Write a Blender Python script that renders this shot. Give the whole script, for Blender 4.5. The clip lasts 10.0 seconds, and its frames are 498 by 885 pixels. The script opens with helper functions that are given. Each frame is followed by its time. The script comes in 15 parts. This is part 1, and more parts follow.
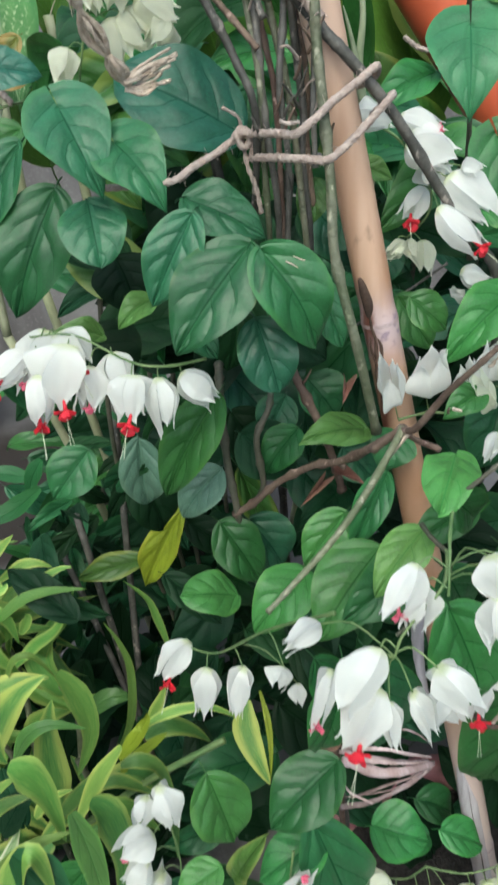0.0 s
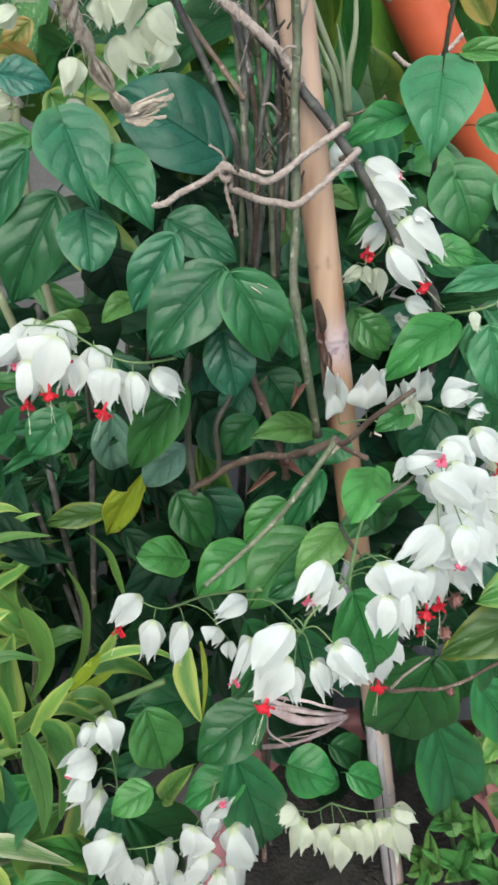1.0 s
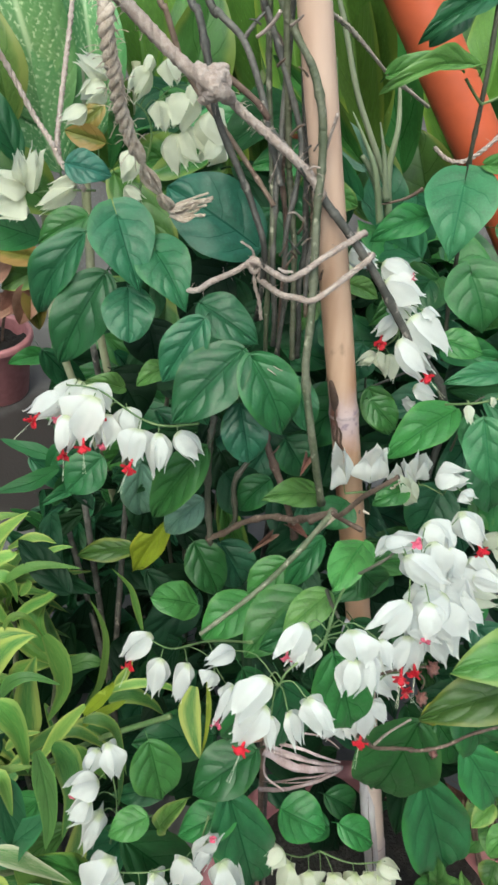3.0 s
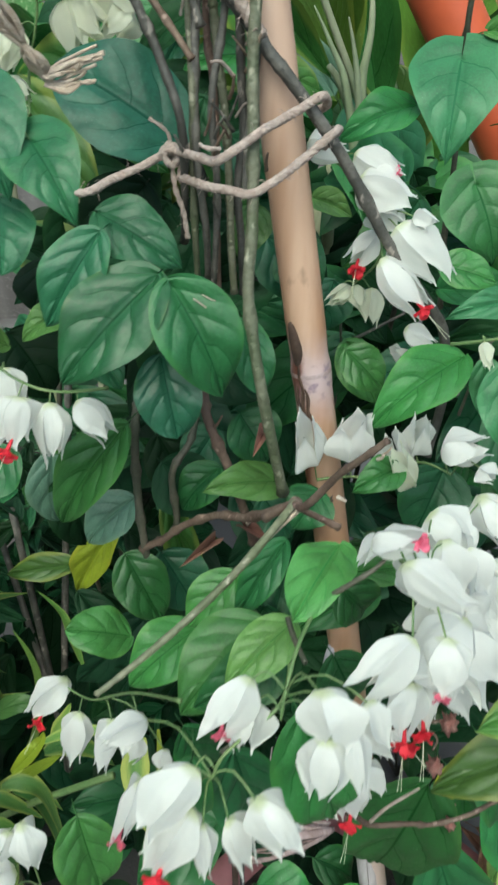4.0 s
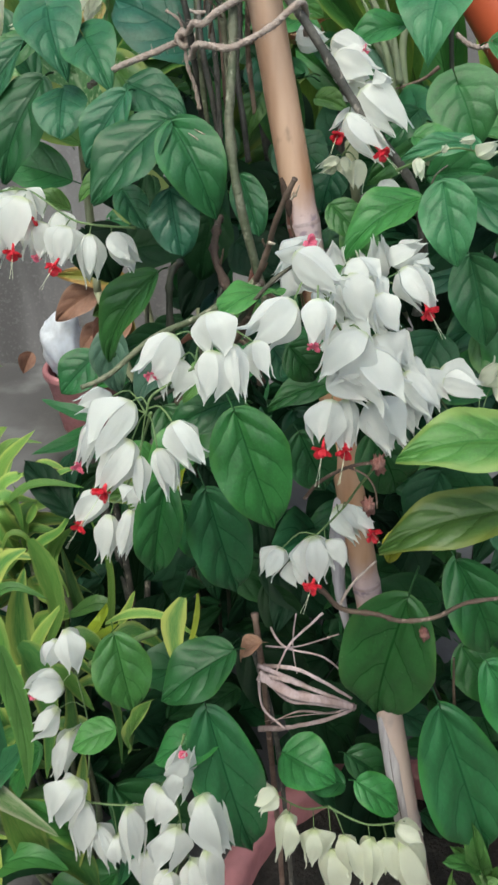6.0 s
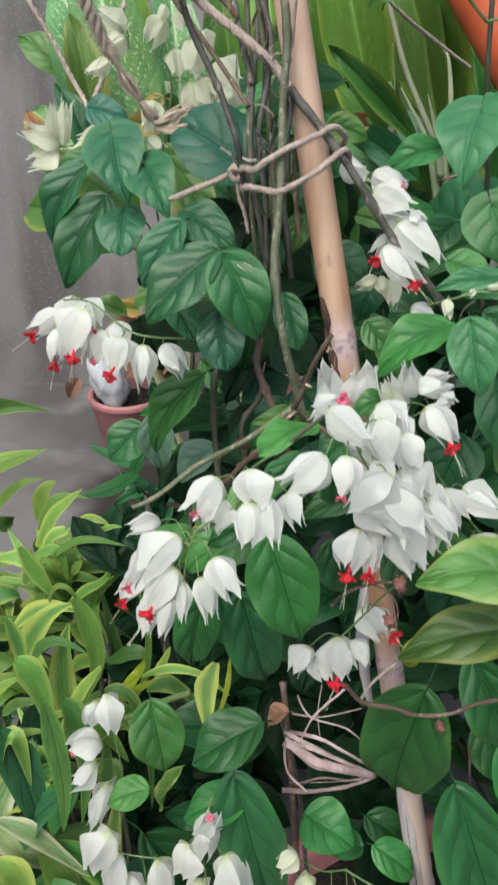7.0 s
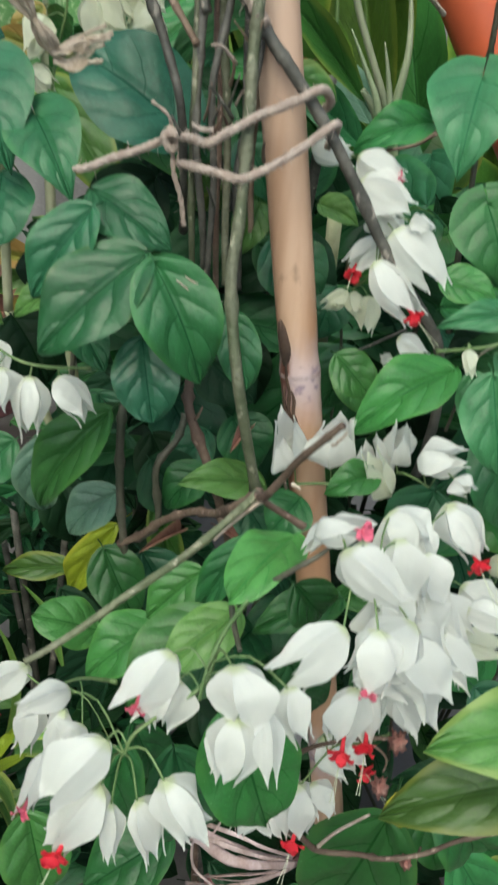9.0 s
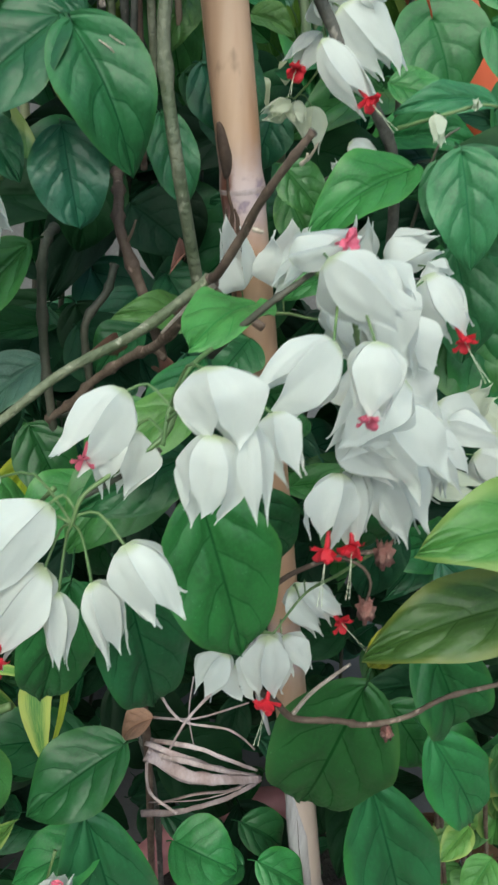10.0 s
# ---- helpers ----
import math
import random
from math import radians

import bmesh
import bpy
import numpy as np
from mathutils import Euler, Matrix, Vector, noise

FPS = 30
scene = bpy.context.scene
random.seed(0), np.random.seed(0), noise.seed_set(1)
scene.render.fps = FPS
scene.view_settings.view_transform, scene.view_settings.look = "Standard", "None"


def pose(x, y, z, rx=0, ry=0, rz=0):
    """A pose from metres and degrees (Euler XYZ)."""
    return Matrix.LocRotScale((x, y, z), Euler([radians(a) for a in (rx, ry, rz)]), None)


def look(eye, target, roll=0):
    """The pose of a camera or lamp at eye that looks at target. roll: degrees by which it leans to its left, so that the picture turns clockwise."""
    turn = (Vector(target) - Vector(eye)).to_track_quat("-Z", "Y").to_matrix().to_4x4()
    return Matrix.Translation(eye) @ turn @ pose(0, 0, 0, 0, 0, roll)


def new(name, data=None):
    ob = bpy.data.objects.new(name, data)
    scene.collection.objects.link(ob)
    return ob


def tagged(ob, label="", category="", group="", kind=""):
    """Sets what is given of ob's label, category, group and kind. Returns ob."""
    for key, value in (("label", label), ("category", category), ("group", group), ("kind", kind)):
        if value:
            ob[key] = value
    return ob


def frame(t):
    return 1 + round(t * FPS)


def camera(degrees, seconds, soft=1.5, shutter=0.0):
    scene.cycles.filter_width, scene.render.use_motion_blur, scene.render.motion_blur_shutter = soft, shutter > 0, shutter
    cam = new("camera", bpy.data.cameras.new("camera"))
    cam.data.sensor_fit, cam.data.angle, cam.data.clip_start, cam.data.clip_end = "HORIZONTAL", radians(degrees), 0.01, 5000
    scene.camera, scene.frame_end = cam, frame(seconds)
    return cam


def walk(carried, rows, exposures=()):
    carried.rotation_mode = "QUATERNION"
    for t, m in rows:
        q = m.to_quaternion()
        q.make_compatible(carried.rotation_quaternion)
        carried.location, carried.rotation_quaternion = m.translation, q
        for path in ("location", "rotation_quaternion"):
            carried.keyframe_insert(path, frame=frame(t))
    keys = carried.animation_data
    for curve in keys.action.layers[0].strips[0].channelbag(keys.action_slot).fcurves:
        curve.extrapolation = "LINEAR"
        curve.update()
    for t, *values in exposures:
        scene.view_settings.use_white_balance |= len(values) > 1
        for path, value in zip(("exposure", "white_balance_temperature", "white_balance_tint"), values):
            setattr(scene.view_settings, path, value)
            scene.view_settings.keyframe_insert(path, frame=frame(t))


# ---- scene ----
cam = camera(34.49, 10.0, soft=2.6, shutter=0.28)
PATH = [
    (0, (-0.1520, -0.4497, 1.1384), (-0.0303, 0.3537, 0.5555), -5.10),
    (0.2, (-0.1562, -0.4647, 1.1409), (-0.0356, 0.3178, 0.5300), -3.87),
    (0.5, (-0.1620, -0.4816, 1.1603), (-0.0171, 0.2645, 0.5104), 0.80),
    (0.8, (-0.1528, -0.4898, 1.1978), (0.0127, 0.2458, 0.5409), 3.43),
    (1, (-0.1474, -0.4899, 1.2049), (0.0001, 0.2665, 0.5677), 1.86),
    (1.2, (-0.1486, -0.4742, 1.2008), (-0.0250, 0.2885, 0.5660), 1.20),
    (1.5, (-0.1357, -0.4724, 1.2153), (-0.0091, 0.3208, 0.6196), 0.61),
    (2, (-0.1391, -0.4843, 1.2396), (-0.0671, 0.3384, 0.6757), 1.16),
    (2.2, (-0.1487, -0.4973, 1.2517), (-0.0823, 0.3284, 0.6914), 2.48),
    (3.3, (-0.1216, -0.5241, 1.2545), (-0.0081, 0.2595, 0.6437), 5.49),
    (3.5, (-0.1202, -0.5126, 1.2432), (0.0165, 0.2780, 0.6463), 6.86),
    (4, (-0.0824, -0.4076, 1.1397), (0.0191, 0.3900, 0.5452), 2.15),
    (4.2, (-0.0622, -0.3956, 1.1412), (0.0204, 0.4026, 0.5444), 1.42),
    (4.5, (-0.0467, -0.4213, 1.1319), (0.0473, 0.3760, 0.5357), 2.11),
    (4.8, (-0.0248, -0.4904, 1.1070), (0.0333, 0.3767, 0.6123), -0.44),
    (5, (-0.0124, -0.5248, 1.0705), (-0.0064, 0.3818, 0.6484), -4.03),
    (5.5, (-0.0094, -0.5584, 1.0406), (-0.0389, 0.3500, 0.6236), -2.49),
    (5.7, (0.0015, -0.5681, 1.0431), (-0.0534, 0.3218, 0.5903), -2.43),
    (6.8, (0.0133, -0.5856, 1.1028), (-0.1121, 0.2584, 0.5814), -3.05),
    (7, (0.0131, -0.5830, 1.1283), (-0.1191, 0.2801, 0.6409), -2.29),
    (7.5, (0.0036, -0.5498, 1.1691), (-0.1252, 0.3081, 0.6716), -1.31),
    (8, (-0.0221, -0.4817, 1.1862), (-0.1278, 0.3722, 0.6767), 0.87),
    (8.5, (-0.0397, -0.4477, 1.1729), (-0.0656, 0.3928, 0.6316), 3.75),
    (9, (-0.0501, -0.4178, 1.1173), (0.0035, 0.4128, 0.5630), 5.56),
    (9.2, (-0.0433, -0.4238, 1.0818), (0.0241, 0.4072, 0.5297), 5.10),
    (9.5, (-0.0417, -0.4332, 1.0572), (0.0640, 0.3912, 0.5012), 6.13),
    (10, (-0.0565, -0.4243, 1.0188), (0.0940, 0.3999, 0.4730), 5.99),
]
walk(cam, [(t, look(eye, target, roll)) for t, eye, target, roll in PATH], exposures=[(0.0, 1.08, 6150, -4), (2.0, 1.08, 6150, -5), (3.5, 1.05, 6350, -8), (4.2, 0.96, 6150, -10), (5.0, 0.88, 6250, -4), (5.6, 0.86, 6350, -5), (7.0, 1.00, 6500, 0), (7.5, 1.00, 6550, 0), (8.5, 0.98, 6600, -4), (9.0, 0.92, 6500, -7), (9.5, 0.83, 6250, -10), (10.0, 0.81, 6150, -11)])

# ---- sky and light: an overcast day ----
world = bpy.data.worlds.new("overcast_sky")
world.use_nodes = True
scene.world = world
sky = world.node_tree.nodes.new("ShaderNodeTexSky")
sky.sky_type, sky.sun_disc = "NISHITA", False
sky.sun_elevation, sky.sun_rotation = radians(55), radians(200)
sky.air_density, sky.dust_density, sky.ozone_density = 1.0, 4.0, 1.0
world.node_tree.links.new(sky.outputs[0], world.node_tree.nodes["Background"].inputs[0])
world.node_tree.nodes["Background"].inputs[1].default_value = 0.15
sun = new("sun", bpy.data.lights.new("sun", "SUN"))
sun.data.energy, sun.data.angle, sun.data.color = 1.0, radians(60), (1.0, 0.98, 0.93)
sun.matrix_world = look((-0.6, -1.8, 4.0), (0, 0, 0))


# ---- materials ----
class Nodes:
    """A small helper to wire a node material."""

    def __init__(self, name):
        self.mat = bpy.data.materials.new(name)
        self.mat.use_nodes = True
        self.tree = self.mat.node_tree
        self.bsdf = self.tree.nodes["Principled BSDF"]

    def put(self, kind, inputs=(), operation="", smooth=False, colours=False, cells=False):
        node = self.tree.nodes.new(kind)
        if operation:
            node.operation = operation
        if smooth:
            node.interpolation_type = "SMOOTHSTEP"
        if colours:
            node.data_type = "RGBA"
        if cells:
            node.feature = "DISTANCE_TO_EDGE"
        for key, value in dict(inputs).items():
            if isinstance(value, bpy.types.NodeSocket):
                self.tree.links.new(value, node.inputs[key])
            else:
                node.inputs[key].default_value = value
        return node

    def math(self, operation, a, b=0.0, c=0.0):
        return self.put("ShaderNodeMath", {0: a, 1: b, 2: c}, operation=operation).outputs[0]

    def ramp(self, value, low, high, to_low=0.0, to_high=1.0):
        return self.put("ShaderNodeMapRange", {0: value, 1: low, 2: high, 3: to_low, 4: to_high}, smooth=True).outputs[0]

    def mix(self, factor, a, b):
        node = self.put("ShaderNodeMix", {0: factor}, colours=True)
        for key, value in ((6, a), (7, b)):
            if isinstance(value, bpy.types.NodeSocket):
                self.tree.links.new(value, node.inputs[key])
            else:
                node.inputs[key].default_value = (*value, 1.0)
        return node.outputs[2]

    def noise(self, scale, detail=3.0, space="Object", stretch=(1, 1, 1)):
        coord = self.put("ShaderNodeTexCoord").outputs[space]
        place = self.put("ShaderNodeMapping", {"Vector": coord, "Scale": stretch}).outputs[0]
        return self.put("ShaderNodeTexNoise", {"Vector": place, "Scale": scale, "Detail": detail}).outputs[0]

    def random(self):
        return self.put("ShaderNodeObjectInfo").outputs["Random"]

    def uv(self):
        split = self.put("ShaderNodeSeparateXYZ", {0: self.put("ShaderNodeTexCoord").outputs["UV"]})
        return split.outputs[0], split.outputs[1]

    def varied(self, colour, spread=0.25, hue=0.02):
        """The colour, a little different from object to object."""
        r = self.random()
        value = self.ramp(r, 0.0, 1.0, 1.0 - spread, 1.0 + spread)
        turn = self.math("MULTIPLY_ADD", self.math("FRACT", self.math("MULTIPLY", r, 7.3)), 2 * hue, 0.5 - hue)
        node = self.put("ShaderNodeHueSaturation", {"Hue": turn, "Value": value})
        if isinstance(colour, bpy.types.NodeSocket):
            self.tree.links.new(colour, node.inputs["Color"])
        else:
            node.inputs["Color"].default_value = (*colour, 1.0)
        return node.outputs[0]

    def finish(self, colour, rough, height=None, strength=0.3, distance=0.002, translucent=0.0, gloss=0.5, **extra):
        if isinstance(colour, bpy.types.NodeSocket):
            self.tree.links.new(colour, self.bsdf.inputs["Base Color"])
        else:
            self.bsdf.inputs["Base Color"].default_value = (*colour, 1.0)
        if isinstance(rough, bpy.types.NodeSocket):
            self.tree.links.new(rough, self.bsdf.inputs["Roughness"])
        else:
            self.bsdf.inputs["Roughness"].default_value = rough
        for key, value in extra.items():
            self.bsdf.inputs[key.replace("_", " ")].default_value = value
        if translucent:
            if isinstance(gloss, bpy.types.NodeSocket):
                self.tree.links.new(gloss, self.bsdf.inputs["Specular IOR Level"])
            else:
                self.bsdf.inputs["Specular IOR Level"].default_value = gloss
        if height is not None:
            bump = self.put("ShaderNodeBump", {"Height": height, "Strength": strength, "Distance": distance}).outputs[0]
            self.tree.links.new(bump, self.bsdf.inputs["Normal"])
        if translucent:
            through_light = self.put("ShaderNodeBsdfTranslucent")
            if isinstance(colour, bpy.types.NodeSocket):
                self.tree.links.new(colour, through_light.inputs[0])
            else:
                through_light.inputs[0].default_value = (*colour, 1.0)
            both = self.put("ShaderNodeMixShader", {0: translucent, 1: self.bsdf.outputs[0], 2: through_light.outputs[0]})
            self.tree.links.new(both.outputs[0], self.tree.nodes["Material Output"].inputs[0])
        return self.mat


def leaf_material(name, base, vein, edge, rough=0.34, count=3.9, spread=0.22, edge_from=0.8, translucent=0.16, gloss=0.5):
    """A blade with a midrib, arched side veins, a paler rim and blotches. u runs across, v from base to tip."""
    n = Nodes(name)
    u, v = n.uv()
    off = n.math("ABSOLUTE", n.math("MULTIPLY_ADD", u, 2.0, -1.0))
    lean = n.math("MULTIPLY", off, n.math("MULTIPLY_ADD", off, 0.12, 0.26))
    arch = n.math("SUBTRACT", n.math("MULTIPLY_ADD", n.math("GREATER_THAN", u, 0.5), 0.09, v), lean)
    wobble = n.math("MULTIPLY_ADD", n.noise(2.6, 2.0), 0.2, -0.1)
    rib = n.math("PINGPONG", n.math("MULTIPLY", n.math("ADD", arch, wobble), count), 0.5)
    side = n.ramp(rib, 0.0, 0.05, 1.0, 0.0)
    mid = n.ramp(off, 0.008, 0.04, 1.0, 0.0)
    veins = n.math("MAXIMUM", n.math("MULTIPLY", n.math("MULTIPLY", side, 0.7), n.ramp(off, 0.6, 0.95, 1.0, 0.0)), mid)
    small = n.noise(38.0, 4.0)
    large = n.noise(3.0, 2.0)
    colour = n.mix(n.ramp(large, 0.3, 0.7), base, tuple(c * 0.68 for c in base))
    colour = n.mix(n.ramp(small, 0.35, 0.75, 0.0, 0.35), colour, tuple(min(1, c * 1.4) for c in base))
    colour = n.mix(n.math("MULTIPLY", veins, 0.68), colour, vein)
    patch = n.ramp(n.math("MULTIPLY_ADD", n.noise(2.6, 2.0), 0.9, off), edge_from + 0.45, edge_from + 0.75, 0.0, 0.8)
    colour = n.mix(patch, colour, edge)
    colour = n.mix(n.ramp(n.noise(55.0, 2.0), 0.7, 0.76, 0.0, 0.3), colour, tuple(0.12 + 2 * c for c in base))
    colour = n.varied(colour, spread)
    bulge = n.math("MULTIPLY", n.ramp(rib, 0.0, 0.2, 0.0, 0.7), n.ramp(off, 0.5, 1.0, 1.0, 0.25))
    flat = n.put("ShaderNodeMapping", {"Vector": n.put("ShaderNodeTexCoord").outputs["UV"], "Scale": (7.0, 11.0, 1.0)}).outputs[0]
    net = n.put("ShaderNodeTexVoronoi", {"Vector": flat, "Scale": 1.0}, cells=True).outputs[0]
    net = n.ramp(net, 0.0, 0.3)
    puff = n.math("MULTIPLY", n.math("MULTIPLY_ADD", large, 3.0, bulge), n.ramp(off, 0.0, 0.2))
    height = n.math("ADD", puff, n.math("MULTIPLY_ADD", net, 0.22, n.math("MULTIPLY", mid, -0.4)))
    return n.finish(colour, n.ramp(small, 0.2, 0.8, rough - 0.02, rough + 0.16), height, 0.4, 0.0011, translucent, gloss=n.ramp(veins, 0.0, 0.8, gloss * 0.8, gloss * 0.12))


LEAF = {
    "deep": leaf_material("leaf_deep_green", (0.026, 0.11, 0.043), (0.006, 0.034, 0.016), (0.04, 0.135, 0.04), 0.36),
    "mid": leaf_material("leaf_green", (0.038, 0.155, 0.036), (0.01, 0.05, 0.015), (0.06, 0.175, 0.034), 0.36),
    "dark": leaf_material("leaf_dark_green", (0.024, 0.105, 0.03), (0.006, 0.036, 0.012), (0.04, 0.13, 0.025), 0.36),
    "bright": leaf_material("leaf_fresh_green", (0.078, 0.19, 0.045), (0.03, 0.115, 0.03), (0.1, 0.23, 0.05), 0.38),
    "lime": leaf_material("leaf_lime", (0.095, 0.2, 0.04), (0.05, 0.13, 0.035), (0.23, 0.29, 0.075), 0.4, edge_from=0.55),
    "olive": leaf_material("leaf_olive", (0.05, 0.13, 0.025), (0.025, 0.07, 0.018), (0.15, 0.2, 0.035), 0.38, edge_from=0.6),
    # Sky sheen of upturned glossy leaves, put into a lighter blue green.
    "blue": leaf_material("leaf_green_painted_sheen", (0.03, 0.125, 0.085), (0.01, 0.05, 0.035), (0.03, 0.11, 0.07), 0.34),
    "soft": leaf_material("leaf_soft_green", (0.045, 0.16, 0.056), (0.015, 0.085, 0.032), (0.05, 0.19, 0.06), 0.38),
    "tinged": leaf_material("leaf_green_with_yellow_rim", (0.027, 0.113, 0.05), (0.006, 0.042, 0.02), (0.12, 0.2, 0.03), 0.33, edge_from=0.92),
    "yellow": leaf_material("leaf_yellowing", (0.22, 0.27, 0.02), (0.16, 0.2, 0.03), (0.32, 0.3, 0.03), 0.42),
    "rust": leaf_material("leaf_rusty", (0.15, 0.16, 0.03), (0.1, 0.1, 0.02), (0.28, 0.18, 0.05), 0.42, edge_from=0.3),
    "scarlet": leaf_material("leaf_dying_red", (0.26, 0.1, 0.06), (0.2, 0.07, 0.04), (0.24, 0.18, 0.05), 0.45, edge_from=0.5),
    "pale": leaf_material("leaf_pale_grey_green", (0.13, 0.24, 0.17), (0.08, 0.17, 0.11), (0.2, 0.3, 0.2), 0.3),
    # Shaded copy of the leaf: the dark among foliage is put into its colour.
    "shade": leaf_material("leaf_painted_shade", (0.011, 0.04, 0.015), (0.006, 0.024, 0.009), (0.016, 0.05, 0.016), 0.5, spread=0.5, gloss=0.2),
    "dry": leaf_material("leaf_dry_brown", (0.26, 0.14, 0.095), (0.17, 0.085, 0.055), (0.34, 0.21, 0.15), 0.65, translucent=0.08),
    "broad": leaf_material("leaf_broad_fresh_green", (0.085, 0.19, 0.03), (0.15, 0.28, 0.07), (0.24, 0.3, 0.045), 0.34, count=12, edge_from=0.8),
}


def striped_material(name, dark, light, margin, shift):
    """A lance leaf: a streaked middle band and margins of another colour, with a ragged border between them."""
    n = Nodes(name)
    u, v = n.uv()
    off = n.math("ABSOLUTE", n.math("MULTIPLY_ADD", u, 2.0, -1.0))
    streak = n.noise(5.0, 3.0, "UV", (14, 1.2, 1))
    rim = n.ramp(n.random(), 0.0, 1.0, shift - 0.22, shift + 0.2)
    border = n.math("ADD", n.math("MULTIPLY_ADD", streak, 0.55, off), rim)
    green = n.mix(n.ramp(streak, 0.4, 0.65), dark, light)
    colour = n.mix(n.ramp(border, 0.6, 1.2), green, margin)
    colour = n.mix(n.ramp(n.noise(2.5, 2.0, "UV"), 0.62, 0.78, 0.0, 0.5), colour, (0.24, 0.2, 0.06))
    colour = n.varied(colour, 0.28, 0.02)
    height = n.math("ADD", streak, n.math("MULTIPLY", n.ramp(off, 0.0, 0.15), 0.8))
    return n.finish(colour, 0.4, height, 0.3, 0.0015, 0.25, gloss=0.35)


def speckled_material():
    """A broad leaf with a pale midrib band and pale flecks along the side veins."""
    n = Nodes("leaf_broad_speckled")
    u, v = n.uv()
    off = n.math("ABSOLUTE", n.math("MULTIPLY_ADD", u, 2.0, -1.0))
    arch = n.math("SUBTRACT", v, n.math("MULTIPLY", off, 0.3))
    rib = n.math("PINGPONG", n.math("MULTIPLY", arch, 13.0), 0.5)
    fleck = n.math("MULTIPLY", n.ramp(n.noise(26.0, 3.0, "UV", (1.0, 2.2, 1)), 0.5, 0.62), n.ramp(rib, 0.05, 0.4, 1.0, 0.15))
    fleck = n.math("MULTIPLY", fleck, n.ramp(off, 0.55, 0.9, 1.0, 0.1))
    mid = n.ramp(off, 0.02, 0.1, 1.0, 0.0)
    colour = n.mix(n.ramp(n.noise(3.0), 0.3, 0.7), (0.08, 0.2, 0.07), (0.15, 0.29, 0.11))
    colour = n.mix(n.math("MAXIMUM", n.math("MULTIPLY", fleck, 0.85), n.math("MULTIPLY", mid, 0.6)), colour, (0.48, 0.56, 0.34))
    colour = n.varied(colour, 0.2, 0.015)
    height = n.math("ADD", n.math("POWER", rib, 0.5), n.math("MULTIPLY", mid, -0.5))
    return n.finish(colour, 0.36, height, 0.35, 0.003, 0.22)


LEAF["strap"] = striped_material("leaf_green_yellow_margins", (0.055, 0.16, 0.04), (0.15, 0.27, 0.065), (0.3, 0.36, 0.09), -0.04)
LEAF["lance"] = striped_material("leaf_plain_yellow_green", (0.1, 0.23, 0.045), (0.2, 0.33, 0.075), (0.31, 0.39, 0.1), -0.2)
LEAF["cream"] = striped_material("leaf_green_cream_bands", (0.1, 0.24, 0.06), (0.42, 0.46, 0.26), (0.62, 0.62, 0.42), 0.1)
LEAF["speckled"] = speckled_material()


def calyx_material(name, white, base):
    n = Nodes(name)
    u, v = n.uv()
    fine = n.noise(14.0, 3.0, "UV", (5, 0.6, 1))
    colour = n.mix(n.ramp(n.math("MULTIPLY_ADD", fine, 0.06, v), 0.04, 0.13, 0.8, 0.0), white, base)
    colour = n.mix(n.ramp(n.noise(2.5), 0.35, 0.75, 0.0, 0.4), colour, tuple(c * 0.94 for c in white))
    colour = n.varied(colour, 0.04, 0.004)
    return n.finish(colour, n.ramp(fine, 0.2, 0.8, 0.45, 0.6), n.math("MULTIPLY_ADD", n.noise(5.0, 3.0), 2.0, fine), 0.3, 0.0012, 0.58)


CALYX = {
    "white": calyx_material("calyx_white", (0.82, 0.822, 0.797), (0.58, 0.65, 0.33)),
    "cream": calyx_material("calyx_cream", (0.78, 0.79, 0.66), (0.54, 0.61, 0.3)),
}


def plain_material(name, colour, other, rough, scale, strength=0.3, distance=0.002, stretch=(1, 1, 1), translucent=0.0, space="Object", spread=0.0, fleck=None, **extra):
    n = Nodes(name)
    large = n.noise(scale, 3.0, space, stretch)
    small = n.noise(scale * 7, 4.0, space, stretch)
    mixed = n.mix(n.ramp(large, 0.32, 0.68), colour, other)
    mixed = n.mix(n.ramp(small, 0.35, 0.75, 0.0, 0.4), mixed, tuple(c * 0.6 for c in colour))
    if fleck:
        mixed = n.mix(n.ramp(n.noise(150.0, 3.0, space, (1, 1, 0.6)), 0.62, 0.7, 0.0, 0.85), mixed, fleck)
    if spread:
        mixed = n.varied(mixed, spread, 0.01)
    height = n.math("MULTIPLY_ADD", small, 0.6, large)
    return n.finish(mixed, n.ramp(small, 0.2, 0.8, rough - 0.08, rough + 0.1), height, strength, distance, translucent, **extra)


RED = plain_material("corolla_crimson", (0.62, 0.012, 0.03), (0.7, 0.03, 0.06), 0.45, 60, translucent=0.2)
PINK = plain_material("corolla_pink", (0.72, 0.09, 0.19), (0.7, 0.2, 0.28), 0.5, 60, translucent=0.2)
STAMEN = plain_material("stamen_pale", (0.6, 0.66, 0.45), (0.7, 0.7, 0.55), 0.5, 80)
STALK = plain_material("stalk_green", (0.09, 0.16, 0.055), (0.15, 0.21, 0.08), 0.5, 60)
STALK_DARK = plain_material("stalk_dark", (0.05, 0.055, 0.035), (0.09, 0.08, 0.06), 0.6, 60)
STEM_GREEN = plain_material("stem_grey_green", (0.085, 0.1, 0.052), (0.15, 0.15, 0.1), 0.62, 55, 0.8, 0.003, spread=0.2, fleck=(0.36, 0.34, 0.26))
STEM_GREY = plain_material("stem_grey", (0.05, 0.048, 0.042), (0.12, 0.11, 0.098), 0.6, 70, 0.6, 0.0022, spread=0.25, fleck=(0.3, 0.26, 0.23))
STEM_BROWN = plain_material("stem_brown", (0.1, 0.062, 0.046), (0.18, 0.125, 0.095), 0.75, 45, 0.7, 0.003, spread=0.2, fleck=(0.36, 0.25, 0.21))
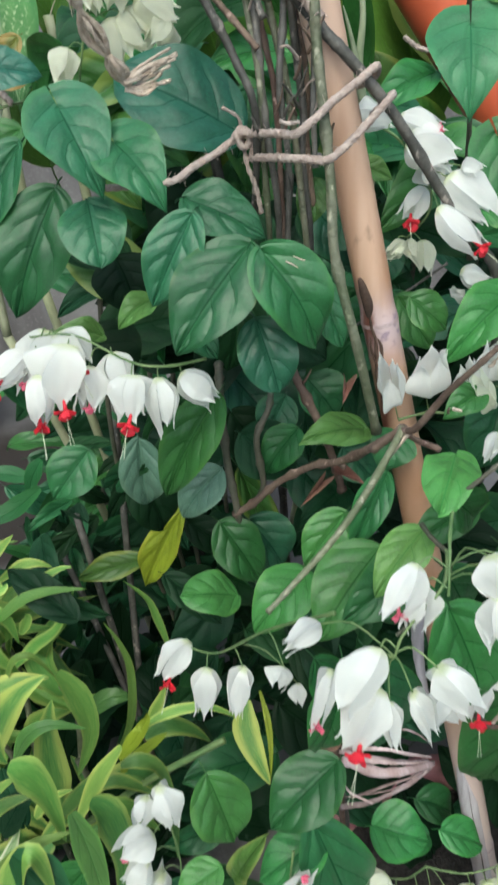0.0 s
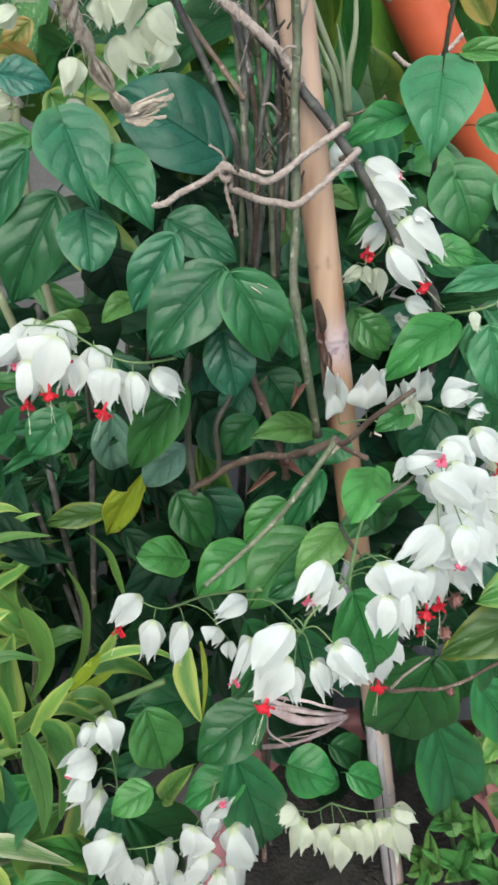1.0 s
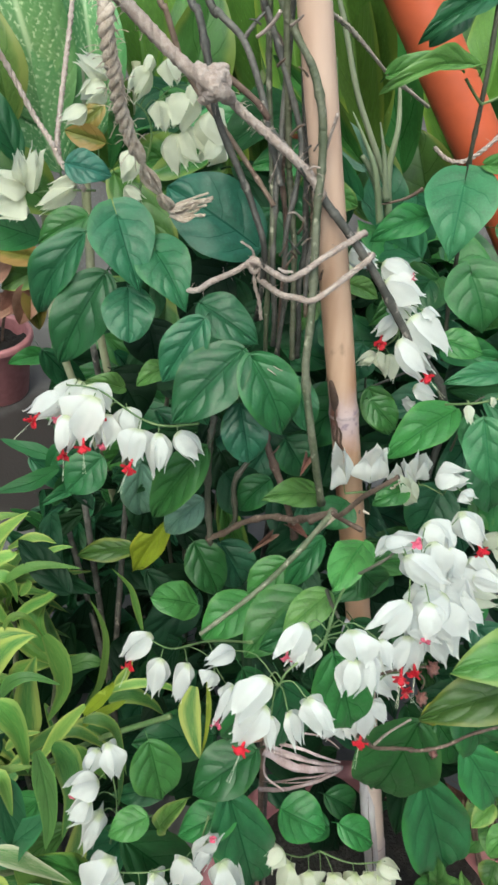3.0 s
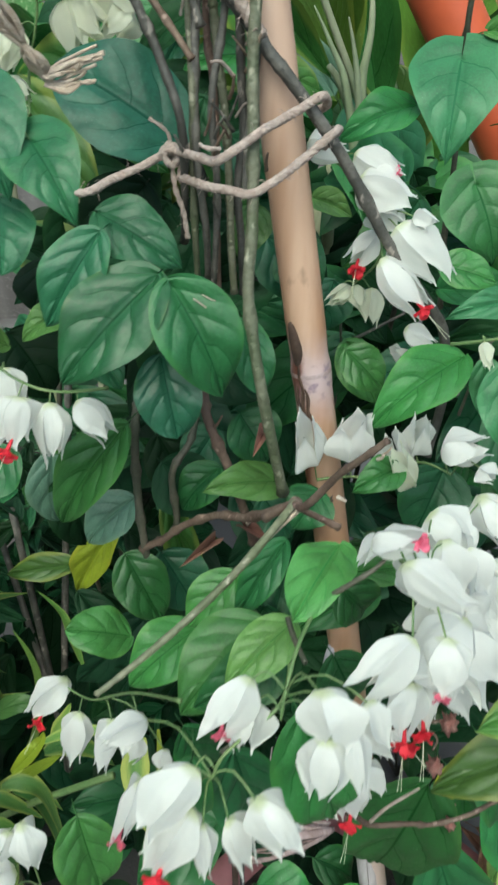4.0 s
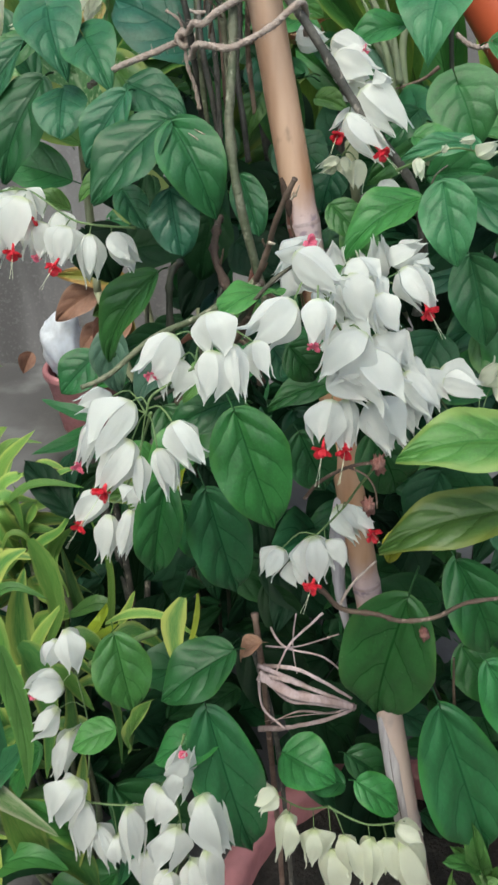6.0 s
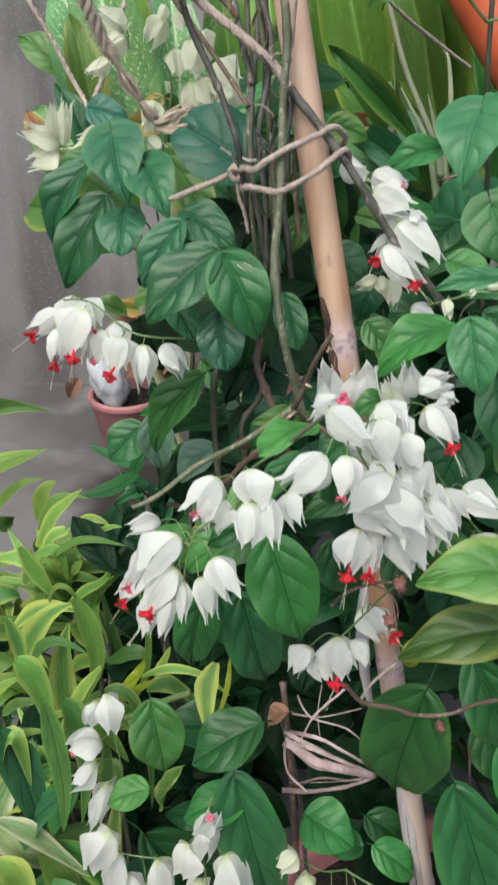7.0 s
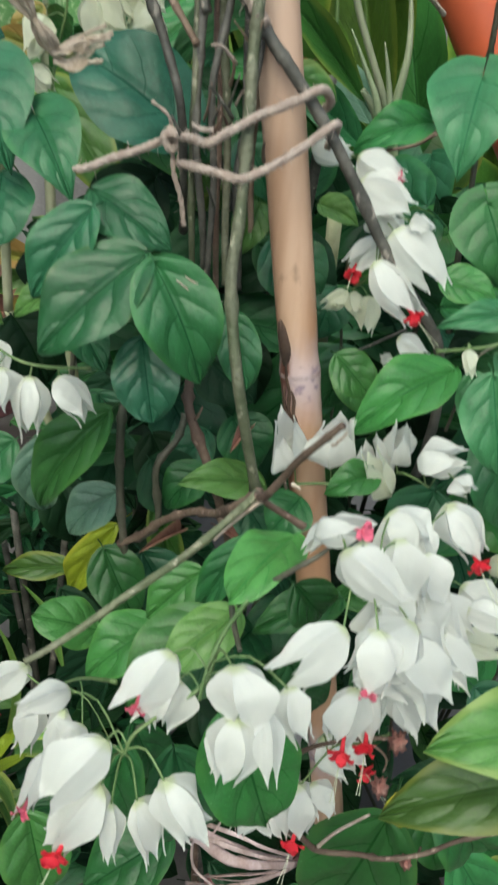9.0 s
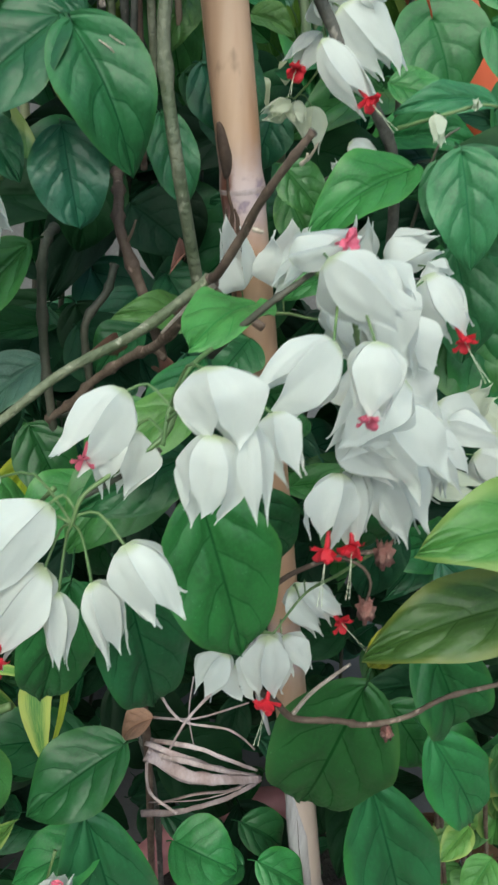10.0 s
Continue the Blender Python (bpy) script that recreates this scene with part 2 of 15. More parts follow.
BUD_BROWN = plain_material("dry_bud", (0.26, 0.1, 0.085), (0.34, 0.19, 0.16), 0.75, 260, 0.9)
TWINE = plain_material("twine_pale", (0.39, 0.3, 0.262), (0.5, 0.41, 0.37), 0.9, 240, 1.0, 0.002)
ROPE = plain_material("rope_tan", (0.46, 0.36, 0.28), (0.62, 0.52, 0.44), 0.9, 240, 1.0, 0.002)
STRAW = plain_material("straw_strip", (0.32, 0.23, 0.215), (0.5, 0.39, 0.4), 0.8, 60, 0.7, 0.002, (1, 1, 0.2), spread=0.3)
PIPE = plain_material("pipe_orange", (0.52, 0.105, 0.045), (0.48, 0.09, 0.038), 0.42, 5, 0.06, 0.002)
POT = plain_material("pot_pink_plastic", (0.44, 0.19, 0.205), (0.38, 0.155, 0.17), 0.5, 9, 0.12, 0.002)
SOIL = plain_material("potting_soil", (0.011, 0.009, 0.008), (0.026, 0.021, 0.018), 0.95, 30, 1.0, 0.01)
WHITE_BAG = plain_material("white_plastic", (0.74, 0.76, 0.82), (0.6, 0.64, 0.74), 0.35, 12, 0.4, 0.004, translucent=0.2)
GREY_WOOD = plain_material("weathered_wood", (0.46, 0.42, 0.45), (0.33, 0.3, 0.31), 0.75, 14, 0.6, 0.002, (6, 6, 0.25))
CANE_GREY = plain_material("cane_grey_green", (0.2, 0.24, 0.14), (0.32, 0.34, 0.23), 0.55, 25, 0.4, 0.002, (1, 1, 0.3), spread=0.15)
BARK_CANE = plain_material("cane_pale", (0.33, 0.35, 0.2), (0.42, 0.42, 0.29), 0.6, 25, 0.4, 0.002, (1, 1, 0.4))


def bamboo_material():
    """Tan cane with a pinkish bloom, long fibres, scuffs and a dark weathered streak."""
    n = Nodes("bamboo_tan")
    fibre = n.noise(60.0, 3.0, "Object", (1, 1, 0.03))
    blotch = n.noise(16.0, 4.0, "Object", (1, 1, 0.35))
    colour = n.mix(n.ramp(blotch, 0.35, 0.68), (0.43, 0.225, 0.12), (0.5, 0.33, 0.235))
    colour = n.mix(n.ramp(fibre, 0.42, 0.72, 0.0, 0.75), colour, (0.29, 0.135, 0.065))
    colour = n.mix(n.ramp(n.noise(40.0, 4.0, "Object", (1, 1, 0.5)), 0.66, 0.74, 0.0, 0.8), colour, (0.09, 0.045, 0.025))
    place = n.put("ShaderNodeSeparateXYZ", {0: n.put("ShaderNodeTexCoord").outputs["Object"]})
    height = place.outputs[2]
    speck = n.noise(120.0, 4.0)
    for joint in (0.36, 0.62, 0.905, 1.3):
        apart = n.math("ABSOLUTE", n.math("SUBTRACT", height, joint))
        bloom_zone = n.ramp(n.math("MULTIPLY_ADD", speck, 0.02, apart), 0.008, 0.045, 0.85, 0.0)
        colour = n.mix(bloom_zone, colour, (0.46, 0.36, 0.385))
        colour = n.mix(n.math("MULTIPLY", n.ramp(speck, 0.5, 0.62), n.ramp(apart, 0.006, 0.014, 0.8, 0.0)), colour, (0.2, 0.145, 0.2))
    aside = n.math("SUBTRACT", n.math("MULTIPLY_ADD", height, 0.1707, place.outputs[0]), 0.1541)
    rot = n.ramp(n.math("MULTIPLY_ADD", speck, 0.009, aside), -0.0035, 0.0004, 1.0, 0.0)
    rot = n.math("MULTIPLY", rot, n.math("MULTIPLY", n.ramp(height, 0.79, 0.83), n.ramp(height, 0.925, 0.945, 1.0, 0.0)))
    colour = n.mix(n.math("MULTIPLY", rot, n.ramp(n.noise(90.0, 3.0, "Object", (1, 1, 0.12)), 0.35, 0.6, 0.3, 1.0)), colour, (0.13, 0.045, 0.028))
    bleached = n.ramp(n.math("MULTIPLY_ADD", blotch, 0.25, height), 1.05, 1.4, 0.0, 0.7)
    colour = n.mix(bleached, colour, (0.6, 0.46, 0.4))
    colour = n.mix(n.ramp(n.math("MULTIPLY_ADD", blotch, 0.12, height), 0.52, 0.66, 0.75, 0.0), colour, (0.48, 0.4, 0.38))
    return n.finish(colour, n.ramp(blotch, 0.2, 0.8, 0.3, 0.5), fibre, 0.4, 0.0015)


BAMBOO = bamboo_material()
BAMBOO_NODE = plain_material("bamboo_node_grey", (0.34, 0.24, 0.23), (0.42, 0.33, 0.34), 0.6, 50, 0.5)
CRACK = plain_material("bamboo_crack_dark", (0.035, 0.02, 0.014), (0.08, 0.045, 0.03), 0.85, 60, 0.6)


def concrete_material():
    """Bare concrete: pale and dark wet stains over fine grit, with shade by the plants put into the colour."""
    n = Nodes("concrete_floor")
    stain = n.noise(1.6, 5.0)
    patch = n.noise(5.0, 5.0)
    grit = n.noise(160.0, 2.0)
    colour = n.mix(n.ramp(stain, 0.38, 0.62), (0.16, 0.153, 0.157), (0.085, 0.08, 0.082))
    colour = n.mix(n.ramp(patch, 0.5, 0.75, 0.0, 0.55), colour, (0.25, 0.245, 0.247))
    colour = n.mix(n.ramp(n.noise(9.0, 3.0), 0.68, 0.78, 0.0, 0.6), colour, (0.06, 0.055, 0.055))
    colour = n.mix(n.ramp(grit, 0.4, 0.8, 0.0, 0.25), colour, (0.12, 0.12, 0.12))
    # Shade on the floor by the pots, put into the colour as a round patch.
    place = n.put("ShaderNodeTexCoord").outputs["Object"]
    away = n.put("ShaderNodeVectorMath", {0: place, 1: (-0.4, 1.1, 0.0)}, operation="DISTANCE").outputs["Value"]
    floor_shade = n.ramp(n.math("MULTIPLY_ADD", patch, 0.2, away), 0.33, 0.44, 0.97, 0.0)
    colour = n.mix(floor_shade, colour, (0.03, 0.025, 0.024))
    return n.finish(colour, n.ramp(stain, 0.35, 0.65, 0.9, 0.75), grit, 0.3, 0.003, Specular_IOR_Level=0.15)


def plaster_material():
    n = Nodes("plaster_wall_grey")
    streak = n.noise(4.0, 5.0, "Object", (1.6, 1, 0.22))
    blotch = n.noise(2.2, 5.0)
    grit = n.noise(120.0, 3.0)
    colour = n.mix(n.ramp(streak, 0.36, 0.66), (0.21, 0.2, 0.205), (0.11, 0.103, 0.106))
    colour = n.mix(n.ramp(blotch, 0.5, 0.72, 0.0, 0.6), colour, (0.1, 0.095, 0.095))
    colour = n.mix(n.ramp(grit, 0.5, 0.8, 0.0, 0.3), colour, (0.33, 0.32, 0.32))
    return n.finish(colour, 0.85, n.math("MULTIPLY_ADD", grit, 0.4, blotch), 0.3, 0.004)


CONCRETE, PLASTER = concrete_material(), plaster_material()


# ---- mesh helpers ----
def part(name, source, material, parent=None, label=""):
    """Link a bmesh or a ready mesh as one mesh object under a thing or a part."""
    if isinstance(source, bmesh.types.BMesh):
        mesh = bpy.data.meshes.new(name)
        source.to_mesh(mesh)
        source.free()
        mesh.shade_smooth()
    else:
        mesh = source
    if not mesh.materials:
        mesh.materials.append(material)
    ob = new(name, mesh)
    ob.parent = parent
    return tagged(ob, label=label)


def thing(name, place, label, category, group="", kind=""):
    ob = new(name)
    ob.location = place
    ob.empty_display_size = 0.05
    return tagged(ob, label, category, group, kind)


def settle(ob, world_matrix):
    """Put a part at a world pose under its unturned parents."""
    up, offset = ob.parent, Vector((0, 0, 0))
    while up:
        offset += up.location
        up = up.parent
    ob.matrix_basis = Matrix.Translation(-offset) @ world_matrix


def spline(points, steps):
    """A smooth line through the points, with its fractions along the way."""
    pts = [Vector(p) for p in points]
    if len(pts) == 2:
        return [pts[0].lerp(pts[1], i / steps) for i in range(steps + 1)]
    out = []
    for i in range(len(pts) - 1):
        a, b = pts[max(i - 1, 0)], pts[i]
        c, d = pts[i + 1], pts[min(i + 2, len(pts) - 1)]
        for k in range(steps):
            t = k / steps
            out.append(0.5 * (2 * b + (c - a) * t + (2 * a - 5 * b + 4 * c - d) * t * t + (3 * b - a - 3 * c + d) * t**3))
    return out + [pts[-1]]


def sweep(bm, line, radius, sides=8, rough=0.0, flat=1.0, end=1.0):
    """Sweep a round section along the line. radius: a number or a function of the way 0 to 1. rough: uneven bark."""
    frame_up, rings, count = None, [], len(line)
    for i, p in enumerate(line):
        ahead = (line[min(i + 1, count - 1)] - line[max(i - 1, 0)]).normalized()
        if frame_up is None:
            frame_up = ahead.orthogonal().normalized()
        frame_up = (frame_up - ahead * frame_up.dot(ahead)).normalized()
        side = ahead.cross(frame_up)
        w = i / max(count - 1, 1)
        r = radius(w) if callable(radius) else radius * (1 + (end - 1) * w)
        ring = []
        for k in range(sides):
            a = 2 * math.pi * k / sides
            q = r * (1 + rough * noise.noise(p * 140 + Vector((k * 1.7, 0, 0))))
            ring.append(bm.verts.new(p + (frame_up * math.cos(a) + side * math.sin(a) * flat) * q))
        rings.append(ring)
    for a, b in zip(rings, rings[1:]):
        for k in range(sides):
            bm.faces.new((a[k], a[(k + 1) % sides], b[(k + 1) % sides], b[k]))
    bm.faces.new(rings[0][::-1])
    bm.faces.new(rings[-1])


def tube(name, points, radius, material, parent, label="", sides=8, steps=6, rough=0.1, end=1.0, knots=0.0, flat=1.0):
    """A stem, stalk or cord through the points. knots: how much it swells at its nodes."""
    line = spline(points, steps)
    bm = bmesh.new()
    way = lambda w: radius * (1 + (end - 1) * w) * (1 + knots * max(0.0, math.cos(w * 2 * math.pi * max(2, len(points)))) ** 12)
    sweep(bm, line, way, sides, rough, flat)
    ob = part(name, bm, material, parent, label)
    settle(ob, Matrix())
    return ob


def rope(name, points, radius, material, parent, label="", strands=3, turns=85.0, fray=0, lay=0.4):
    """A laid rope: strands wound round a common line, with loose fibres."""
    line = spline(points, 10)
    bm = bmesh.new()
    length = sum((b - a).length for a, b in zip(line, line[1:]))
    for s in range(strands):
        coil = []
        for i, p in enumerate(line):
            ahead = (line[min(i + 1, len(line) - 1)] - line[max(i - 1, 0)]).normalized()
            u = ahead.cross(Vector((0.3, 0.9, 0.2))).normalized()
            a = 2 * math.pi * (s / strands + i / len(line) * length * turns)
            coil.append(p + (u * math.cos(a) + ahead.cross(u) * math.sin(a)) * radius * lay)
        sweep(bm, coil, radius * (1.08 - lay), 6, 0.25)
    rng = random.Random(name + str(len(line)))
    for _ in range(fray):
        p = rng.choice(line)
        way = Vector((rng.uniform(-1, 1), rng.uniform(-1, 0.6), rng.uniform(-1, 0.7))).normalized()
        tip = p + way * radius * rng.uniform(1.6, 3.4)
        sweep(bm, spline([p, p.lerp(tip, 0.6) + Vector((0, 0, radius * 0.4)), tip], 3), radius * 0.06, 3)
    ob = part(name, bm, material, parent, label)
    settle(ob, Matrix())
    return ob


# ---- leaves ----
def blade_mesh(name, profile, rows=24, cols=16, fold=0.12, arch=0.1, tip_curl=0.1, wave=0.02, quilt=0.012, count=3.9, notch=0.0, petiole=0.22, seed=0, skew=0.0):
    """A leaf blade of length 1 along y and width 1 along x, its face to +z: folded on the midrib, arched, bulged between the side veins,
    with a wavy rim and a short stalk behind it."""
    rng = random.Random(seed)
    ph = [rng.uniform(0, 6.28) for _ in range(4)]
    bm = bmesh.new()
    uv = bm.loops.layers.uv.new("UVMap")
    grid, coords = [], {}
    for i in range(rows + 1):
        v = (i / rows) ** 1.4
        half = profile(v)
        row = []
        for j in range(cols + 1):
            s = 2 * j / cols - 1
            a = abs(s)
            x = half * s + skew * math.sin(math.pi * v) * 0.5
            y = v - notch * a**1.5 * max(0.0, 1 - v / 0.35) ** 2
            rib = (v + (0.09 if s > 0 else 0.0) - 0.26 * a - 0.12 * a * a) * count
            bulge = math.sin(math.pi * (rib % 1.0)) * min(1.0, a * 4) * (1 - a**4)
            z = arch * math.sin(math.pi * min(1.0, v)) - tip_curl * v**4 + fold * half * a**1.2 * 1.4 + quilt * bulge
            z += wave * a**2 * math.sin(ph[0] + 11 * v + (2 if s > 0 else 0)) + 0.03 * math.sin(ph[1] + 3 * v) * s
            vert = bm.verts.new((x, y, z))
            coords[vert] = ((s + 1) / 2, v)
            row.append(vert)
        grid.append(row)
    for i in range(rows):
        for j in range(cols):
            face = bm.faces.new((grid[i][j], grid[i][j + 1], grid[i + 1][j + 1], grid[i + 1][j]))
            for loop in face.loops:
                loop[uv].uv = coords[loop.vert]
    if petiole:
        line = spline([(0, 0.3, arch * 0.75 - 0.012), (0, 0.03, -0.004), (0.01, -petiole * 0.3, -0.04), (0.02, -petiole * 0.5, -0.14)], 4)
        before = set(bm.faces)
        sweep(bm, line, 0.011, 6)
        for face in set(bm.faces) - before:
            for loop in face.loops:
                loop[uv].uv = (0.68, 0.4)
    mesh = bpy.data.meshes.new(name)
    bm.to_mesh(mesh)
    bm.free()
    mesh.shade_smooth()
    return mesh


def ovate(widest, blunt=0.62, sharp=0.9):
    """Half widths of an egg-shaped blade that is widest at that fraction and runs out into a point."""
    def half(v):
        v = min(max(v, 0.0), 1.0)
        if v < widest:
            return 0.5 * max(0.0, 1 - (1 - v / widest) ** 2) ** blunt + 0.012
        w = (v - widest) / (1 - widest)
        return 0.5 * max(0.0, 1 - w**1.75) ** sharp + 0.003
    return half


def strap(v):
    """Half widths of a lance-shaped leaf that clasps its stem."""
    return 0.5 * max(0.0, math.sin(math.pi * (0.1 + 0.9 * v) ** 0.85)) ** 0.85 + 0.004


BLADES = {}


def blade(kind, shape):
    """One of a few blades of a shape and a material, made when first asked for."""
    if (kind, shape) not in BLADES:
        form, seed = shape.split("_")
        seed = int(seed)
        if form == "egg":
            mesh = blade_mesh("leaf", ovate(0.36 + 0.03 * (seed % 3), 0.5, 0.85), fold=(0.05, 0.16, 0.1, 0.22)[seed % 4], arch=(0.07, 0.12, 0.05, 0.1)[seed % 4], tip_curl=(0.1, 0.16, 0.05, 0.2)[seed % 4], wave=0.03, quilt=0.024, notch=0.05, seed=seed, skew=(0.03, -0.05, 0.0, 0.06)[seed % 4])
        elif form == "heart":
            mesh = blade_mesh("leaf", ovate(0.26, 0.4, 1.15), fold=0.1 + 0.05 * (seed % 2), arch=0.09, tip_curl=0.18, wave=0.02, quilt=0.022, notch=0.26, seed=seed, skew=0.03 * (seed % 3 - 1))
        elif form == "round":
            mesh = blade_mesh("leaf", ovate(0.46, 0.5, 0.58), fold=0.08, arch=0.06, tip_curl=0.08, wave=0.034, quilt=0.022, notch=0.04, seed=seed)
        elif form == "fold":
            mesh = blade_mesh("leaf", ovate(0.4, 0.55, 0.85), fold=0.55, arch=0.1, tip_curl=0.18, wave=0.03, quilt=0.009, notch=0.04, seed=seed)
        elif form == "broad":
            mesh = blade_mesh("leaf", ovate(0.45, 0.7, 0.8), rows=22, fold=0.18, arch=0.05, tip_curl=0.14, wave=0.03, quilt=0.006, count=12, petiole=0.3, seed=seed)
        else:
            mesh = blade_mesh("leaf", strap, rows=14, cols=6, fold=0.13, arch=(0.16, 0.26, 0.34)[seed % 3], tip_curl=(0.2, 0.34, 0.5)[seed % 3], wave=0.035, quilt=0.0, petiole=0.0, seed=seed, skew=(0.9, -0.8, 0.5, -1.2)[seed % 4])
        BLADES[kind, shape] = mesh
    return BLADES[kind, shape]


def leaf(parent, kind, shape, base, tip, width, face, label=""):
    """A leaf from base to tip, of that width, its upper side towards face."""
    base, tip = Vector(base), Vector(tip)
    y = tip - base
    z = Vector(face) - y * (Vector(face).dot(y) / y.length_squared)
    z.normalize()
    x = y.normalized().cross(z)
    m = Matrix((x * width, y, z * y.length)).transposed().to_4x4()
    ob = part("leaf", blade(kind, shape), LEAF[kind], parent, label)
    settle(ob, Matrix.Translation(base) @ m)
    return ob


def ribbon(parent, kind, points, width, face, label=""):
    """A narrow leaf that follows a bent line, widest at a third of its length, folded on the midrib and turning a little on its way."""
    line = spline([Vector(p) for p in points], 5)
    dice = random.Random(len(bpy.data.meshes))
    turn, lift, ripple = dice.uniform(-0.5, 0.5), dice.uniform(0.1, 0.3), dice.uniform(0, 6.28)
    bm = bmesh.new()
    uv = bm.loops.layers.uv.new("UVMap")
    face = Vector(face)
    rows, coords = [], {}
    for i, here in enumerate(line):
        v = i / (len(line) - 1)
        ahead = (line[min(i + 1, len(line) - 1)] - line[max(i - 1, 0)]).normalized()
        side = Matrix.Rotation(turn * (v - 0.3), 3, ahead) @ ahead.cross(face).normalized()
        up = side.cross(ahead)
        half = 0.42 * width * (min(1.0, 0.3 + 2.4 * v) if v < 0.3 else max(0.0, 1 - ((v - 0.3) / 0.7) ** 1.6)) + 0.0002
        row = []
        for k in range(7):
            s = k / 3 - 1
            bow = lift * abs(s) ** 1.3 + 0.12 * s * s * math.sin(ripple + 9 * v + (2 if s > 0 else 0))
            vert = bm.verts.new(here + side * (half * s) + up * (half * bow))
            coords[vert] = ((s + 1) / 2, v)
            row.append(vert)
        rows.append(row)
    for a, b in zip(rows, rows[1:]):
        for k in range(6):
            quad = bm.faces.new((a[k], a[k + 1], b[k + 1], b[k]))
            quad.smooth = True
            for loop in quad.loops:
                loop[uv].uv = coords[loop.vert]
    ob = part("leaf", bm, LEAF[kind], parent, label)
    settle(ob, Matrix())
    return ob


# ---- flowers ----
def calyx_mesh(seed, opening):
    """A puffed lantern of five sepals that meet in winged keels: broad shoulders next to the stalk, full sides, slits between
    the sepals and narrow points that curl outwards. Length 1 along y, width 1."""
    rng = random.Random(seed)
    bm = bmesh.new()
    uv = bm.loops.layers.uv.new("UVMap")
    rows, cols = 20, 10
    bend, squash, turn = rng.uniform(-0.14, 0.14), rng.uniform(0.66, 0.86), rng.uniform(-0.3, 0.3)
    widest, waist = rng.uniform(0.3, 0.5), rng.uniform(0.36, 0.54)
    bow = rng.uniform(1.5, 2.5)
    keel = [rng.choice((0.12, 0.24, 0.36, 0.5, 0.66)) for _ in range(5)]
    peak = [rng.uniform(0.12, 0.5) for _ in range(5)]
    slit = [rng.choice((0.58, 0.66, 0.73, 0.79, 0.84)) for _ in range(5)]
    for k in range(5):
        grid, coords = [], {}
        flare, long, swell = opening * rng.uniform(-0.3, 2.4), rng.uniform(0.82, 1.12), rng.uniform(0.86, 1.06)
        claw = rng.uniform(0.0, 1.7)
        for i in range(rows + 1):
            v = i / rows
            if v < widest:
                body = max(0.0, 1 - (1 - v / widest) ** 2.3) ** 0.6
            else:
                w = (v - widest) / (1 - widest)
                body = 1 - (1 - waist) * w**bow
            r = 0.5 * body * swell + 0.012 + 1.2 * flare * max(0.0, v - 0.74) ** 1.6 + claw * max(0.0, v - 0.86) ** 1.3
            row = []
            for j in range(cols + 1):
                s = 2 * j / cols - 1
                cut = slit[k] if s < 0 else slit[(k + 1) % 5]
                narrow = 1.0 if v < cut else max(0.02, (1 - (v - cut) / (1 - cut)) ** 1.15)
                a = math.radians(72 * k + 36 * s * narrow) + turn * v
                edge = k if s < 0 else (k + 1) % 5
                rise = v / peak[edge] if v < peak[edge] else max(0.0, (0.95 - v) / (0.95 - peak[edge]))
                q = r * (0.86 / math.cos(math.radians(28 * s)) + keel[edge] * abs(s) ** 3.4 * rise**0.9)
                q *= 1 + 0.09 * noise.noise(Vector((3 * math.cos(a), 4 * v, 3 * math.sin(a) + seed * 3.1))) * min(1, 4 * v)
                q *= 1 + 0.16 * noise.noise(Vector((1.4 * math.cos(a), 1.8 * v, 1.4 * math.sin(a) + seed * 7.3))) * min(1, 4 * v)
                y = v * long if v > 0.12 else v * long - 0.1 * body * (1 - v / 0.12) * 0.4
                vert = bm.verts.new((q * math.cos(a) + bend * math.sin(math.pi * v * 0.9), y, q * math.sin(a) * squash))
                coords[vert] = ((s + 1) / 2, v)
                row.append(vert)
            grid.append(row)
        for i in range(rows):
            for j in range(cols):
                f = bm.faces.new((grid[i][j], grid[i][j + 1], grid[i + 1][j + 1], grid[i + 1][j]))
                for loop in f.loops:
                    loop[uv].uv = coords[loop.vert]
    bmesh.ops.remove_doubles(bm, verts=bm.verts[:], dist=0.004)
    mesh = bpy.data.meshes.new("calyx")
    bm.to_mesh(mesh)
    bm.free()
    mesh.shade_smooth()
    mesh.set_sharp_from_angle(angle=radians(34))
    return mesh


def corolla_mesh():
    """A slim tube with five spreading, rounded lobes. Length 1 along y."""
    bm = bmesh.new()
    sweep(bm, [Vector((0, y, 0)) for y in (0, 0.3, 0.55)], lambda w: 0.06 + 0.04 * w, 8)
    for k in range(5):
        a = 2 * math.pi * k / 5
        out, side = Vector((math.cos(a), 0.0, math.sin(a))), Vector((-math.sin(a), 0, math.cos(a)))
        reach, lift = ((0.44, 0.24), (0.4, 0.44), (0.48, 0.14), (0.3, 0.5), (0.42, 0.36))[k]
        grid = []
        for i in range(6):
            v = i / 5
            half = (0.24, 0.31, 0.25, 0.2, 0.28)[k] * math.sin(math.pi * (0.12 + 0.8 * v)) ** 0.7
            row = []
            for j in range(5):
                s = j / 2 - 1
                row.append(bm.verts.new(out * (0.05 + reach * v) + side * half * s + Vector((0, 0.55 + lift * math.sin(1.9 * v) - 0.14 * s * s * v, 0))))
            grid.append(row)
        for i in range(5):
            for j in range(4):
                bm.faces.new((grid[i][j], grid[i][j + 1], grid[i + 1][j + 1], grid[i + 1][j]))
    mesh = bpy.data.meshes.new("corolla")
    bm.to_mesh(mesh)
    bm.free()
    mesh.shade_smooth()
    return mesh


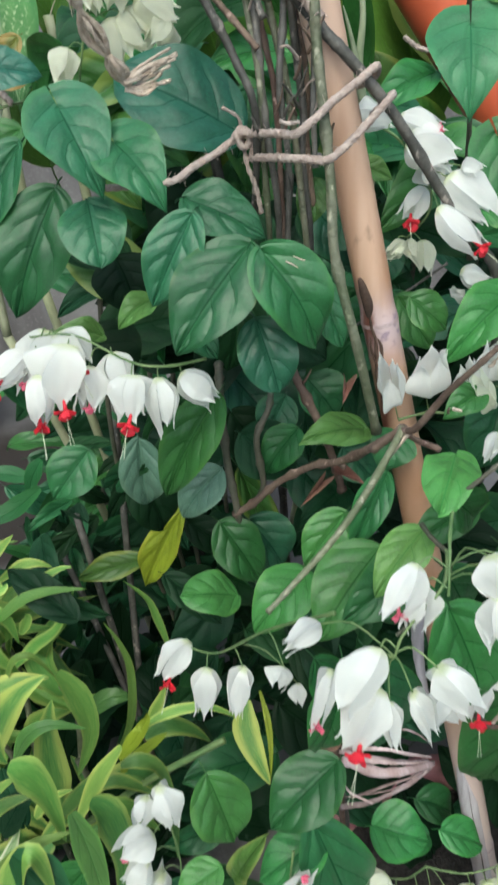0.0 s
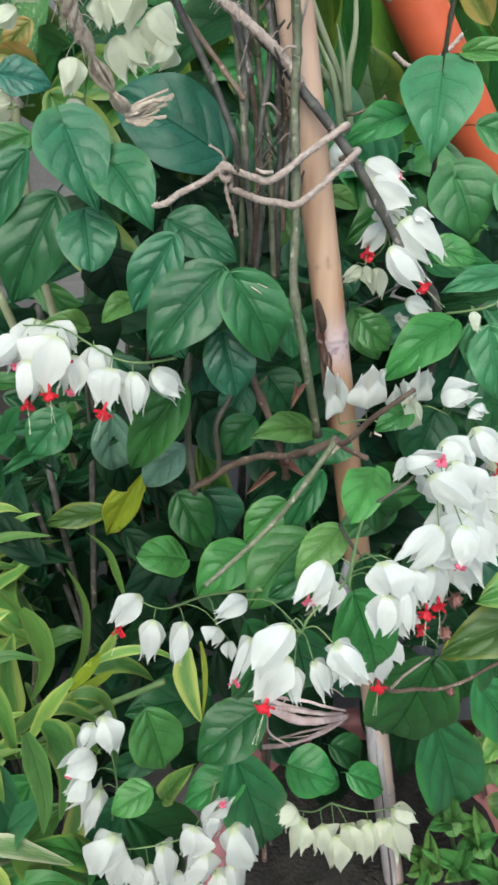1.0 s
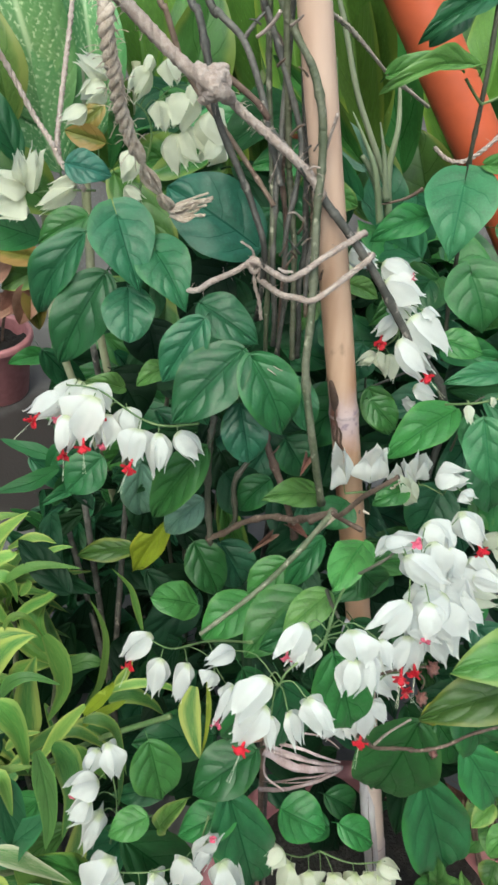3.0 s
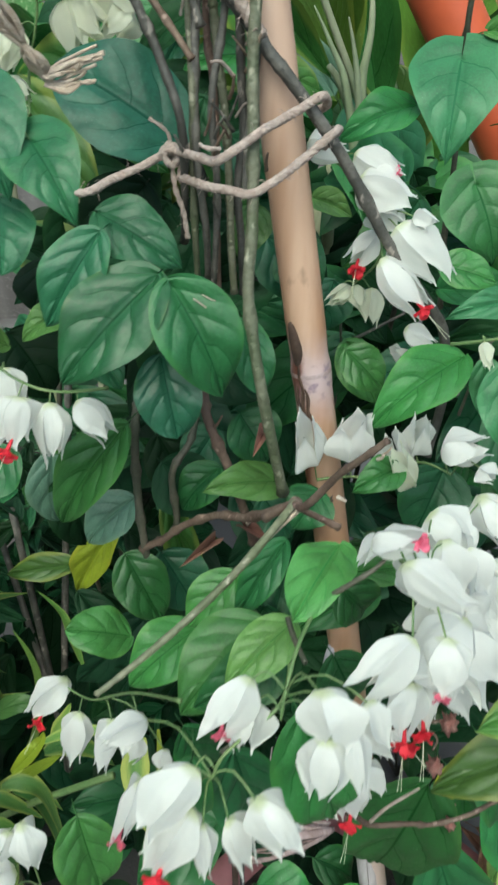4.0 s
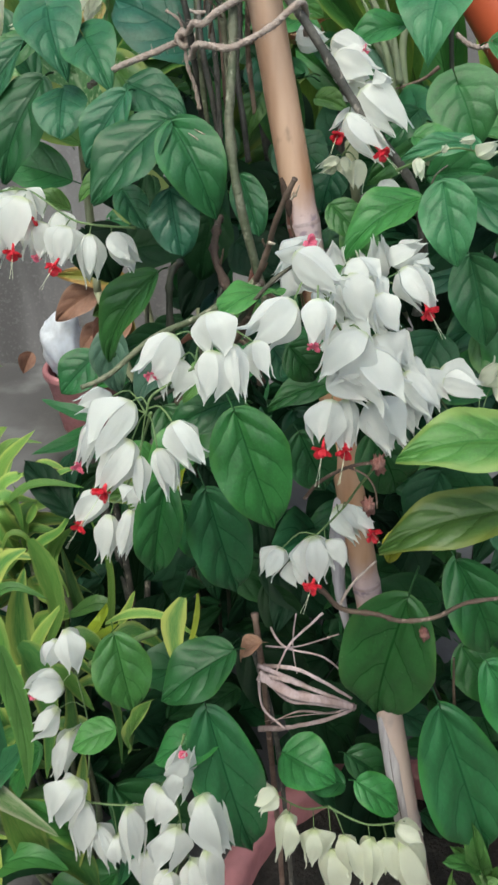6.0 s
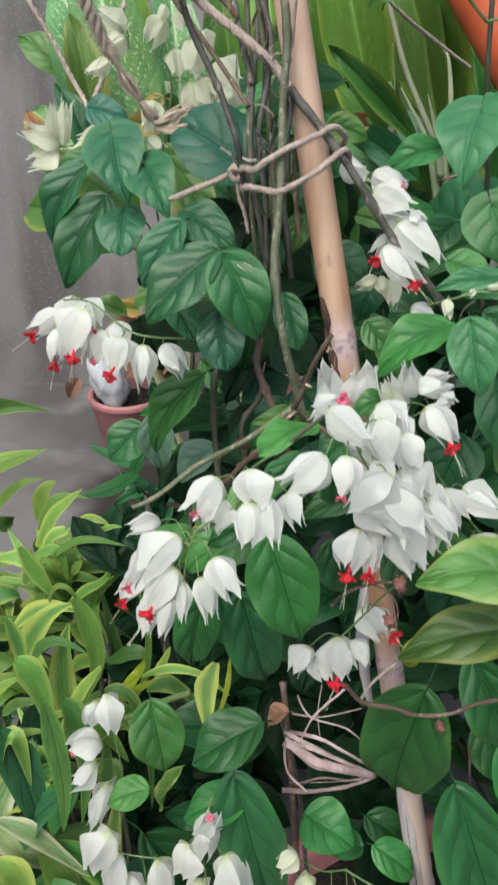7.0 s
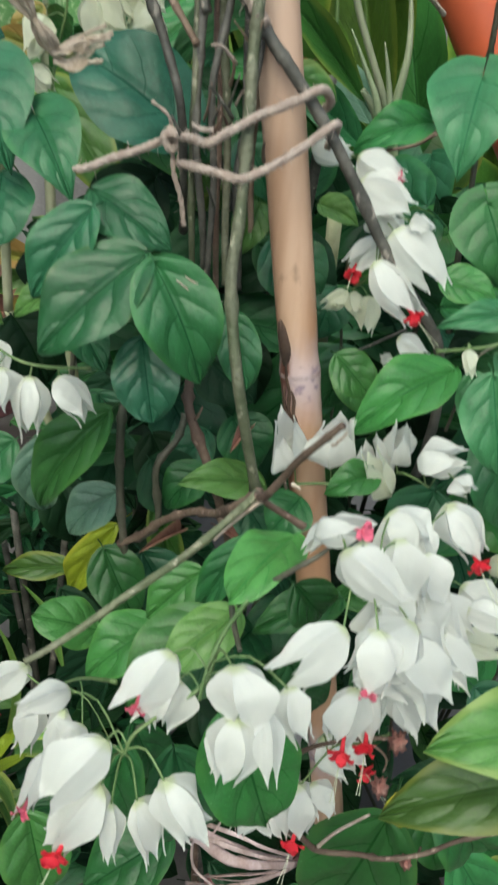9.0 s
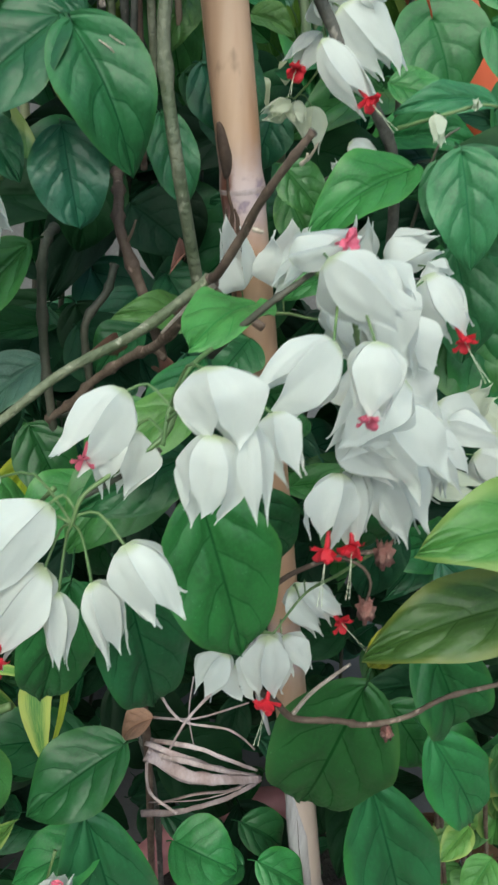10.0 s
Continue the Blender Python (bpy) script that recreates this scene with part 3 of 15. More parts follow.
def stamen_mesh():
    """Four long curved threads with small anthers."""
    bm = bmesh.new()
    for k in range(2):
        a = 0.6 + k * 0.9
        line = spline([(0, 0, 0), (0.04 * math.cos(a), 0.5, 0.04 * math.sin(a)), (0.16 * math.cos(a), 1.0, 0.16 * math.sin(a) - 0.05)], 5)
        sweep(bm, line, 0.008, 4)
        bmesh.ops.create_icosphere(bm, subdivisions=1, radius=0.02, matrix=Matrix.Translation(line[-1]))
    mesh = bpy.data.meshes.new("stamen")
    bm.to_mesh(mesh)
    bm.free()
    mesh.shade_smooth()
    return mesh


CALYX_MESHES = {(c, s): calyx_mesh(s, 0.15 + 0.06 * s) for c in CALYX for s in range(14)}
COROLLA = {"red": corolla_mesh(), "pink": corolla_mesh()}
STAMENS = stamen_mesh()
bloom_dice = random.Random(4)


def aligned(base, ahead, spin=0.0):
    """A pose whose y runs along ahead."""
    return Matrix.Translation(base) @ ahead.to_track_quat("Y", "Z").to_matrix().to_4x4() @ Matrix.Rotation(spin, 4, "Y")


def bloom(cluster, base, tip, width, colour="white", flower=""):
    """One calyx from its stalk end to its points, on a thin pedicel from the cluster's stalk; some show a corolla."""
    base, tip = Vector(base), Vector(tip)
    ahead = tip - base
    seed = bloom_dice.randrange(14)
    ob = part("calyx", CALYX_MESHES[colour, seed], CALYX[colour], cluster)
    spin = bloom_dice.uniform(0, 6.28)
    flatten = bloom_dice.uniform(0.84, 1.0)
    settle(ob, aligned(base, ahead, spin) @ Matrix.Diagonal((width * 0.9, ahead.length * 1.03, width * 0.9 * flatten, 1)))
    line = STALK_LINES[cluster.name]
    near = min(line, key=lambda p: (p - base).length)
    if 0.003 < (near - base).length < 0.06:
        bow = near.lerp(base, 0.5) + Vector((0, 0.004, 0.15 * (near - base).length))
        tube("pedicel", [near, bow, base + ahead * 0.06], 0.00042, STALK, cluster, sides=5, steps=3, rough=0.0)
    if flower:
        kind = "pink" if flower == "pink" else "red"
        size = {"open": 0.0125, "red": 0.0112, "pink": 0.0076}[flower]
        start = base + ahead * (0.76 if flower == "pink" else 0.74) + Vector((0, -0.16 * width, 0.0)) * (flower != "pink")
        lean = ahead.normalized() * 0.9 + Vector((bloom_dice.uniform(-0.4, 0.4), -0.7, bloom_dice.uniform(-0.2, 0.3)))
        lean.normalize()
        petals = part("corolla", COROLLA[kind], PINK if kind == "pink" else RED, cluster)
        settle(petals, aligned(start, lean, spin) @ Matrix.Diagonal((size, size, size, 1)))
        if flower in ("open", "red"):
            threads = part("stamen", STAMENS, STAMEN, cluster)
            settle(threads, aligned(start + lean * size * 0.5, lean, spin) @ Matrix.Diagonal((0.014, 0.02, 0.014, 1)))
    return ob


STALK_LINES = {}


def panicle(parent, points, radius=0.001, material=None, label=""):
    ob = tube("panicle", points, radius, material or STALK, parent, label, sides=6, steps=6, end=0.6, knots=0.3)
    STALK_LINES[ob.name] = spline(points, 6)
    return ob


# ---- the ground, the wall and the pots ----
def slab(name, low, high, material, kind="structure", label="", category=""):
    bm = bmesh.new()
    bmesh.ops.create_cube(bm, size=1, matrix=Matrix.Translation((Vector(low) + Vector(high)) / 2) @ Matrix.Diagonal((*(Vector(high) - Vector(low)), 1)))
    ob = part(name, bm, material)
    ob.data.shade_flat()
    return tagged(ob, label, category, kind=kind)


slab("ground", (-60, -60, -0.2), (60, 60, 0.0), CONCRETE, label="bare grey concrete floor with wet stains and painted shade", category="floor")
slab("wall_north", (-2.6, 1.78, 0.0), (2.6, 1.95, 2.6), PLASTER, label="weathered grey plaster wall with dark streaks", category="wall")

# Unseen walls added to cut sky light from the sides and deepen shade.
slab("unseen_wall_south", (-2.6, -2.6, 0.0), (2.6, -2.45, 1.0), PLASTER, label="low unseen grey plaster wall added to shape the light", category="wall")
slab("unseen_wall_west", (-2.6, -2.45, 0.0), (-2.45, 1.78, 2.6), PLASTER, label="plain unseen grey plaster wall added to cut side light", category="wall")
slab("unseen_wall_east", (2.45, -2.45, 0.0), (2.6, 1.78, 2.6), PLASTER, label="plain unseen grey plaster wall added to cut side light", category="wall")


def lathe(rings, sides=40):
    """A turned mesh from (radius, height) pairs, from the outside foot over the rim to the inside."""
    bm = bmesh.new()
    loops = [[bm.verts.new((r * math.cos(2 * math.pi * k / sides), r * math.sin(2 * math.pi * k / sides), z)) for k in range(sides)] for r, z in rings]
    for a, b in zip(loops, loops[1:]):
        for k in range(sides):
            bm.faces.new((a[k], a[(k + 1) % sides], b[(k + 1) % sides], b[k]))
    bm.faces.new(loops[0][::-1])
    bm.faces.new(loops[-1])
    return bm


def soil_mesh(radius, height, seed):
    bm = bmesh.new()
    rings, sides = 14, 48
    centre = bm.verts.new((0, 0, height))
    last = None
    for i in range(1, rings + 1):
        ring = []
        for k in range(sides):
            a, r = 2 * math.pi * k / sides, radius * i / rings
            p = Vector((r * math.cos(a), r * math.sin(a), height))
            p.z += 0.012 * noise.fractal(p * 30 + Vector((seed, 0, 0)), 1.0, 2.0, 4)
            ring.append(bm.verts.new(p))
        for k in range(sides):
            if last is None:
                bm.faces.new((centre, ring[k], ring[(k + 1) % sides]))
            else:
                bm.faces.new((last[k], ring[k], ring[(k + 1) % sides], last[(k + 1) % sides]))
        last = ring
    return bm


def flower_pot(place, radius, height, material, label, seed=0, foot=0.7):
    pot = thing("flower_pot", place, label, "pot")
    lip, r = radius * 0.09, radius
    bm = lathe([(r * foot, 0), (r * foot + 0.003, 0.004), (r * 0.93, height - lip * 2.2), (r * 0.94, height - lip * 2.1), (r * 0.985, height - lip * 1.9), (r, height - lip * 1.4), (r, height - lip * 0.4), (r * 0.985, height), (r * 0.88, height), (r * 0.855, height - lip * 0.5), (r * 0.845, height - lip * 2.5), (r * 0.6, height * 0.35)])
    body = part("pot_body", bm, material, pot)
    earth = part("soil", soil_mesh(r * 0.86, height - 0.035, seed), SOIL, pot)
    return pot


flower_pot((0.1, -0.1, 0.0), 0.207, 0.205, POT, "large dusty pink plastic pot with dark soil, holding the vine", 1)
back_pot = flower_pot((-0.617, 1.36, 0.0), 0.112, 0.182, POT, "small dusty pink plastic pot standing on the concrete", 2)


def bag():
    """A crumpled white plastic bag standing in the pot."""
    bm = bmesh.new()
    bmesh.ops.create_icosphere(bm, subdivisions=4, radius=1.0)
    for v in bm.verts:
        p = v.co.copy()
        v.co = Vector((p.x * 0.058, p.y * 0.05, p.z * 0.095)) * (1 + 0.22 * noise.fractal(p * 1.6, 1.0, 2.0, 4))
    ob = part("plastic_bag", bm, WHITE_BAG)
    ob.location = (-0.655, 1.345, 0.24)
    return tagged(ob, "crumpled white plastic bag standing in a pot", "bag")


bag()

vine = thing("flowering_vine", (0.1, -0.1, 0.165), "climbing vine with glossy leaves and white flowers on a bamboo pole", "vine")


# ---- bamboo pole, stake, pipe ----
def along_pole(z):
    return Vector((0.1541 - 0.1707 * z, -0.1306 + 0.1128 * z, z))


def bamboo():
    pole = thing("bamboo_pole", along_pole(0.16), "weathered tan bamboo pole with a rotted notch above its joint", "pole")
    bm = bmesh.new()
    joints = (0.36, 0.62, 0.907, 1.3)

    def radius(z):
        r = 0.0115 - 0.0010 * (z - 0.33)
        for j in joints:
            r += 0.0006 * math.exp(-(((z - j) / 0.006) ** 2)) - 0.0005 * math.exp(-(((z - j - 0.011) / 0.007) ** 2))
        return r

    line = [along_pole(0.16 + 1.32 * i / 300) for i in range(301)]
    sweep(bm, line, lambda w: radius(0.16 + 1.32 * w), 24, 0.015)
    settle(part("cane", bm, BAMBOO, pole), Matrix())
    for j in joints:
        bm = bmesh.new()
        sweep(bm, [along_pole(j - 0.0022 + 0.0044 * i / 8) for i in range(9)], lambda w: radius(j - 0.0022 + 0.0044 * w) + 0.0001 - 0.0004 * abs(2 * w - 1) ** 2, 24, 0.02)
        settle(part("joint", bm, BAMBOO_NODE, pole, "greyish joint of the cane"), Matrix())
    bm = bmesh.new()
    notch = [along_pole(z) + Vector((-0.008 + dx, -0.0071, 0)) for z, dx in ((0.938, -0.0012), (0.933, 0.0), (0.927, 0.0008), (0.922, 0.0011), (0.917, 0.0006), (0.913, -0.0002))]
    sweep(bm, spline(notch, 5), lambda w: 0.0036 * math.sin(math.pi * (0.04 + 0.92 * w)) ** 0.7, 10, 0.12)
    settle(part("split", bm, CRACK, pole, "dark rotted notch above the joint"), Matrix())
    for drift, high, low in ((-0.0075, 0.915, 0.862), (-0.0052, 0.9, 0.872), (-0.0095, 0.9, 0.845)):
        bm = bmesh.new()
        crack = [along_pole(high + (low - high) * i / 6) + Vector((drift + 0.0008 * math.sin(2.6 * i + 400 * drift), -math.sqrt(0.0111**2 - drift**2) - 0.0001, 0)) for i in range(7)]
        sweep(bm, spline(crack, 5), lambda w: 0.0011 * math.sin(math.pi * (0.06 + 0.9 * w)) ** 0.6, 7, 0.5)
        settle(part("split", bm, CRACK, pole, "ragged dark crack below the notch"), Matrix())
    bm = bmesh.new()
    rings = []
    for i in range(40):
        z = 0.16 + 0.33 * i / 39
        top = 1.0 if i < 34 else 1 - (i - 33) / 7
        ring = []
        for k in range(9):
            a = math.radians(150 + 128 * top * (k / 8 - 0.5) + 75)
            r = radius(z) + (0.0012 if 0 < k < 8 else -0.002) + 0.0005 * noise.noise(Vector((k * 0.9, z * 60, 2)))
            ring.append(bm.verts.new(along_pole(z) + Vector((math.cos(a), math.sin(a), 0)) * r))
        rings.append(ring)
    for a, b in zip(rings, rings[1:]):
        for k in range(8):
            bm.faces.new((a[k], a[k + 1], b[k + 1], b[k]))
    settle(part("split_half", bm, GREY_WOOD, pole, "lilac grey weathered split side"), Matrix())
    bm = bmesh.new()
    slit = [along_pole(z) + Vector((-0.0052 + 0.0006 * math.sin(z * 70), -0.0121, 0)) for z in (0.17, 0.22, 0.27, 0.32, 0.37, 0.42, 0.46)]
    sweep(bm, spline(slit, 5), lambda w: 0.0011 * (1.1 - w), 6, 0.3)
    settle(part("split", bm, CRACK, pole, "dark slit along the foot of the pole"), Matrix())
    bm = bmesh.new()
    shred = [along_pole(z) + Vector((x, -0.004, 0)) for z, x in ((0.7, -0.009), (0.66, -0.017), (0.62, -0.022), (0.58, -0.022), (0.54, -0.018))]
    sweep(bm, spline(shred, 7), lambda w: 0.0105 * (1 - 0.9 * w) * (0.45 + 0.55 * min(1, 5 * w)), 10, 0.15, 0.6)
    settle(part("splinter", bm, GREY_WOOD, pole, "grey splinter peeling from the pole"), Matrix())


bamboo()

# stems of the vine
tube("stem", [(-0.113, 0.107, 1.328), (-0.068, 0.020, 1.187), (-0.058, 0.000, 1.164), (-0.047, -0.010, 1.147), (-0.040, -0.020, 1.124), (-0.038, -0.027, 1.100), (-0.039, -0.034, 1.084), (-0.040, -0.040, 1.065), (-0.040, -0.050, 1.039), (-0.041, -0.065, 1.005), (-0.043, -0.078, 0.973), (-0.036, -0.093, 0.929), (-0.023, -0.090, 0.869)], 0.0027, STEM_GREEN, vine, knots=0.35)
tube("stem", [(-0.123, 0.092, 1.339), (-0.079, 0.020, 1.187), (-0.073, 0.010, 1.171), (-0.062, 0.000, 1.142), (-0.050, -0.010, 1.106), (-0.051, -0.020, 1.081), (-0.057, -0.030, 1.048), (-0.054, -0.030, 1.007), (-0.055, -0.020, 0.953)], 0.0022, STEM_GREY, vine, knots=0.35, end=0.75)
tube("stem", [(-0.076, 0.055, 1.365), (-0.071, 0.030, 1.187), (-0.069, 0.020, 1.131), (-0.066, 0.000, 1.085), (-0.065, -0.020, 1.048), (-0.065, -0.020, 1.002), (-0.062, -0.010, 0.935)], 0.0021, STEM_GREEN, vine, knots=0.35, end=0.75)
tube("stem", [(-0.161, 0.126, 1.309), (-0.123, 0.020, 1.186), (-0.115, 0.000, 1.171), (-0.109, -0.010, 1.147), (-0.103, -0.015, 1.117), (-0.088, -0.020, 1.085), (-0.078, -0.025, 1.062), (-0.070, -0.030, 1.034), (-0.069, 0.000, 0.971)], 0.0026, STEM_GREY, vine, knots=0.35, end=0.75)
tube("stem", [(-0.196, 0.089, 1.335), (-0.142, 0.020, 1.186), (-0.134, 0.010, 1.170), (-0.122, 0.010, 1.137), (-0.098, 0.000, 1.106), (-0.078, -0.010, 1.081), (-0.065, -0.020, 1.064)], 0.002, STEM_BROWN, vine, knots=0.35, end=0.75)
tube("stem", [(-0.182, 0.103, 1.319), (-0.112, 0.030, 1.181), (-0.102, 0.020, 1.168), (-0.087, 0.010, 1.155), (-0.076, 0.000, 1.130), (-0.069, -0.010, 1.103), (-0.061, -0.020, 1.077)], 0.0026, STEM_GREY, vine, knots=0.35, end=0.75)
tube("stem", [(-0.088, 0.010, 1.154), (-0.082, 0.010, 1.163), (-0.075, 0.010, 1.171)], 0.0016, STEM_GREY, vine, end=0.6)
tube("stem", [(-0.070, 0.083, 1.356), (-0.054, 0.030, 1.187), (-0.050, 0.020, 1.163), (-0.044, 0.010, 1.139), (-0.035, 0.000, 1.099), (-0.036, -0.020, 1.066), (-0.040, -0.030, 1.036), (-0.042, -0.040, 1.008)], 0.002, STEM_GREY, vine, knots=0.35, end=0.75)
tube("stem", [(-0.104, 0.106, 1.352), (-0.076, 0.050, 1.187), (-0.071, 0.040, 1.165), (-0.060, 0.030, 1.145), (-0.056, 0.020, 1.114), (-0.057, 0.010, 1.074), (-0.053, 0.000, 1.039), (-0.052, 0.000, 0.980), (-0.048, 0.020, 0.901)], 0.0021, STEM_BROWN, vine, knots=0.35, end=0.75)
tube("stem", [(-0.075, 0.000, 1.377), (-0.065, 0.000, 1.197), (-0.056, 0.000, 1.098), (-0.054, 0.000, 1.080), (-0.053, -0.010, 1.066), (-0.050, -0.020, 1.041), (-0.048, -0.025, 1.009), (-0.047, -0.030, 0.982), (-0.045, -0.030, 0.955)], 0.0022, STEM_GREEN, vine, knots=0.35, end=0.8)
tube("stem", [(-0.053, 0.103, 1.356), (-0.048, 0.052, 1.187), (-0.043, 0.010, 1.097), (-0.042, 0.000, 1.076), (-0.041, -0.005, 1.050), (-0.040, -0.010, 1.028), (-0.043, -0.015, 1.005), (-0.040, -0.015, 0.973), (-0.038, -0.010, 0.945)], 0.0024, STEM_GREY, vine, knots=0.35, end=0.8)
tube("stem", [(-0.047, 0.081, 1.362), (-0.055, 0.037, 1.190), (-0.061, 0.000, 1.098), (-0.063, -0.010, 1.073), (-0.064, -0.020, 1.044), (-0.063, -0.025, 1.017), (-0.059, -0.020, 0.987), (-0.057, -0.010, 0.955)], 0.0022, STEM_GREY, vine, knots=0.35, end=0.8)
tube("stem", [(-0.043, 0.097, 1.362), (-0.040, 0.055, 1.190), (-0.037, 0.020, 1.096), (-0.036, 0.010, 1.069), (-0.035, 0.000, 1.042), (-0.036, 0.000, 1.009), (-0.033, 0.000, 0.973)], 0.002, STEM_BROWN, vine, knots=0.35, end=0.8)
tube("stem", [(-0.097, 0.020, 0.866), (-0.100, 0.000, 0.865), (-0.102, -0.010, 0.847), (-0.102, -0.015, 0.805), (-0.099, -0.020, 0.761), (-0.098, 0.000, 0.697)], 0.0026, STALK_DARK, vine, knots=0.4)
tube("stem", [(-0.064, 0.010, 0.850), (-0.068, 0.000, 0.838), (-0.080, -0.010, 0.821), (-0.078, -0.012, 0.782), (-0.088, -0.015, 0.769), (-0.100, -0.018, 0.768)], 0.0022, STALK_DARK, vine, knots=0.4)
tube("stem", [(-0.062, 0.000, 0.904), (-0.061, -0.030, 0.901), (-0.060, -0.050, 0.890), (-0.048, -0.055, 0.858), (-0.038, -0.055, 0.824), (-0.032, -0.050, 0.797)], 0.0026, STEM_BROWN, vine, knots=0.5)
tube("stem", [(-0.058, -0.050, 0.883), (-0.055, -0.056, 0.891), (-0.053, -0.060, 0.899)], 0.0011, STEM_BROWN, vine, end=0.4)
tube("stem", [(-0.101, -0.020, 0.767), (-0.087, -0.030, 0.784), (-0.074, -0.040, 0.804), (-0.055, -0.060, 0.829), (-0.041, -0.090, 0.853), (-0.025, -0.135, 0.901)], 0.0023, STEM_BROWN, vine, knots=0.5)
tube("stem", [(-0.039, -0.080, 0.839), (-0.045, -0.070, 0.838), (-0.055, -0.060, 0.828)], 0.0016, STEM_BROWN, vine, end=0.6)
tube("stem", [(-0.036, -0.020, 1.098), (-0.034, -0.025, 1.111), (-0.032, -0.030, 1.125)], 0.0011, TWINE, vine)
tube("stem", [(-0.080, 0.000, 1.159), (-0.073, -0.005, 1.166), (-0.068, -0.010, 1.175)], 0.0012, TWINE, vine)
tube("stem", [(-0.099, -0.010, 1.140), (-0.080, -0.010, 1.126), (-0.071, -0.010, 1.115)], 0.0021, STEM_BROWN, vine)
tube("side_twig", [(-0.068, -0.030, 1.023), (-0.071, -0.036, 1.030), (-0.074, -0.040, 1.037)], 0.001, STEM_GREY, vine, end=0.55)
tube("side_twig", [(-0.047, -0.030, 1.036), (-0.053, -0.036, 1.045), (-0.058, -0.040, 1.051)], 0.001, STEM_GREY, vine, end=0.55)
tube("side_twig", [(-0.049, -0.030, 1.041), (-0.047, -0.036, 1.049), (-0.045, -0.040, 1.057)], 0.0007, STEM_GREY, vine, end=0.55)
tube("side_twig", [(-0.081, -0.030, 1.171), (-0.085, -0.036, 1.174), (-0.088, -0.040, 1.175)], 0.0007, STEM_GREY, vine, end=0.55)
tube("side_twig", [(-0.049, -0.030, 1.088), (-0.045, -0.036, 1.095), (-0.041, -0.040, 1.096)], 0.001, TWINE, vine, end=0.55)
tube("side_twig", [(-0.046, -0.030, 1.042), (-0.043, -0.036, 1.049), (-0.040, -0.040, 1.051)], 0.0007, TWINE, vine, end=0.55)
tube("side_twig", [(-0.049, -0.030, 1.050), (-0.048, -0.036, 1.056), (-0.048, -0.040, 1.062)], 0.001, STEM_BROWN, vine, end=0.55)
tube("side_twig", [(-0.042, -0.030, 1.061), (-0.039, -0.036, 1.069), (-0.037, -0.040, 1.078)], 0.001, STEM_BROWN, vine, end=0.55)
tube("side_twig", [(-0.057, -0.030, 1.022), (-0.055, -0.036, 1.031), (-0.052, -0.040, 1.039)], 0.001, STEM_BROWN, vine, end=0.55)
tube("side_twig", [(-0.070, -0.030, 1.083), (-0.069, -0.036, 1.090), (-0.068, -0.040, 1.097)], 0.0007, TWINE, vine, end=0.55)
tube("side_twig", [(-0.059, -0.030, 1.112), (-0.056, -0.036, 1.118), (-0.053, -0.040, 1.121)], 0.001, STEM_BROWN, vine, end=0.55)
tube("side_twig", [(-0.042, -0.030, 1.072), (-0.041, -0.036, 1.077), (-0.039, -0.040, 1.080)], 0.0007, TWINE, vine, end=0.55)
tube("side_twig", [(-0.047, -0.030, 1.086), (-0.050, -0.036, 1.091), (-0.053, -0.040, 1.096)], 0.001, STEM_GREY, vine, end=0.55)
tube("side_twig", [(-0.039, -0.030, 1.064), (-0.044, -0.036, 1.071), (-0.049, -0.040, 1.077)], 0.0007, STEM_BROWN, vine, end=0.55)
tube("side_twig", [(-0.052, -0.030, 1.145), (-0.055, -0.036, 1.149), (-0.059, -0.040, 1.152)], 0.0007, STEM_BROWN, vine, end=0.55)
tube("side_twig", [(-0.056, -0.030, 1.031), (-0.055, -0.036, 1.038), (-0.052, -0.040, 1.045)], 0.001, STEM_GREY, vine, end=0.55)
tube("side_twig", [(-0.049, -0.030, 1.033), (-0.052, -0.036, 1.039), (-0.055, -0.040, 1.042)], 0.0007, STEM_BROWN, vine, end=0.55)
tube("side_twig", [(-0.040, -0.030, 1.031), (-0.039, -0.036, 1.040), (-0.038, -0.040, 1.050)], 0.0007, TWINE, vine, end=0.55)
tube("side_twig", [(-0.044, -0.030, 1.103), (-0.044, -0.036, 1.107), (-0.043, -0.040, 1.111)], 0.0007, STEM_GREY, vine, end=0.55)
tube("side_twig", [(-0.070, -0.030, 1.150), (-0.069, -0.036, 1.153), (-0.067, -0.040, 1.156)], 0.001, STEM_BROWN, vine, end=0.55)
tube("side_twig", [(-0.050, -0.030, 1.102), (-0.049, -0.036, 1.106), (-0.048, -0.040, 1.109)], 0.001, STEM_GREY, vine, end=0.55)
tube("side_twig", [(-0.060, -0.030, 1.034), (-0.058, -0.036, 1.043), (-0.057, -0.040, 1.052)], 0.0007, STEM_BROWN, vine, end=0.55)
tube("side_twig", [(-0.053, -0.030, 0.995), (-0.055, -0.036, 1.001), (-0.057, -0.040, 1.007)], 0.0007, STEM_GREY, vine, end=0.55)
tube("side_twig", [(-0.047, -0.030, 1.059), (-0.053, -0.036, 1.066), (-0.058, -0.040, 1.067)], 0.001, TWINE, vine, end=0.55)
tube("side_twig", [(-0.064, -0.030, 1.171), (-0.061, -0.036, 1.175), (-0.059, -0.040, 1.178)], 0.001, TWINE, vine, end=0.55)
tube("side_twig", [(-0.031, -0.030, 1.018), (-0.032, -0.036, 1.024), (-0.032, -0.040, 1.029)], 0.001, STEM_BROWN, vine, end=0.55)
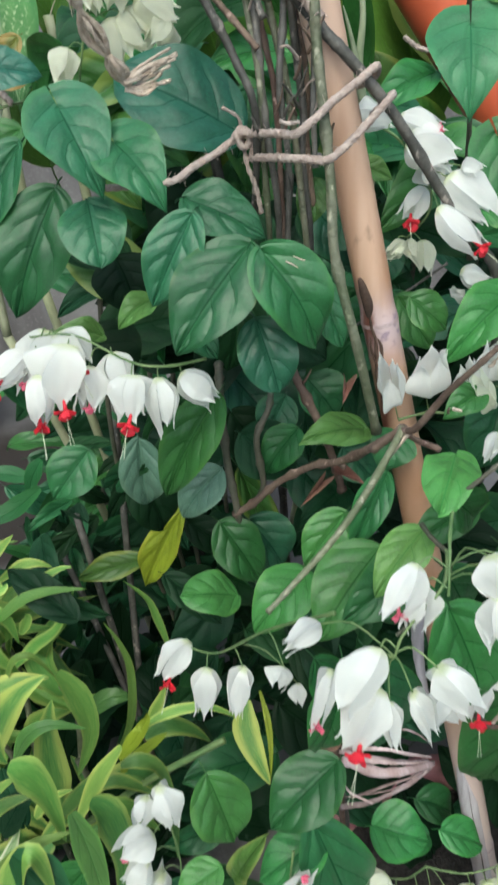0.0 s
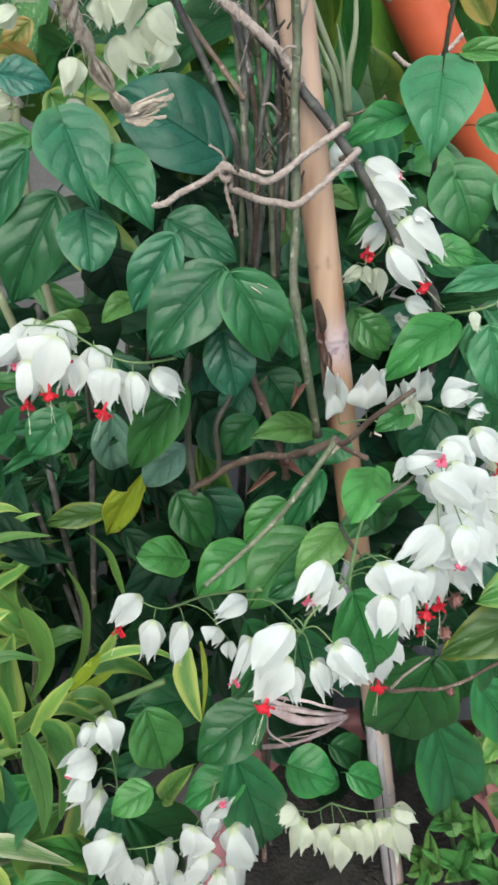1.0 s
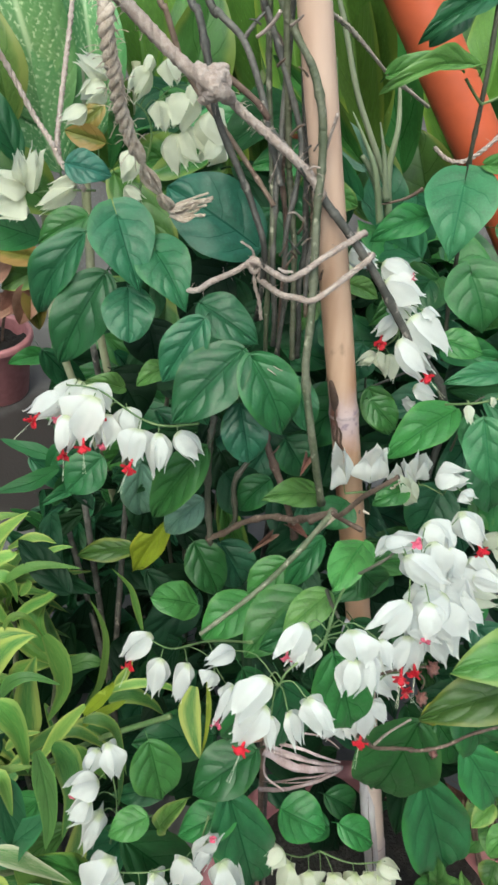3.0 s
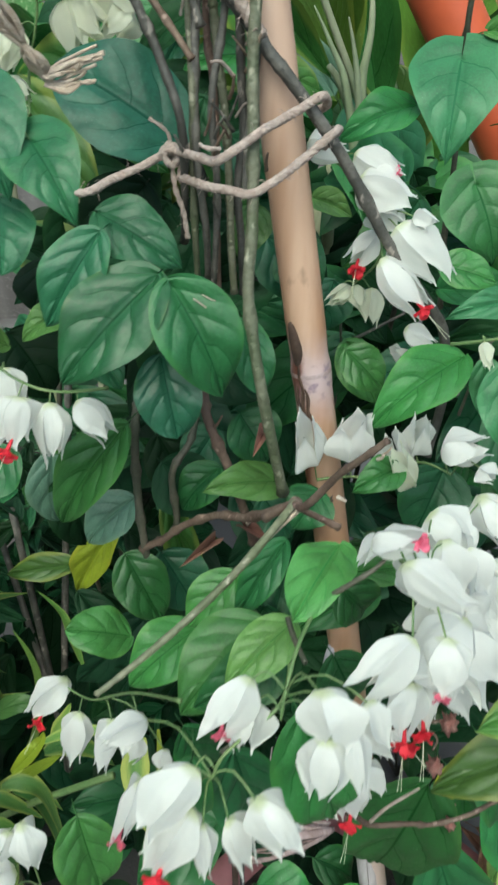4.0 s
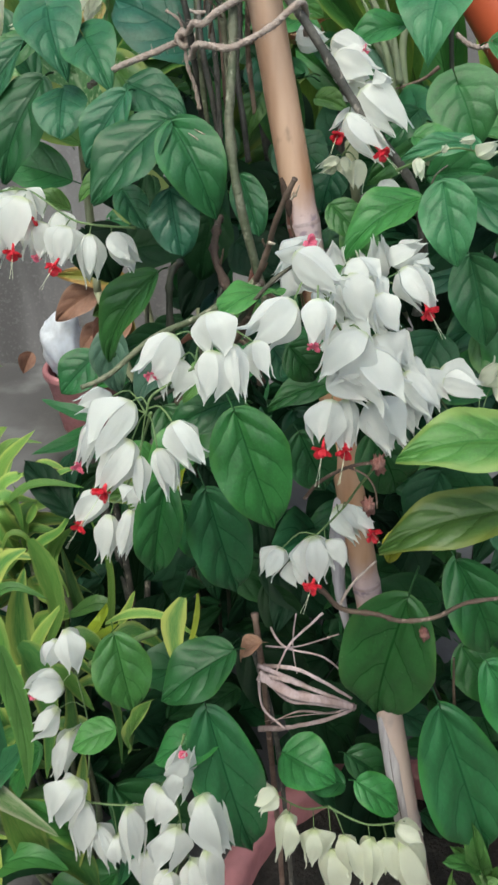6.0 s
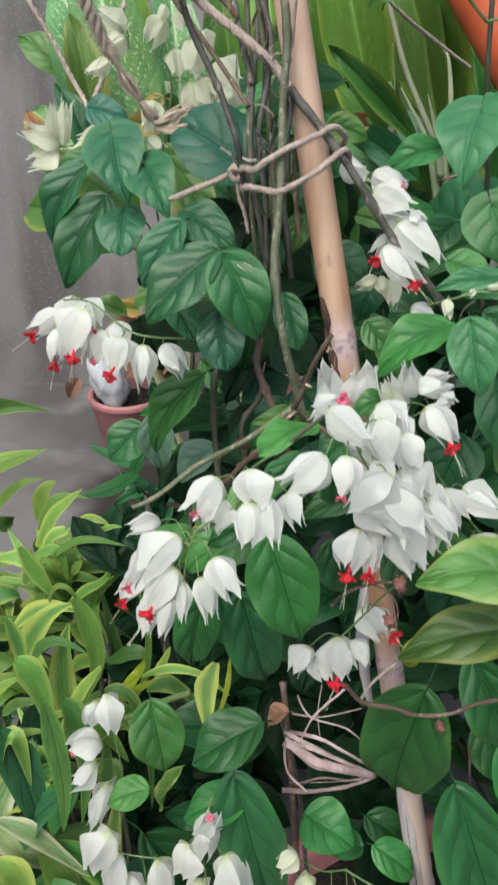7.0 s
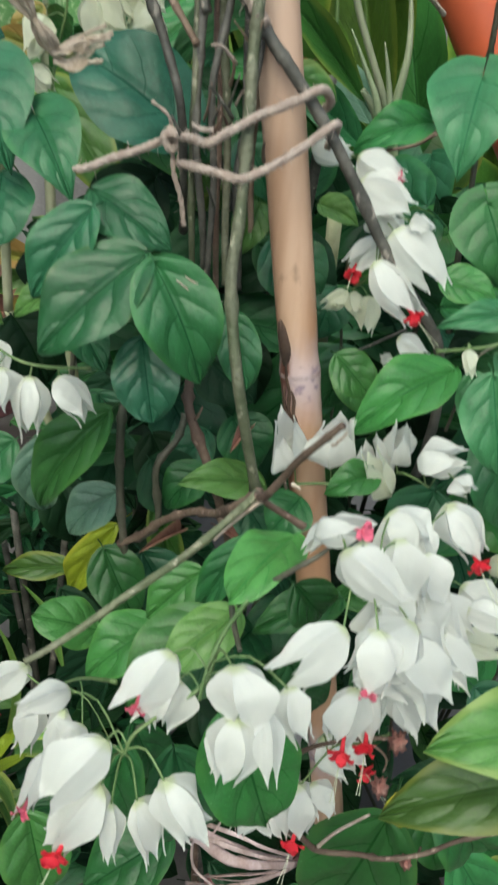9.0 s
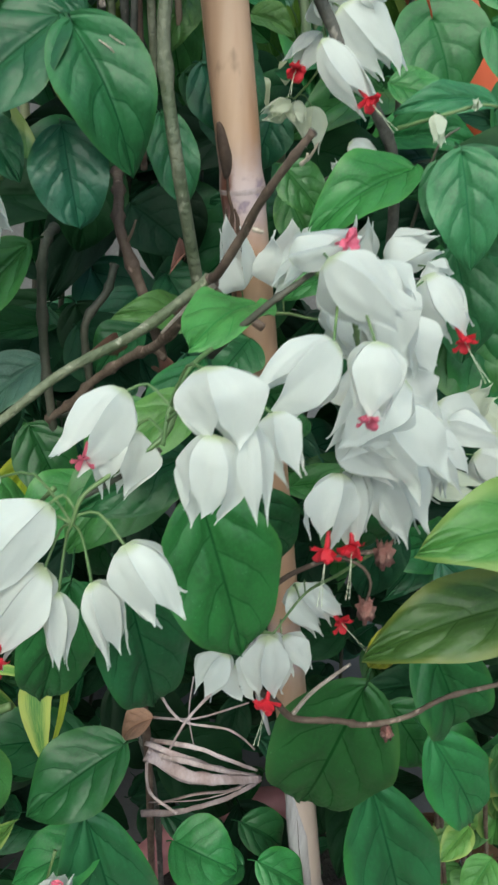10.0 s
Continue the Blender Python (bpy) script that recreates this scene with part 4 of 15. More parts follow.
tube("stem", [(-0.071, -0.020, 1.111), (-0.047, -0.022, 1.087), (-0.033, -0.026, 1.070), (-0.022, -0.030, 1.058), (0.003, -0.034, 1.027), (0.033, -0.034, 0.981), (0.062, -0.030, 0.944), (0.075, -0.025, 0.921), (0.083, -0.020, 0.877), (0.080, -0.020, 0.836)], 0.0029, STEM_GREY, vine, knots=0.25)
tube("twig", [(-0.037, -0.125, 0.884), (-0.027, -0.137, 0.902), (-0.024, -0.147, 0.909), (-0.017, -0.156, 0.928), (-0.014, -0.162, 0.939), (-0.007, -0.173, 0.957), (-0.002, -0.178, 0.967)], 0.0021, STEM_BROWN, vine, label='brown dead-ended twig', knots=0.3, end=0.6)
tube("twig", [(-0.026, -0.137, 0.903), (-0.052, -0.165, 0.894), (-0.077, -0.191, 0.891), (-0.101, -0.200, 0.874), (-0.114, -0.209, 0.871)], 0.002, STEM_GREEN, vine, label='grey green flowering twig', knots=0.3, end=0.6)
tube("twig", [(-0.002, -0.130, 0.880), (-0.014, -0.130, 0.888), (-0.027, -0.137, 0.902)], 0.0019, STEM_BROWN, vine, end=0.7)
tube("twig", [(-0.024, -0.140, 0.902), (-0.035, -0.145, 0.894), (-0.044, -0.150, 0.886)], 0.0012, ROPE, vine, end=0.4)
tube("twig", [(-0.036, -0.190, 0.887), (-0.035, -0.200, 0.887), (-0.033, -0.215, 0.890)], 0.0013, STALK_DARK, vine, end=0.8)
tube("twig", [(-0.047, -0.235, 0.891), (-0.057, -0.240, 0.886), (-0.068, -0.245, 0.882)], 0.0009, STALK_DARK, vine, end=0.8)
tube("runner", [(0.003, -0.185, 0.725), (0.013, -0.184, 0.714), (0.024, -0.182, 0.699), (0.047, -0.180, 0.693), (0.063, -0.178, 0.686), (0.085, -0.175, 0.687), (0.105, -0.172, 0.697), (0.138, -0.165, 0.697)], 0.0018, STEM_BROWN, vine, knots=0.5, end=0.7)
tube("runner", [(0.023, -0.182, 0.703), (0.030, -0.184, 0.721), (0.044, -0.186, 0.741)], 0.0012, TWINE, vine, end=0.6)
tube("runner", [(0.001, -0.185, 0.786), (0.010, -0.190, 0.801), (0.026, -0.195, 0.814), (0.042, -0.198, 0.819)], 0.0012, STEM_BROWN, vine, end=0.7)
tube("runner", [(0.025, -0.195, 0.814), (0.035, -0.197, 0.810), (0.041, -0.195, 0.799), (0.043, -0.190, 0.783)], 0.0007, STEM_BROWN, vine, end=0.7)
tube("side_twig", [(-0.002, -0.175, 0.958), (-0.001, -0.177, 0.961), (-0.000, -0.178, 0.964)], 0.0006, ROPE, vine, end=0.55)
tube("side_twig", [(-0.004, -0.176, 0.957), (-0.003, -0.178, 0.959), (-0.003, -0.179, 0.961)], 0.0008, ROPE, vine, end=0.55)
tube("side_twig", [(-0.018, -0.170, 0.932), (-0.019, -0.172, 0.935), (-0.019, -0.173, 0.937)], 0.0007, STEM_BROWN, vine, end=0.55)
tube("side_twig", [(-0.016, -0.170, 0.934), (-0.014, -0.172, 0.934), (-0.013, -0.173, 0.934)], 0.0009, ROPE, vine, end=0.55)
tube("runner", [(0.124, -0.100, 0.499), (0.117, -0.110, 0.553), (0.112, -0.120, 0.597)], 0.0015, STEM_BROWN, vine, end=0.55)
for spot, size in (((0.042, -0.199, 0.818), 0.0036), ((0.037, -0.206, 0.795), 0.0034), ((0.080, -0.169, 0.666), 0.003)):
    bm = bmesh.new()
    bmesh.ops.create_icosphere(bm, subdivisions=3, radius=size)
    for v in bm.verts:
        v.co *= 1 + 1.1 * noise.noise(v.co * 900)
        v.co.z *= 1.5
        v.co.x *= 0.85
    settle(part("dry_bud", bm, BUD_BROWN, vine, "small brown dried bud"), Matrix.Translation(spot))
tube("shoot", [(0.098, 0.100, 1.178), (0.099, 0.095, 1.139), (0.100, 0.095, 1.102), (0.102, 0.100, 1.070), (0.107, 0.110, 1.035), (0.113, 0.110, 0.977), (0.114, 0.110, 0.940), (0.118, 0.100, 0.876)], 0.0019, STALK_DARK, vine, knots=0.4, label='dark green upright shoot')
tube("shoot", [(0.096, 0.085, 1.105), (0.087, 0.080, 1.114), (0.076, 0.070, 1.125)], 0.0011, STALK, vine)
tube("shoot", [(0.096, 0.085, 1.105), (0.108, 0.090, 1.108), (0.117, 0.090, 1.115)], 0.0011, STALK, vine)
tube("shoot", [(0.077, -0.060, 0.894), (0.078, -0.065, 0.920), (0.079, -0.070, 0.942), (0.087, -0.070, 0.950)], 0.001, STALK_DARK, vine, end=0.5)
tube("shoot", [(0.009, 0.055, 0.858), (0.030, 0.050, 0.874), (0.048, 0.045, 0.887), (0.070, 0.035, 0.907)], 0.0014, STEM_GREY, vine, knots=0.3, end=0.6)
tube("shoot", [(0.034, 0.045, 0.832), (0.034, 0.045, 0.873), (0.031, 0.045, 0.902)], 0.0009, STALK_DARK, vine)
# pale bits caught on a leaf
tube("dry_bit", [(-0.068, -0.074, 0.974), (-0.063, -0.076, 0.971), (-0.058, -0.074, 0.965)], 0.00032, ROPE, vine, sides=4)
tube("dry_bit", [(-0.064, -0.074, 0.976), (-0.060, -0.075, 0.974), (-0.056, -0.074, 0.972)], 0.00032, ROPE, vine, sides=4)
tube("dry_bit", [(-0.066, -0.074, 0.966), (-0.065, -0.075, 0.965), (-0.062, -0.074, 0.964)], 0.00032, ROPE, vine, sides=4)
tube("dry_bit", [(-0.062, -0.074, 0.968), (-0.061, -0.075, 0.966), (-0.061, -0.074, 0.963)], 0.00032, ROPE, vine, sides=4)
tube("dry_bit", [(-0.058, -0.075, 0.970), (-0.057, -0.076, 0.968), (-0.054, -0.075, 0.963)], 0.00032, ROPE, vine, sides=4)
# leaves of the vine, upper cluster
leaf(vine, "deep", "heart_2", (-0.168, 0.010, 1.042), (-0.153, -0.025, 1.006), 0.045, (0.03, -0.75, 0.67))
leaf(vine, "deep", "heart_0", (-0.142, -0.005, 1.024), (-0.122, -0.037, 0.998), 0.037, (-0.01, -0.73, 0.68))
leaf(vine, "deep", "egg_1", (-0.194, 0.030, 1.021), (-0.235, 0.020, 0.963), 0.033, (-0.14, -0.72, 0.68))
leaf(vine, "deep", "egg_0", (-0.179, 0.010, 0.999), (-0.216, -0.010, 0.936), 0.043, (0.08, -0.70, 0.71))
leaf(vine, "deep", "round_3", (-0.162, 0.000, 0.994), (-0.161, -0.030, 0.968), 0.037, (0.03, -0.63, 0.78))
leaf(vine, "blue", "round_0", (-0.067, 0.040, 1.009), (-0.134, 0.060, 1.048), 0.059, (-0.06, -0.77, 0.64))
leaf(vine, "blue", "egg_0", (-0.209, 0.085, 1.053), (-0.176, 0.080, 1.047), 0.026, (0.07, -0.79, 0.60))
leaf(vine, "mid", "egg_0", (-0.194, 0.060, 1.022), (-0.231, 0.050, 1.005), 0.028, (0.10, -0.76, 0.65))
leaf(vine, "deep", "egg_0", (-0.111, -0.030, 0.998), (-0.072, -0.050, 0.980), 0.032, (-0.07, -0.62, 0.78))
leaf(vine, "deep", "egg_2", (-0.110, -0.045, 0.994), (-0.138, -0.060, 0.954), 0.030, (-0.02, -0.68, 0.74))
leaf(vine, "tinged", "egg_2", (-0.084, -0.060, 0.979), (-0.131, -0.085, 0.938), 0.043, (-0.05, -0.59, 0.80))
leaf(vine, "deep", "egg_1", (-0.079, -0.065, 0.978), (-0.053, -0.085, 0.926), 0.040, (-0.10, -0.58, 0.81))
leaf(vine, "tinged", "round_1", (-0.084, -0.065, 0.939), (-0.077, -0.085, 0.903), 0.033, (-0.08, -0.54, 0.84))
leaf(vine, "deep", "round_1", (-0.042, -0.030, 0.939), (-0.030, -0.050, 0.905), 0.024, (0.02, -0.68, 0.73))
leaf(vine, "bright", "egg_3", (-0.168, -0.010, 0.916), (-0.194, -0.020, 0.929), 0.016, (0.06, -0.65, 0.76))
leaf(vine, "bright", "egg_3", (-0.135, -0.010, 0.935), (-0.158, -0.020, 0.926), 0.018, (0.01, -0.66, 0.75))
leaf(vine, "tinged", "egg_2", (-0.123, -0.030, 0.933), (-0.105, -0.050, 0.911), 0.023, (-0.04, -0.64, 0.77))
leaf(vine, "mid", "egg_3", (-0.106, -0.030, 0.873), (-0.150, -0.050, 0.816), 0.034, (0.07, -0.60, 0.79))
leaf(vine, "pale", "egg_3", (-0.106, 0.000, 0.793), (-0.140, -0.010, 0.764), 0.032, (0.06, -0.57, 0.82))
leaf(vine, "pale", "egg_3", (-0.159, 0.030, 0.810), (-0.161, 0.020, 0.752), 0.033, (0.02, -0.57, 0.82))
leaf(vine, "yellow", "egg_2", (-0.132, 0.185, 0.608), (-0.185, 0.190, 0.506), 0.036, (0.02, -0.53, 0.85))
leaf(vine, "olive", "egg_2", (-0.181, 0.200, 0.538), (-0.253, 0.200, 0.529), 0.030, (0.06, -0.53, 0.85))
leaf(vine, "olive", "egg_3", (-0.084, 0.060, 0.741), (-0.061, 0.030, 0.656), 0.026, (-0.07, -0.53, 0.85))
# The near-black leaves among these carry the inner vine's shade in their colour.
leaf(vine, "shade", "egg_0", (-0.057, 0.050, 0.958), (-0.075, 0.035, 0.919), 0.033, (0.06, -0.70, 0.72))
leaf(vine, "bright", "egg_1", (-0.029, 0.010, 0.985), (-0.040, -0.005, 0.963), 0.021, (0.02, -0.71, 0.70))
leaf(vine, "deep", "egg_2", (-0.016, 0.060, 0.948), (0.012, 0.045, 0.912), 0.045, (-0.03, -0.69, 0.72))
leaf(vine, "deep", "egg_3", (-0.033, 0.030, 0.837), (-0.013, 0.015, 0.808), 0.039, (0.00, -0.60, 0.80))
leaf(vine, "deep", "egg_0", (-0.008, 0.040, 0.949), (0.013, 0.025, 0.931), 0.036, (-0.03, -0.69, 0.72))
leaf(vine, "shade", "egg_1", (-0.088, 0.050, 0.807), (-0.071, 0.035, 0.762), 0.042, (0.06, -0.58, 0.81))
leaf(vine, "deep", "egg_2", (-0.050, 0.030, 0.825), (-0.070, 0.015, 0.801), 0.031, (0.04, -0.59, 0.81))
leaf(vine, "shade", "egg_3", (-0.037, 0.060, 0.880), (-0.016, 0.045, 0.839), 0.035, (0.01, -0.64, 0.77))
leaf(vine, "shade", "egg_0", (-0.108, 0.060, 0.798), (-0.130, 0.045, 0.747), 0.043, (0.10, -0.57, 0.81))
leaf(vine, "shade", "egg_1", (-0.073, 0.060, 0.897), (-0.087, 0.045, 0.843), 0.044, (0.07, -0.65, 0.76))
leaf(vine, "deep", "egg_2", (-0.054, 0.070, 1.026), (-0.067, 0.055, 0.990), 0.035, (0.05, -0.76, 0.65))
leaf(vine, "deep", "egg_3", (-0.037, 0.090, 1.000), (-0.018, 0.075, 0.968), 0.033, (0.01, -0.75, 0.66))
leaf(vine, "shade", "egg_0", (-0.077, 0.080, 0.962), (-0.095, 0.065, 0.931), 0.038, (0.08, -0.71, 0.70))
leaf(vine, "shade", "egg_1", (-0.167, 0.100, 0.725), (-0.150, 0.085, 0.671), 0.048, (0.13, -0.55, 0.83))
leaf(vine, "deep", "egg_2", (-0.204, 0.120, 0.746), (-0.240, 0.105, 0.713), 0.043, (0.19, -0.56, 0.80))
leaf(vine, "deep", "egg_3", (-0.089, 0.000, 0.742), (-0.064, -0.015, 0.698), 0.041, (0.06, -0.51, 0.86))
leaf(vine, "deep", "egg_0", (-0.024, -0.030, 0.815), (-0.006, -0.045, 0.794), 0.032, (-0.01, -0.55, 0.84))
leaf(vine, "deep", "egg_1", (0.006, -0.050, 0.835), (-0.011, -0.065, 0.821), 0.031, (-0.03, -0.55, 0.83))
# leaves round the flowering twig
leaf(vine, "bright", "egg_0", (-0.016, -0.050, 0.843), (-0.061, -0.070, 0.859), 0.026, (-0.06, -0.50, 0.87))
leaf(vine, "bright", "round_3", (-0.013, -0.171, 0.908), (-0.038, -0.212, 0.914), 0.025, (-0.12, -0.45, 0.88))
leaf(vine, "bright", "egg_0", (-0.033, -0.185, 0.878), (-0.063, -0.205, 0.863), 0.023, (-0.07, -0.41, 0.91))
leaf(vine, "mid", "egg_0", (-0.038, -0.140, 0.826), (-0.082, -0.170, 0.799), 0.044, (-0.10, -0.42, 0.90))
leaf(vine, "mid", "egg_1", (-0.070, -0.100, 0.778), (-0.110, -0.120, 0.758), 0.036, (-0.05, -0.41, 0.91))
leaf(vine, "mid", "egg_2", (-0.048, -0.110, 0.830), (-0.076, -0.120, 0.804), 0.027, (-0.04, -0.51, 0.86))
leaf(vine, "mid", "egg_1", (-0.024, -0.110, 0.853), (-0.051, -0.130, 0.820), 0.020, (-0.08, -0.52, 0.85))
leaf(vine, "mid", "round_3", (-0.111, -0.060, 0.728), (-0.148, -0.070, 0.750), 0.033, (-0.01, -0.48, 0.88))
leaf(vine, "dark", "egg_0", (-0.112, -0.020, 0.761), (-0.089, -0.040, 0.715), 0.037, (0.02, -0.52, 0.85))
leaf(vine, "dark", "egg_0", (0.021, -0.130, 0.835), (-0.022, -0.145, 0.827), 0.024, (-0.12, -0.41, 0.91))
leaf(vine, "mid", "egg_1", (0.034, -0.100, 0.891), (0.009, -0.110, 0.887), 0.019, (-0.20, -0.58, 0.79))
leaf(vine, "dark", "egg_3", (-0.049, 0.000, 0.816), (-0.076, -0.010, 0.790), 0.029, (-0.03, -0.59, 0.81))
leaf(vine, "mid", "egg_0", (-0.033, -0.219, 0.861), (-0.013, -0.230, 0.794), 0.041, (0.03, -0.71, 0.70))
leaf(vine, "dark", "egg_0", (-0.056, -0.190, 0.794), (-0.041, -0.185, 0.709), 0.038, (0.07, -0.65, 0.76))
leaf(vine, "dark", "egg_0", (-0.077, -0.200, 0.807), (-0.092, -0.200, 0.735), 0.029, (0.14, -0.66, 0.74))
leaf(vine, "dark", "egg_0", (-0.035, -0.180, 0.850), (-0.075, -0.195, 0.837), 0.028, (0.08, -0.67, 0.74))
leaf(vine, "mid", "egg_2", (-0.079, -0.150, 0.758), (-0.066, -0.150, 0.710), 0.028, (0.10, -0.62, 0.78))
leaf(vine, "dark", "egg_0", (-0.002, -0.150, 0.810), (0.015, -0.150, 0.767), 0.033, (-0.03, -0.68, 0.74))
leaf(vine, "dark", "egg_1", (0.043, -0.130, 0.798), (0.062, -0.130, 0.752), 0.042, (-0.10, -0.67, 0.73))
leaf(vine, "dark", "egg_3", (-0.007, -0.160, 0.872), (0.010, -0.160, 0.851), 0.025, (-0.02, -0.75, 0.66))
# leaves at the right
leaf(vine, "lime", "egg_0", (0.124, -0.200, 0.832), (0.051, -0.212, 0.834), 0.044, (-0.17, -0.42, 0.89), 'lime green leaf')
leaf(vine, "olive", "egg_0", (0.125, -0.190, 0.783), (0.043, -0.200, 0.764), 0.040, (-0.14, -0.38, 0.91), 'olive leaf with a yellowing tip')
leaf(vine, "yellow", "egg_3", (0.058, -0.190, 0.768), (0.050, -0.195, 0.745), 0.013, (-0.11, -0.61, 0.79))
leaf(vine, "dark", "egg_0", (0.070, -0.150, 0.680), (0.051, -0.140, 0.546), 0.070, (-0.09, -0.54, 0.84))
leaf(vine, "dark", "egg_1", (0.102, -0.140, 0.706), (0.135, -0.150, 0.627), 0.045, (-0.17, -0.56, 0.81))
leaf(vine, "dark", "egg_2", (0.106, -0.120, 0.542), (0.157, -0.140, 0.382), 0.069, (-0.24, -0.31, 0.92))
leaf(vine, "mid", "egg_0", (0.138, -0.120, 0.591), (0.191, -0.130, 0.499), 0.047, (-0.29, -0.33, 0.90))
leaf(vine, "soft", "heart_1", (0.098, 0.089, 1.044), (0.084, 0.049, 1.001), 0.057, (-0.26, -0.72, 0.65))
leaf(vine, "mid", "egg_1", (0.073, 0.085, 1.019), (0.027, 0.075, 1.005), 0.027, (-0.20, -0.73, 0.66))
leaf(vine, "soft", "heart_0", (0.110, 0.060, 0.980), (0.125, 0.040, 0.937), 0.053, (-0.19, -0.72, 0.66))
leaf(vine, "soft", "egg_1", (0.141, 0.050, 0.981), (0.176, 0.030, 0.936), 0.035, (-0.27, -0.78, 0.56))
leaf(vine, "soft", "egg_0", (0.108, -0.050, 0.958), (0.061, -0.060, 0.956), 0.018, (-0.17, -0.66, 0.73))
leaf(vine, "mid", "egg_1", (0.074, -0.055, 0.927), (0.024, -0.074, 0.902), 0.033, (-0.22, -0.56, 0.80))
leaf(vine, "soft", "egg_0", (0.082, -0.090, 0.944), (0.091, -0.110, 0.900), 0.033, (-0.22, -0.76, 0.62))
leaf(vine, "soft", "egg_2", (0.098, -0.050, 0.933), (0.164, -0.060, 0.887), 0.031, (-0.24, -0.68, 0.70))
leaf(vine, "soft", "egg_1", (0.111, -0.040, 0.884), (0.124, -0.060, 0.827), 0.038, (-0.23, -0.71, 0.66))
leaf(vine, "mid", "egg_0", (0.137, -0.020, 0.837), (0.183, -0.040, 0.762), 0.049, (-0.27, -0.67, 0.70))
leaf(vine, "soft", "egg_2", (0.139, 0.100, 1.004), (0.196, 0.090, 0.980), 0.032, (-0.24, -0.74, 0.62))
leaf(vine, "bright", "egg_1", (0.111, 0.090, 1.059), (0.158, 0.080, 1.054), 0.018, (-0.18, -0.75, 0.64))
leaf(vine, "mid", "egg_2", (0.074, 0.000, 0.955), (0.105, -0.010, 0.949), 0.025, (-0.25, -0.59, 0.77))
leaf(vine, "soft", "egg_0", (0.080, -0.070, 0.934), (0.090, -0.080, 0.898), 0.020, (-0.31, -0.61, 0.73))
leaf(vine, "bright", "egg_3", (0.008, 0.050, 0.976), (0.031, 0.040, 0.970), 0.017, (-0.15, -0.66, 0.74))
leaf(vine, "mid", "egg_2", (0.018, -0.030, 0.919), (0.039, -0.040, 0.899), 0.025, (-0.20, -0.66, 0.73))
leaf(vine, "deep", "egg_1", (0.021, 0.030, 0.932), (0.011, 0.020, 0.903), 0.031, (-0.16, -0.71, 0.69))
leaf(vine, "bright", "egg_1", (0.025, 0.090, 1.121), (0.077, 0.080, 1.132), 0.017, (-0.24, -0.70, 0.67))
leaf(vine, "deep", "egg_1", (0.083, 0.120, 1.163), (0.057, 0.110, 1.140), 0.026, (-0.29, -0.83, 0.48))
# leaves deeper in the vine, the first ones with shade put into their colour
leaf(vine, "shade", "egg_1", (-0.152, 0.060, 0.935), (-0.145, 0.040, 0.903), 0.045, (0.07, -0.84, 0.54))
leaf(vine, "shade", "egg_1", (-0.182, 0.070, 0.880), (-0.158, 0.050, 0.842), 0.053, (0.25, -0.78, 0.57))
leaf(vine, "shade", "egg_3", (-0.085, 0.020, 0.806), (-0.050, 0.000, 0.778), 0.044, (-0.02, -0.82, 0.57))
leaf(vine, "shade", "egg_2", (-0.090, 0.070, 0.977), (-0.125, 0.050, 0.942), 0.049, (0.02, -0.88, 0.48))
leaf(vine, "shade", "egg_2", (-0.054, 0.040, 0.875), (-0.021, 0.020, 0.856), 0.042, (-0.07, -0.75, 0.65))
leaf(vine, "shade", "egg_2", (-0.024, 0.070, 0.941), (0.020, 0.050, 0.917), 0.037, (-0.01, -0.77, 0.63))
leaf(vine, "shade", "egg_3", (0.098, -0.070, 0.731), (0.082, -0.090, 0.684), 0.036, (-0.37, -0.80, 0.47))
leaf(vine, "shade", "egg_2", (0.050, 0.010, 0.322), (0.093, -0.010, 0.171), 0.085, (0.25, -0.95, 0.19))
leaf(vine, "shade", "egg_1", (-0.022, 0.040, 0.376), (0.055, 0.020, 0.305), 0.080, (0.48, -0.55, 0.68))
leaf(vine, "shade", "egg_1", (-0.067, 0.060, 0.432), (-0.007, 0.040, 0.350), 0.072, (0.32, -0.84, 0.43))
leaf(vine, "deep", "egg_1", (0.102, 0.110, 1.175), (0.045, 0.090, 1.149), 0.023, (-0.03, -0.75, 0.66))
leaf(vine, "bright", "egg_1", (0.085, 0.075, 1.132), (0.014, 0.045, 1.128), 0.017, (0.21, -0.60, 0.77))
leaf(vine, "mid", "egg_3", (0.118, 0.090, 1.119), (0.133, 0.070, 1.115), 0.020, (-0.71, -0.61, 0.35))
leaf(vine, "soft", "egg_3", (0.134, -0.020, 0.889), (0.164, -0.040, 0.883), 0.030, (-0.28, -0.65, 0.70))
leaf(vine, "mid", "egg_2", (0.033, 0.030, 0.890), (0.052, 0.010, 0.856), 0.029, (-0.12, -0.88, 0.45))
leaf(vine, "deep", "egg_1", (0.086, 0.090, 0.960), (0.061, 0.070, 0.938), 0.028, (0.01, -0.74, 0.67))
leaf(vine, "deep", "egg_1", (0.042, 0.050, 0.883), (0.024, 0.030, 0.849), 0.034, (-0.15, -0.81, 0.57))
leaf(vine, "deep", "egg_3", (0.098, -0.010, 0.816), (0.079, -0.030, 0.773), 0.048, (-0.13, -0.88, 0.47))
leaf(vine, "deep", "egg_2", (0.125, 0.030, 0.761), (0.149, 0.010, 0.714), 0.054, (0.12, -0.89, 0.44))
leaf(vine, "mid", "egg_3", (0.092, 0.040, 0.921), (0.139, 0.020, 0.927), 0.026, (-0.35, -0.64, 0.68))
leaf(vine, "deep", "egg_0", (0.148, -0.050, 0.678), (0.181, -0.070, 0.657), 0.036, (-0.16, -0.83, 0.54))
leaf(vine, "mid", "egg_2", (0.127, -0.020, 0.823), (0.156, -0.040, 0.791), 0.039, (-0.19, -0.90, 0.38))
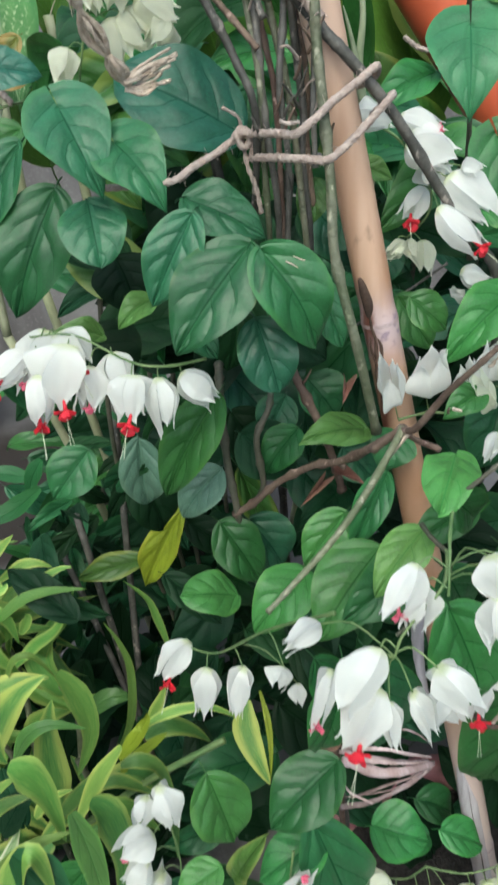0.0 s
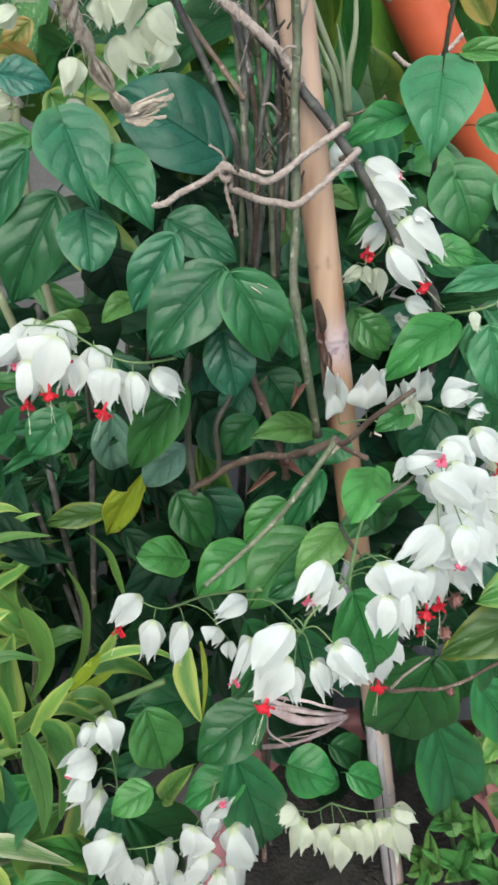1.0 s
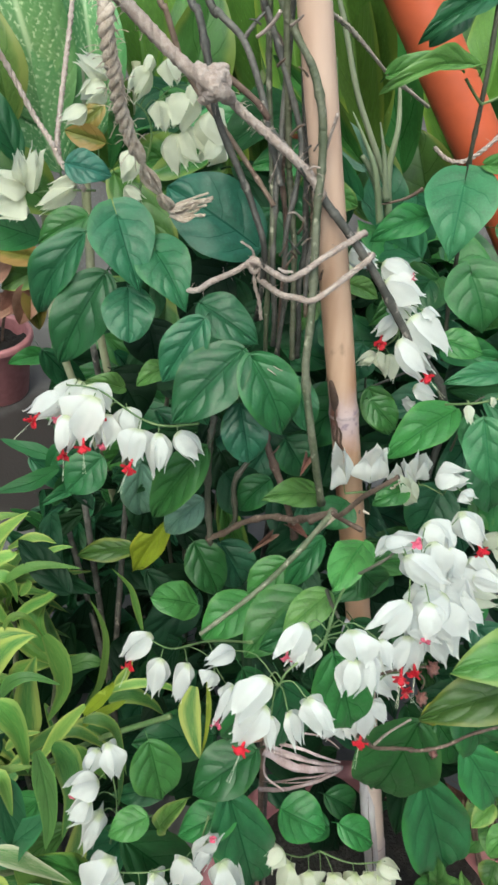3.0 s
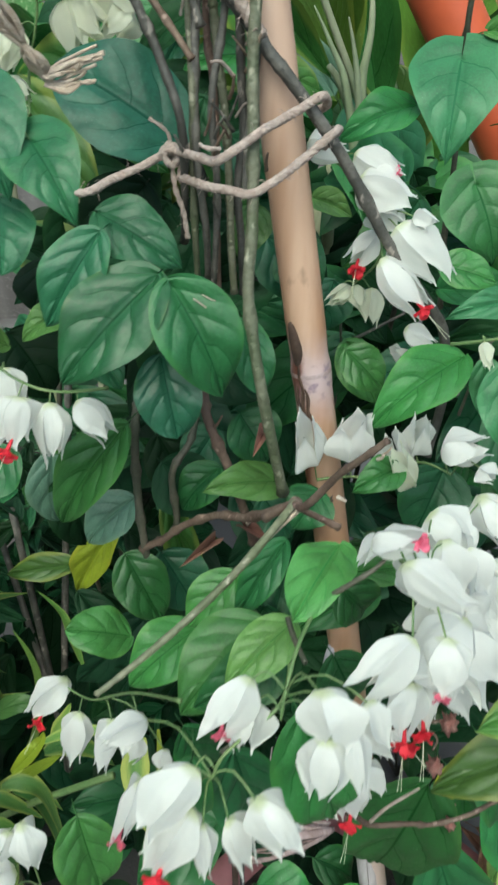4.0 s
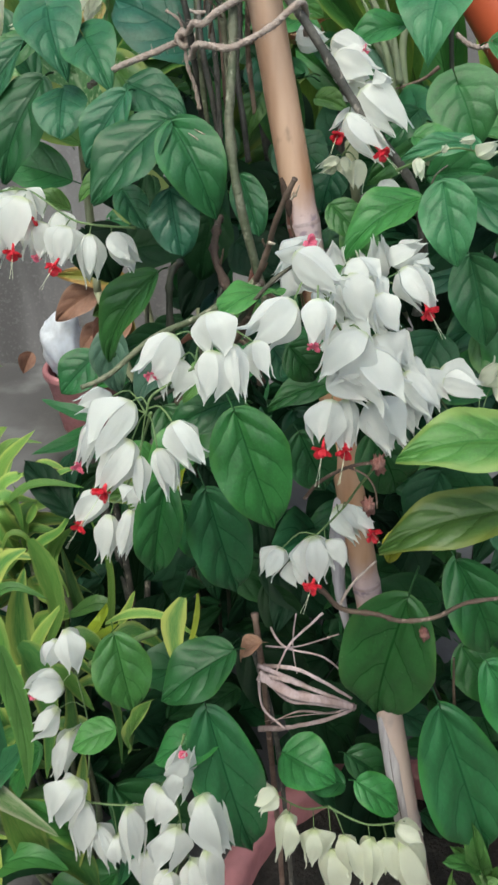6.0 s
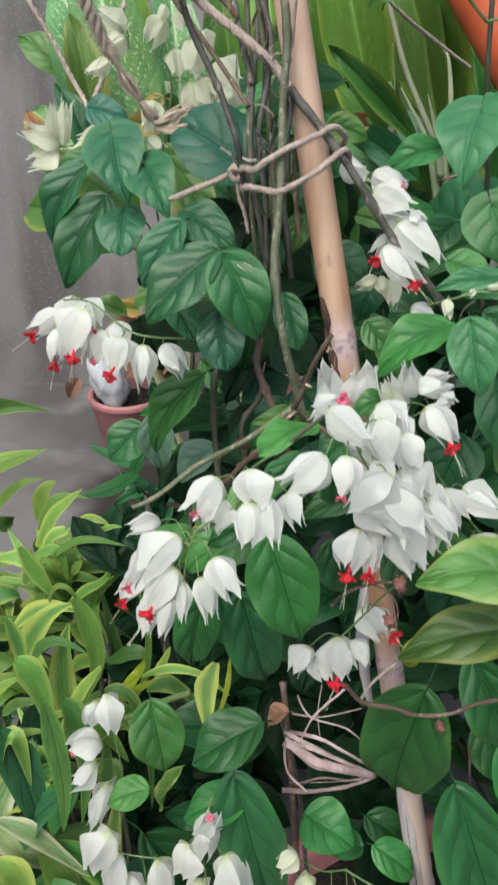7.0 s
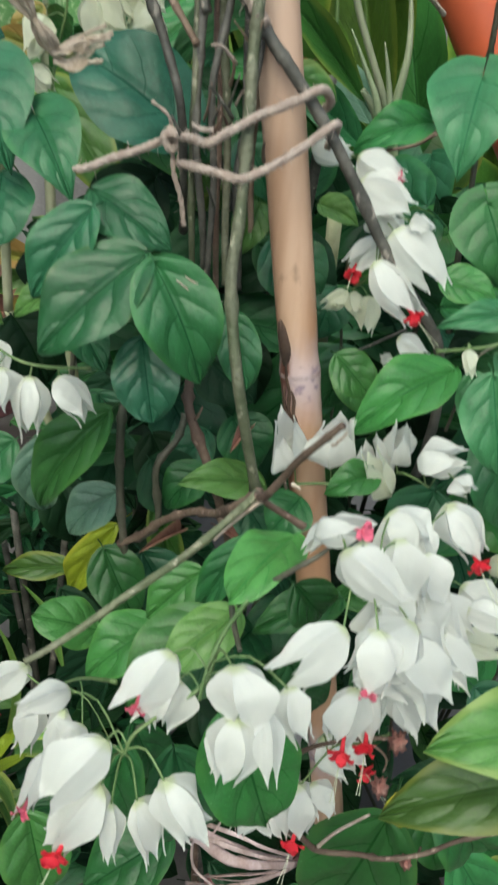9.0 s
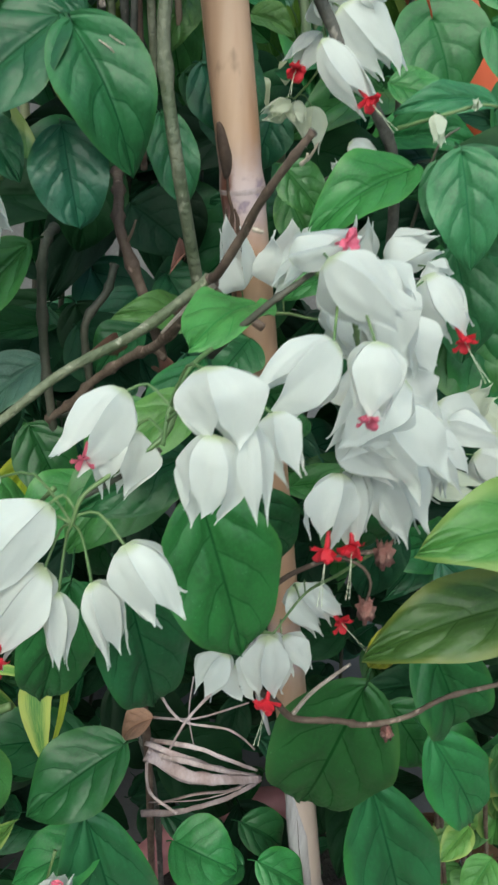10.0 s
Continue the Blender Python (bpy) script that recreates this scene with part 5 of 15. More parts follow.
leaf(vine, "mid", "egg_0", (0.129, -0.070, 0.561), (0.163, -0.090, 0.515), 0.045, (0.17, -0.85, 0.50))
# lower leaves
leaf(vine, "mid", "egg_2", (-0.153, -0.110, 0.604), (-0.141, -0.130, 0.539), 0.047, (-0.01, -0.33, 0.94))
leaf(vine, "dark", "egg_2", (-0.058, -0.120, 0.599), (-0.115, -0.140, 0.565), 0.050, (-0.06, -0.31, 0.95))
leaf(vine, "lime", "egg_2", (-0.145, -0.140, 0.509), (-0.121, -0.150, 0.575), 0.021, (-0.02, -0.34, 0.94))
leaf(vine, "bright", "egg_0", (-0.156, -0.140, 0.530), (-0.192, -0.150, 0.518), 0.031, (0.02, -0.28, 0.96))
leaf(vine, "dark", "egg_0", (-0.080, -0.130, 0.543), (-0.046, -0.150, 0.377), 0.060, (-0.07, -0.29, 0.95))
leaf(vine, "mid", "egg_0", (-0.074, -0.130, 0.514), (-0.129, -0.140, 0.494), 0.043, (-0.04, -0.27, 0.96))
leaf(vine, "dark", "egg_2", (-0.090, -0.020, 0.471), (-0.174, -0.040, 0.494), 0.053, (-0.01, -0.33, 0.94))
leaf(vine, "dark", "egg_1", (-0.184, -0.090, 0.390), (-0.117, -0.100, 0.267), 0.067, (-0.00, -0.25, 0.97))
leaf(vine, "mid", "round_2", (0.031, -0.100, 0.420), (-0.016, -0.110, 0.445), 0.033, (-0.11, -0.27, 0.96))
leaf(vine, "mid", "round_1", (0.043, -0.100, 0.424), (0.082, -0.110, 0.400), 0.035, (-0.15, -0.26, 0.95))
leaf(vine, "dark", "egg_1", (0.036, -0.060, 0.411), (0.075, -0.070, 0.382), 0.037, (-0.14, -0.28, 0.95))
leaf(vine, "olive", "egg_0", (-0.226, -0.090, 0.300), (-0.274, -0.100, 0.381), 0.035, (0.06, -0.25, 0.97))
leaf(vine, "mid", "egg_3", (-0.021, -0.100, 0.459), (0.024, -0.120, 0.451), 0.050, (-0.01, -0.38, 0.93))
# flower clusters
cluster = panicle(vine, [(-0.042, -0.230, 0.909), (-0.046, -0.238, 0.898), (-0.060, -0.245, 0.890), (-0.068, -0.250, 0.886), (-0.071, -0.252, 0.878)], 0.0009, STALK, 'arched cluster of white calyces')
bloom(cluster, (-0.077, -0.252, 0.885), (-0.094, -0.260, 0.862), 0.0205)
bloom(cluster, (-0.096, -0.248, 0.873), (-0.106, -0.256, 0.849), 0.0155, "white", "pink")
bloom(cluster, (-0.078, -0.256, 0.866), (-0.093, -0.264, 0.845), 0.0197, "white", "red")
bloom(cluster, (-0.075, -0.258, 0.859), (-0.075, -0.266, 0.841), 0.0099)
bloom(cluster, (-0.066, -0.260, 0.864), (-0.059, -0.268, 0.843), 0.0151)
bloom(cluster, (-0.057, -0.262, 0.879), (-0.045, -0.270, 0.861), 0.0205)
bloom(cluster, (-0.094, -0.222, 0.872), (-0.111, -0.230, 0.870), 0.0159)
cluster = panicle(vine, [(-0.026, -0.200, 0.909), (-0.039, -0.225, 0.912), (-0.045, -0.240, 0.908), (-0.047, -0.245, 0.899)], 0.0009, STALK)
bloom(cluster, (-0.057, -0.236, 0.911), (-0.070, -0.244, 0.894), 0.0196, "white", "pink")
bloom(cluster, (-0.055, -0.238, 0.900), (-0.060, -0.246, 0.882), 0.0143)
bloom(cluster, (-0.038, -0.256, 0.929), (-0.033, -0.264, 0.912), 0.0204)
bloom(cluster, (-0.036, -0.264, 0.915), (-0.039, -0.272, 0.894), 0.0158)
bloom(cluster, (-0.027, -0.262, 0.917), (-0.024, -0.270, 0.896), 0.0122)
bloom(cluster, (-0.019, -0.250, 0.913), (-0.013, -0.258, 0.898), 0.0117)
cluster = panicle(vine, [(-0.031, -0.200, 0.903), (-0.017, -0.205, 0.921), (-0.008, -0.205, 0.929), (-0.001, -0.200, 0.932)], 0.0013, STALK_DARK)
cluster = panicle(vine, [(-0.001, -0.200, 0.932), (0.011, -0.205, 0.920), (0.018, -0.200, 0.902), (0.026, -0.190, 0.884)], 0.0009, STALK, 'dense cluster of white calyces')
bloom(cluster, (-0.001, -0.236, 0.926), (-0.020, -0.244, 0.911), 0.0211)
bloom(cluster, (0.009, -0.238, 0.928), (0.008, -0.246, 0.908), 0.0167, "white", "pink")
bloom(cluster, (-0.002, -0.216, 0.942), (0.017, -0.224, 0.927), 0.0213)
bloom(cluster, (-0.004, -0.190, 0.932), (-0.012, -0.198, 0.924), 0.0106)
bloom(cluster, (0.025, -0.185, 0.922), (0.035, -0.193, 0.895), 0.0192)
bloom(cluster, (0.039, -0.175, 0.907), (0.050, -0.183, 0.888), 0.0187)
bloom(cluster, (0.054, -0.150, 0.913), (0.070, -0.158, 0.892), 0.0214, "white", "red")
bloom(cluster, (0.039, -0.165, 0.914), (0.042, -0.173, 0.898), 0.0161)
bloom(cluster, (0.033, -0.205, 0.898), (0.013, -0.213, 0.877), 0.0252)
bloom(cluster, (0.029, -0.200, 0.886), (0.048, -0.208, 0.863), 0.0285)
bloom(cluster, (0.038, -0.190, 0.854), (0.050, -0.198, 0.830), 0.0244)
bloom(cluster, (0.016, -0.208, 0.863), (0.011, -0.216, 0.839), 0.0194, "white", "red")
bloom(cluster, (0.023, -0.200, 0.855), (0.024, -0.208, 0.833), 0.0125, "white", "red")
bloom(cluster, (0.056, -0.175, 0.863), (0.073, -0.183, 0.843), 0.0213)
bloom(cluster, (0.083, -0.135, 0.838), (0.106, -0.143, 0.834), 0.0150)
bloom(cluster, (0.055, -0.175, 0.845), (0.060, -0.183, 0.830), 0.0138)
bloom(cluster, (0.022, -0.190, 0.899), (0.034, -0.198, 0.883), 0.0221)
bloom(cluster, (0.040, -0.170, 0.874), (0.058, -0.178, 0.861), 0.0236)
bloom(cluster, (0.013, -0.185, 0.912), (0.025, -0.193, 0.897), 0.0182)
bloom(cluster, (-0.009, -0.200, 0.936), (0.006, -0.208, 0.945), 0.0154, "white", "pink")
bloom(cluster, (0.024, -0.170, 0.923), (0.038, -0.178, 0.911), 0.0194)
bloom(cluster, (0.011, -0.185, 0.919), (0.020, -0.193, 0.902), 0.0203)
bloom(cluster, (0.028, -0.175, 0.909), (0.038, -0.183, 0.891), 0.0185)
bloom(cluster, (0.039, -0.180, 0.887), (0.049, -0.188, 0.869), 0.0242)
bloom(cluster, (0.051, -0.165, 0.861), (0.071, -0.173, 0.848), 0.0230)
bloom(cluster, (0.026, -0.195, 0.884), (0.033, -0.203, 0.861), 0.0209)
bloom(cluster, (0.015, -0.200, 0.876), (0.035, -0.208, 0.865), 0.0207)
bloom(cluster, (0.040, -0.185, 0.849), (0.051, -0.193, 0.825), 0.0253)
bloom(cluster, (0.060, -0.170, 0.850), (0.067, -0.178, 0.828), 0.0192)
bloom(cluster, (0.024, -0.200, 0.859), (0.026, -0.208, 0.834), 0.0161)
cluster = panicle(vine, [(0.043, -0.150, 0.906), (0.064, -0.130, 0.857), (0.100, -0.100, 0.792), (0.118, -0.090, 0.778)], 0.0009, STALK)
bloom(cluster, (0.070, -0.130, 0.843), (0.083, -0.138, 0.823), 0.0190)
bloom(cluster, (0.084, -0.120, 0.839), (0.108, -0.128, 0.829), 0.0188)
bloom(cluster, (0.132, -0.080, 0.784), (0.155, -0.088, 0.774), 0.0244, "white", "pink")
bloom(cluster, (0.133, -0.060, 0.803), (0.153, -0.068, 0.782), 0.0264, "cream")
bloom(cluster, (0.095, -0.100, 0.782), (0.128, -0.108, 0.779), 0.0178, "cream")
bloom(cluster, (0.121, -0.070, 0.804), (0.131, -0.078, 0.822), 0.0160, "cream")
cluster = panicle(vine, [(0.001, -0.062, 0.854), (0.020, -0.064, 0.857), (0.039, -0.075, 0.860), (0.049, -0.085, 0.882), (0.062, -0.100, 0.885)], 0.0009, STALK)
bloom(cluster, (-0.003, -0.066, 0.871), (-0.011, -0.070, 0.902), 0.0278)
bloom(cluster, (0.018, -0.066, 0.871), (0.017, -0.070, 0.901), 0.0255)
bloom(cluster, (0.043, -0.075, 0.865), (0.032, -0.083, 0.900), 0.0192)
bloom(cluster, (0.049, -0.080, 0.885), (0.046, -0.088, 0.910), 0.0164)
bloom(cluster, (0.052, -0.105, 0.902), (0.071, -0.113, 0.913), 0.0193)
bloom(cluster, (0.044, -0.095, 0.875), (0.029, -0.103, 0.904), 0.0161, "cream")
bloom(cluster, (0.066, -0.120, 0.905), (0.072, -0.128, 0.904), 0.0134)
bloom(cluster, (0.049, -0.030, 0.932), (0.067, -0.038, 0.923), 0.0180)
bloom(cluster, (0.052, -0.030, 0.914), (0.041, -0.038, 0.924), 0.0103)
cluster = panicle(vine, [(0.041, -0.190, 0.811), (0.032, -0.180, 0.790), (0.024, -0.165, 0.765), (0.008, -0.180, 0.756)], 0.0009, STALK, 'small cluster with crimson flowers')
bloom(cluster, (0.020, -0.155, 0.760), (0.035, -0.163, 0.743), 0.0211)
bloom(cluster, (0.028, -0.150, 0.754), (0.043, -0.158, 0.746), 0.0171, "white", "open")
bloom(cluster, (0.006, -0.180, 0.755), (0.008, -0.188, 0.726), 0.0236, "white", "open")
bloom(cluster, (0.013, -0.175, 0.748), (0.022, -0.183, 0.734), 0.0178)
bloom(cluster, (-0.013, -0.185, 0.750), (-0.023, -0.193, 0.733), 0.0162)
bloom(cluster, (-0.007, -0.180, 0.737), (-0.001, -0.188, 0.724), 0.0145)
cluster = panicle(vine, [(-0.081, -0.200, 0.851), (-0.106, -0.150, 0.791), (-0.133, -0.110, 0.733), (-0.152, -0.090, 0.723)], 0.0009, STALK)
bloom(cluster, (-0.149, -0.088, 0.725), (-0.170, -0.096, 0.705), 0.0270, "white", "open")
bloom(cluster, (-0.141, -0.110, 0.721), (-0.148, -0.118, 0.690), 0.0185)
bloom(cluster, (-0.119, -0.130, 0.739), (-0.128, -0.138, 0.705), 0.0184)
bloom(cluster, (-0.090, -0.150, 0.739), (-0.091, -0.158, 0.729), 0.0091)
bloom(cluster, (-0.101, -0.170, 0.782), (-0.108, -0.178, 0.775), 0.0168)
cluster = panicle(vine, [(-0.112, -0.050, 0.912), (-0.136, -0.060, 0.917), (-0.155, -0.055, 0.921), (-0.182, -0.045, 0.937), (-0.206, -0.035, 0.935)], 0.0009, STALK, 'hanging cluster of white calyces with crimson flowers')
bloom(cluster, (-0.196, -0.030, 0.935), (-0.217, -0.038, 0.902), 0.0263, "white", "pink")
bloom(cluster, (-0.210, -0.028, 0.923), (-0.233, -0.036, 0.909), 0.0232, "white", "open")
bloom(cluster, (-0.186, -0.048, 0.934), (-0.197, -0.056, 0.897), 0.0288, "white", "open")
bloom(cluster, (-0.205, -0.050, 0.919), (-0.211, -0.058, 0.892), 0.0227, "white", "red")
bloom(cluster, (-0.178, -0.045, 0.917), (-0.182, -0.053, 0.892), 0.0190, "white", "pink")
bloom(cluster, (-0.164, -0.045, 0.923), (-0.159, -0.053, 0.904), 0.0197)
bloom(cluster, (-0.155, -0.066, 0.919), (-0.160, -0.074, 0.894), 0.0238, "white", "open")
bloom(cluster, (-0.141, -0.062, 0.912), (-0.141, -0.070, 0.881), 0.0188)
bloom(cluster, (-0.128, -0.058, 0.910), (-0.112, -0.066, 0.893), 0.0251)
bloom(cluster, (-0.192, -0.035, 0.935), (-0.182, -0.043, 0.917), 0.0236, "white", "red")
cluster = panicle(vine, [(0.005, 0.010, 1.013), (0.018, 0.000, 1.005), (0.033, -0.010, 0.982), (0.035, -0.010, 0.963), (0.026, 0.000, 0.945)], 0.0009, STALK)
bloom(cluster, (-0.005, 0.010, 1.019), (0.016, 0.002, 1.015), 0.0175)
bloom(cluster, (0.018, 0.000, 1.017), (0.040, -0.008, 1.009), 0.0184, "white", "pink")
bloom(cluster, (0.019, -0.010, 1.007), (0.043, -0.018, 0.997), 0.0234)
bloom(cluster, (0.036, -0.030, 0.990), (0.061, -0.038, 0.965), 0.0234)
bloom(cluster, (0.036, 0.000, 0.975), (0.020, -0.008, 0.959), 0.0167, "white", "red")
bloom(cluster, (0.027, -0.040, 0.977), (0.051, -0.048, 0.953), 0.0239, "white", "red")
bloom(cluster, (0.031, -0.010, 0.996), (0.043, -0.018, 0.982), 0.0199)
bloom(cluster, (0.044, -0.030, 0.995), (0.053, -0.038, 0.993), 0.0136)
bloom(cluster, (0.024, 0.000, 0.943), (0.009, -0.008, 0.937), 0.0111, "cream")
bloom(cluster, (0.036, 0.000, 0.942), (0.036, -0.008, 0.923), 0.0138, "cream")
bloom(cluster, (0.027, 0.000, 0.944), (0.029, -0.008, 0.935), 0.0099, "cream")
bloom(cluster, (0.019, 0.000, 0.942), (0.016, -0.008, 0.936), 0.0080, "cream")
cluster = panicle(vine, [(0.056, -0.080, 0.950), (0.071, -0.092, 0.959), (0.085, -0.094, 0.964), (0.099, -0.094, 0.962)], 0.0009, STALK)
bloom(cluster, (0.066, -0.094, 0.959), (0.067, -0.102, 0.950), 0.0077, "cream")
bloom(cluster, (0.099, -0.094, 0.960), (0.109, -0.102, 0.966), 0.0112, "cream")
bloom(cluster, (0.097, -0.094, 0.968), (0.088, -0.102, 0.969), 0.0058, "cream")
bloom(cluster, (0.082, -0.094, 0.965), (0.079, -0.102, 0.964), 0.0041, "cream")
cluster = panicle(vine, [(-0.156, 0.100, 1.009), (-0.156, 0.120, 1.029), (-0.147, 0.120, 1.065), (-0.155, 0.120, 1.086), (-0.180, 0.120, 1.094)], 0.0009, STALK, 'cream cluster of half-open calyces')
bloom(cluster, (-0.179, 0.115, 1.108), (-0.196, 0.107, 1.121), 0.0170, "cream")
bloom(cluster, (-0.181, 0.115, 1.103), (-0.197, 0.107, 1.092), 0.0190, "cream")
bloom(cluster, (-0.195, 0.115, 1.086), (-0.214, 0.107, 1.076), 0.0184, "cream")
bloom(cluster, (-0.148, 0.115, 1.115), (-0.161, 0.107, 1.095), 0.0197, "cream")
bloom(cluster, (-0.133, 0.115, 1.122), (-0.128, 0.107, 1.106), 0.0172, "cream")
bloom(cluster, (-0.140, 0.115, 1.092), (-0.138, 0.107, 1.073), 0.0185, "cream")
bloom(cluster, (-0.118, 0.115, 1.097), (-0.128, 0.107, 1.073), 0.0261, "cream")
bloom(cluster, (-0.109, 0.115, 1.082), (-0.090, 0.107, 1.061), 0.0282, "cream")
bloom(cluster, (-0.131, 0.115, 1.068), (-0.124, 0.107, 1.042), 0.0259, "cream")
bloom(cluster, (-0.095, 0.115, 1.065), (-0.108, 0.107, 1.050), 0.0225, "cream")
bloom(cluster, (-0.159, 0.115, 1.054), (-0.169, 0.107, 1.033), 0.0200, "cream")
bloom(cluster, (-0.169, 0.115, 1.026), (-0.155, 0.107, 1.014), 0.0169, "cream")
bloom(cluster, (-0.114, 0.115, 1.105), (-0.113, 0.107, 1.089), 0.0175, "cream")
bloom(cluster, (-0.146, 0.115, 1.123), (-0.151, 0.107, 1.109), 0.0138, "cream")
bloom(cluster, (-0.188, 0.115, 1.107), (-0.177, 0.107, 1.115), 0.0122, "cream")
bloom(cluster, (-0.123, 0.115, 1.071), (-0.108, 0.107, 1.052), 0.0206, "cream")
cluster = panicle(vine, [(-0.190, 0.090, 1.031), (-0.221, 0.110, 1.023), (-0.246, 0.110, 1.020)], 0.0009, STALK)
bloom(cluster, (-0.245, 0.110, 1.022), (-0.273, 0.102, 1.036), 0.0243, "cream")
bloom(cluster, (-0.247, 0.110, 1.018), (-0.274, 0.102, 1.008), 0.0246, "cream")
bloom(cluster, (-0.244, 0.110, 1.022), (-0.231, 0.102, 1.059), 0.0198, "cream")
bloom(cluster, (-0.246, 0.110, 1.026), (-0.247, 0.102, 1.056), 0.0172, "cream")
bloom(cluster, (-0.206, 0.110, 1.027), (-0.235, 0.102, 1.011), 0.0228, "cream")
bloom(cluster, (-0.206, 0.110, 1.030), (-0.227, 0.102, 1.026), 0.0174, "cream")
bloom(cluster, (-0.250, 0.110, 1.015), (-0.257, 0.102, 1.001), 0.0186, "cream")
cluster = panicle(vine, [(-0.195, -0.120, 0.444), (-0.185, -0.120, 0.516), (-0.189, -0.120, 0.613)], 0.0009, STALK)
bloom(cluster, (-0.188, -0.120, 0.619), (-0.184, -0.128, 0.585), 0.0249)
bloom(cluster, (-0.199, -0.120, 0.560), (-0.227, -0.128, 0.555), 0.0278, "white", "pink")
bloom(cluster, (-0.209, -0.120, 0.529), (-0.231, -0.128, 0.509), 0.0258)
bloom(cluster, (-0.202, -0.120, 0.503), (-0.218, -0.128, 0.452), 0.0309)
bloom(cluster, (-0.199, -0.115, 0.603), (-0.205, -0.123, 0.583), 0.0186)
cluster = panicle(vine, [(-0.115, -0.150, 0.457), (-0.147, -0.155, 0.456), (-0.183, -0.155, 0.458), (-0.197, -0.155, 0.474)], 0.0009, STALK)
bloom(cluster, (-0.190, -0.155, 0.485), (-0.211, -0.163, 0.437), 0.0324)
bloom(cluster, (-0.187, -0.155, 0.459), (-0.195, -0.163, 0.393), 0.0230)
bloom(cluster, (-0.182, -0.155, 0.428), (-0.172, -0.163, 0.384), 0.0225)
bloom(cluster, (-0.151, -0.155, 0.453), (-0.150, -0.163, 0.388), 0.0297)
bloom(cluster, (-0.165, -0.155, 0.415), (-0.163, -0.163, 0.388), 0.0194)
bloom(cluster, (-0.141, -0.155, 0.393), (-0.139, -0.163, 0.345), 0.0222)
cluster = panicle(vine, [(-0.099, -0.140, 0.527), (-0.108, -0.155, 0.487), (-0.106, -0.160, 0.417), (-0.117, -0.160, 0.370)], 0.0009, STALK)
bloom(cluster, (-0.110, -0.155, 0.496), (-0.093, -0.163, 0.540), 0.0216, "white", "pink")
bloom(cluster, (-0.103, -0.155, 0.507), (-0.107, -0.163, 0.475), 0.0252)
bloom(cluster, (-0.121, -0.158, 0.485), (-0.129, -0.166, 0.446), 0.0276)
bloom(cluster, (-0.086, -0.160, 0.479), (-0.068, -0.168, 0.416), 0.0315)
bloom(cluster, (-0.111, -0.160, 0.436), (-0.127, -0.168, 0.391), 0.0332)
bloom(cluster, (-0.086, -0.160, 0.409), (-0.081, -0.168, 0.344), 0.0323)
bloom(cluster, (-0.123, -0.162, 0.377), (-0.128, -0.170, 0.336), 0.0269, "white", "pink")
bloom(cluster, (-0.101, -0.162, 0.394), (-0.095, -0.170, 0.344), 0.0279)
cluster = panicle(vine, [(0.017, -0.130, 0.429), (-0.004, -0.140, 0.439), (-0.027, -0.147, 0.466)], 0.0009, STALK)
bloom(cluster, (-0.025, -0.147, 0.470), (-0.041, -0.155, 0.462), 0.0243, "cream")
bloom(cluster, (-0.016, -0.147, 0.440), (-0.022, -0.155, 0.391), 0.0287, "cream")
bloom(cluster, (0.005, -0.147, 0.421), (0.004, -0.155, 0.382), 0.0247, "cream")
bloom(cluster, (0.020, -0.147, 0.394), (0.025, -0.155, 0.336), 0.0267, "cream")
bloom(cluster, (0.031, -0.147, 0.414), (0.042, -0.155, 0.370), 0.0251, "cream")
cluster = panicle(vine, [(0.017, -0.130, 0.429), (0.050, -0.140, 0.421), (0.081, -0.147, 0.437)], 0.0009, STALK)
bloom(cluster, (0.053, -0.147, 0.412), (0.053, -0.155, 0.363), 0.0264, "cream")
bloom(cluster, (0.067, -0.147, 0.412), (0.074, -0.155, 0.374), 0.0264, "cream")
bloom(cluster, (0.079, -0.147, 0.410), (0.096, -0.155, 0.350), 0.0302, "cream")
bloom(cluster, (0.074, -0.147, 0.433), (0.093, -0.155, 0.425), 0.0290, "cream")
# twine and ropes
ties = thing("twine_ties", (-0.02, -0.02, 1.04), "pale twine and old rope tied round stems and pole", "twine")
rope("twine", [(-0.150, 0.022, 0.993), (-0.119, -0.028, 1.007), (-0.103, -0.023, 1.012), (-0.088, -0.018, 1.017), (-0.075, -0.014, 1.022), (-0.064, -0.052, 1.031), (-0.057, -0.058, 1.031), (-0.048, -0.060, 1.037), (-0.035, -0.052, 1.043), (-0.022, -0.043, 1.047), (-0.011, -0.038, 1.052)], 0.0021, TWINE, ties, fray=70)
rope("twine", [(-0.071, -0.014, 1.010), (-0.062, -0.056, 1.020), (-0.051, -0.060, 1.019), (-0.042, -0.062, 1.018), (-0.032, -0.057, 1.021), (-0.017, -0.047, 1.028), (-0.000, -0.038, 1.039), (0.002, 0.000, 1.020)], 0.0021, TWINE, ties, fray=70)
rope("twine", [(-0.011, -0.038, 1.052), (-0.006, -0.030, 1.051), (-0.001, -0.012, 1.043), (-0.004, 0.005, 1.035)], 0.0022, TWINE, ties)
rope("twine", [(-0.067, -0.010, 1.024), (-0.070, -0.018, 1.018), (-0.071, -0.017, 1.010), (-0.066, -0.010, 1.007)], 0.0018, TWINE, ties)
rope("knot", [(-0.081, -0.014, 1.019), (-0.076, -0.017, 1.026), (-0.071, -0.018, 1.022), (-0.075, -0.019, 1.017), (-0.079, -0.019, 1.023), (-0.072, -0.020, 1.025)], 0.0019, TWINE, ties)
rope("twine", [(-0.075, -0.014, 1.022), (-0.074, -0.018, 1.007), (-0.070, -0.018, 0.994), (-0.068, -0.018, 0.980)], 0.0014, TWINE, ties, strands=2, fray=16)
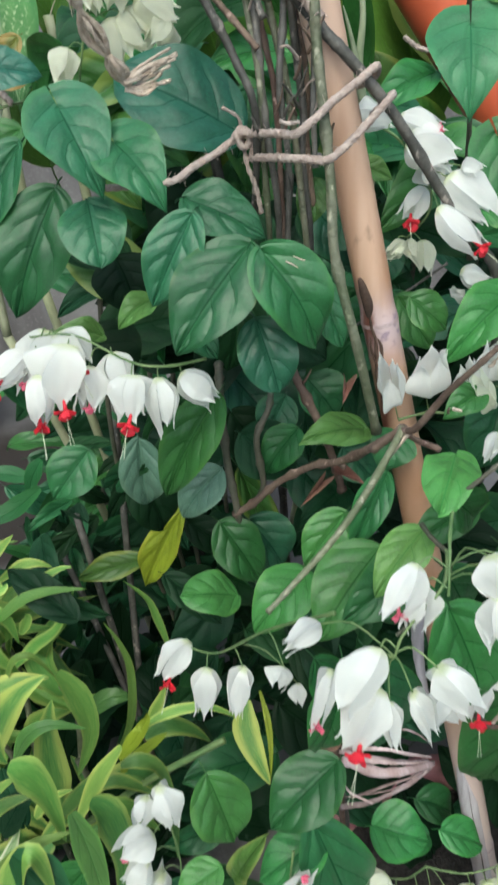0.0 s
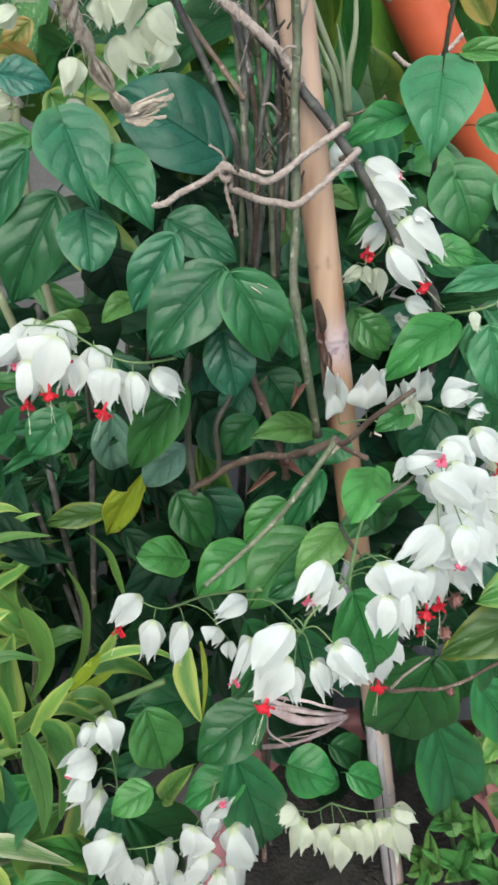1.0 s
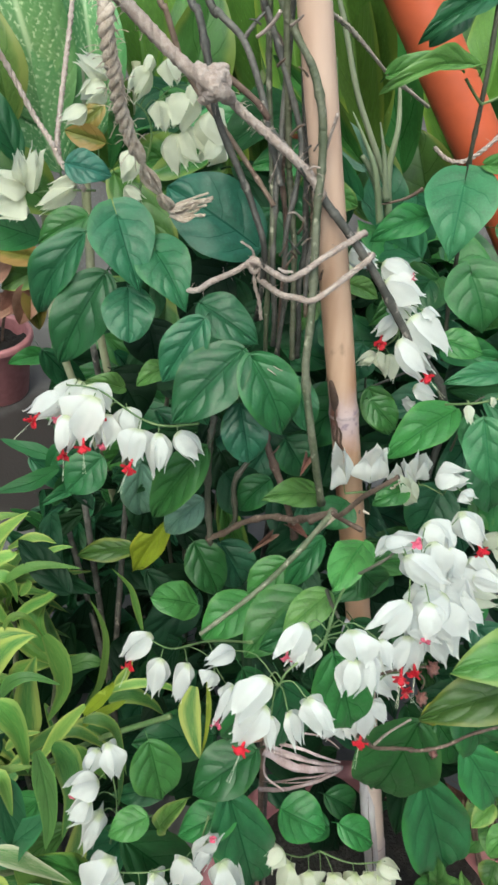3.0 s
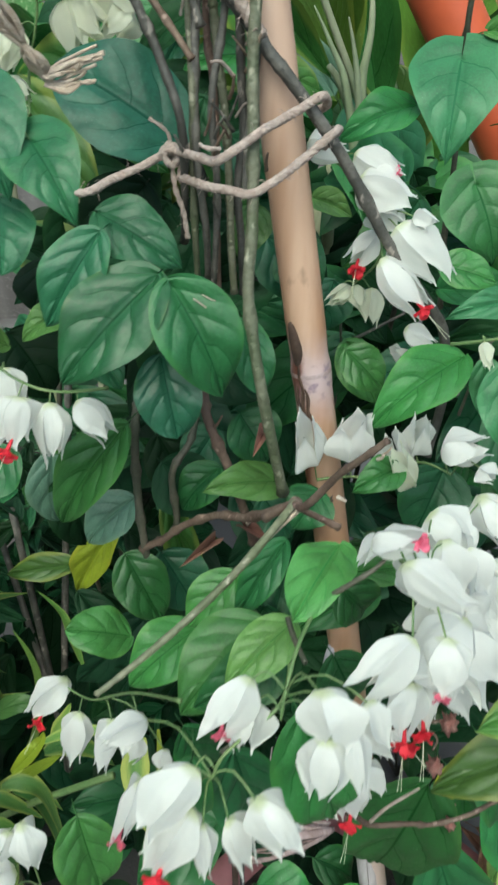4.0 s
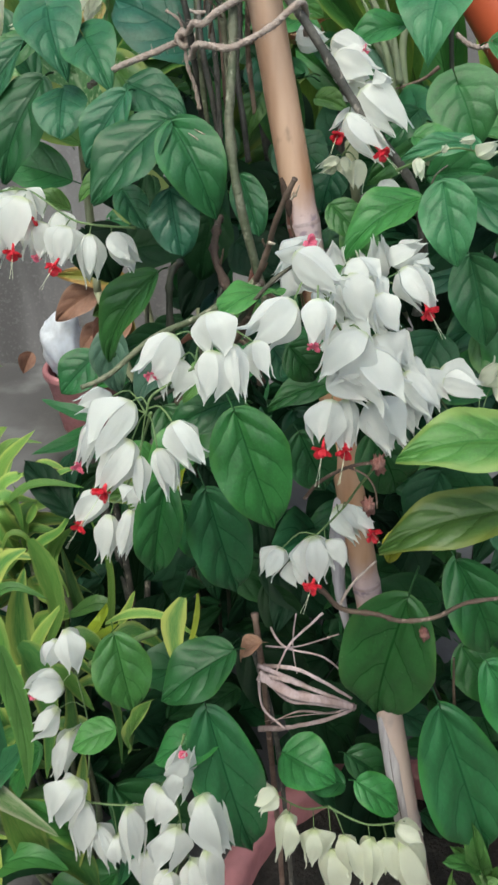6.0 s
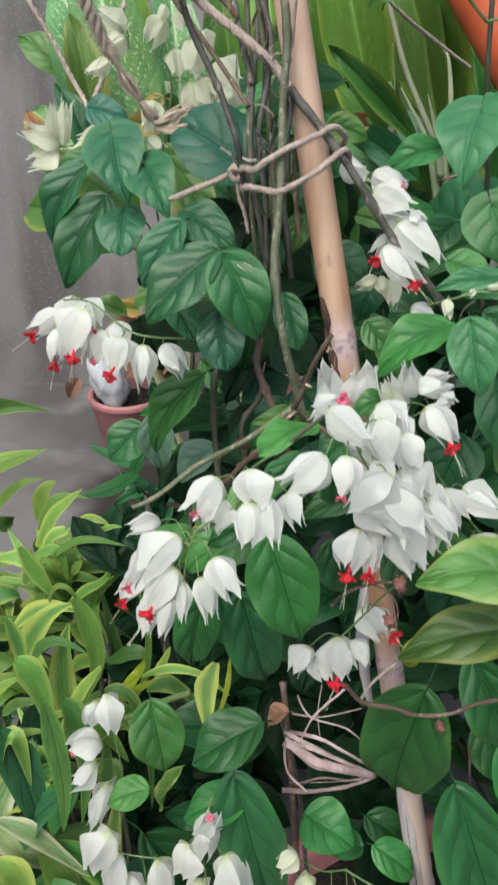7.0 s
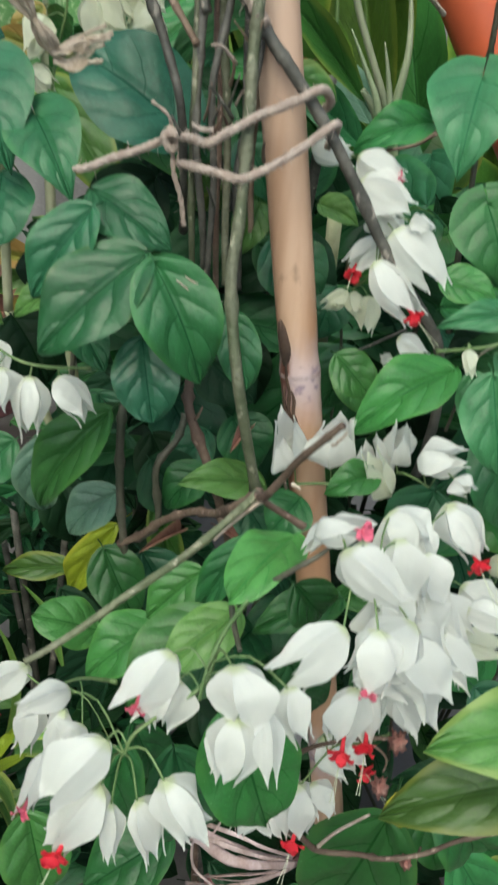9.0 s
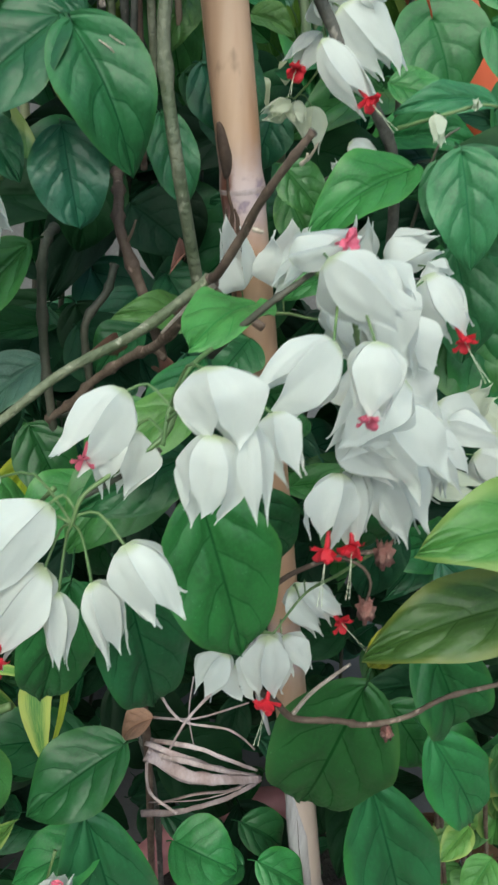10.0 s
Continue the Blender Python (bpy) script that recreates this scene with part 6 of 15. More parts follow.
rope("twine", [(-0.075, -0.014, 1.022), (-0.077, -0.017, 1.032), (-0.085, -0.017, 1.038)], 0.0009, TWINE, ties, strands=2, fray=10)
rope("twine", [(-0.064, -0.058, 1.038), (-0.060, -0.060, 1.037), (-0.055, -0.060, 1.037)], 0.0011, TWINE, ties, strands=2, fray=6)
rope("rope", [(-0.207, -0.020, 1.228), (-0.192, -0.018, 1.213), (-0.181, -0.016, 1.203), (-0.170, -0.016, 1.191), (-0.151, -0.018, 1.172), (-0.127, -0.021, 1.150), (-0.105, -0.024, 1.133)], 0.0042, TWINE, ties, fray=60)
rope("knot", [(-0.174, -0.022, 1.194), (-0.165, -0.026, 1.196), (-0.165, -0.028, 1.189), (-0.173, -0.026, 1.187), (-0.175, -0.026, 1.193), (-0.167, -0.030, 1.193)], 0.0033, TWINE, ties)
rope("rope", [(-0.107, -0.024, 1.140), (-0.091, -0.026, 1.125), (-0.070, -0.029, 1.109), (-0.048, -0.031, 1.091), (-0.036, -0.033, 1.076)], 0.003, TWINE, ties, fray=60)
rope("knot", [(-0.112, -0.030, 1.144), (-0.102, -0.034, 1.148), (-0.100, -0.036, 1.137), (-0.110, -0.034, 1.133), (-0.113, -0.036, 1.143), (-0.103, -0.040, 1.145), (-0.104, -0.034, 1.132)], 0.0033, TWINE, ties, label='fuzzy knot of pale rope')
rope("knot", [(-0.115, -0.030, 1.147), (-0.109, -0.041, 1.142), (-0.102, -0.041, 1.137), (-0.097, -0.031, 1.132)], 0.0046, TWINE, ties)
rope("knot", [(-0.101, -0.031, 1.148), (-0.105, -0.042, 1.143), (-0.108, -0.041, 1.136), (-0.112, -0.031, 1.131)], 0.004, TWINE, ties)
rope("rope", [(-0.169, -0.022, 1.188), (-0.164, -0.050, 1.180), (-0.164, -0.056, 1.171), (-0.163, -0.053, 1.157), (-0.161, -0.050, 1.146), (-0.160, -0.043, 1.130), (-0.157, -0.036, 1.115), (-0.152, -0.027, 1.098)], 0.0044, ROPE, ties, strands=3, turns=46.0, lay=0.55, fray=90)
tube("strand", [(-0.160, -0.036, 1.118), (-0.148, -0.029, 1.099), (-0.149, -0.017, 1.077), (-0.130, -0.009, 1.060), (-0.134, -0.001, 1.053), (-0.122, -0.004, 1.060), (-0.107, -0.008, 1.067)], 0.0015, ROPE, ties, rough=0.35, end=0.5)
rope("strand", [(-0.160, -0.035, 1.118), (-0.149, -0.030, 1.099), (-0.147, -0.016, 1.077), (-0.131, -0.010, 1.061), (-0.133, 0.000, 1.052), (-0.121, -0.004, 1.058), (-0.104, -0.008, 1.064)], 0.0012, ROPE, ties, strands=2, turns=60.0)
tube("strand", [(-0.159, -0.035, 1.118), (-0.150, -0.030, 1.099), (-0.146, -0.016, 1.077), (-0.133, -0.010, 1.061), (-0.132, -0.000, 1.051), (-0.121, -0.004, 1.056), (-0.105, -0.008, 1.062)], 0.0015, ROPE, ties, rough=0.35, end=0.5)
rope("strand", [(-0.158, -0.041, 1.119), (-0.151, -0.024, 1.097), (-0.144, -0.022, 1.079), (-0.134, -0.004, 1.059), (-0.131, -0.006, 1.053), (-0.120, -0.004, 1.056), (-0.110, -0.008, 1.062)], 0.0012, ROPE, ties, strands=2, turns=60.0)
tube("strand", [(-0.158, -0.033, 1.117), (-0.152, -0.032, 1.100), (-0.143, -0.014, 1.077), (-0.135, -0.012, 1.061), (-0.130, 0.002, 1.049), (-0.119, -0.004, 1.054), (-0.108, -0.008, 1.059)], 0.0015, ROPE, ties, rough=0.35, end=0.5)
rope("strand", [(-0.157, -0.034, 1.117), (-0.153, -0.031, 1.100), (-0.141, -0.015, 1.077), (-0.136, -0.011, 1.061), (-0.129, 0.001, 1.049), (-0.119, -0.004, 1.055), (-0.115, -0.008, 1.059)], 0.0012, ROPE, ties, strands=2, turns=60.0)
tube("strand", [(-0.157, -0.037, 1.118), (-0.154, -0.028, 1.099), (-0.140, -0.018, 1.078), (-0.137, -0.008, 1.060), (-0.128, -0.002, 1.050), (-0.118, -0.004, 1.052), (-0.113, -0.008, 1.056)], 0.0015, ROPE, ties, rough=0.35, end=0.5)
rope("strand", [(-0.156, -0.037, 1.118), (-0.155, -0.028, 1.099), (-0.139, -0.018, 1.078), (-0.139, -0.008, 1.060), (-0.127, -0.002, 1.049), (-0.118, -0.004, 1.050), (-0.109, -0.008, 1.052)], 0.0012, ROPE, ties, strands=2, turns=60.0)
tube("frayed_end", [(-0.132, -0.002, 1.050), (-0.122, -0.004, 1.047), (-0.116, -0.006, 1.050)], 0.0026, ROPE, ties, rough=0.5, end=0.3, flat=0.5)
tube("frayed_end", [(-0.132, -0.002, 1.053), (-0.120, -0.005, 1.059), (-0.108, -0.008, 1.063)], 0.0024, ROPE, ties, rough=0.5, end=0.3, flat=0.5)
rope("twine", [(-0.216, 0.330, 1.186), (-0.217, 0.300, 1.163), (-0.217, 0.260, 1.130), (-0.221, 0.225, 1.095), (-0.223, 0.180, 1.068), (-0.223, 0.145, 1.052), (-0.219, 0.120, 1.042)], 0.0026, TWINE, ties, strands=2, fray=14)
rope("twine", [(-0.289, 0.160, 1.155), (-0.268, 0.150, 1.126), (-0.254, 0.150, 1.099), (-0.240, 0.145, 1.071), (-0.226, 0.130, 1.055), (-0.217, 0.115, 1.043), (-0.205, 0.100, 1.037), (-0.198, 0.090, 1.031)], 0.0024, TWINE, ties, strands=2, fray=10)
rope("twine", [(0.149, 0.340, 0.997), (0.164, 0.335, 0.986), (0.181, 0.330, 0.986), (0.200, 0.330, 0.999), (0.219, 0.340, 1.013)], 0.0026, TWINE, ties, strands=2, fray=10)
# straw strips tied low on the stems
straw = thing("straw_tie", (-0.02, -0.08, 0.46), "bundle of dry straw strips tied round the lower stems", "straw")
tube("strip", [(-0.043, -0.074, 0.538), (-0.016, -0.086, 0.536), (0.010, -0.084, 0.518), (0.039, -0.072, 0.490)], 0.0022, STRAW, straw, flat=0.45, rough=0.45, end=0.6)
tube("strip", [(-0.042, -0.077, 0.530), (-0.014, -0.092, 0.525), (0.012, -0.093, 0.519), (0.040, -0.079, 0.496)], 0.0049, STRAW, straw, flat=0.45, rough=0.45, end=0.6)
tube("strip", [(-0.045, -0.083, 0.469), (-0.019, -0.091, 0.481), (0.016, -0.088, 0.489), (0.042, -0.078, 0.494)], 0.0024, STRAW, straw, flat=0.3, rough=0.45, end=0.6)
tube("strip", [(-0.037, -0.077, 0.529), (-0.014, -0.090, 0.537), (0.015, -0.088, 0.520), (0.042, -0.077, 0.494)], 0.0024, STRAW, straw, flat=0.45, rough=0.45, end=0.6)
tube("strip", [(0.013, -0.061, 0.587), (-0.002, -0.069, 0.576), (-0.016, -0.079, 0.566), (-0.028, -0.081, 0.535)], 0.0012, STRAW, straw, flat=0.45, rough=0.45, end=0.6)
tube("strip", [(-0.033, -0.046, 0.556), (-0.019, -0.074, 0.560), (0.014, -0.079, 0.554), (0.035, -0.074, 0.524)], 0.0011, STRAW, straw, flat=0.3, rough=0.45, end=0.6)
tube("strip", [(-0.039, -0.067, 0.531), (-0.010, -0.087, 0.548), (0.013, -0.091, 0.538), (0.038, -0.078, 0.505)], 0.0018, STRAW, straw, flat=0.3, rough=0.45, end=0.6)
tube("strip", [(-0.041, -0.078, 0.535), (-0.019, -0.081, 0.505), (0.008, -0.088, 0.508), (0.041, -0.074, 0.486)], 0.0016, STRAW, straw, flat=0.3, rough=0.45, end=0.6)
tube("strip", [(-0.033, -0.079, 0.473), (-0.008, -0.093, 0.504), (0.019, -0.085, 0.494), (0.038, -0.075, 0.492)], 0.0020, STRAW, straw, flat=0.3, rough=0.45, end=0.6)
tube("strip", [(-0.010, -0.052, 0.578), (-0.013, -0.065, 0.554), (-0.009, -0.081, 0.536)], 0.0009, STRAW, straw, flat=0.3, rough=0.45, end=0.6)
tube("strip", [(-0.037, -0.062, 0.549), (-0.009, -0.072, 0.559), (0.026, -0.075, 0.577)], 0.0009, STRAW, straw, flat=0.3, rough=0.45, end=0.6)
tube("strip", [(-0.042, -0.084, 0.530), (-0.039, -0.085, 0.497), (-0.020, -0.095, 0.485)], 0.0016, STRAW, straw, flat=0.2, rough=0.45, end=0.6)
tube("strip", [(-0.039, -0.076, 0.471), (-0.004, -0.098, 0.505), (0.030, -0.082, 0.492)], 0.0009, STRAW, straw, flat=0.2, rough=0.45, end=0.6)
tube("stem", [(-0.046, -0.050, 0.575), (-0.040, -0.060, 0.504), (-0.036, -0.060, 0.396), (-0.032, -0.060, 0.282), (-0.029, -0.070, 0.179)], 0.0028, STEM_BROWN, vine, knots=0.3)
tube("stem", [(-0.052, -0.045, 0.540), (-0.034, -0.050, 0.445), (-0.026, -0.050, 0.328), (-0.020, -0.060, 0.198)], 0.0024, STEM_GREY, vine, knots=0.3)
leaf(vine, "dry", "egg_3", (-0.039, -0.075, 0.565), (-0.061, -0.075, 0.545), 0.022, (-0.65, -0.25, 0.72))
leaf(vine, "dry", "fold_1", (-0.061, -0.110, 0.856), (-0.076, -0.130, 0.862), 0.006, (0.57, -0.17, 0.80))
leaf(vine, "dry", "fold_2", (-0.039, -0.060, 0.819), (-0.028, -0.080, 0.826), 0.009, (-0.56, 0.00, 0.83))
leaf(vine, "dry", "fold_0", (-0.029, -0.050, 0.879), (-0.036, -0.070, 0.882), 0.008, (0.30, -0.00, 0.95))
# broad-leaved plants behind the vine
dumb_cane = thing("dumb_cane", (-0.200, 0.550, 0.000), "broad-leaved dumb cane with pale flecked green leaves", "plant", "broad plants behind the vine")
leaf(dumb_cane, "speckled", "broad_1", (-0.270, 0.475, 0.912), (-0.376, 0.525, 1.164), 0.123, (0.38, -0.86, 0.33))
leaf(dumb_cane, "broad", "broad_1", (-0.099, 0.675, 0.899), (-0.139, 0.725, 1.168), 0.108, (-0.08, -0.98, 0.17))
leaf(dumb_cane, "broad", "broad_0", (-0.213, 0.635, 0.840), (-0.243, 0.685, 1.011), 0.110, (0.04, -0.96, 0.29))
leaf(dumb_cane, "speckled", "broad_3", (-0.227, 0.525, 0.938), (-0.244, 0.575, 1.172), 0.074, (0.28, -0.93, 0.22))
leaf(dumb_cane, "speckled", "broad_3", (-0.304, 0.425, 0.910), (-0.416, 0.475, 1.018), 0.077, (0.11, -0.85, 0.51))
leaf(dumb_cane, "broad", "broad_0", (-0.167, 0.595, 0.967), (-0.191, 0.645, 1.161), 0.071, (0.23, -0.93, 0.27))
leaf(dumb_cane, "olive", "broad_0", (-0.364, 0.475, 0.864), (-0.468, 0.525, 0.883), 0.077, (-0.22, -0.71, 0.67))
leaf(dumb_cane, "broad", "broad_0", (-0.316, 0.655, 0.930), (-0.330, 0.705, 1.168), 0.082, (0.07, -0.98, 0.21))
leaf(dumb_cane, "speckled", "broad_0", (-0.274, 0.490, 0.959), (-0.329, 0.510, 1.190), 0.103, (0.12, -0.99, 0.12))
leaf(dumb_cane, "lime", "broad_1", (-0.310, 0.410, 0.982), (-0.330, 0.430, 1.119), 0.048, (0.45, -0.87, 0.19))
leaf(dumb_cane, "deep", "egg_0", (-0.296, 0.350, 0.970), (-0.338, 0.370, 1.051), 0.036, (0.42, -0.80, 0.42))
leaf(dumb_cane, "bright", "egg_0", (-0.364, 0.490, 1.050), (-0.432, 0.510, 1.096), 0.047, (0.19, -0.77, 0.61))
leaf(dumb_cane, "rust", "broad_0", (-0.196, 0.280, 1.009), (-0.235, 0.280, 1.020), 0.024, (0.09, -0.95, 0.31))
leaf(dumb_cane, "olive", "broad_3", (-0.265, 0.400, 0.892), (-0.372, 0.400, 0.971), 0.069, (0.40, -0.74, 0.54))
leaf(dumb_cane, "mid", "broad_0", (-0.291, 0.420, 0.849), (-0.385, 0.420, 0.879), 0.060, (0.18, -0.81, 0.56))
leaf(dumb_cane, "rust", "egg_0", (-0.199, 0.300, 1.038), (-0.227, 0.300, 1.010), 0.024, (-0.32, -0.89, 0.33))
leaf(dumb_cane, "scarlet", "egg_1", (-0.329, 0.300, 0.990), (-0.350, 0.300, 1.029), 0.026, (0.31, -0.94, 0.17), "orange red dying leaf")
leaf(dumb_cane, "broad", "broad_1", (-0.099, 0.575, 0.850), (-0.118, 0.625, 1.116), 0.080, (-0.17, -0.97, 0.17))
leaf(dumb_cane, "lime", "broad_3", (-0.002, 0.635, 0.858), (-0.046, 0.685, 1.101), 0.069, (0.13, -0.97, 0.22))
leaf(dumb_cane, "broad", "broad_2", (0.057, 0.695, 0.814), (0.004, 0.745, 1.083), 0.082, (-0.26, -0.96, 0.13))
leaf(dumb_cane, "olive", "broad_2", (0.103, 0.575, 0.861), (0.059, 0.625, 1.079), 0.067, (-0.29, -0.95, 0.16))
leaf(dumb_cane, "broad", "broad_0", (-0.062, 0.475, 0.823), (-0.062, 0.525, 1.016), 0.063, (-0.20, -0.95, 0.25))
leaf(dumb_cane, "broad", "broad_0", (0.006, 0.495, 0.817), (0.016, 0.545, 1.003), 0.058, (0.05, -0.97, 0.26))
leaf(dumb_cane, "lime", "broad_2", (0.106, 0.725, 0.875), (0.067, 0.775, 1.111), 0.065, (-0.02, -0.98, 0.20))
tube("cane", [(-0.245, 0.500, 0.731), (-0.243, 0.500, 0.889), (-0.241, 0.500, 1.036)], 0.006, BARK_CANE, dumb_cane)
tube("cane", [(-0.303, 0.500, 0.680), (-0.297, 0.500, 0.845), (-0.293, 0.500, 0.973)], 0.006, BARK_CANE, dumb_cane)
tube("cane", [(-0.171, 0.580, 0.688), (-0.176, 0.580, 0.859), (-0.179, 0.580, 1.019)], 0.006, BARK_CANE, dumb_cane)
for top in ((-0.245, 0.500, 0.731), (-0.303, 0.500, 0.680), (-0.171, 0.580, 0.688)):
    tube("cane", [(-0.2, 0.55, 0.0), Vector((-0.2, 0.55, 0.0)).lerp(Vector(top), 0.5) + Vector((0.01, 0.02, 0)), top], 0.006, BARK_CANE, dumb_cane)
dumb_cane = thing("dumb_cane", (0.100, 0.600, 0.000), "broad-leaved dumb cane with plain green leaves and pale stalks", "plant", "broad plants behind the vine")
leaf(dumb_cane, "olive", "broad_2", (-0.125, 0.525, 0.951), (-0.078, 0.575, 1.115), 0.082, (0.09, -0.96, 0.27))
leaf(dumb_cane, "broad", "broad_0", (-0.035, 0.595, 0.959), (-0.050, 0.645, 1.162), 0.082, (0.07, -0.97, 0.24))
leaf(dumb_cane, "broad", "broad_2", (0.030, 0.635, 0.963), (0.008, 0.685, 1.160), 0.070, (0.04, -0.97, 0.25))
leaf(dumb_cane, "broad", "broad_1", (0.112, 0.475, 0.929), (0.060, 0.525, 1.167), 0.066, (-0.32, -0.94, 0.13))
leaf(dumb_cane, "mid", "broad_1", (0.191, 0.595, 0.882), (0.135, 0.645, 1.113), 0.071, (-0.19, -0.97, 0.16))
leaf(dumb_cane, "broad", "broad_2", (0.089, 0.675, 0.898), (0.064, 0.725, 1.117), 0.071, (-0.21, -0.96, 0.19))
leaf(dumb_cane, "olive", "broad_3", (-0.073, 0.575, 0.928), (-0.020, 0.625, 1.064), 0.066, (-0.04, -0.93, 0.36))
leaf(dumb_cane, "broad", "broad_3", (0.112, 0.675, 0.821), (0.156, 0.725, 0.987), 0.066, (-0.01, -0.96, 0.29))
leaf(dumb_cane, "mid", "broad_3", (0.052, 0.725, 0.804), (0.015, 0.775, 0.977), 0.086, (-0.24, -0.94, 0.22))
leaf(dumb_cane, "broad", "broad_0", (0.101, 0.535, 0.891), (-0.004, 0.565, 1.205), 0.154, (0.13, -0.98, 0.14))
leaf(dumb_cane, "broad", "broad_2", (0.019, 0.605, 0.918), (-0.051, 0.635, 1.194), 0.105, (0.11, -0.99, 0.13))
leaf(dumb_cane, "olive", "broad_1", (0.058, 0.405, 0.941), (-0.035, 0.435, 1.066), 0.042, (-0.04, -0.98, 0.20))
leaf(dumb_cane, "mid", "broad_2", (0.065, 0.345, 0.929), (-0.018, 0.375, 0.991), 0.038, (-0.17, -0.96, 0.24))
leaf(dumb_cane, "broad", "broad_2", (0.127, 0.665, 0.930), (0.125, 0.695, 1.167), 0.109, (-0.29, -0.95, 0.12))
leaf(dumb_cane, "mid", "broad_0", (0.081, 0.785, 0.964), (0.034, 0.815, 1.195), 0.103, (-0.24, -0.97, 0.08))
leaf(dumb_cane, "mid", "broad_2", (0.177, 0.735, 0.783), (0.133, 0.765, 0.977), 0.099, (-0.13, -0.98, 0.12))
leaf(dumb_cane, "mid", "broad_2", (-0.011, 0.785, 0.800), (-0.059, 0.815, 0.961), 0.095, (-0.02, -0.98, 0.18))
leaf(dumb_cane, "mid", "broad_2", (0.057, 0.685, 0.793), (0.021, 0.715, 0.905), 0.090, (0.08, -0.96, 0.28))
leaf(dumb_cane, "lime", "egg_0", (-0.016, 0.080, 1.040), (0.015, 0.080, 1.028), 0.023, (0.15, -0.90, 0.40))
leaf(dumb_cane, "dry", "fold_0", (0.014, 0.300, 1.006), (-0.018, 0.300, 1.007), 0.016, (0.01, -0.96, 0.27))
leaf(dumb_cane, "broad", "broad_2", (0.294, 0.605, 0.983), (0.311, 0.635, 1.138), 0.083, (-0.42, -0.88, 0.22))
leaf(dumb_cane, "broad", "broad_0", (0.046, 0.535, 0.982), (0.015, 0.565, 1.137), 0.088, (0.05, -0.98, 0.20))
leaf(dumb_cane, "broad", "broad_2", (0.113, 0.635, 0.991), (0.108, 0.665, 1.151), 0.052, (-0.15, -0.97, 0.18))
leaf(dumb_cane, "broad", "broad_2", (0.456, 0.735, 0.845), (0.362, 0.765, 1.088), 0.125, (-0.25, -0.97, 0.02))
leaf(dumb_cane, "rust", "broad_3", (0.315, 0.485, 0.989), (0.270, 0.515, 1.048), 0.040, (-0.17, -0.92, 0.34))
leaf(dumb_cane, "mid", "broad_0", (0.371, 0.605, 0.848), (0.278, 0.635, 1.003), 0.084, (-0.06, -0.99, 0.16))
leaf(dumb_cane, "broad", "broad_0", (0.363, 0.785, 0.779), (0.249, 0.815, 1.165), 0.130, (-0.05, -1.00, 0.06))
leaf(dumb_cane, "olive", "broad_3", (0.382, 0.735, 0.877), (0.287, 0.765, 1.114), 0.108, (-0.36, -0.93, -0.03))
leaf(dumb_cane, "mid", "broad_2", (0.476, 0.685, 0.756), (0.346, 0.715, 0.965), 0.105, (-0.13, -0.99, 0.06))
leaf(dumb_cane, "broad", "broad_2", (0.451, 0.835, 0.782), (0.321, 0.865, 1.103), 0.119, (-0.09, -0.99, 0.05))
leaf(dumb_cane, "broad", "broad_2", (0.116, 0.500, 0.971), (0.028, 0.530, 1.205), 0.088, (-0.09, -0.97, 0.24))
leaf(dumb_cane, "olive", "broad_1", (0.067, 0.310, 0.986), (-0.030, 0.340, 1.083), 0.026, (-0.05, -0.95, 0.32))
leaf(dumb_cane, "deep", "broad_2", (0.069, 0.300, 0.952), (-0.008, 0.330, 1.008), 0.032, (-0.06, -0.92, 0.38))
leaf(dumb_cane, "scarlet", "fold_1", (0.015, 0.300, 1.016), (-0.019, 0.330, 0.995), 0.016, (-0.02, -0.93, 0.36), 'dark red curled leaf tip')
leaf(dumb_cane, "pale", "broad_3", (0.087, 0.380, 0.955), (0.045, 0.410, 1.011), 0.033, (-0.09, -0.93, 0.36))
leaf(dumb_cane, "blue", "broad_0", (0.136, 0.700, 1.030), (0.043, 0.730, 1.166), 0.082, (-0.09, -0.97, 0.22))
leaf(dumb_cane, "olive", "broad_0", (0.241, 0.600, 0.833), (0.209, 0.630, 0.936), 0.088, (-0.29, -0.86, 0.42))
leaf(dumb_cane, "mid", "broad_1", (0.197, 0.600, 0.800), (0.256, 0.630, 0.872), 0.098, (-0.28, -0.85, 0.45))
leaf(dumb_cane, "olive", "broad_3", (0.148, 0.550, 0.829), (0.134, 0.580, 0.942), 0.084, (-0.23, -0.87, 0.44))
leaf(dumb_cane, "broad", "broad_0", (0.311, 0.650, 0.769), (0.258, 0.680, 0.873), 0.094, (-0.31, -0.84, 0.45))
leaf(dumb_cane, "deep", "broad_2", (0.027, 0.400, 0.871), (0.048, 0.430, 0.940), 0.057, (-0.06, -0.90, 0.43))
leaf(dumb_cane, "shade", "broad_2", (0.082, 0.450, 0.856), (0.051, 0.480, 0.907), 0.060, (-0.08, -0.90, 0.43))
leaf(dumb_cane, "deep", "broad_1", (0.134, 0.450, 0.859), (0.138, 0.480, 0.938), 0.059, (-0.15, -0.90, 0.42))
leaf(dumb_cane, "broad", "broad_1", (0.022, 0.450, 0.984), (-0.036, 0.480, 1.228), 0.078, (-0.02, -0.97, 0.23))
leaf(dumb_cane, "mid", "broad_3", (0.015, 0.420, 0.984), (0.027, 0.450, 1.055), 0.043, (-0.04, -0.95, 0.32))
tube("cane", [(0.093, 0.300, 0.965), (0.075, 0.300, 1.004), (0.049, 0.300, 1.058), (0.029, 0.300, 1.118), (0.017, 0.300, 1.148), (0.004, 0.300, 1.173)], 0.0036, CANE_GREY, dumb_cane, end=0.5)
tube("cane", [(0.087, 0.300, 0.956), (0.074, 0.300, 0.983), (0.062, 0.300, 0.998)], 0.0046, CANE_GREY, dumb_cane, end=0.5)
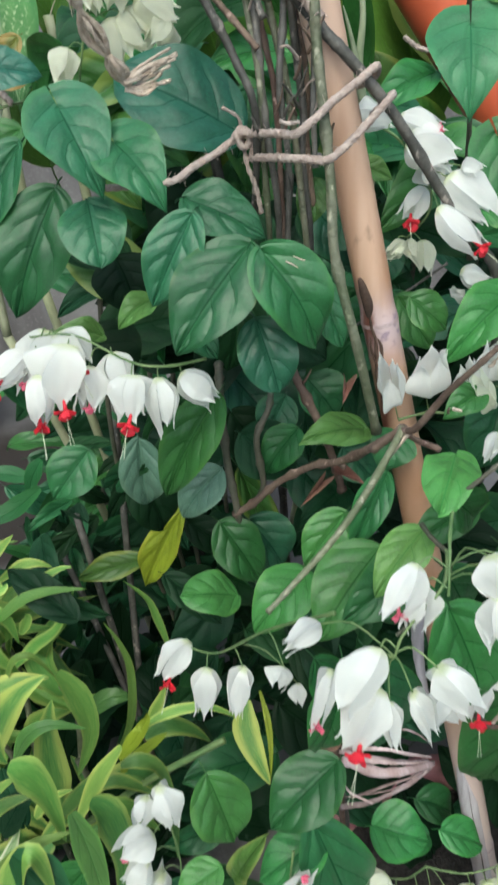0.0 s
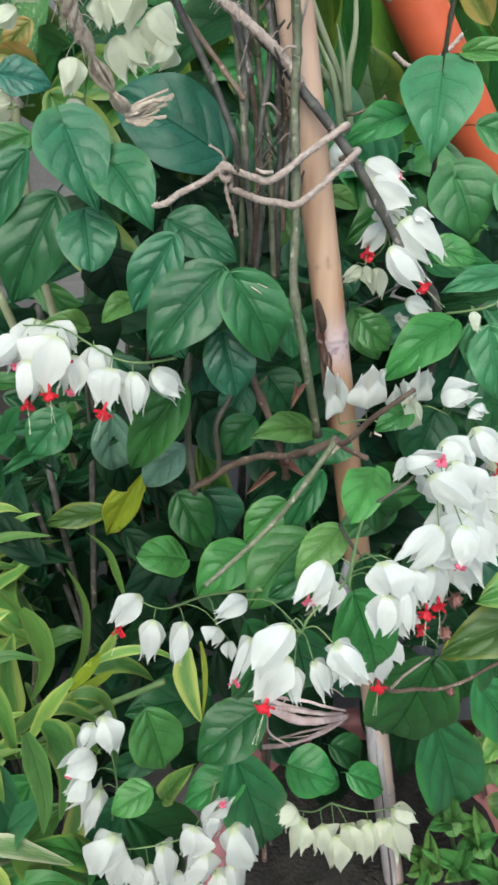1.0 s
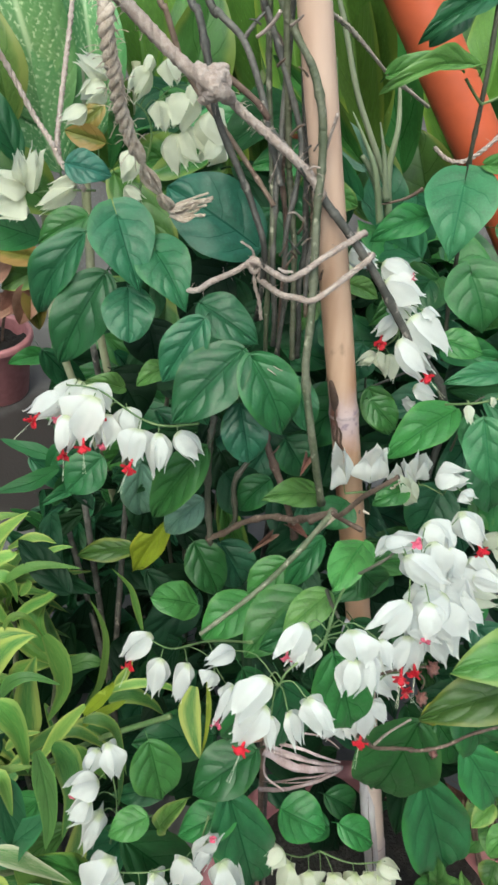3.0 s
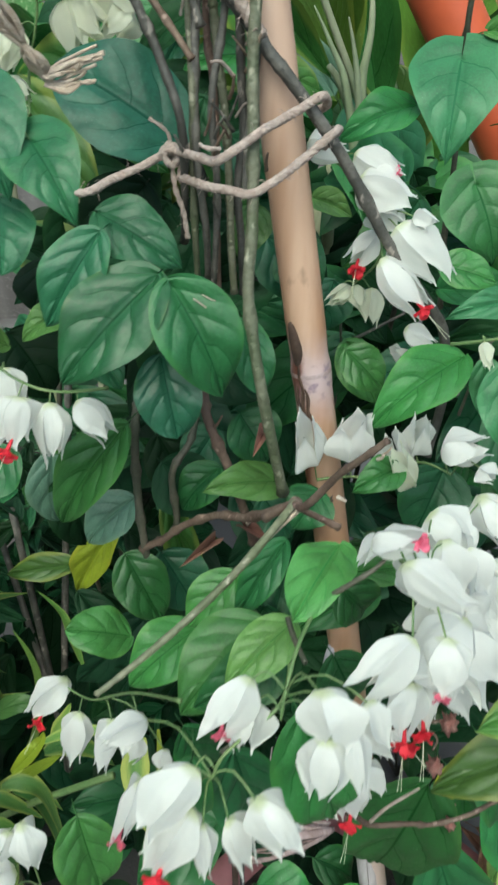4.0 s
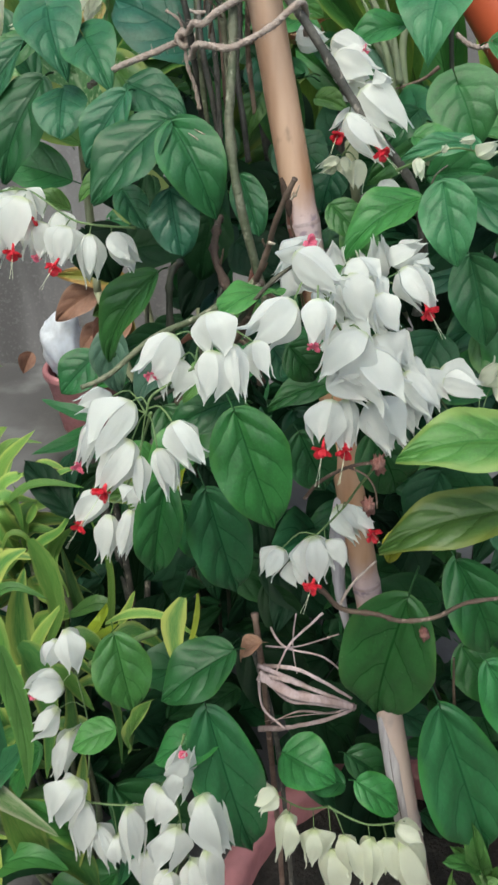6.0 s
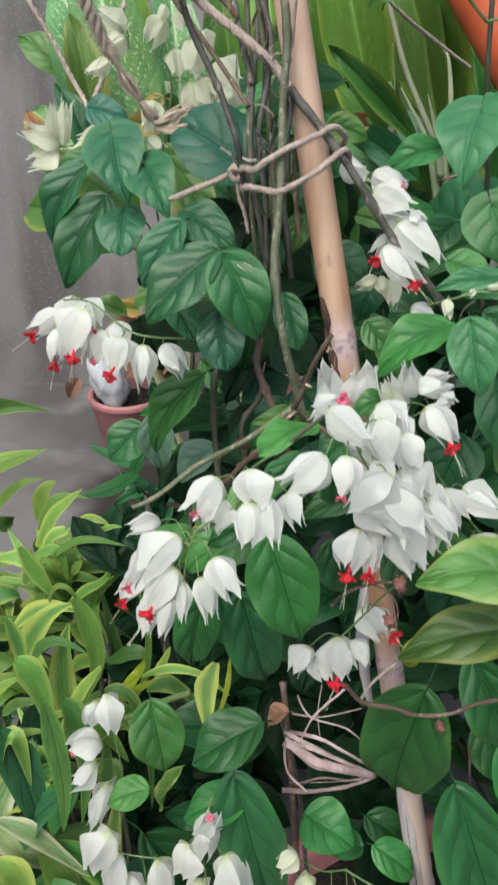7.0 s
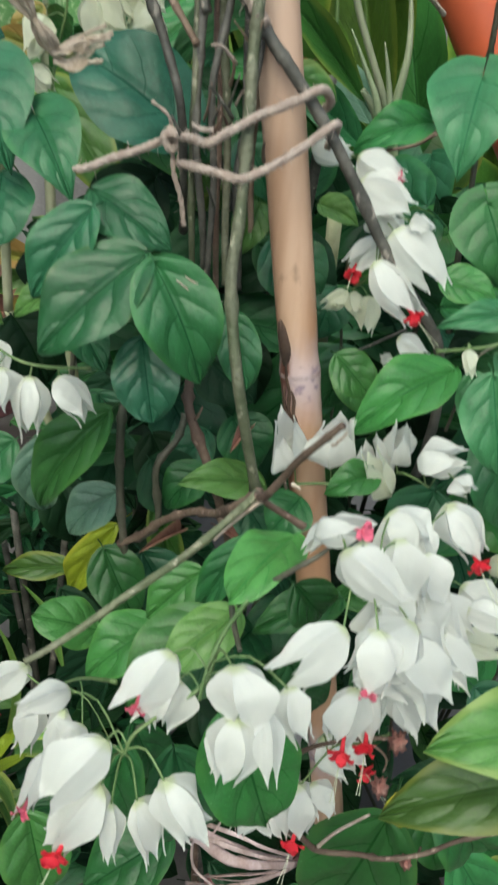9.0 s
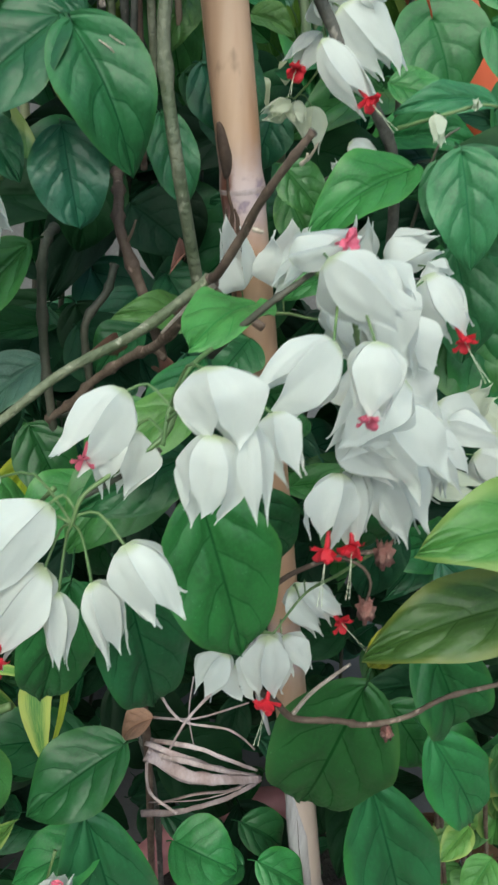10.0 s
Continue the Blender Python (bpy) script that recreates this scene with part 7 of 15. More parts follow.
tube("cane", [(0.102, 0.300, 0.921), (0.092, 0.300, 0.981), (0.095, 0.300, 1.026), (0.090, 0.300, 1.065), (0.084, 0.300, 1.075)], 0.005, CANE_GREY, dumb_cane, end=0.12)
tube("cane", [(0.090, 0.290, 0.926), (0.076, 0.290, 0.985), (0.061, 0.290, 1.015), (0.045, 0.290, 1.043)], 0.0045, CANE_GREY, dumb_cane, end=0.12)
tube("cane", [(0.089, 0.280, 0.959), (0.080, 0.280, 1.005), (0.071, 0.280, 1.037)], 0.004, CANE_GREY, dumb_cane, end=0.12)
tube("cane", [(0.048, 0.360, 0.936), (0.044, 0.360, 0.994), (0.040, 0.360, 1.047), (0.036, 0.360, 1.078)], 0.003, STALK, dumb_cane, end=0.2)
tube("cane", [(0.126, 0.280, 0.973), (0.110, 0.280, 0.962), (0.085, 0.280, 0.955)], 0.0022, STEM_BROWN, dumb_cane, end=0.5)
rope("twine", [(-0.049, 0.035, 1.178), (-0.039, 0.050, 1.171), (-0.004, 0.100, 1.148), (0.042, 0.157, 1.107), (0.070, 0.200, 1.087), (0.104, 0.240, 1.063)], 0.0021, ROPE, ties, strands=2, fray=20)
# strap-leaved plant with yellow margins
dracaena = thing("dracaena", (-0.300, 0.030, 0.000), "bushy dracaena with narrow green and yellow striped leaves", "plant")
leaf(dracaena, "lance", "strap_1", (-0.473, 0.173, 0.357), (-0.372, 0.153, 0.436), 0.039, (-0.51, -0.72, 0.47))
leaf(dracaena, "strap", "strap_0", (-0.464, 0.167, 0.407), (-0.323, 0.147, 0.450), 0.023, (-0.30, -0.64, 0.70))
leaf(dracaena, "strap", "strap_2", (-0.371, 0.193, 0.416), (-0.415, 0.173, 0.493), 0.032, (0.74, -0.62, 0.26))
leaf(dracaena, "strap", "strap_1", (-0.373, 0.208, 0.446), (-0.258, 0.188, 0.508), 0.022, (-0.44, -0.65, 0.61))
leaf(dracaena, "lance", "strap_1", (-0.419, 0.252, 0.445), (-0.428, 0.232, 0.511), 0.021, (0.75, -0.66, -0.09))
leaf(dracaena, "lance", "strap_2", (-0.418, 0.250, 0.442), (-0.367, 0.230, 0.517), 0.023, (-0.48, -0.87, 0.10))
leaf(dracaena, "lance", "strap_1", (-0.411, 0.284, 0.451), (-0.379, 0.264, 0.536), 0.022, (0.01, -0.97, -0.23))
leaf(dracaena, "lance", "strap_0", (-0.396, 0.259, 0.460), (-0.299, 0.239, 0.510), 0.020, (-0.43, -0.72, 0.54))
leaf(dracaena, "lance", "strap_2", (-0.411, 0.233, 0.458), (-0.455, 0.213, 0.490), 0.026, (0.65, -0.50, 0.58))
leaf(dracaena, "lance", "strap_0", (-0.407, 0.224, 0.461), (-0.349, 0.204, 0.492), 0.021, (-0.53, -0.61, 0.59))
leaf(dracaena, "strap", "strap_3", (-0.336, 0.146, 0.440), (-0.295, 0.126, 0.434), 0.020, (-0.07, -0.41, 0.91))
leaf(dracaena, "cream", "strap_3", (-0.387, 0.015, 0.195), (-0.349, -0.005, 0.367), 0.052, (-0.07, -0.99, -0.10))
leaf(dracaena, "lance", "strap_3", (-0.397, -0.010, 0.229), (-0.295, -0.030, 0.341), 0.049, (-0.72, -0.35, 0.60))
leaf(dracaena, "cream", "strap_2", (-0.397, -0.036, 0.298), (-0.298, -0.056, 0.260), 0.027, (0.24, -0.45, 0.86))
leaf(dracaena, "strap", "strap_2", (-0.423, 0.198, 0.445), (-0.456, 0.177, 0.430), 0.030, (-0.03, -0.57, 0.82))
leaf(dracaena, "strap", "strap_2", (-0.412, 0.215, 0.402), (-0.354, 0.195, 0.481), 0.025, (-0.54, -0.82, 0.19))
leaf(dracaena, "strap", "strap_3", (-0.483, 0.228, 0.405), (-0.417, 0.208, 0.456), 0.023, (-0.58, -0.65, 0.49))
leaf(dracaena, "lance", "strap_2", (-0.420, 0.145, 0.384), (-0.447, 0.125, 0.361), 0.029, (0.02, -0.77, 0.63))
leaf(dracaena, "strap", "strap_1", (-0.283, 0.182, 0.342), (-0.287, 0.163, 0.458), 0.022, (0.51, -0.85, -0.13))
leaf(dracaena, "lance", "strap_1", (-0.337, 0.151, 0.337), (-0.268, 0.131, 0.413), 0.023, (-0.69, -0.56, 0.47))
leaf(dracaena, "strap", "strap_0", (-0.325, 0.029, 0.332), (-0.359, 0.009, 0.259), 0.032, (-0.32, -0.87, 0.38))
leaf(dracaena, "strap", "strap_3", (-0.286, 0.021, 0.347), (-0.245, 0.001, 0.318), 0.023, (0.37, -0.43, 0.82))
leaf(dracaena, "lance", "strap_3", (-0.368, 0.000, 0.180), (-0.314, -0.020, 0.151), 0.040, (0.36, -0.31, 0.88))
leaf(dracaena, "lance", "strap_2", (-0.391, -0.010, 0.156), (-0.436, -0.030, 0.119), 0.051, (-0.34, -0.60, 0.73))
leaf(dracaena, "strap", "strap_2", (-0.300, 0.000, 0.193), (-0.270, -0.020, 0.150), 0.028, (0.45, -0.64, 0.62))
leaf(dracaena, "strap", "strap_3", (-0.466, 0.303, 0.487), (-0.489, 0.283, 0.518), 0.024, (0.85, -0.30, 0.43))
leaf(dracaena, "strap", "strap_3", (-0.566, 0.460, 0.544), (-0.456, 0.440, 0.596), 0.026, (-0.39, -0.74, 0.54))
leaf(dracaena, "lance", "strap_0", (-0.573, 0.450, 0.488), (-0.482, 0.430, 0.534), 0.026, (-0.44, -0.71, 0.55))
leaf(dracaena, "strap", "strap_3", (-0.435, 0.200, 0.382), (-0.478, 0.212, 0.446), 0.025, (0.30, -0.38, 0.47))
leaf(dracaena, "strap", "strap_1", (-0.434, 0.200, 0.376), (-0.435, 0.172, 0.445), 0.024, (-0.18, 0.08, 0.38))
leaf(dracaena, "strap", "strap_3", (-0.432, 0.200, 0.370), (-0.435, 0.233, 0.450), 0.025, (-0.17, -0.58, 0.38))
leaf(dracaena, "strap", "strap_0", (-0.431, 0.200, 0.363), (-0.500, 0.180, 0.408), 0.017, (0.37, -0.08, 0.78))
leaf(dracaena, "strap", "strap_3", (-0.430, 0.200, 0.357), (-0.359, 0.192, 0.413), 0.023, (-0.59, -0.21, 0.81))
leaf(dracaena, "strap", "strap_3", (-0.429, 0.200, 0.351), (-0.493, 0.243, 0.361), 0.024, (0.18, -0.50, 1.07))
leaf(dracaena, "strap", "strap_1", (-0.427, 0.200, 0.344), (-0.428, 0.130, 0.384), 0.023, (-0.19, 0.24, 0.80))
leaf(dracaena, "strap", "strap_0", (-0.426, 0.200, 0.338), (-0.384, 0.264, 0.350), 0.024, (-0.34, -0.47, 1.12))
tube("stem", [(-0.340, 0.081, 0.000), (-0.403, 0.138, 0.171), (-0.423, 0.200, 0.324), (-0.435, 0.200, 0.382)], 0.0035, STEM_GREEN, dracaena)
leaf(dracaena, "strap", "strap_0", (-0.370, 0.260, 0.418), (-0.377, 0.261, 0.499), 0.016, (0.19, -0.26, 0.27))
leaf(dracaena, "strap", "strap_2", (-0.370, 0.260, 0.411), (-0.342, 0.245, 0.473), 0.017, (-0.26, -0.06, 0.40))
leaf(dracaena, "strap", "strap_3", (-0.371, 0.260, 0.404), (-0.366, 0.317, 0.455), 0.022, (0.05, -0.75, 0.72))
leaf(dracaena, "strap", "strap_2", (-0.372, 0.260, 0.398), (-0.426, 0.231, 0.463), 0.030, (0.50, -0.04, 0.66))
leaf(dracaena, "strap", "strap_2", (-0.372, 0.260, 0.391), (-0.294, 0.231, 0.421), 0.029, (-0.37, -0.08, 0.97))
leaf(dracaena, "strap", "strap_3", (-0.373, 0.260, 0.384), (-0.423, 0.297, 0.422), 0.018, (0.45, -0.51, 0.87))
leaf(dracaena, "strap", "strap_2", (-0.374, 0.260, 0.377), (-0.351, 0.220, 0.415), 0.019, (-0.16, 0.20, 0.67))
tube("stem", [(-0.321, 0.099, 0.000), (-0.349, 0.165, 0.189), (-0.376, 0.260, 0.358), (-0.370, 0.260, 0.418)], 0.0035, STEM_GREEN, dracaena)
leaf(dracaena, "lance", "strap_0", (-0.393, 0.140, 0.352), (-0.431, 0.152, 0.433), 0.023, (0.29, -0.37, 0.40))
leaf(dracaena, "lance", "strap_3", (-0.392, 0.140, 0.339), (-0.382, 0.189, 0.417), 0.021, (-0.18, -0.67, 0.51))
leaf(dracaena, "lance", "strap_3", (-0.391, 0.140, 0.333), (-0.469, 0.111, 0.392), 0.028, (0.41, -0.06, 0.77))
leaf(dracaena, "lance", "strap_1", (-0.390, 0.140, 0.326), (-0.331, 0.110, 0.399), 0.024, (-0.50, -0.05, 0.67))
leaf(dracaena, "lance", "strap_1", (-0.390, 0.140, 0.320), (-0.434, 0.190, 0.356), 0.023, (0.25, -0.64, 0.86))
leaf(dracaena, "lance", "strap_0", (-0.389, 0.140, 0.313), (-0.427, 0.081, 0.360), 0.025, (0.18, 0.19, 0.74))
leaf(dracaena, "lance", "strap_2", (-0.388, 0.140, 0.307), (-0.353, 0.186, 0.328), 0.016, (-0.34, -0.57, 1.00))
tube("stem", [(-0.328, 0.063, 0.000), (-0.380, 0.082, 0.156), (-0.387, 0.140, 0.292), (-0.393, 0.140, 0.352)], 0.0035, STEM_GREEN, dracaena)
leaf(dracaena, "strap", "strap_2", (-0.319, 0.200, 0.353), (-0.321, 0.202, 0.427), 0.020, (0.22, -0.27, 0.26))
leaf(dracaena, "strap", "strap_3", (-0.320, 0.200, 0.345), (-0.280, 0.176, 0.411), 0.015, (-0.24, 0.01, 0.48))
leaf(dracaena, "strap", "strap_1", (-0.322, 0.200, 0.338), (-0.296, 0.239, 0.396), 0.021, (-0.08, -0.67, 0.54))
leaf(dracaena, "strap", "strap_0", (-0.323, 0.200, 0.330), (-0.364, 0.180, 0.401), 0.020, (0.53, -0.08, 0.56))
leaf(dracaena, "strap", "strap_0", (-0.325, 0.200, 0.323), (-0.258, 0.183, 0.336), 0.015, (-0.29, -0.13, 1.04))
leaf(dracaena, "strap", "strap_1", (-0.326, 0.200, 0.315), (-0.361, 0.252, 0.324), 0.013, (0.33, -0.45, 1.13))
tube("stem", [(-0.306, 0.081, 0.000), (-0.319, 0.121, 0.156), (-0.330, 0.200, 0.294), (-0.319, 0.200, 0.353)], 0.0035, STEM_GREEN, dracaena)
leaf(dracaena, "strap", "strap_1", (-0.362, 0.080, 0.264), (-0.379, 0.072, 0.355), 0.024, (0.19, -0.26, 0.29))
leaf(dracaena, "strap", "strap_3", (-0.362, 0.081, 0.257), (-0.334, 0.041, 0.339), 0.025, (-0.25, 0.01, 0.45))
leaf(dracaena, "strap", "strap_2", (-0.362, 0.082, 0.249), (-0.349, 0.132, 0.343), 0.029, (-0.09, -0.72, 0.49))
leaf(dracaena, "strap", "strap_1", (-0.362, 0.082, 0.242), (-0.420, 0.056, 0.295), 0.027, (0.47, -0.14, 0.72))
leaf(dracaena, "strap", "strap_2", (-0.362, 0.083, 0.234), (-0.298, 0.057, 0.294), 0.024, (-0.48, -0.16, 0.71))
leaf(dracaena, "strap", "strap_2", (-0.362, 0.084, 0.227), (-0.401, 0.132, 0.271), 0.021, (0.29, -0.70, 0.82))
leaf(dracaena, "strap", "strap_0", (-0.362, 0.085, 0.219), (-0.340, 0.016, 0.237), 0.021, (-0.15, 0.10, 1.00))
tube("stem", [(-0.318, 0.045, 0.000), (-0.342, 0.048, 0.112), (-0.362, 0.086, 0.205), (-0.362, 0.080, 0.264)], 0.0035, STEM_GREEN, dracaena)
leaf(dracaena, "lance", "strap_0", (-0.465, 0.120, 0.378), (-0.492, 0.178, 0.468), 0.036, (-0.09, -0.68, 0.48))
leaf(dracaena, "lance", "strap_2", (-0.458, 0.120, 0.356), (-0.542, 0.181, 0.379), 0.026, (0.14, -0.57, 0.99))
leaf(dracaena, "lance", "strap_1", (-0.454, 0.120, 0.341), (-0.403, 0.194, 0.364), 0.025, (-0.44, -0.47, 1.07))
tube("stem", [(-0.351, 0.057, 0.000), (-0.400, 0.091, 0.177), (-0.452, 0.120, 0.336), (-0.469, 0.120, 0.393)], 0.0035, STEM_GREEN, dracaena)
leaf(dracaena, "strap", "strap_1", (-0.460, 0.040, 0.299), (-0.517, 0.038, 0.363), 0.017, (0.30, -0.32, 0.50))
leaf(dracaena, "strap", "strap_0", (-0.458, 0.041, 0.292), (-0.446, 0.019, 0.376), 0.029, (-0.40, -0.14, 0.33))
leaf(dracaena, "strap", "strap_0", (-0.456, 0.041, 0.284), (-0.459, 0.099, 0.369), 0.029, (-0.27, -0.74, 0.53))
leaf(dracaena, "strap", "strap_2", (-0.454, 0.042, 0.277), (-0.549, -0.008, 0.344), 0.032, (0.29, -0.04, 0.73))
leaf(dracaena, "strap", "strap_0", (-0.451, 0.043, 0.269), (-0.387, 0.031, 0.355), 0.028, (-0.64, -0.28, 0.64))
leaf(dracaena, "strap", "strap_3", (-0.449, 0.044, 0.262), (-0.509, 0.122, 0.306), 0.035, (0.02, -0.74, 0.88))
leaf(dracaena, "strap", "strap_3", (-0.447, 0.044, 0.255), (-0.462, -0.019, 0.322), 0.032, (-0.17, 0.16, 0.52))
leaf(dracaena, "strap", "strap_1", (-0.445, 0.045, 0.247), (-0.396, 0.091, 0.272), 0.015, (-0.46, -0.51, 1.04))
tube("stem", [(-0.348, 0.033, 0.000), (-0.411, 0.055, 0.130), (-0.443, 0.046, 0.242), (-0.460, 0.040, 0.299)], 0.0035, STEM_GREEN, dracaena)
leaf(dracaena, "lance", "strap_3", (-0.417, 0.060, 0.168), (-0.443, 0.047, 0.250), 0.023, (0.28, -0.31, 0.33))
leaf(dracaena, "lance", "strap_3", (-0.417, 0.062, 0.160), (-0.379, 0.029, 0.238), 0.025, (-0.35, -0.15, 0.44))
leaf(dracaena, "lance", "strap_1", (-0.417, 0.063, 0.152), (-0.402, 0.125, 0.244), 0.023, (-0.09, -0.82, 0.59))
leaf(dracaena, "lance", "strap_1", (-0.417, 0.065, 0.144), (-0.502, 0.034, 0.204), 0.029, (0.49, -0.27, 0.78))
leaf(dracaena, "lance", "strap_1", (-0.417, 0.067, 0.136), (-0.327, 0.032, 0.188), 0.024, (-0.48, -0.26, 0.86))
leaf(dracaena, "lance", "strap_3", (-0.417, 0.068, 0.128), (-0.462, 0.110, 0.178), 0.021, (0.31, -0.74, 0.78))
leaf(dracaena, "lance", "strap_3", (-0.417, 0.070, 0.119), (-0.413, -0.022, 0.124), 0.030, (-0.02, -0.00, 1.10))
tube("stem", [(-0.335, 0.039, 0.000), (-0.374, 0.039, 0.064), (-0.417, 0.072, 0.110), (-0.417, 0.060, 0.168)], 0.0035, STEM_GREEN, dracaena)
leaf(dracaena, "strap", "strap_1", (-0.512, 0.240, 0.452), (-0.563, 0.243, 0.516), 0.016, (0.28, -0.28, 0.47))
leaf(dracaena, "strap", "strap_3", (-0.510, 0.240, 0.445), (-0.515, 0.206, 0.522), 0.023, (-0.24, 0.09, 0.38))
leaf(dracaena, "strap", "strap_1", (-0.508, 0.240, 0.438), (-0.524, 0.300, 0.533), 0.033, (-0.18, -0.68, 0.47))
leaf(dracaena, "strap", "strap_1", (-0.506, 0.240, 0.431), (-0.593, 0.216, 0.488), 0.026, (0.33, -0.08, 0.71))
leaf(dracaena, "strap", "strap_0", (-0.504, 0.240, 0.425), (-0.458, 0.228, 0.492), 0.024, (-0.62, -0.16, 0.62))
leaf(dracaena, "strap", "strap_1", (-0.502, 0.240, 0.418), (-0.588, 0.312, 0.450), 0.035, (0.13, -0.60, 0.95))
leaf(dracaena, "strap", "strap_3", (-0.500, 0.240, 0.411), (-0.562, 0.183, 0.433), 0.019, (0.12, 0.12, 0.93))
leaf(dracaena, "strap", "strap_3", (-0.498, 0.240, 0.404), (-0.437, 0.284, 0.438), 0.029, (-0.53, -0.43, 0.99))
tube("stem", [(-0.364, 0.093, 0.000), (-0.426, 0.169, 0.206), (-0.495, 0.240, 0.394), (-0.512, 0.240, 0.452)], 0.0035, STEM_GREEN, dracaena)
leaf(dracaena, "strap", "strap_3", (-0.271, 0.060, 0.353), (-0.204, 0.036, 0.366), 0.021, (-0.26, -0.09, 1.05))
leaf(dracaena, "strap", "strap_1", (-0.273, 0.060, 0.346), (-0.294, 0.104, 0.368), 0.011, (0.37, -0.61, 0.95))
tube("stem", [(-0.290, 0.039, 0.000), (-0.260, 0.036, 0.171), (-0.277, 0.060, 0.323), (-0.266, 0.060, 0.382)], 0.0035, STEM_GREEN, dracaena)
leaf(dracaena, "lance", "strap_2", (-0.357, 0.104, 0.383), (-0.420, 0.148, 0.400), 0.023, (0.17, -0.60, 1.03))
tube("stem", [(-0.320, 0.051, 0.000), (-0.357, 0.092, 0.192), (-0.354, 0.106, 0.365), (-0.365, 0.100, 0.424)], 0.0035, STEM_GREEN, dracaena)
leaf(dracaena, "lance", "strap_1", (-0.339, 0.160, 0.497), (-0.364, 0.172, 0.565), 0.019, (0.22, -0.40, 0.36))
leaf(dracaena, "lance", "strap_1", (-0.338, 0.160, 0.490), (-0.322, 0.135, 0.576), 0.028, (-0.26, -0.02, 0.36))
leaf(dracaena, "lance", "strap_2", (-0.337, 0.160, 0.483), (-0.327, 0.210, 0.534), 0.022, (-0.20, -0.72, 0.68))
leaf(dracaena, "lance", "strap_3", (-0.337, 0.160, 0.476), (-0.412, 0.134, 0.534), 0.029, (0.42, -0.07, 0.74))
leaf(dracaena, "lance", "strap_1", (-0.336, 0.160, 0.470), (-0.289, 0.153, 0.516), 0.020, (-0.54, -0.19, 0.71))
leaf(dracaena, "lance", "strap_2", (-0.335, 0.160, 0.463), (-0.401, 0.206, 0.486), 0.025, (0.28, -0.52, 1.01))
leaf(dracaena, "lance", "strap_1", (-0.335, 0.160, 0.456), (-0.349, 0.122, 0.486), 0.012, (0.08, 0.23, 0.71))
tube("stem", [(-0.312, 0.069, 0.000), (-0.345, 0.125, 0.228), (-0.333, 0.160, 0.437), (-0.339, 0.160, 0.497)], 0.0035, STEM_GREEN, dracaena)
tube("stem", [(-0.293, 0.036, 0.000), (-0.269, 0.042, 0.194), (-0.271, 0.050, 0.367), (-0.277, 0.050, 0.427)], 0.0035, STEM_GREEN, dracaena)
leaf(dracaena, "lance", "strap_3", (-0.284, 0.120, 0.443), (-0.281, 0.180, 0.507), 0.030, (-0.13, -0.73, 0.65))
leaf(dracaena, "lance", "strap_3", (-0.282, 0.120, 0.420), (-0.339, 0.179, 0.445), 0.021, (0.22, -0.58, 1.00))
tube("stem", [(-0.296, 0.057, 0.000), (-0.305, 0.092, 0.209), (-0.280, 0.120, 0.398), (-0.286, 0.120, 0.458)], 0.0035, STEM_GREEN, dracaena)
tube("stem", [(-0.292, 0.000, 0.384), (-0.218, -0.030, 0.482), (-0.168, -0.045, 0.530), (-0.134, -0.050, 0.553)], 0.003, STALK, dracaena)
leaf(dracaena, "bright", "egg_1", (-0.258, -0.030, 0.303), (-0.344, -0.030, 0.195), 0.048, (-0.63, -0.60, 0.50), "broad plain green leaf")
leaf(dracaena, "mid", "egg_0", (-0.285, -0.020, 0.354), (-0.352, -0.020, 0.262), 0.050, (-0.60, -0.67, 0.44))
leaf(dracaena, "mid", "egg_2", (-0.239, 0.000, 0.106), (-0.341, -0.024, 0.030), 0.066, (-0.43, -0.52, 0.74))
leaf(dracaena, "strap", "strap_3", (-0.345, -0.050, 0.223), (-0.232, -0.050, 0.123), 0.029, (0.61, -0.38, 0.69), "cream striped leaf")
leaf(dracaena, "deep", "egg_1", (-0.208, -0.017, 0.030), (-0.290, -0.059, 0.030), 0.060, (0.14, -0.26, 0.96))
leaf(dracaena, "deep", "egg_3", (-0.282, -0.012, 0.030), (-0.368, -0.047, 0.030), 0.067, (0.12, -0.30, 0.95))
leaf(dracaena, "deep", "egg_3", (-0.189, 0.030, 0.182), (-0.259, 0.030, 0.030), 0.067, (-0.63, -0.73, 0.29))
ribbon(dracaena, "lance", [(-0.359, 0.148, 0.562), (-0.334, 0.148, 0.605), (-0.313, 0.148, 0.628), (-0.291, 0.148, 0.648)], 0.024, (0.15, -0.50, 0.85))
ribbon(dracaena, "lance", [(-0.364, 0.172, 0.569), (-0.344, 0.172, 0.607), (-0.324, 0.172, 0.621), (-0.295, 0.172, 0.619)], 0.016, (0.15, -0.51, 0.85))
ribbon(dracaena, "lance", [(-0.351, 0.126, 0.550), (-0.329, 0.126, 0.593), (-0.310, 0.126, 0.605), (-0.308, 0.126, 0.609)], 0.020, (0.15, -0.48, 0.87))
ribbon(dracaena, "lance", [(-0.322, 0.156, 0.585), (-0.297, 0.156, 0.600), (-0.281, 0.156, 0.601), (-0.267, 0.156, 0.592)], 0.015, (0.10, -0.42, 0.90))
ribbon(dracaena, "lance", [(-0.476, 0.270, 0.582), (-0.445, 0.270, 0.598), (-0.412, 0.270, 0.613), (-0.379, 0.270, 0.627)], 0.019, (0.30, -0.57, 0.77))
ribbon(dracaena, "lance", [(-0.485, 0.270, 0.514), (-0.455, 0.270, 0.547), (-0.424, 0.270, 0.573), (-0.394, 0.270, 0.581)], 0.018, (0.30, -0.55, 0.78))
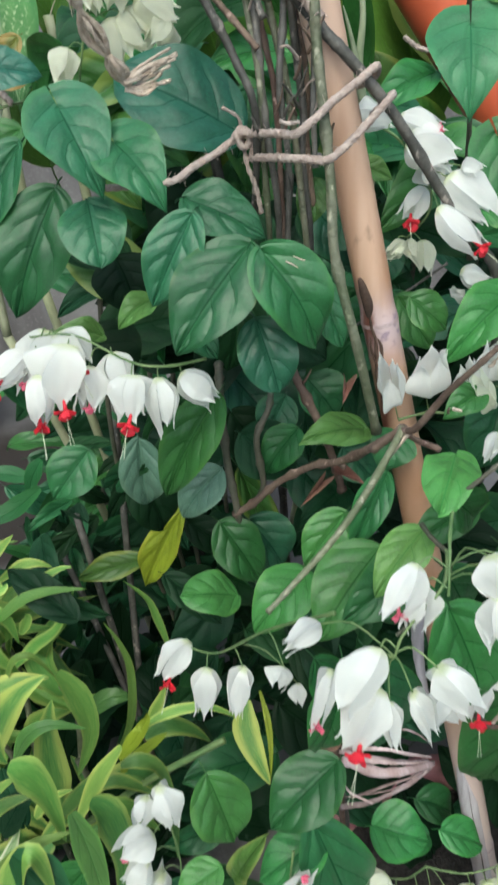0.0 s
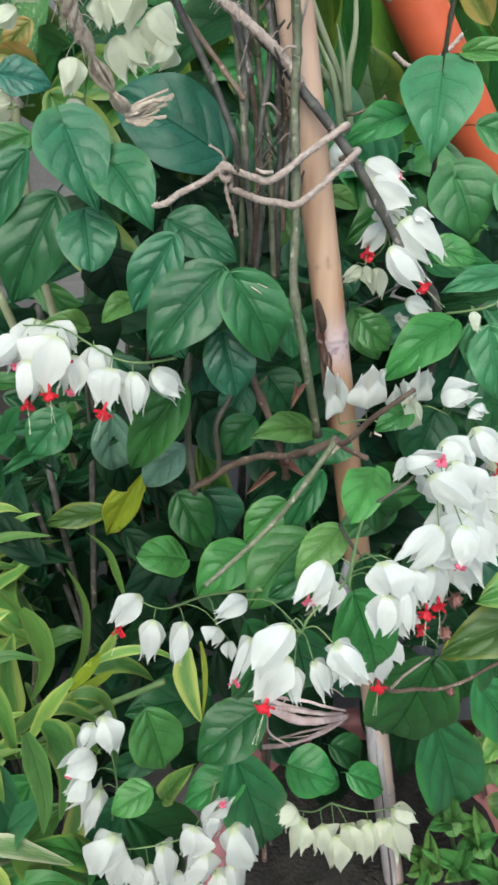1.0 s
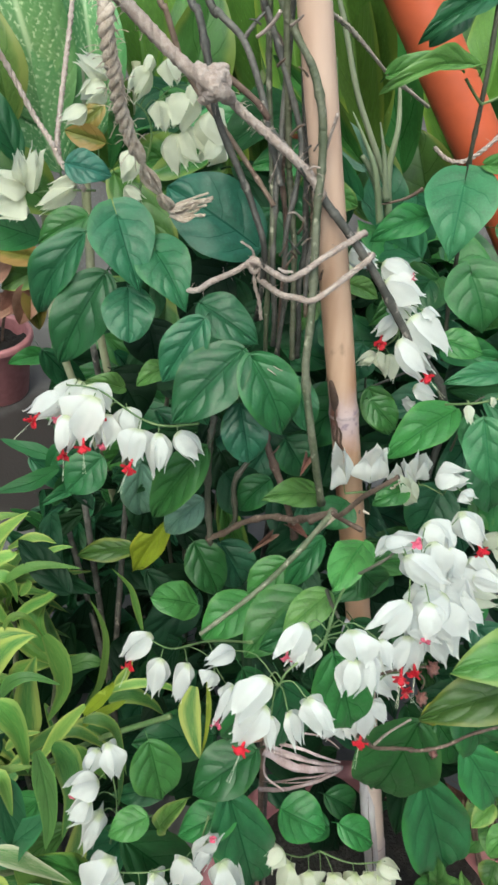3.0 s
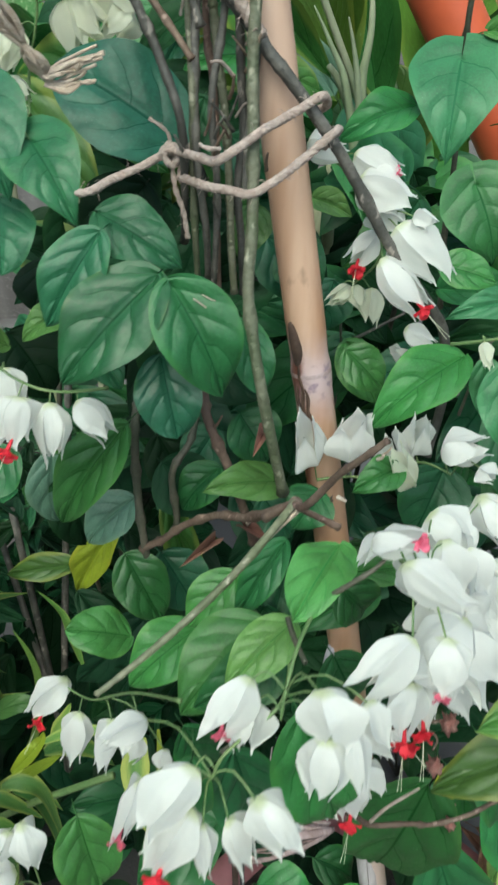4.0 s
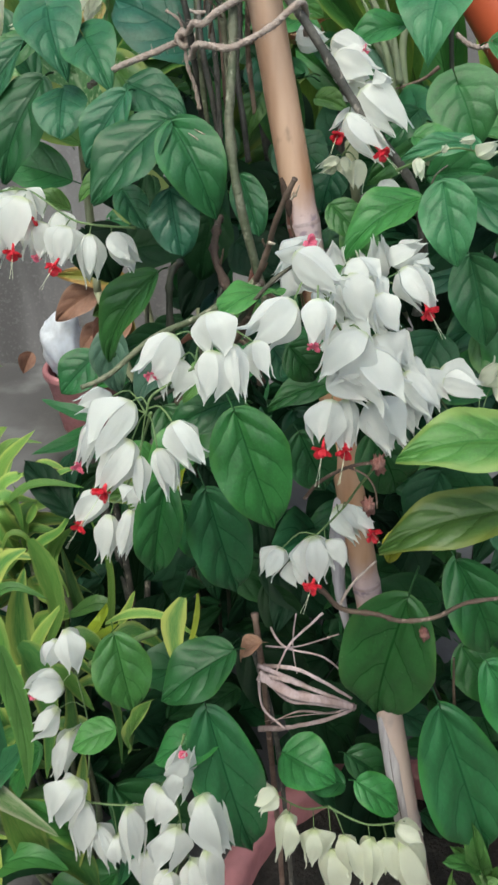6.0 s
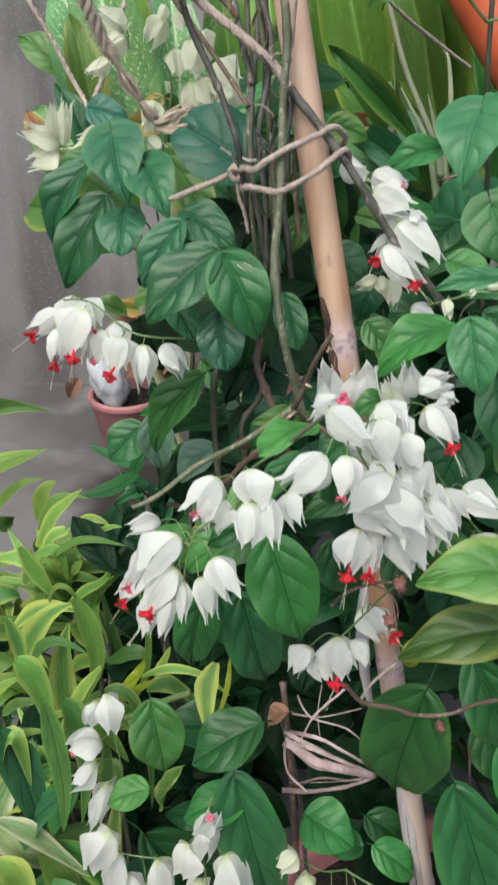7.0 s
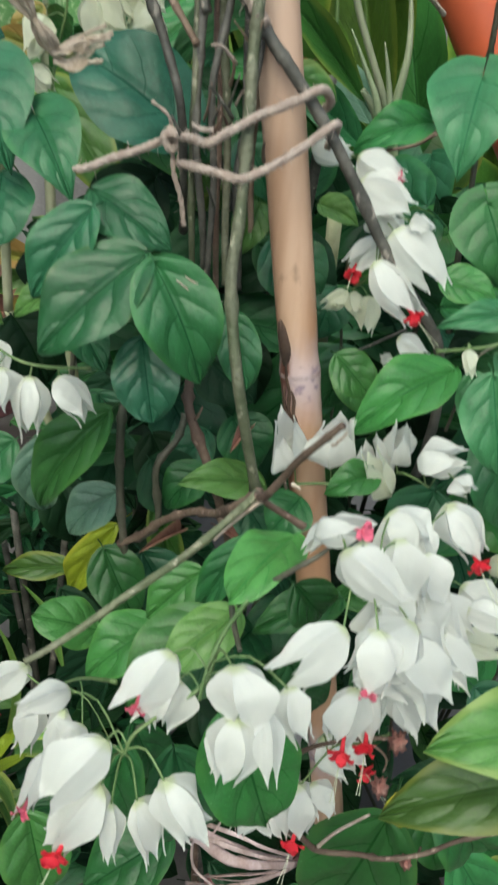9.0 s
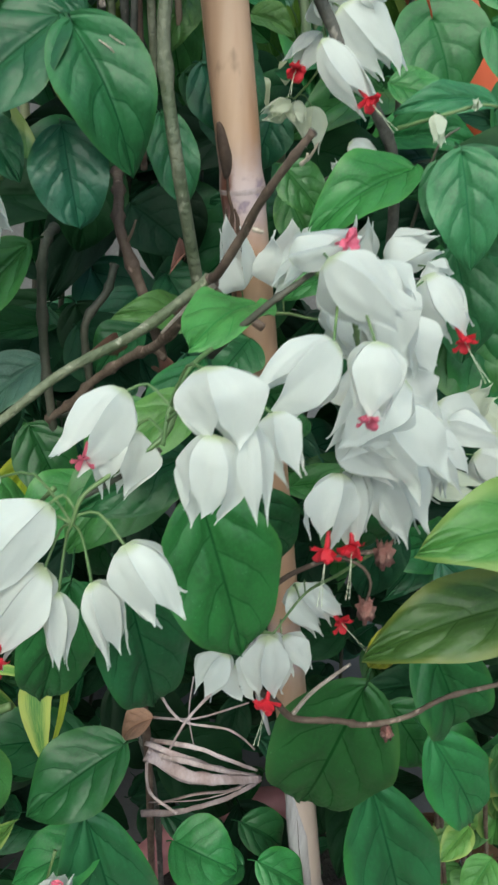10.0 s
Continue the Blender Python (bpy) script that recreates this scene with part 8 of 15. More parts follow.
ribbon(dracaena, "lance", [(-0.376, 0.196, 0.567), (-0.360, 0.196, 0.610), (-0.342, 0.196, 0.626)], 0.025, (0.17, -0.51, 0.84))
ribbon(dracaena, "lance", [(-0.293, 0.132, 0.581), (-0.276, 0.132, 0.599), (-0.257, 0.132, 0.609), (-0.244, 0.132, 0.609)], 0.010, (0.10, -0.49, 0.87))
ribbon(dracaena, "lance", [(-0.321, 0.102, 0.584), (-0.295, 0.102, 0.606), (-0.266, 0.102, 0.612), (-0.232, 0.102, 0.606)], 0.015, (0.09, -0.38, 0.92))
ribbon(dracaena, "lance", [(-0.342, 0.103, 0.584), (-0.320, 0.103, 0.595), (-0.310, 0.103, 0.582), (-0.307, 0.103, 0.551)], 0.018, (0.14, -0.46, 0.88))
ribbon(dracaena, "lance", [(-0.306, 0.114, 0.552), (-0.295, 0.114, 0.569), (-0.295, 0.114, 0.578)], 0.013, (0.12, -0.46, 0.88))
ribbon(dracaena, "lance", [(-0.340, 0.071, 0.621), (-0.329, 0.071, 0.591), (-0.318, 0.071, 0.568), (-0.305, 0.071, 0.539)], 0.022, (0.14, -0.42, 0.90))
ribbon(dracaena, "lance", [(-0.325, 0.129, 0.492), (-0.301, 0.129, 0.515), (-0.273, 0.129, 0.536), (-0.247, 0.129, 0.584)], 0.016, (0.11, -0.46, 0.88))
ribbon(dracaena, "lance", [(-0.314, 0.144, 0.448), (-0.295, 0.144, 0.497), (-0.277, 0.144, 0.515), (-0.259, 0.144, 0.532)], 0.016, (0.11, -0.45, 0.89))
ribbon(dracaena, "strap", [(-0.364, 0.107, 0.541), (-0.349, 0.107, 0.561), (-0.330, 0.107, 0.570)], 0.024, (0.16, -0.45, 0.88))
ribbon(dracaena, "lance", [(-0.362, 0.122, 0.489), (-0.350, 0.122, 0.527), (-0.349, 0.122, 0.554)], 0.019, (0.16, -0.45, 0.88))
ribbon(dracaena, "lance", [(-0.321, 0.064, 0.542), (-0.306, 0.064, 0.572), (-0.289, 0.064, 0.572), (-0.274, 0.064, 0.536)], 0.009, (0.10, -0.36, 0.93))
ribbon(dracaena, "strap", [(-0.362, 0.059, 0.514), (-0.338, 0.059, 0.538), (-0.308, 0.059, 0.551), (-0.279, 0.059, 0.546)], 0.026, (0.13, -0.37, 0.92))
ribbon(dracaena, "lance", [(-0.374, 0.090, 0.493), (-0.355, 0.090, 0.499), (-0.330, 0.090, 0.509)], 0.014, (0.16, -0.42, 0.89))
ribbon(dracaena, "strap", [(-0.356, 0.035, 0.471), (-0.331, 0.035, 0.522), (-0.303, 0.035, 0.561), (-0.276, 0.035, 0.578)], 0.035, (0.16, -0.46, 0.87))
ribbon(dracaena, "lance", [(-0.260, 0.010, 0.608), (-0.250, 0.010, 0.572), (-0.249, 0.010, 0.517), (-0.272, 0.010, 0.459)], 0.026, (0.14, -0.57, 0.81))
ribbon(dracaena, "strap", [(-0.295, 0.012, 0.418), (-0.293, 0.012, 0.470), (-0.286, 0.012, 0.527), (-0.272, 0.012, 0.573)], 0.038, (0.16, -0.55, 0.82))
ribbon(dracaena, "bright", [(-0.313, -0.009, 0.528), (-0.297, -0.009, 0.557), (-0.275, -0.009, 0.567), (-0.247, -0.009, 0.552)], 0.017, (0.09, -0.31, 0.95))
ribbon(dracaena, "lance", [(-0.306, -0.046, 0.575), (-0.295, -0.046, 0.561), (-0.286, -0.046, 0.524), (-0.285, -0.046, 0.452)], 0.033, (0.14, -0.41, 0.90))
ribbon(dracaena, "strap", [(-0.335, 0.004, 0.580), (-0.329, 0.004, 0.553), (-0.328, 0.004, 0.525), (-0.324, 0.003, 0.511)], 0.020, (0.15, -0.39, 0.91))
ribbon(dracaena, "lance", [(-0.348, -0.032, 0.508), (-0.330, -0.032, 0.525), (-0.306, -0.032, 0.541)], 0.015, (0.13, -0.30, 0.94))
ribbon(dracaena, "strap", [(-0.354, -0.016, 0.462), (-0.334, -0.016, 0.480), (-0.306, -0.016, 0.487)], 0.017, (0.12, -0.30, 0.95))
ribbon(dracaena, "lance", [(-0.320, 0.003, 0.420), (-0.302, 0.003, 0.445), (-0.278, 0.003, 0.452)], 0.014, (0.12, -0.35, 0.93))
ribbon(dracaena, "strap", [(-0.299, -0.022, 0.445), (-0.273, -0.022, 0.473), (-0.245, -0.022, 0.504), (-0.235, -0.022, 0.517)], 0.017, (0.08, -0.30, 0.95))
ribbon(dracaena, "lance", [(-0.215, -0.058, 0.586), (-0.238, -0.058, 0.553), (-0.256, -0.058, 0.519), (-0.278, -0.058, 0.473)], 0.018, (0.08, -0.33, 0.94))
ribbon(dracaena, "lance", [(-0.240, 0.070, 0.397), (-0.219, 0.070, 0.446), (-0.208, 0.070, 0.515), (-0.211, 0.070, 0.557), (-0.221, 0.070, 0.591)], 0.010, (0.09, -0.60, 0.80))
ribbon(dracaena, "lance", [(-0.167, 0.075, 0.533), (-0.173, 0.075, 0.575), (-0.179, 0.075, 0.605), (-0.196, 0.075, 0.633)], 0.009, (0.03, -0.46, 0.89))
ribbon(dracaena, "yellow", [(-0.230, 0.006, 0.478), (-0.212, 0.006, 0.502), (-0.199, 0.006, 0.523), (-0.196, 0.006, 0.535)], 0.016, (0.06, -0.39, 0.92))
ribbon(dracaena, "yellow", [(-0.229, -0.011, 0.482), (-0.210, -0.011, 0.502), (-0.191, -0.011, 0.517), (-0.181, -0.011, 0.525)], 0.013, (0.04, -0.31, 0.95))
ribbon(dracaena, "strap", [(-0.206, 0.033, 0.464), (-0.184, 0.033, 0.475), (-0.161, 0.033, 0.460), (-0.144, 0.033, 0.434)], 0.026, (0.02, -0.30, 0.95))
ribbon(dracaena, "lance", [(-0.206, 0.022, 0.494), (-0.176, 0.022, 0.508), (-0.142, 0.022, 0.504), (-0.111, 0.022, 0.475)], 0.013, (0.01, -0.31, 0.95))
ribbon(dracaena, "lance", [(-0.199, 0.044, 0.472), (-0.186, 0.044, 0.496), (-0.177, 0.044, 0.519)], 0.014, (0.04, -0.40, 0.91))
ribbon(dracaena, "strap", [(-0.249, -0.037, 0.506), (-0.232, -0.037, 0.512), (-0.215, -0.037, 0.497), (-0.199, -0.037, 0.476)], 0.016, (0.05, -0.27, 0.96))
ribbon(dracaena, "strap", [(-0.222, -0.044, 0.540), (-0.206, -0.044, 0.542), (-0.190, -0.044, 0.520), (-0.183, -0.044, 0.439)], 0.016, (0.05, -0.36, 0.93))
ribbon(dracaena, "strap", [(-0.243, -0.091, 0.574), (-0.233, -0.091, 0.550), (-0.232, -0.091, 0.483), (-0.249, -0.091, 0.400)], 0.032, (0.10, -0.40, 0.91))
ribbon(dracaena, "lance", [(-0.244, -0.060, 0.515), (-0.226, -0.060, 0.508), (-0.212, -0.060, 0.482), (-0.202, -0.060, 0.460)], 0.018, (0.05, -0.27, 0.96))
ribbon(dracaena, "strap", [(-0.220, -0.029, 0.509), (-0.199, -0.029, 0.487), (-0.191, -0.029, 0.424), (-0.196, -0.029, 0.347)], 0.015, (0.05, -0.34, 0.94))
ribbon(dracaena, "strap", [(-0.111, -0.035, 0.579), (-0.116, -0.058, 0.572), (-0.112, -0.082, 0.565), (-0.107, -0.105, 0.565)], 0.026, (-0.03, -0.45, 0.89))
ribbon(dracaena, "yellow", [(-0.115, -0.029, 0.571), (-0.118, -0.052, 0.563), (-0.115, -0.076, 0.564), (-0.109, -0.099, 0.560)], 0.007, (-0.03, -0.45, 0.89))
ribbon(dracaena, "yellow", [(-0.098, -0.030, 0.580), (-0.097, -0.053, 0.571), (-0.100, -0.077, 0.564), (-0.106, -0.100, 0.560)], 0.006, (-0.04, -0.45, 0.89))
ribbon(dracaena, "lance", [(-0.333, -0.075, 0.489), (-0.311, -0.075, 0.501), (-0.289, -0.075, 0.510), (-0.267, -0.075, 0.513)], 0.014, (0.11, -0.28, 0.96))
ribbon(dracaena, "lance", [(-0.339, -0.090, 0.432), (-0.320, -0.090, 0.492), (-0.298, -0.090, 0.519), (-0.295, -0.090, 0.448)], 0.031, (0.14, -0.31, 0.94))
ribbon(dracaena, "strap", [(-0.312, -0.023, 0.427), (-0.290, -0.023, 0.446), (-0.271, -0.023, 0.438)], 0.015, (0.09, -0.27, 0.96))
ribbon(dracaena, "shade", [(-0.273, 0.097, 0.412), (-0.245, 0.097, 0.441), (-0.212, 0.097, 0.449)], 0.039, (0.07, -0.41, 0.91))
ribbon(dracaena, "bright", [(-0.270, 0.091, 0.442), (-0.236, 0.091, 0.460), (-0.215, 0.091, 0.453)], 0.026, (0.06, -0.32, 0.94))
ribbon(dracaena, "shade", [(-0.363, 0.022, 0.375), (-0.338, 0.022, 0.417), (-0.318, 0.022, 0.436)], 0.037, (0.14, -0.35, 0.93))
ribbon(dracaena, "bright", [(-0.256, -0.100, 0.580), (-0.254, -0.100, 0.529), (-0.256, -0.100, 0.457), (-0.266, -0.100, 0.396)], 0.026, (0.11, -0.41, 0.91))
ribbon(dracaena, "cream", [(-0.328, -0.110, 0.419), (-0.300, -0.110, 0.406), (-0.273, -0.110, 0.378), (-0.242, -0.110, 0.341)], 0.025, (0.08, -0.23, 0.97))
ribbon(dracaena, "lance", [(-0.280, -0.080, 0.254), (-0.297, -0.080, 0.304), (-0.305, -0.080, 0.398)], 0.042, (0.10, -0.29, 0.95))
ribbon(dracaena, "strap", [(-0.266, -0.040, 0.184), (-0.244, -0.040, 0.294), (-0.229, -0.040, 0.379)], 0.032, (0.07, -0.35, 0.94))
# Broad near-black blades stand in for the shade behind the striped leaves.
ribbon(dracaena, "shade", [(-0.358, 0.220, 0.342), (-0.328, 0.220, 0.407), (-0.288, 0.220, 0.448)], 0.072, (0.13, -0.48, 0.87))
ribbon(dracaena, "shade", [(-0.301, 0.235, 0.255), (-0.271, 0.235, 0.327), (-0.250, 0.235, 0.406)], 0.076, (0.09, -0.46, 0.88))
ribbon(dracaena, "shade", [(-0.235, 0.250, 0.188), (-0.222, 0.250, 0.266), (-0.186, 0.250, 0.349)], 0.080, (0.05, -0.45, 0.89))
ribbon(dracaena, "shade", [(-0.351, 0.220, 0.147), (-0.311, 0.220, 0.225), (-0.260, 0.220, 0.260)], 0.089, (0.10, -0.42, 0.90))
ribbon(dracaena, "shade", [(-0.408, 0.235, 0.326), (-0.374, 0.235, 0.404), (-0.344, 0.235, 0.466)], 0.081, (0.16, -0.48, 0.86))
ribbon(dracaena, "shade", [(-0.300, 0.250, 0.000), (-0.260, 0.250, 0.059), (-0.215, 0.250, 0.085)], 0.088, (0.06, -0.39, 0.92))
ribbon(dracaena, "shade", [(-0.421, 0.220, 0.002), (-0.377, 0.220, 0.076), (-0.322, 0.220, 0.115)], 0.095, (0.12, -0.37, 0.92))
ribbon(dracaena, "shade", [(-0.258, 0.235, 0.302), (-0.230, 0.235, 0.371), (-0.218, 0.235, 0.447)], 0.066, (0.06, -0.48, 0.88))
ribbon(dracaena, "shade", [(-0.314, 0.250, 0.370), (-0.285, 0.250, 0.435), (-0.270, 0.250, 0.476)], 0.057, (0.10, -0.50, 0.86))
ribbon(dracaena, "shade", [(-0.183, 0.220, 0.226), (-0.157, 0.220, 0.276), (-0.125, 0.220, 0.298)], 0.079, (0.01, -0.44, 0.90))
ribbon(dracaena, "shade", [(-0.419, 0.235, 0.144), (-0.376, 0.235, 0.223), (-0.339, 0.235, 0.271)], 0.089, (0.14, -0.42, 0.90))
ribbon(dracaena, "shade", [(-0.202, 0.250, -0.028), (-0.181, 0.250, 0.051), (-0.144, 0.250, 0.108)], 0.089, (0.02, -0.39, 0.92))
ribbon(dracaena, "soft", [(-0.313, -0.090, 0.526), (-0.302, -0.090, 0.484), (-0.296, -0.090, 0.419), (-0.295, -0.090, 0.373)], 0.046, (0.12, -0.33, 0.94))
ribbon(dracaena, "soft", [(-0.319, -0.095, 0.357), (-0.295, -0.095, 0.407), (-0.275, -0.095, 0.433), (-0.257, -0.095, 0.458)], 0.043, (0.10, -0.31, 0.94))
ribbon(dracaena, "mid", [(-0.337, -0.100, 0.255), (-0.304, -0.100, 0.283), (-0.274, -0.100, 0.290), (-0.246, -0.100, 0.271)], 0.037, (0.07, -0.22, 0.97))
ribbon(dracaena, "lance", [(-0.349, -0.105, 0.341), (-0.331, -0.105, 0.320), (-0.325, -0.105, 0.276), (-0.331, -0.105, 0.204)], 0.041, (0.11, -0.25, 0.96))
# More wide blades with painted shade, low over the floor.
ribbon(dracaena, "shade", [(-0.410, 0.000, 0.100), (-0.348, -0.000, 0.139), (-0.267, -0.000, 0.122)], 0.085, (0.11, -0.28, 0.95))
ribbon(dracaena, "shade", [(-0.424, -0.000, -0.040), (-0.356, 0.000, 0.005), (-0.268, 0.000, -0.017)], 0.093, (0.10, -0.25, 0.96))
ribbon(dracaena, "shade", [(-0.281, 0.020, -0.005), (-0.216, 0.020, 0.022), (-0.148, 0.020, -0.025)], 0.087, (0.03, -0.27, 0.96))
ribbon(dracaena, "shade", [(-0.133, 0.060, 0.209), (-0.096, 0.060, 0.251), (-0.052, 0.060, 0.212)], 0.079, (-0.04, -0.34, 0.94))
ribbon(dracaena, "strap", [(-0.245, -0.050, 0.369), (-0.230, -0.050, 0.430), (-0.226, -0.050, 0.490)], 0.022, (0.07, -0.43, 0.90))
# shrubs filling the gaps behind, shade put into the colour of many leaves
shrub = thing("shrub", (-0.100, 0.280, 0.000), "leafy shrub behind the vine with shade painted into its leaves", "shrub", "shade shrubs")
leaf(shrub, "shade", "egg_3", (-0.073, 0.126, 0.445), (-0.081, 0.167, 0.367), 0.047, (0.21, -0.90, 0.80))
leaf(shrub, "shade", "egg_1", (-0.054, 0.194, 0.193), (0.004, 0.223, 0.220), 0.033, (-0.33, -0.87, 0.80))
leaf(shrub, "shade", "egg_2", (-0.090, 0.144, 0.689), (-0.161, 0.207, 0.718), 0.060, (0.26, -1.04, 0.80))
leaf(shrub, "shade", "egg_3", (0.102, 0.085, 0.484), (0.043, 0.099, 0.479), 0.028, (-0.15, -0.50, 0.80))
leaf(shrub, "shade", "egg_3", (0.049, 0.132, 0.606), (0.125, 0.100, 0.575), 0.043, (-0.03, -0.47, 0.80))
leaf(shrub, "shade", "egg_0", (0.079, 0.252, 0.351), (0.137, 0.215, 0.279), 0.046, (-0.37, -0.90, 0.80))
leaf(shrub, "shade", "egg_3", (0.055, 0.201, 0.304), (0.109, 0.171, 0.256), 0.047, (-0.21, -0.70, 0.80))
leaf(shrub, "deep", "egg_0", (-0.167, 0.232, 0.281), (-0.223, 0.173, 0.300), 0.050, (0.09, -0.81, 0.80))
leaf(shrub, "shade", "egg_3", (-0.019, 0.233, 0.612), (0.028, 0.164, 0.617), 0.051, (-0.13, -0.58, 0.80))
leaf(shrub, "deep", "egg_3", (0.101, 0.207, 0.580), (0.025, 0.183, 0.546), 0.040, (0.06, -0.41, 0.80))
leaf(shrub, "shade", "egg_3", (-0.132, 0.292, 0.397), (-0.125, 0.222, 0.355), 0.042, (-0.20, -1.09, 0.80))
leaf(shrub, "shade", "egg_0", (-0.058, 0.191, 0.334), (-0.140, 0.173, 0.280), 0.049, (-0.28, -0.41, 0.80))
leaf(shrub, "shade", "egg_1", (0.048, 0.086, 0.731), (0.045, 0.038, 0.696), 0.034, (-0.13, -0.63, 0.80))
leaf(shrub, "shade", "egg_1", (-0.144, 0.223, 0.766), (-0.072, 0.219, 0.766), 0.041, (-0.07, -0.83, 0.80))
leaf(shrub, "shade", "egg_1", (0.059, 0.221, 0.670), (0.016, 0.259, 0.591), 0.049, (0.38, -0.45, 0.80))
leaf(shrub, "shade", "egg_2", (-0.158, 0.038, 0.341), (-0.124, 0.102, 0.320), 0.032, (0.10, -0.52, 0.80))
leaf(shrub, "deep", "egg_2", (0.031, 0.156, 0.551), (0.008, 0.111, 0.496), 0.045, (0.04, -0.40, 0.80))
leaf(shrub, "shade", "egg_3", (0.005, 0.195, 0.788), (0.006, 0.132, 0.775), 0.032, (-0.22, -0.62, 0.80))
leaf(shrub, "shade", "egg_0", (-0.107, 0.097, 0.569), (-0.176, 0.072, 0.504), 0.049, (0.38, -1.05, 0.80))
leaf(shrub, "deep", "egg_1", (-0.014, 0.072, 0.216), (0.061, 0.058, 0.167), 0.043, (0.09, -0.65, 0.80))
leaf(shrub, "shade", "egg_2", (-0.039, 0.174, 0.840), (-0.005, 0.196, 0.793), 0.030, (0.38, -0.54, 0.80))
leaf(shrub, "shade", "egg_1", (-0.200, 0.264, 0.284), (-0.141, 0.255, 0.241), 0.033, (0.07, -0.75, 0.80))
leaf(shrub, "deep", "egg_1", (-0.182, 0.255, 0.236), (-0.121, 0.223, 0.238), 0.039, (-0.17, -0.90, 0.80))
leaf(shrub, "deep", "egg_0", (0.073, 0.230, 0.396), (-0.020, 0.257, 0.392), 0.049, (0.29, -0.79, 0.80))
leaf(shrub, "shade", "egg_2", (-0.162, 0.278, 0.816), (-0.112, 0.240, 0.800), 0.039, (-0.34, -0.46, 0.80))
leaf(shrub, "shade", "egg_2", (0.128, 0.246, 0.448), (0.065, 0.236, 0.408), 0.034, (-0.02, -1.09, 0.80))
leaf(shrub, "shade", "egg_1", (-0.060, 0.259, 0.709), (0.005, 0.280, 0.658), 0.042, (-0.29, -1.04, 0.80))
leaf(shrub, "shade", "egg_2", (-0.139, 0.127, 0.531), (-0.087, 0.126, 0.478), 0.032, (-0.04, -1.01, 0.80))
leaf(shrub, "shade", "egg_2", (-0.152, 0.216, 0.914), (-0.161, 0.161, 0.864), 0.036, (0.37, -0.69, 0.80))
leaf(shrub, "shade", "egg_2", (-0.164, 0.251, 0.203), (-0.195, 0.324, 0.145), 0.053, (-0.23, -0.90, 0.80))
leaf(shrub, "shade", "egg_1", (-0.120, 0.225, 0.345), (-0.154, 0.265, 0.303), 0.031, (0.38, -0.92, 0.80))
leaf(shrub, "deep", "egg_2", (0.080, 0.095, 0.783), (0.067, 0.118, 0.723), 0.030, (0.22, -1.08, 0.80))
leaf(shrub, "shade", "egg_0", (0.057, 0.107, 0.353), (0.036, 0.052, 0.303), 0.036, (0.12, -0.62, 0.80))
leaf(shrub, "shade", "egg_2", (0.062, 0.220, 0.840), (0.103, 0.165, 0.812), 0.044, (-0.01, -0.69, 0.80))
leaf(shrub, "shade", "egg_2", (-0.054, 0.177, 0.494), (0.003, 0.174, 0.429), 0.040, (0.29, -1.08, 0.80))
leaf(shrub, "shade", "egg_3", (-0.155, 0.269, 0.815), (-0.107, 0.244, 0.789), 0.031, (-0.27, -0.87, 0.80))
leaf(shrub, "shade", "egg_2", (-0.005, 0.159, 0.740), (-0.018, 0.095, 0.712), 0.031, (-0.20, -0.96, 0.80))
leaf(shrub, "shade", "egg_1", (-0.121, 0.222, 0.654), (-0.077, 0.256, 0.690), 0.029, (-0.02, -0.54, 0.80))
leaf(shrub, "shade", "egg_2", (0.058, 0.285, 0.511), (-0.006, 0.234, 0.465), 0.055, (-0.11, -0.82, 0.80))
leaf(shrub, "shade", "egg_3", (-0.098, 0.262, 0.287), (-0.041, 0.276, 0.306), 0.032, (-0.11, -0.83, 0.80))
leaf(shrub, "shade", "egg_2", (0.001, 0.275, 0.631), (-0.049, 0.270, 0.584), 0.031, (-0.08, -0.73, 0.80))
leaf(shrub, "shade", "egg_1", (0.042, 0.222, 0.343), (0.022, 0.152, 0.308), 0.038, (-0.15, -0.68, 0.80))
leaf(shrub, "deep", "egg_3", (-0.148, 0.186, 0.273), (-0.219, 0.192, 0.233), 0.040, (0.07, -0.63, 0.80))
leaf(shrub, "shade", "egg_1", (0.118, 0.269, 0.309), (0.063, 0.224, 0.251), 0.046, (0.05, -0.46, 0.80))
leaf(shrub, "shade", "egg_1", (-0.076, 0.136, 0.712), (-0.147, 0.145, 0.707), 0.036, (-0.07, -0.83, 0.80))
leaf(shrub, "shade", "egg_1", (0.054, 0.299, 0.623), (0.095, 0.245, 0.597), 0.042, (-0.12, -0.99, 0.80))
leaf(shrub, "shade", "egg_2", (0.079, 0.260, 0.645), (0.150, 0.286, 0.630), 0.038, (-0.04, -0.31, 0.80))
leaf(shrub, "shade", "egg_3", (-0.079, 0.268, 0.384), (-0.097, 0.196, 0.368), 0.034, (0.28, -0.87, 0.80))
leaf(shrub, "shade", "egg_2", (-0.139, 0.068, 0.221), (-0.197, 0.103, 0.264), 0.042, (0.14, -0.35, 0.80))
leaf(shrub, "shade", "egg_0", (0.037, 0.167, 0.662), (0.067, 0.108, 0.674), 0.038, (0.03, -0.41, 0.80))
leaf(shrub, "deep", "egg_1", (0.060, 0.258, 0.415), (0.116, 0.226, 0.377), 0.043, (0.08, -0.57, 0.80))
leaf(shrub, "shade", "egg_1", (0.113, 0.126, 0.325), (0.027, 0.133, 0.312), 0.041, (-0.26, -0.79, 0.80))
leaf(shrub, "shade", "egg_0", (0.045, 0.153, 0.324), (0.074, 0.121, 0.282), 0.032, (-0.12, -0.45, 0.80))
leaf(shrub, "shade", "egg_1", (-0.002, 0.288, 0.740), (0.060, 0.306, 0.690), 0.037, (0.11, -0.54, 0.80))
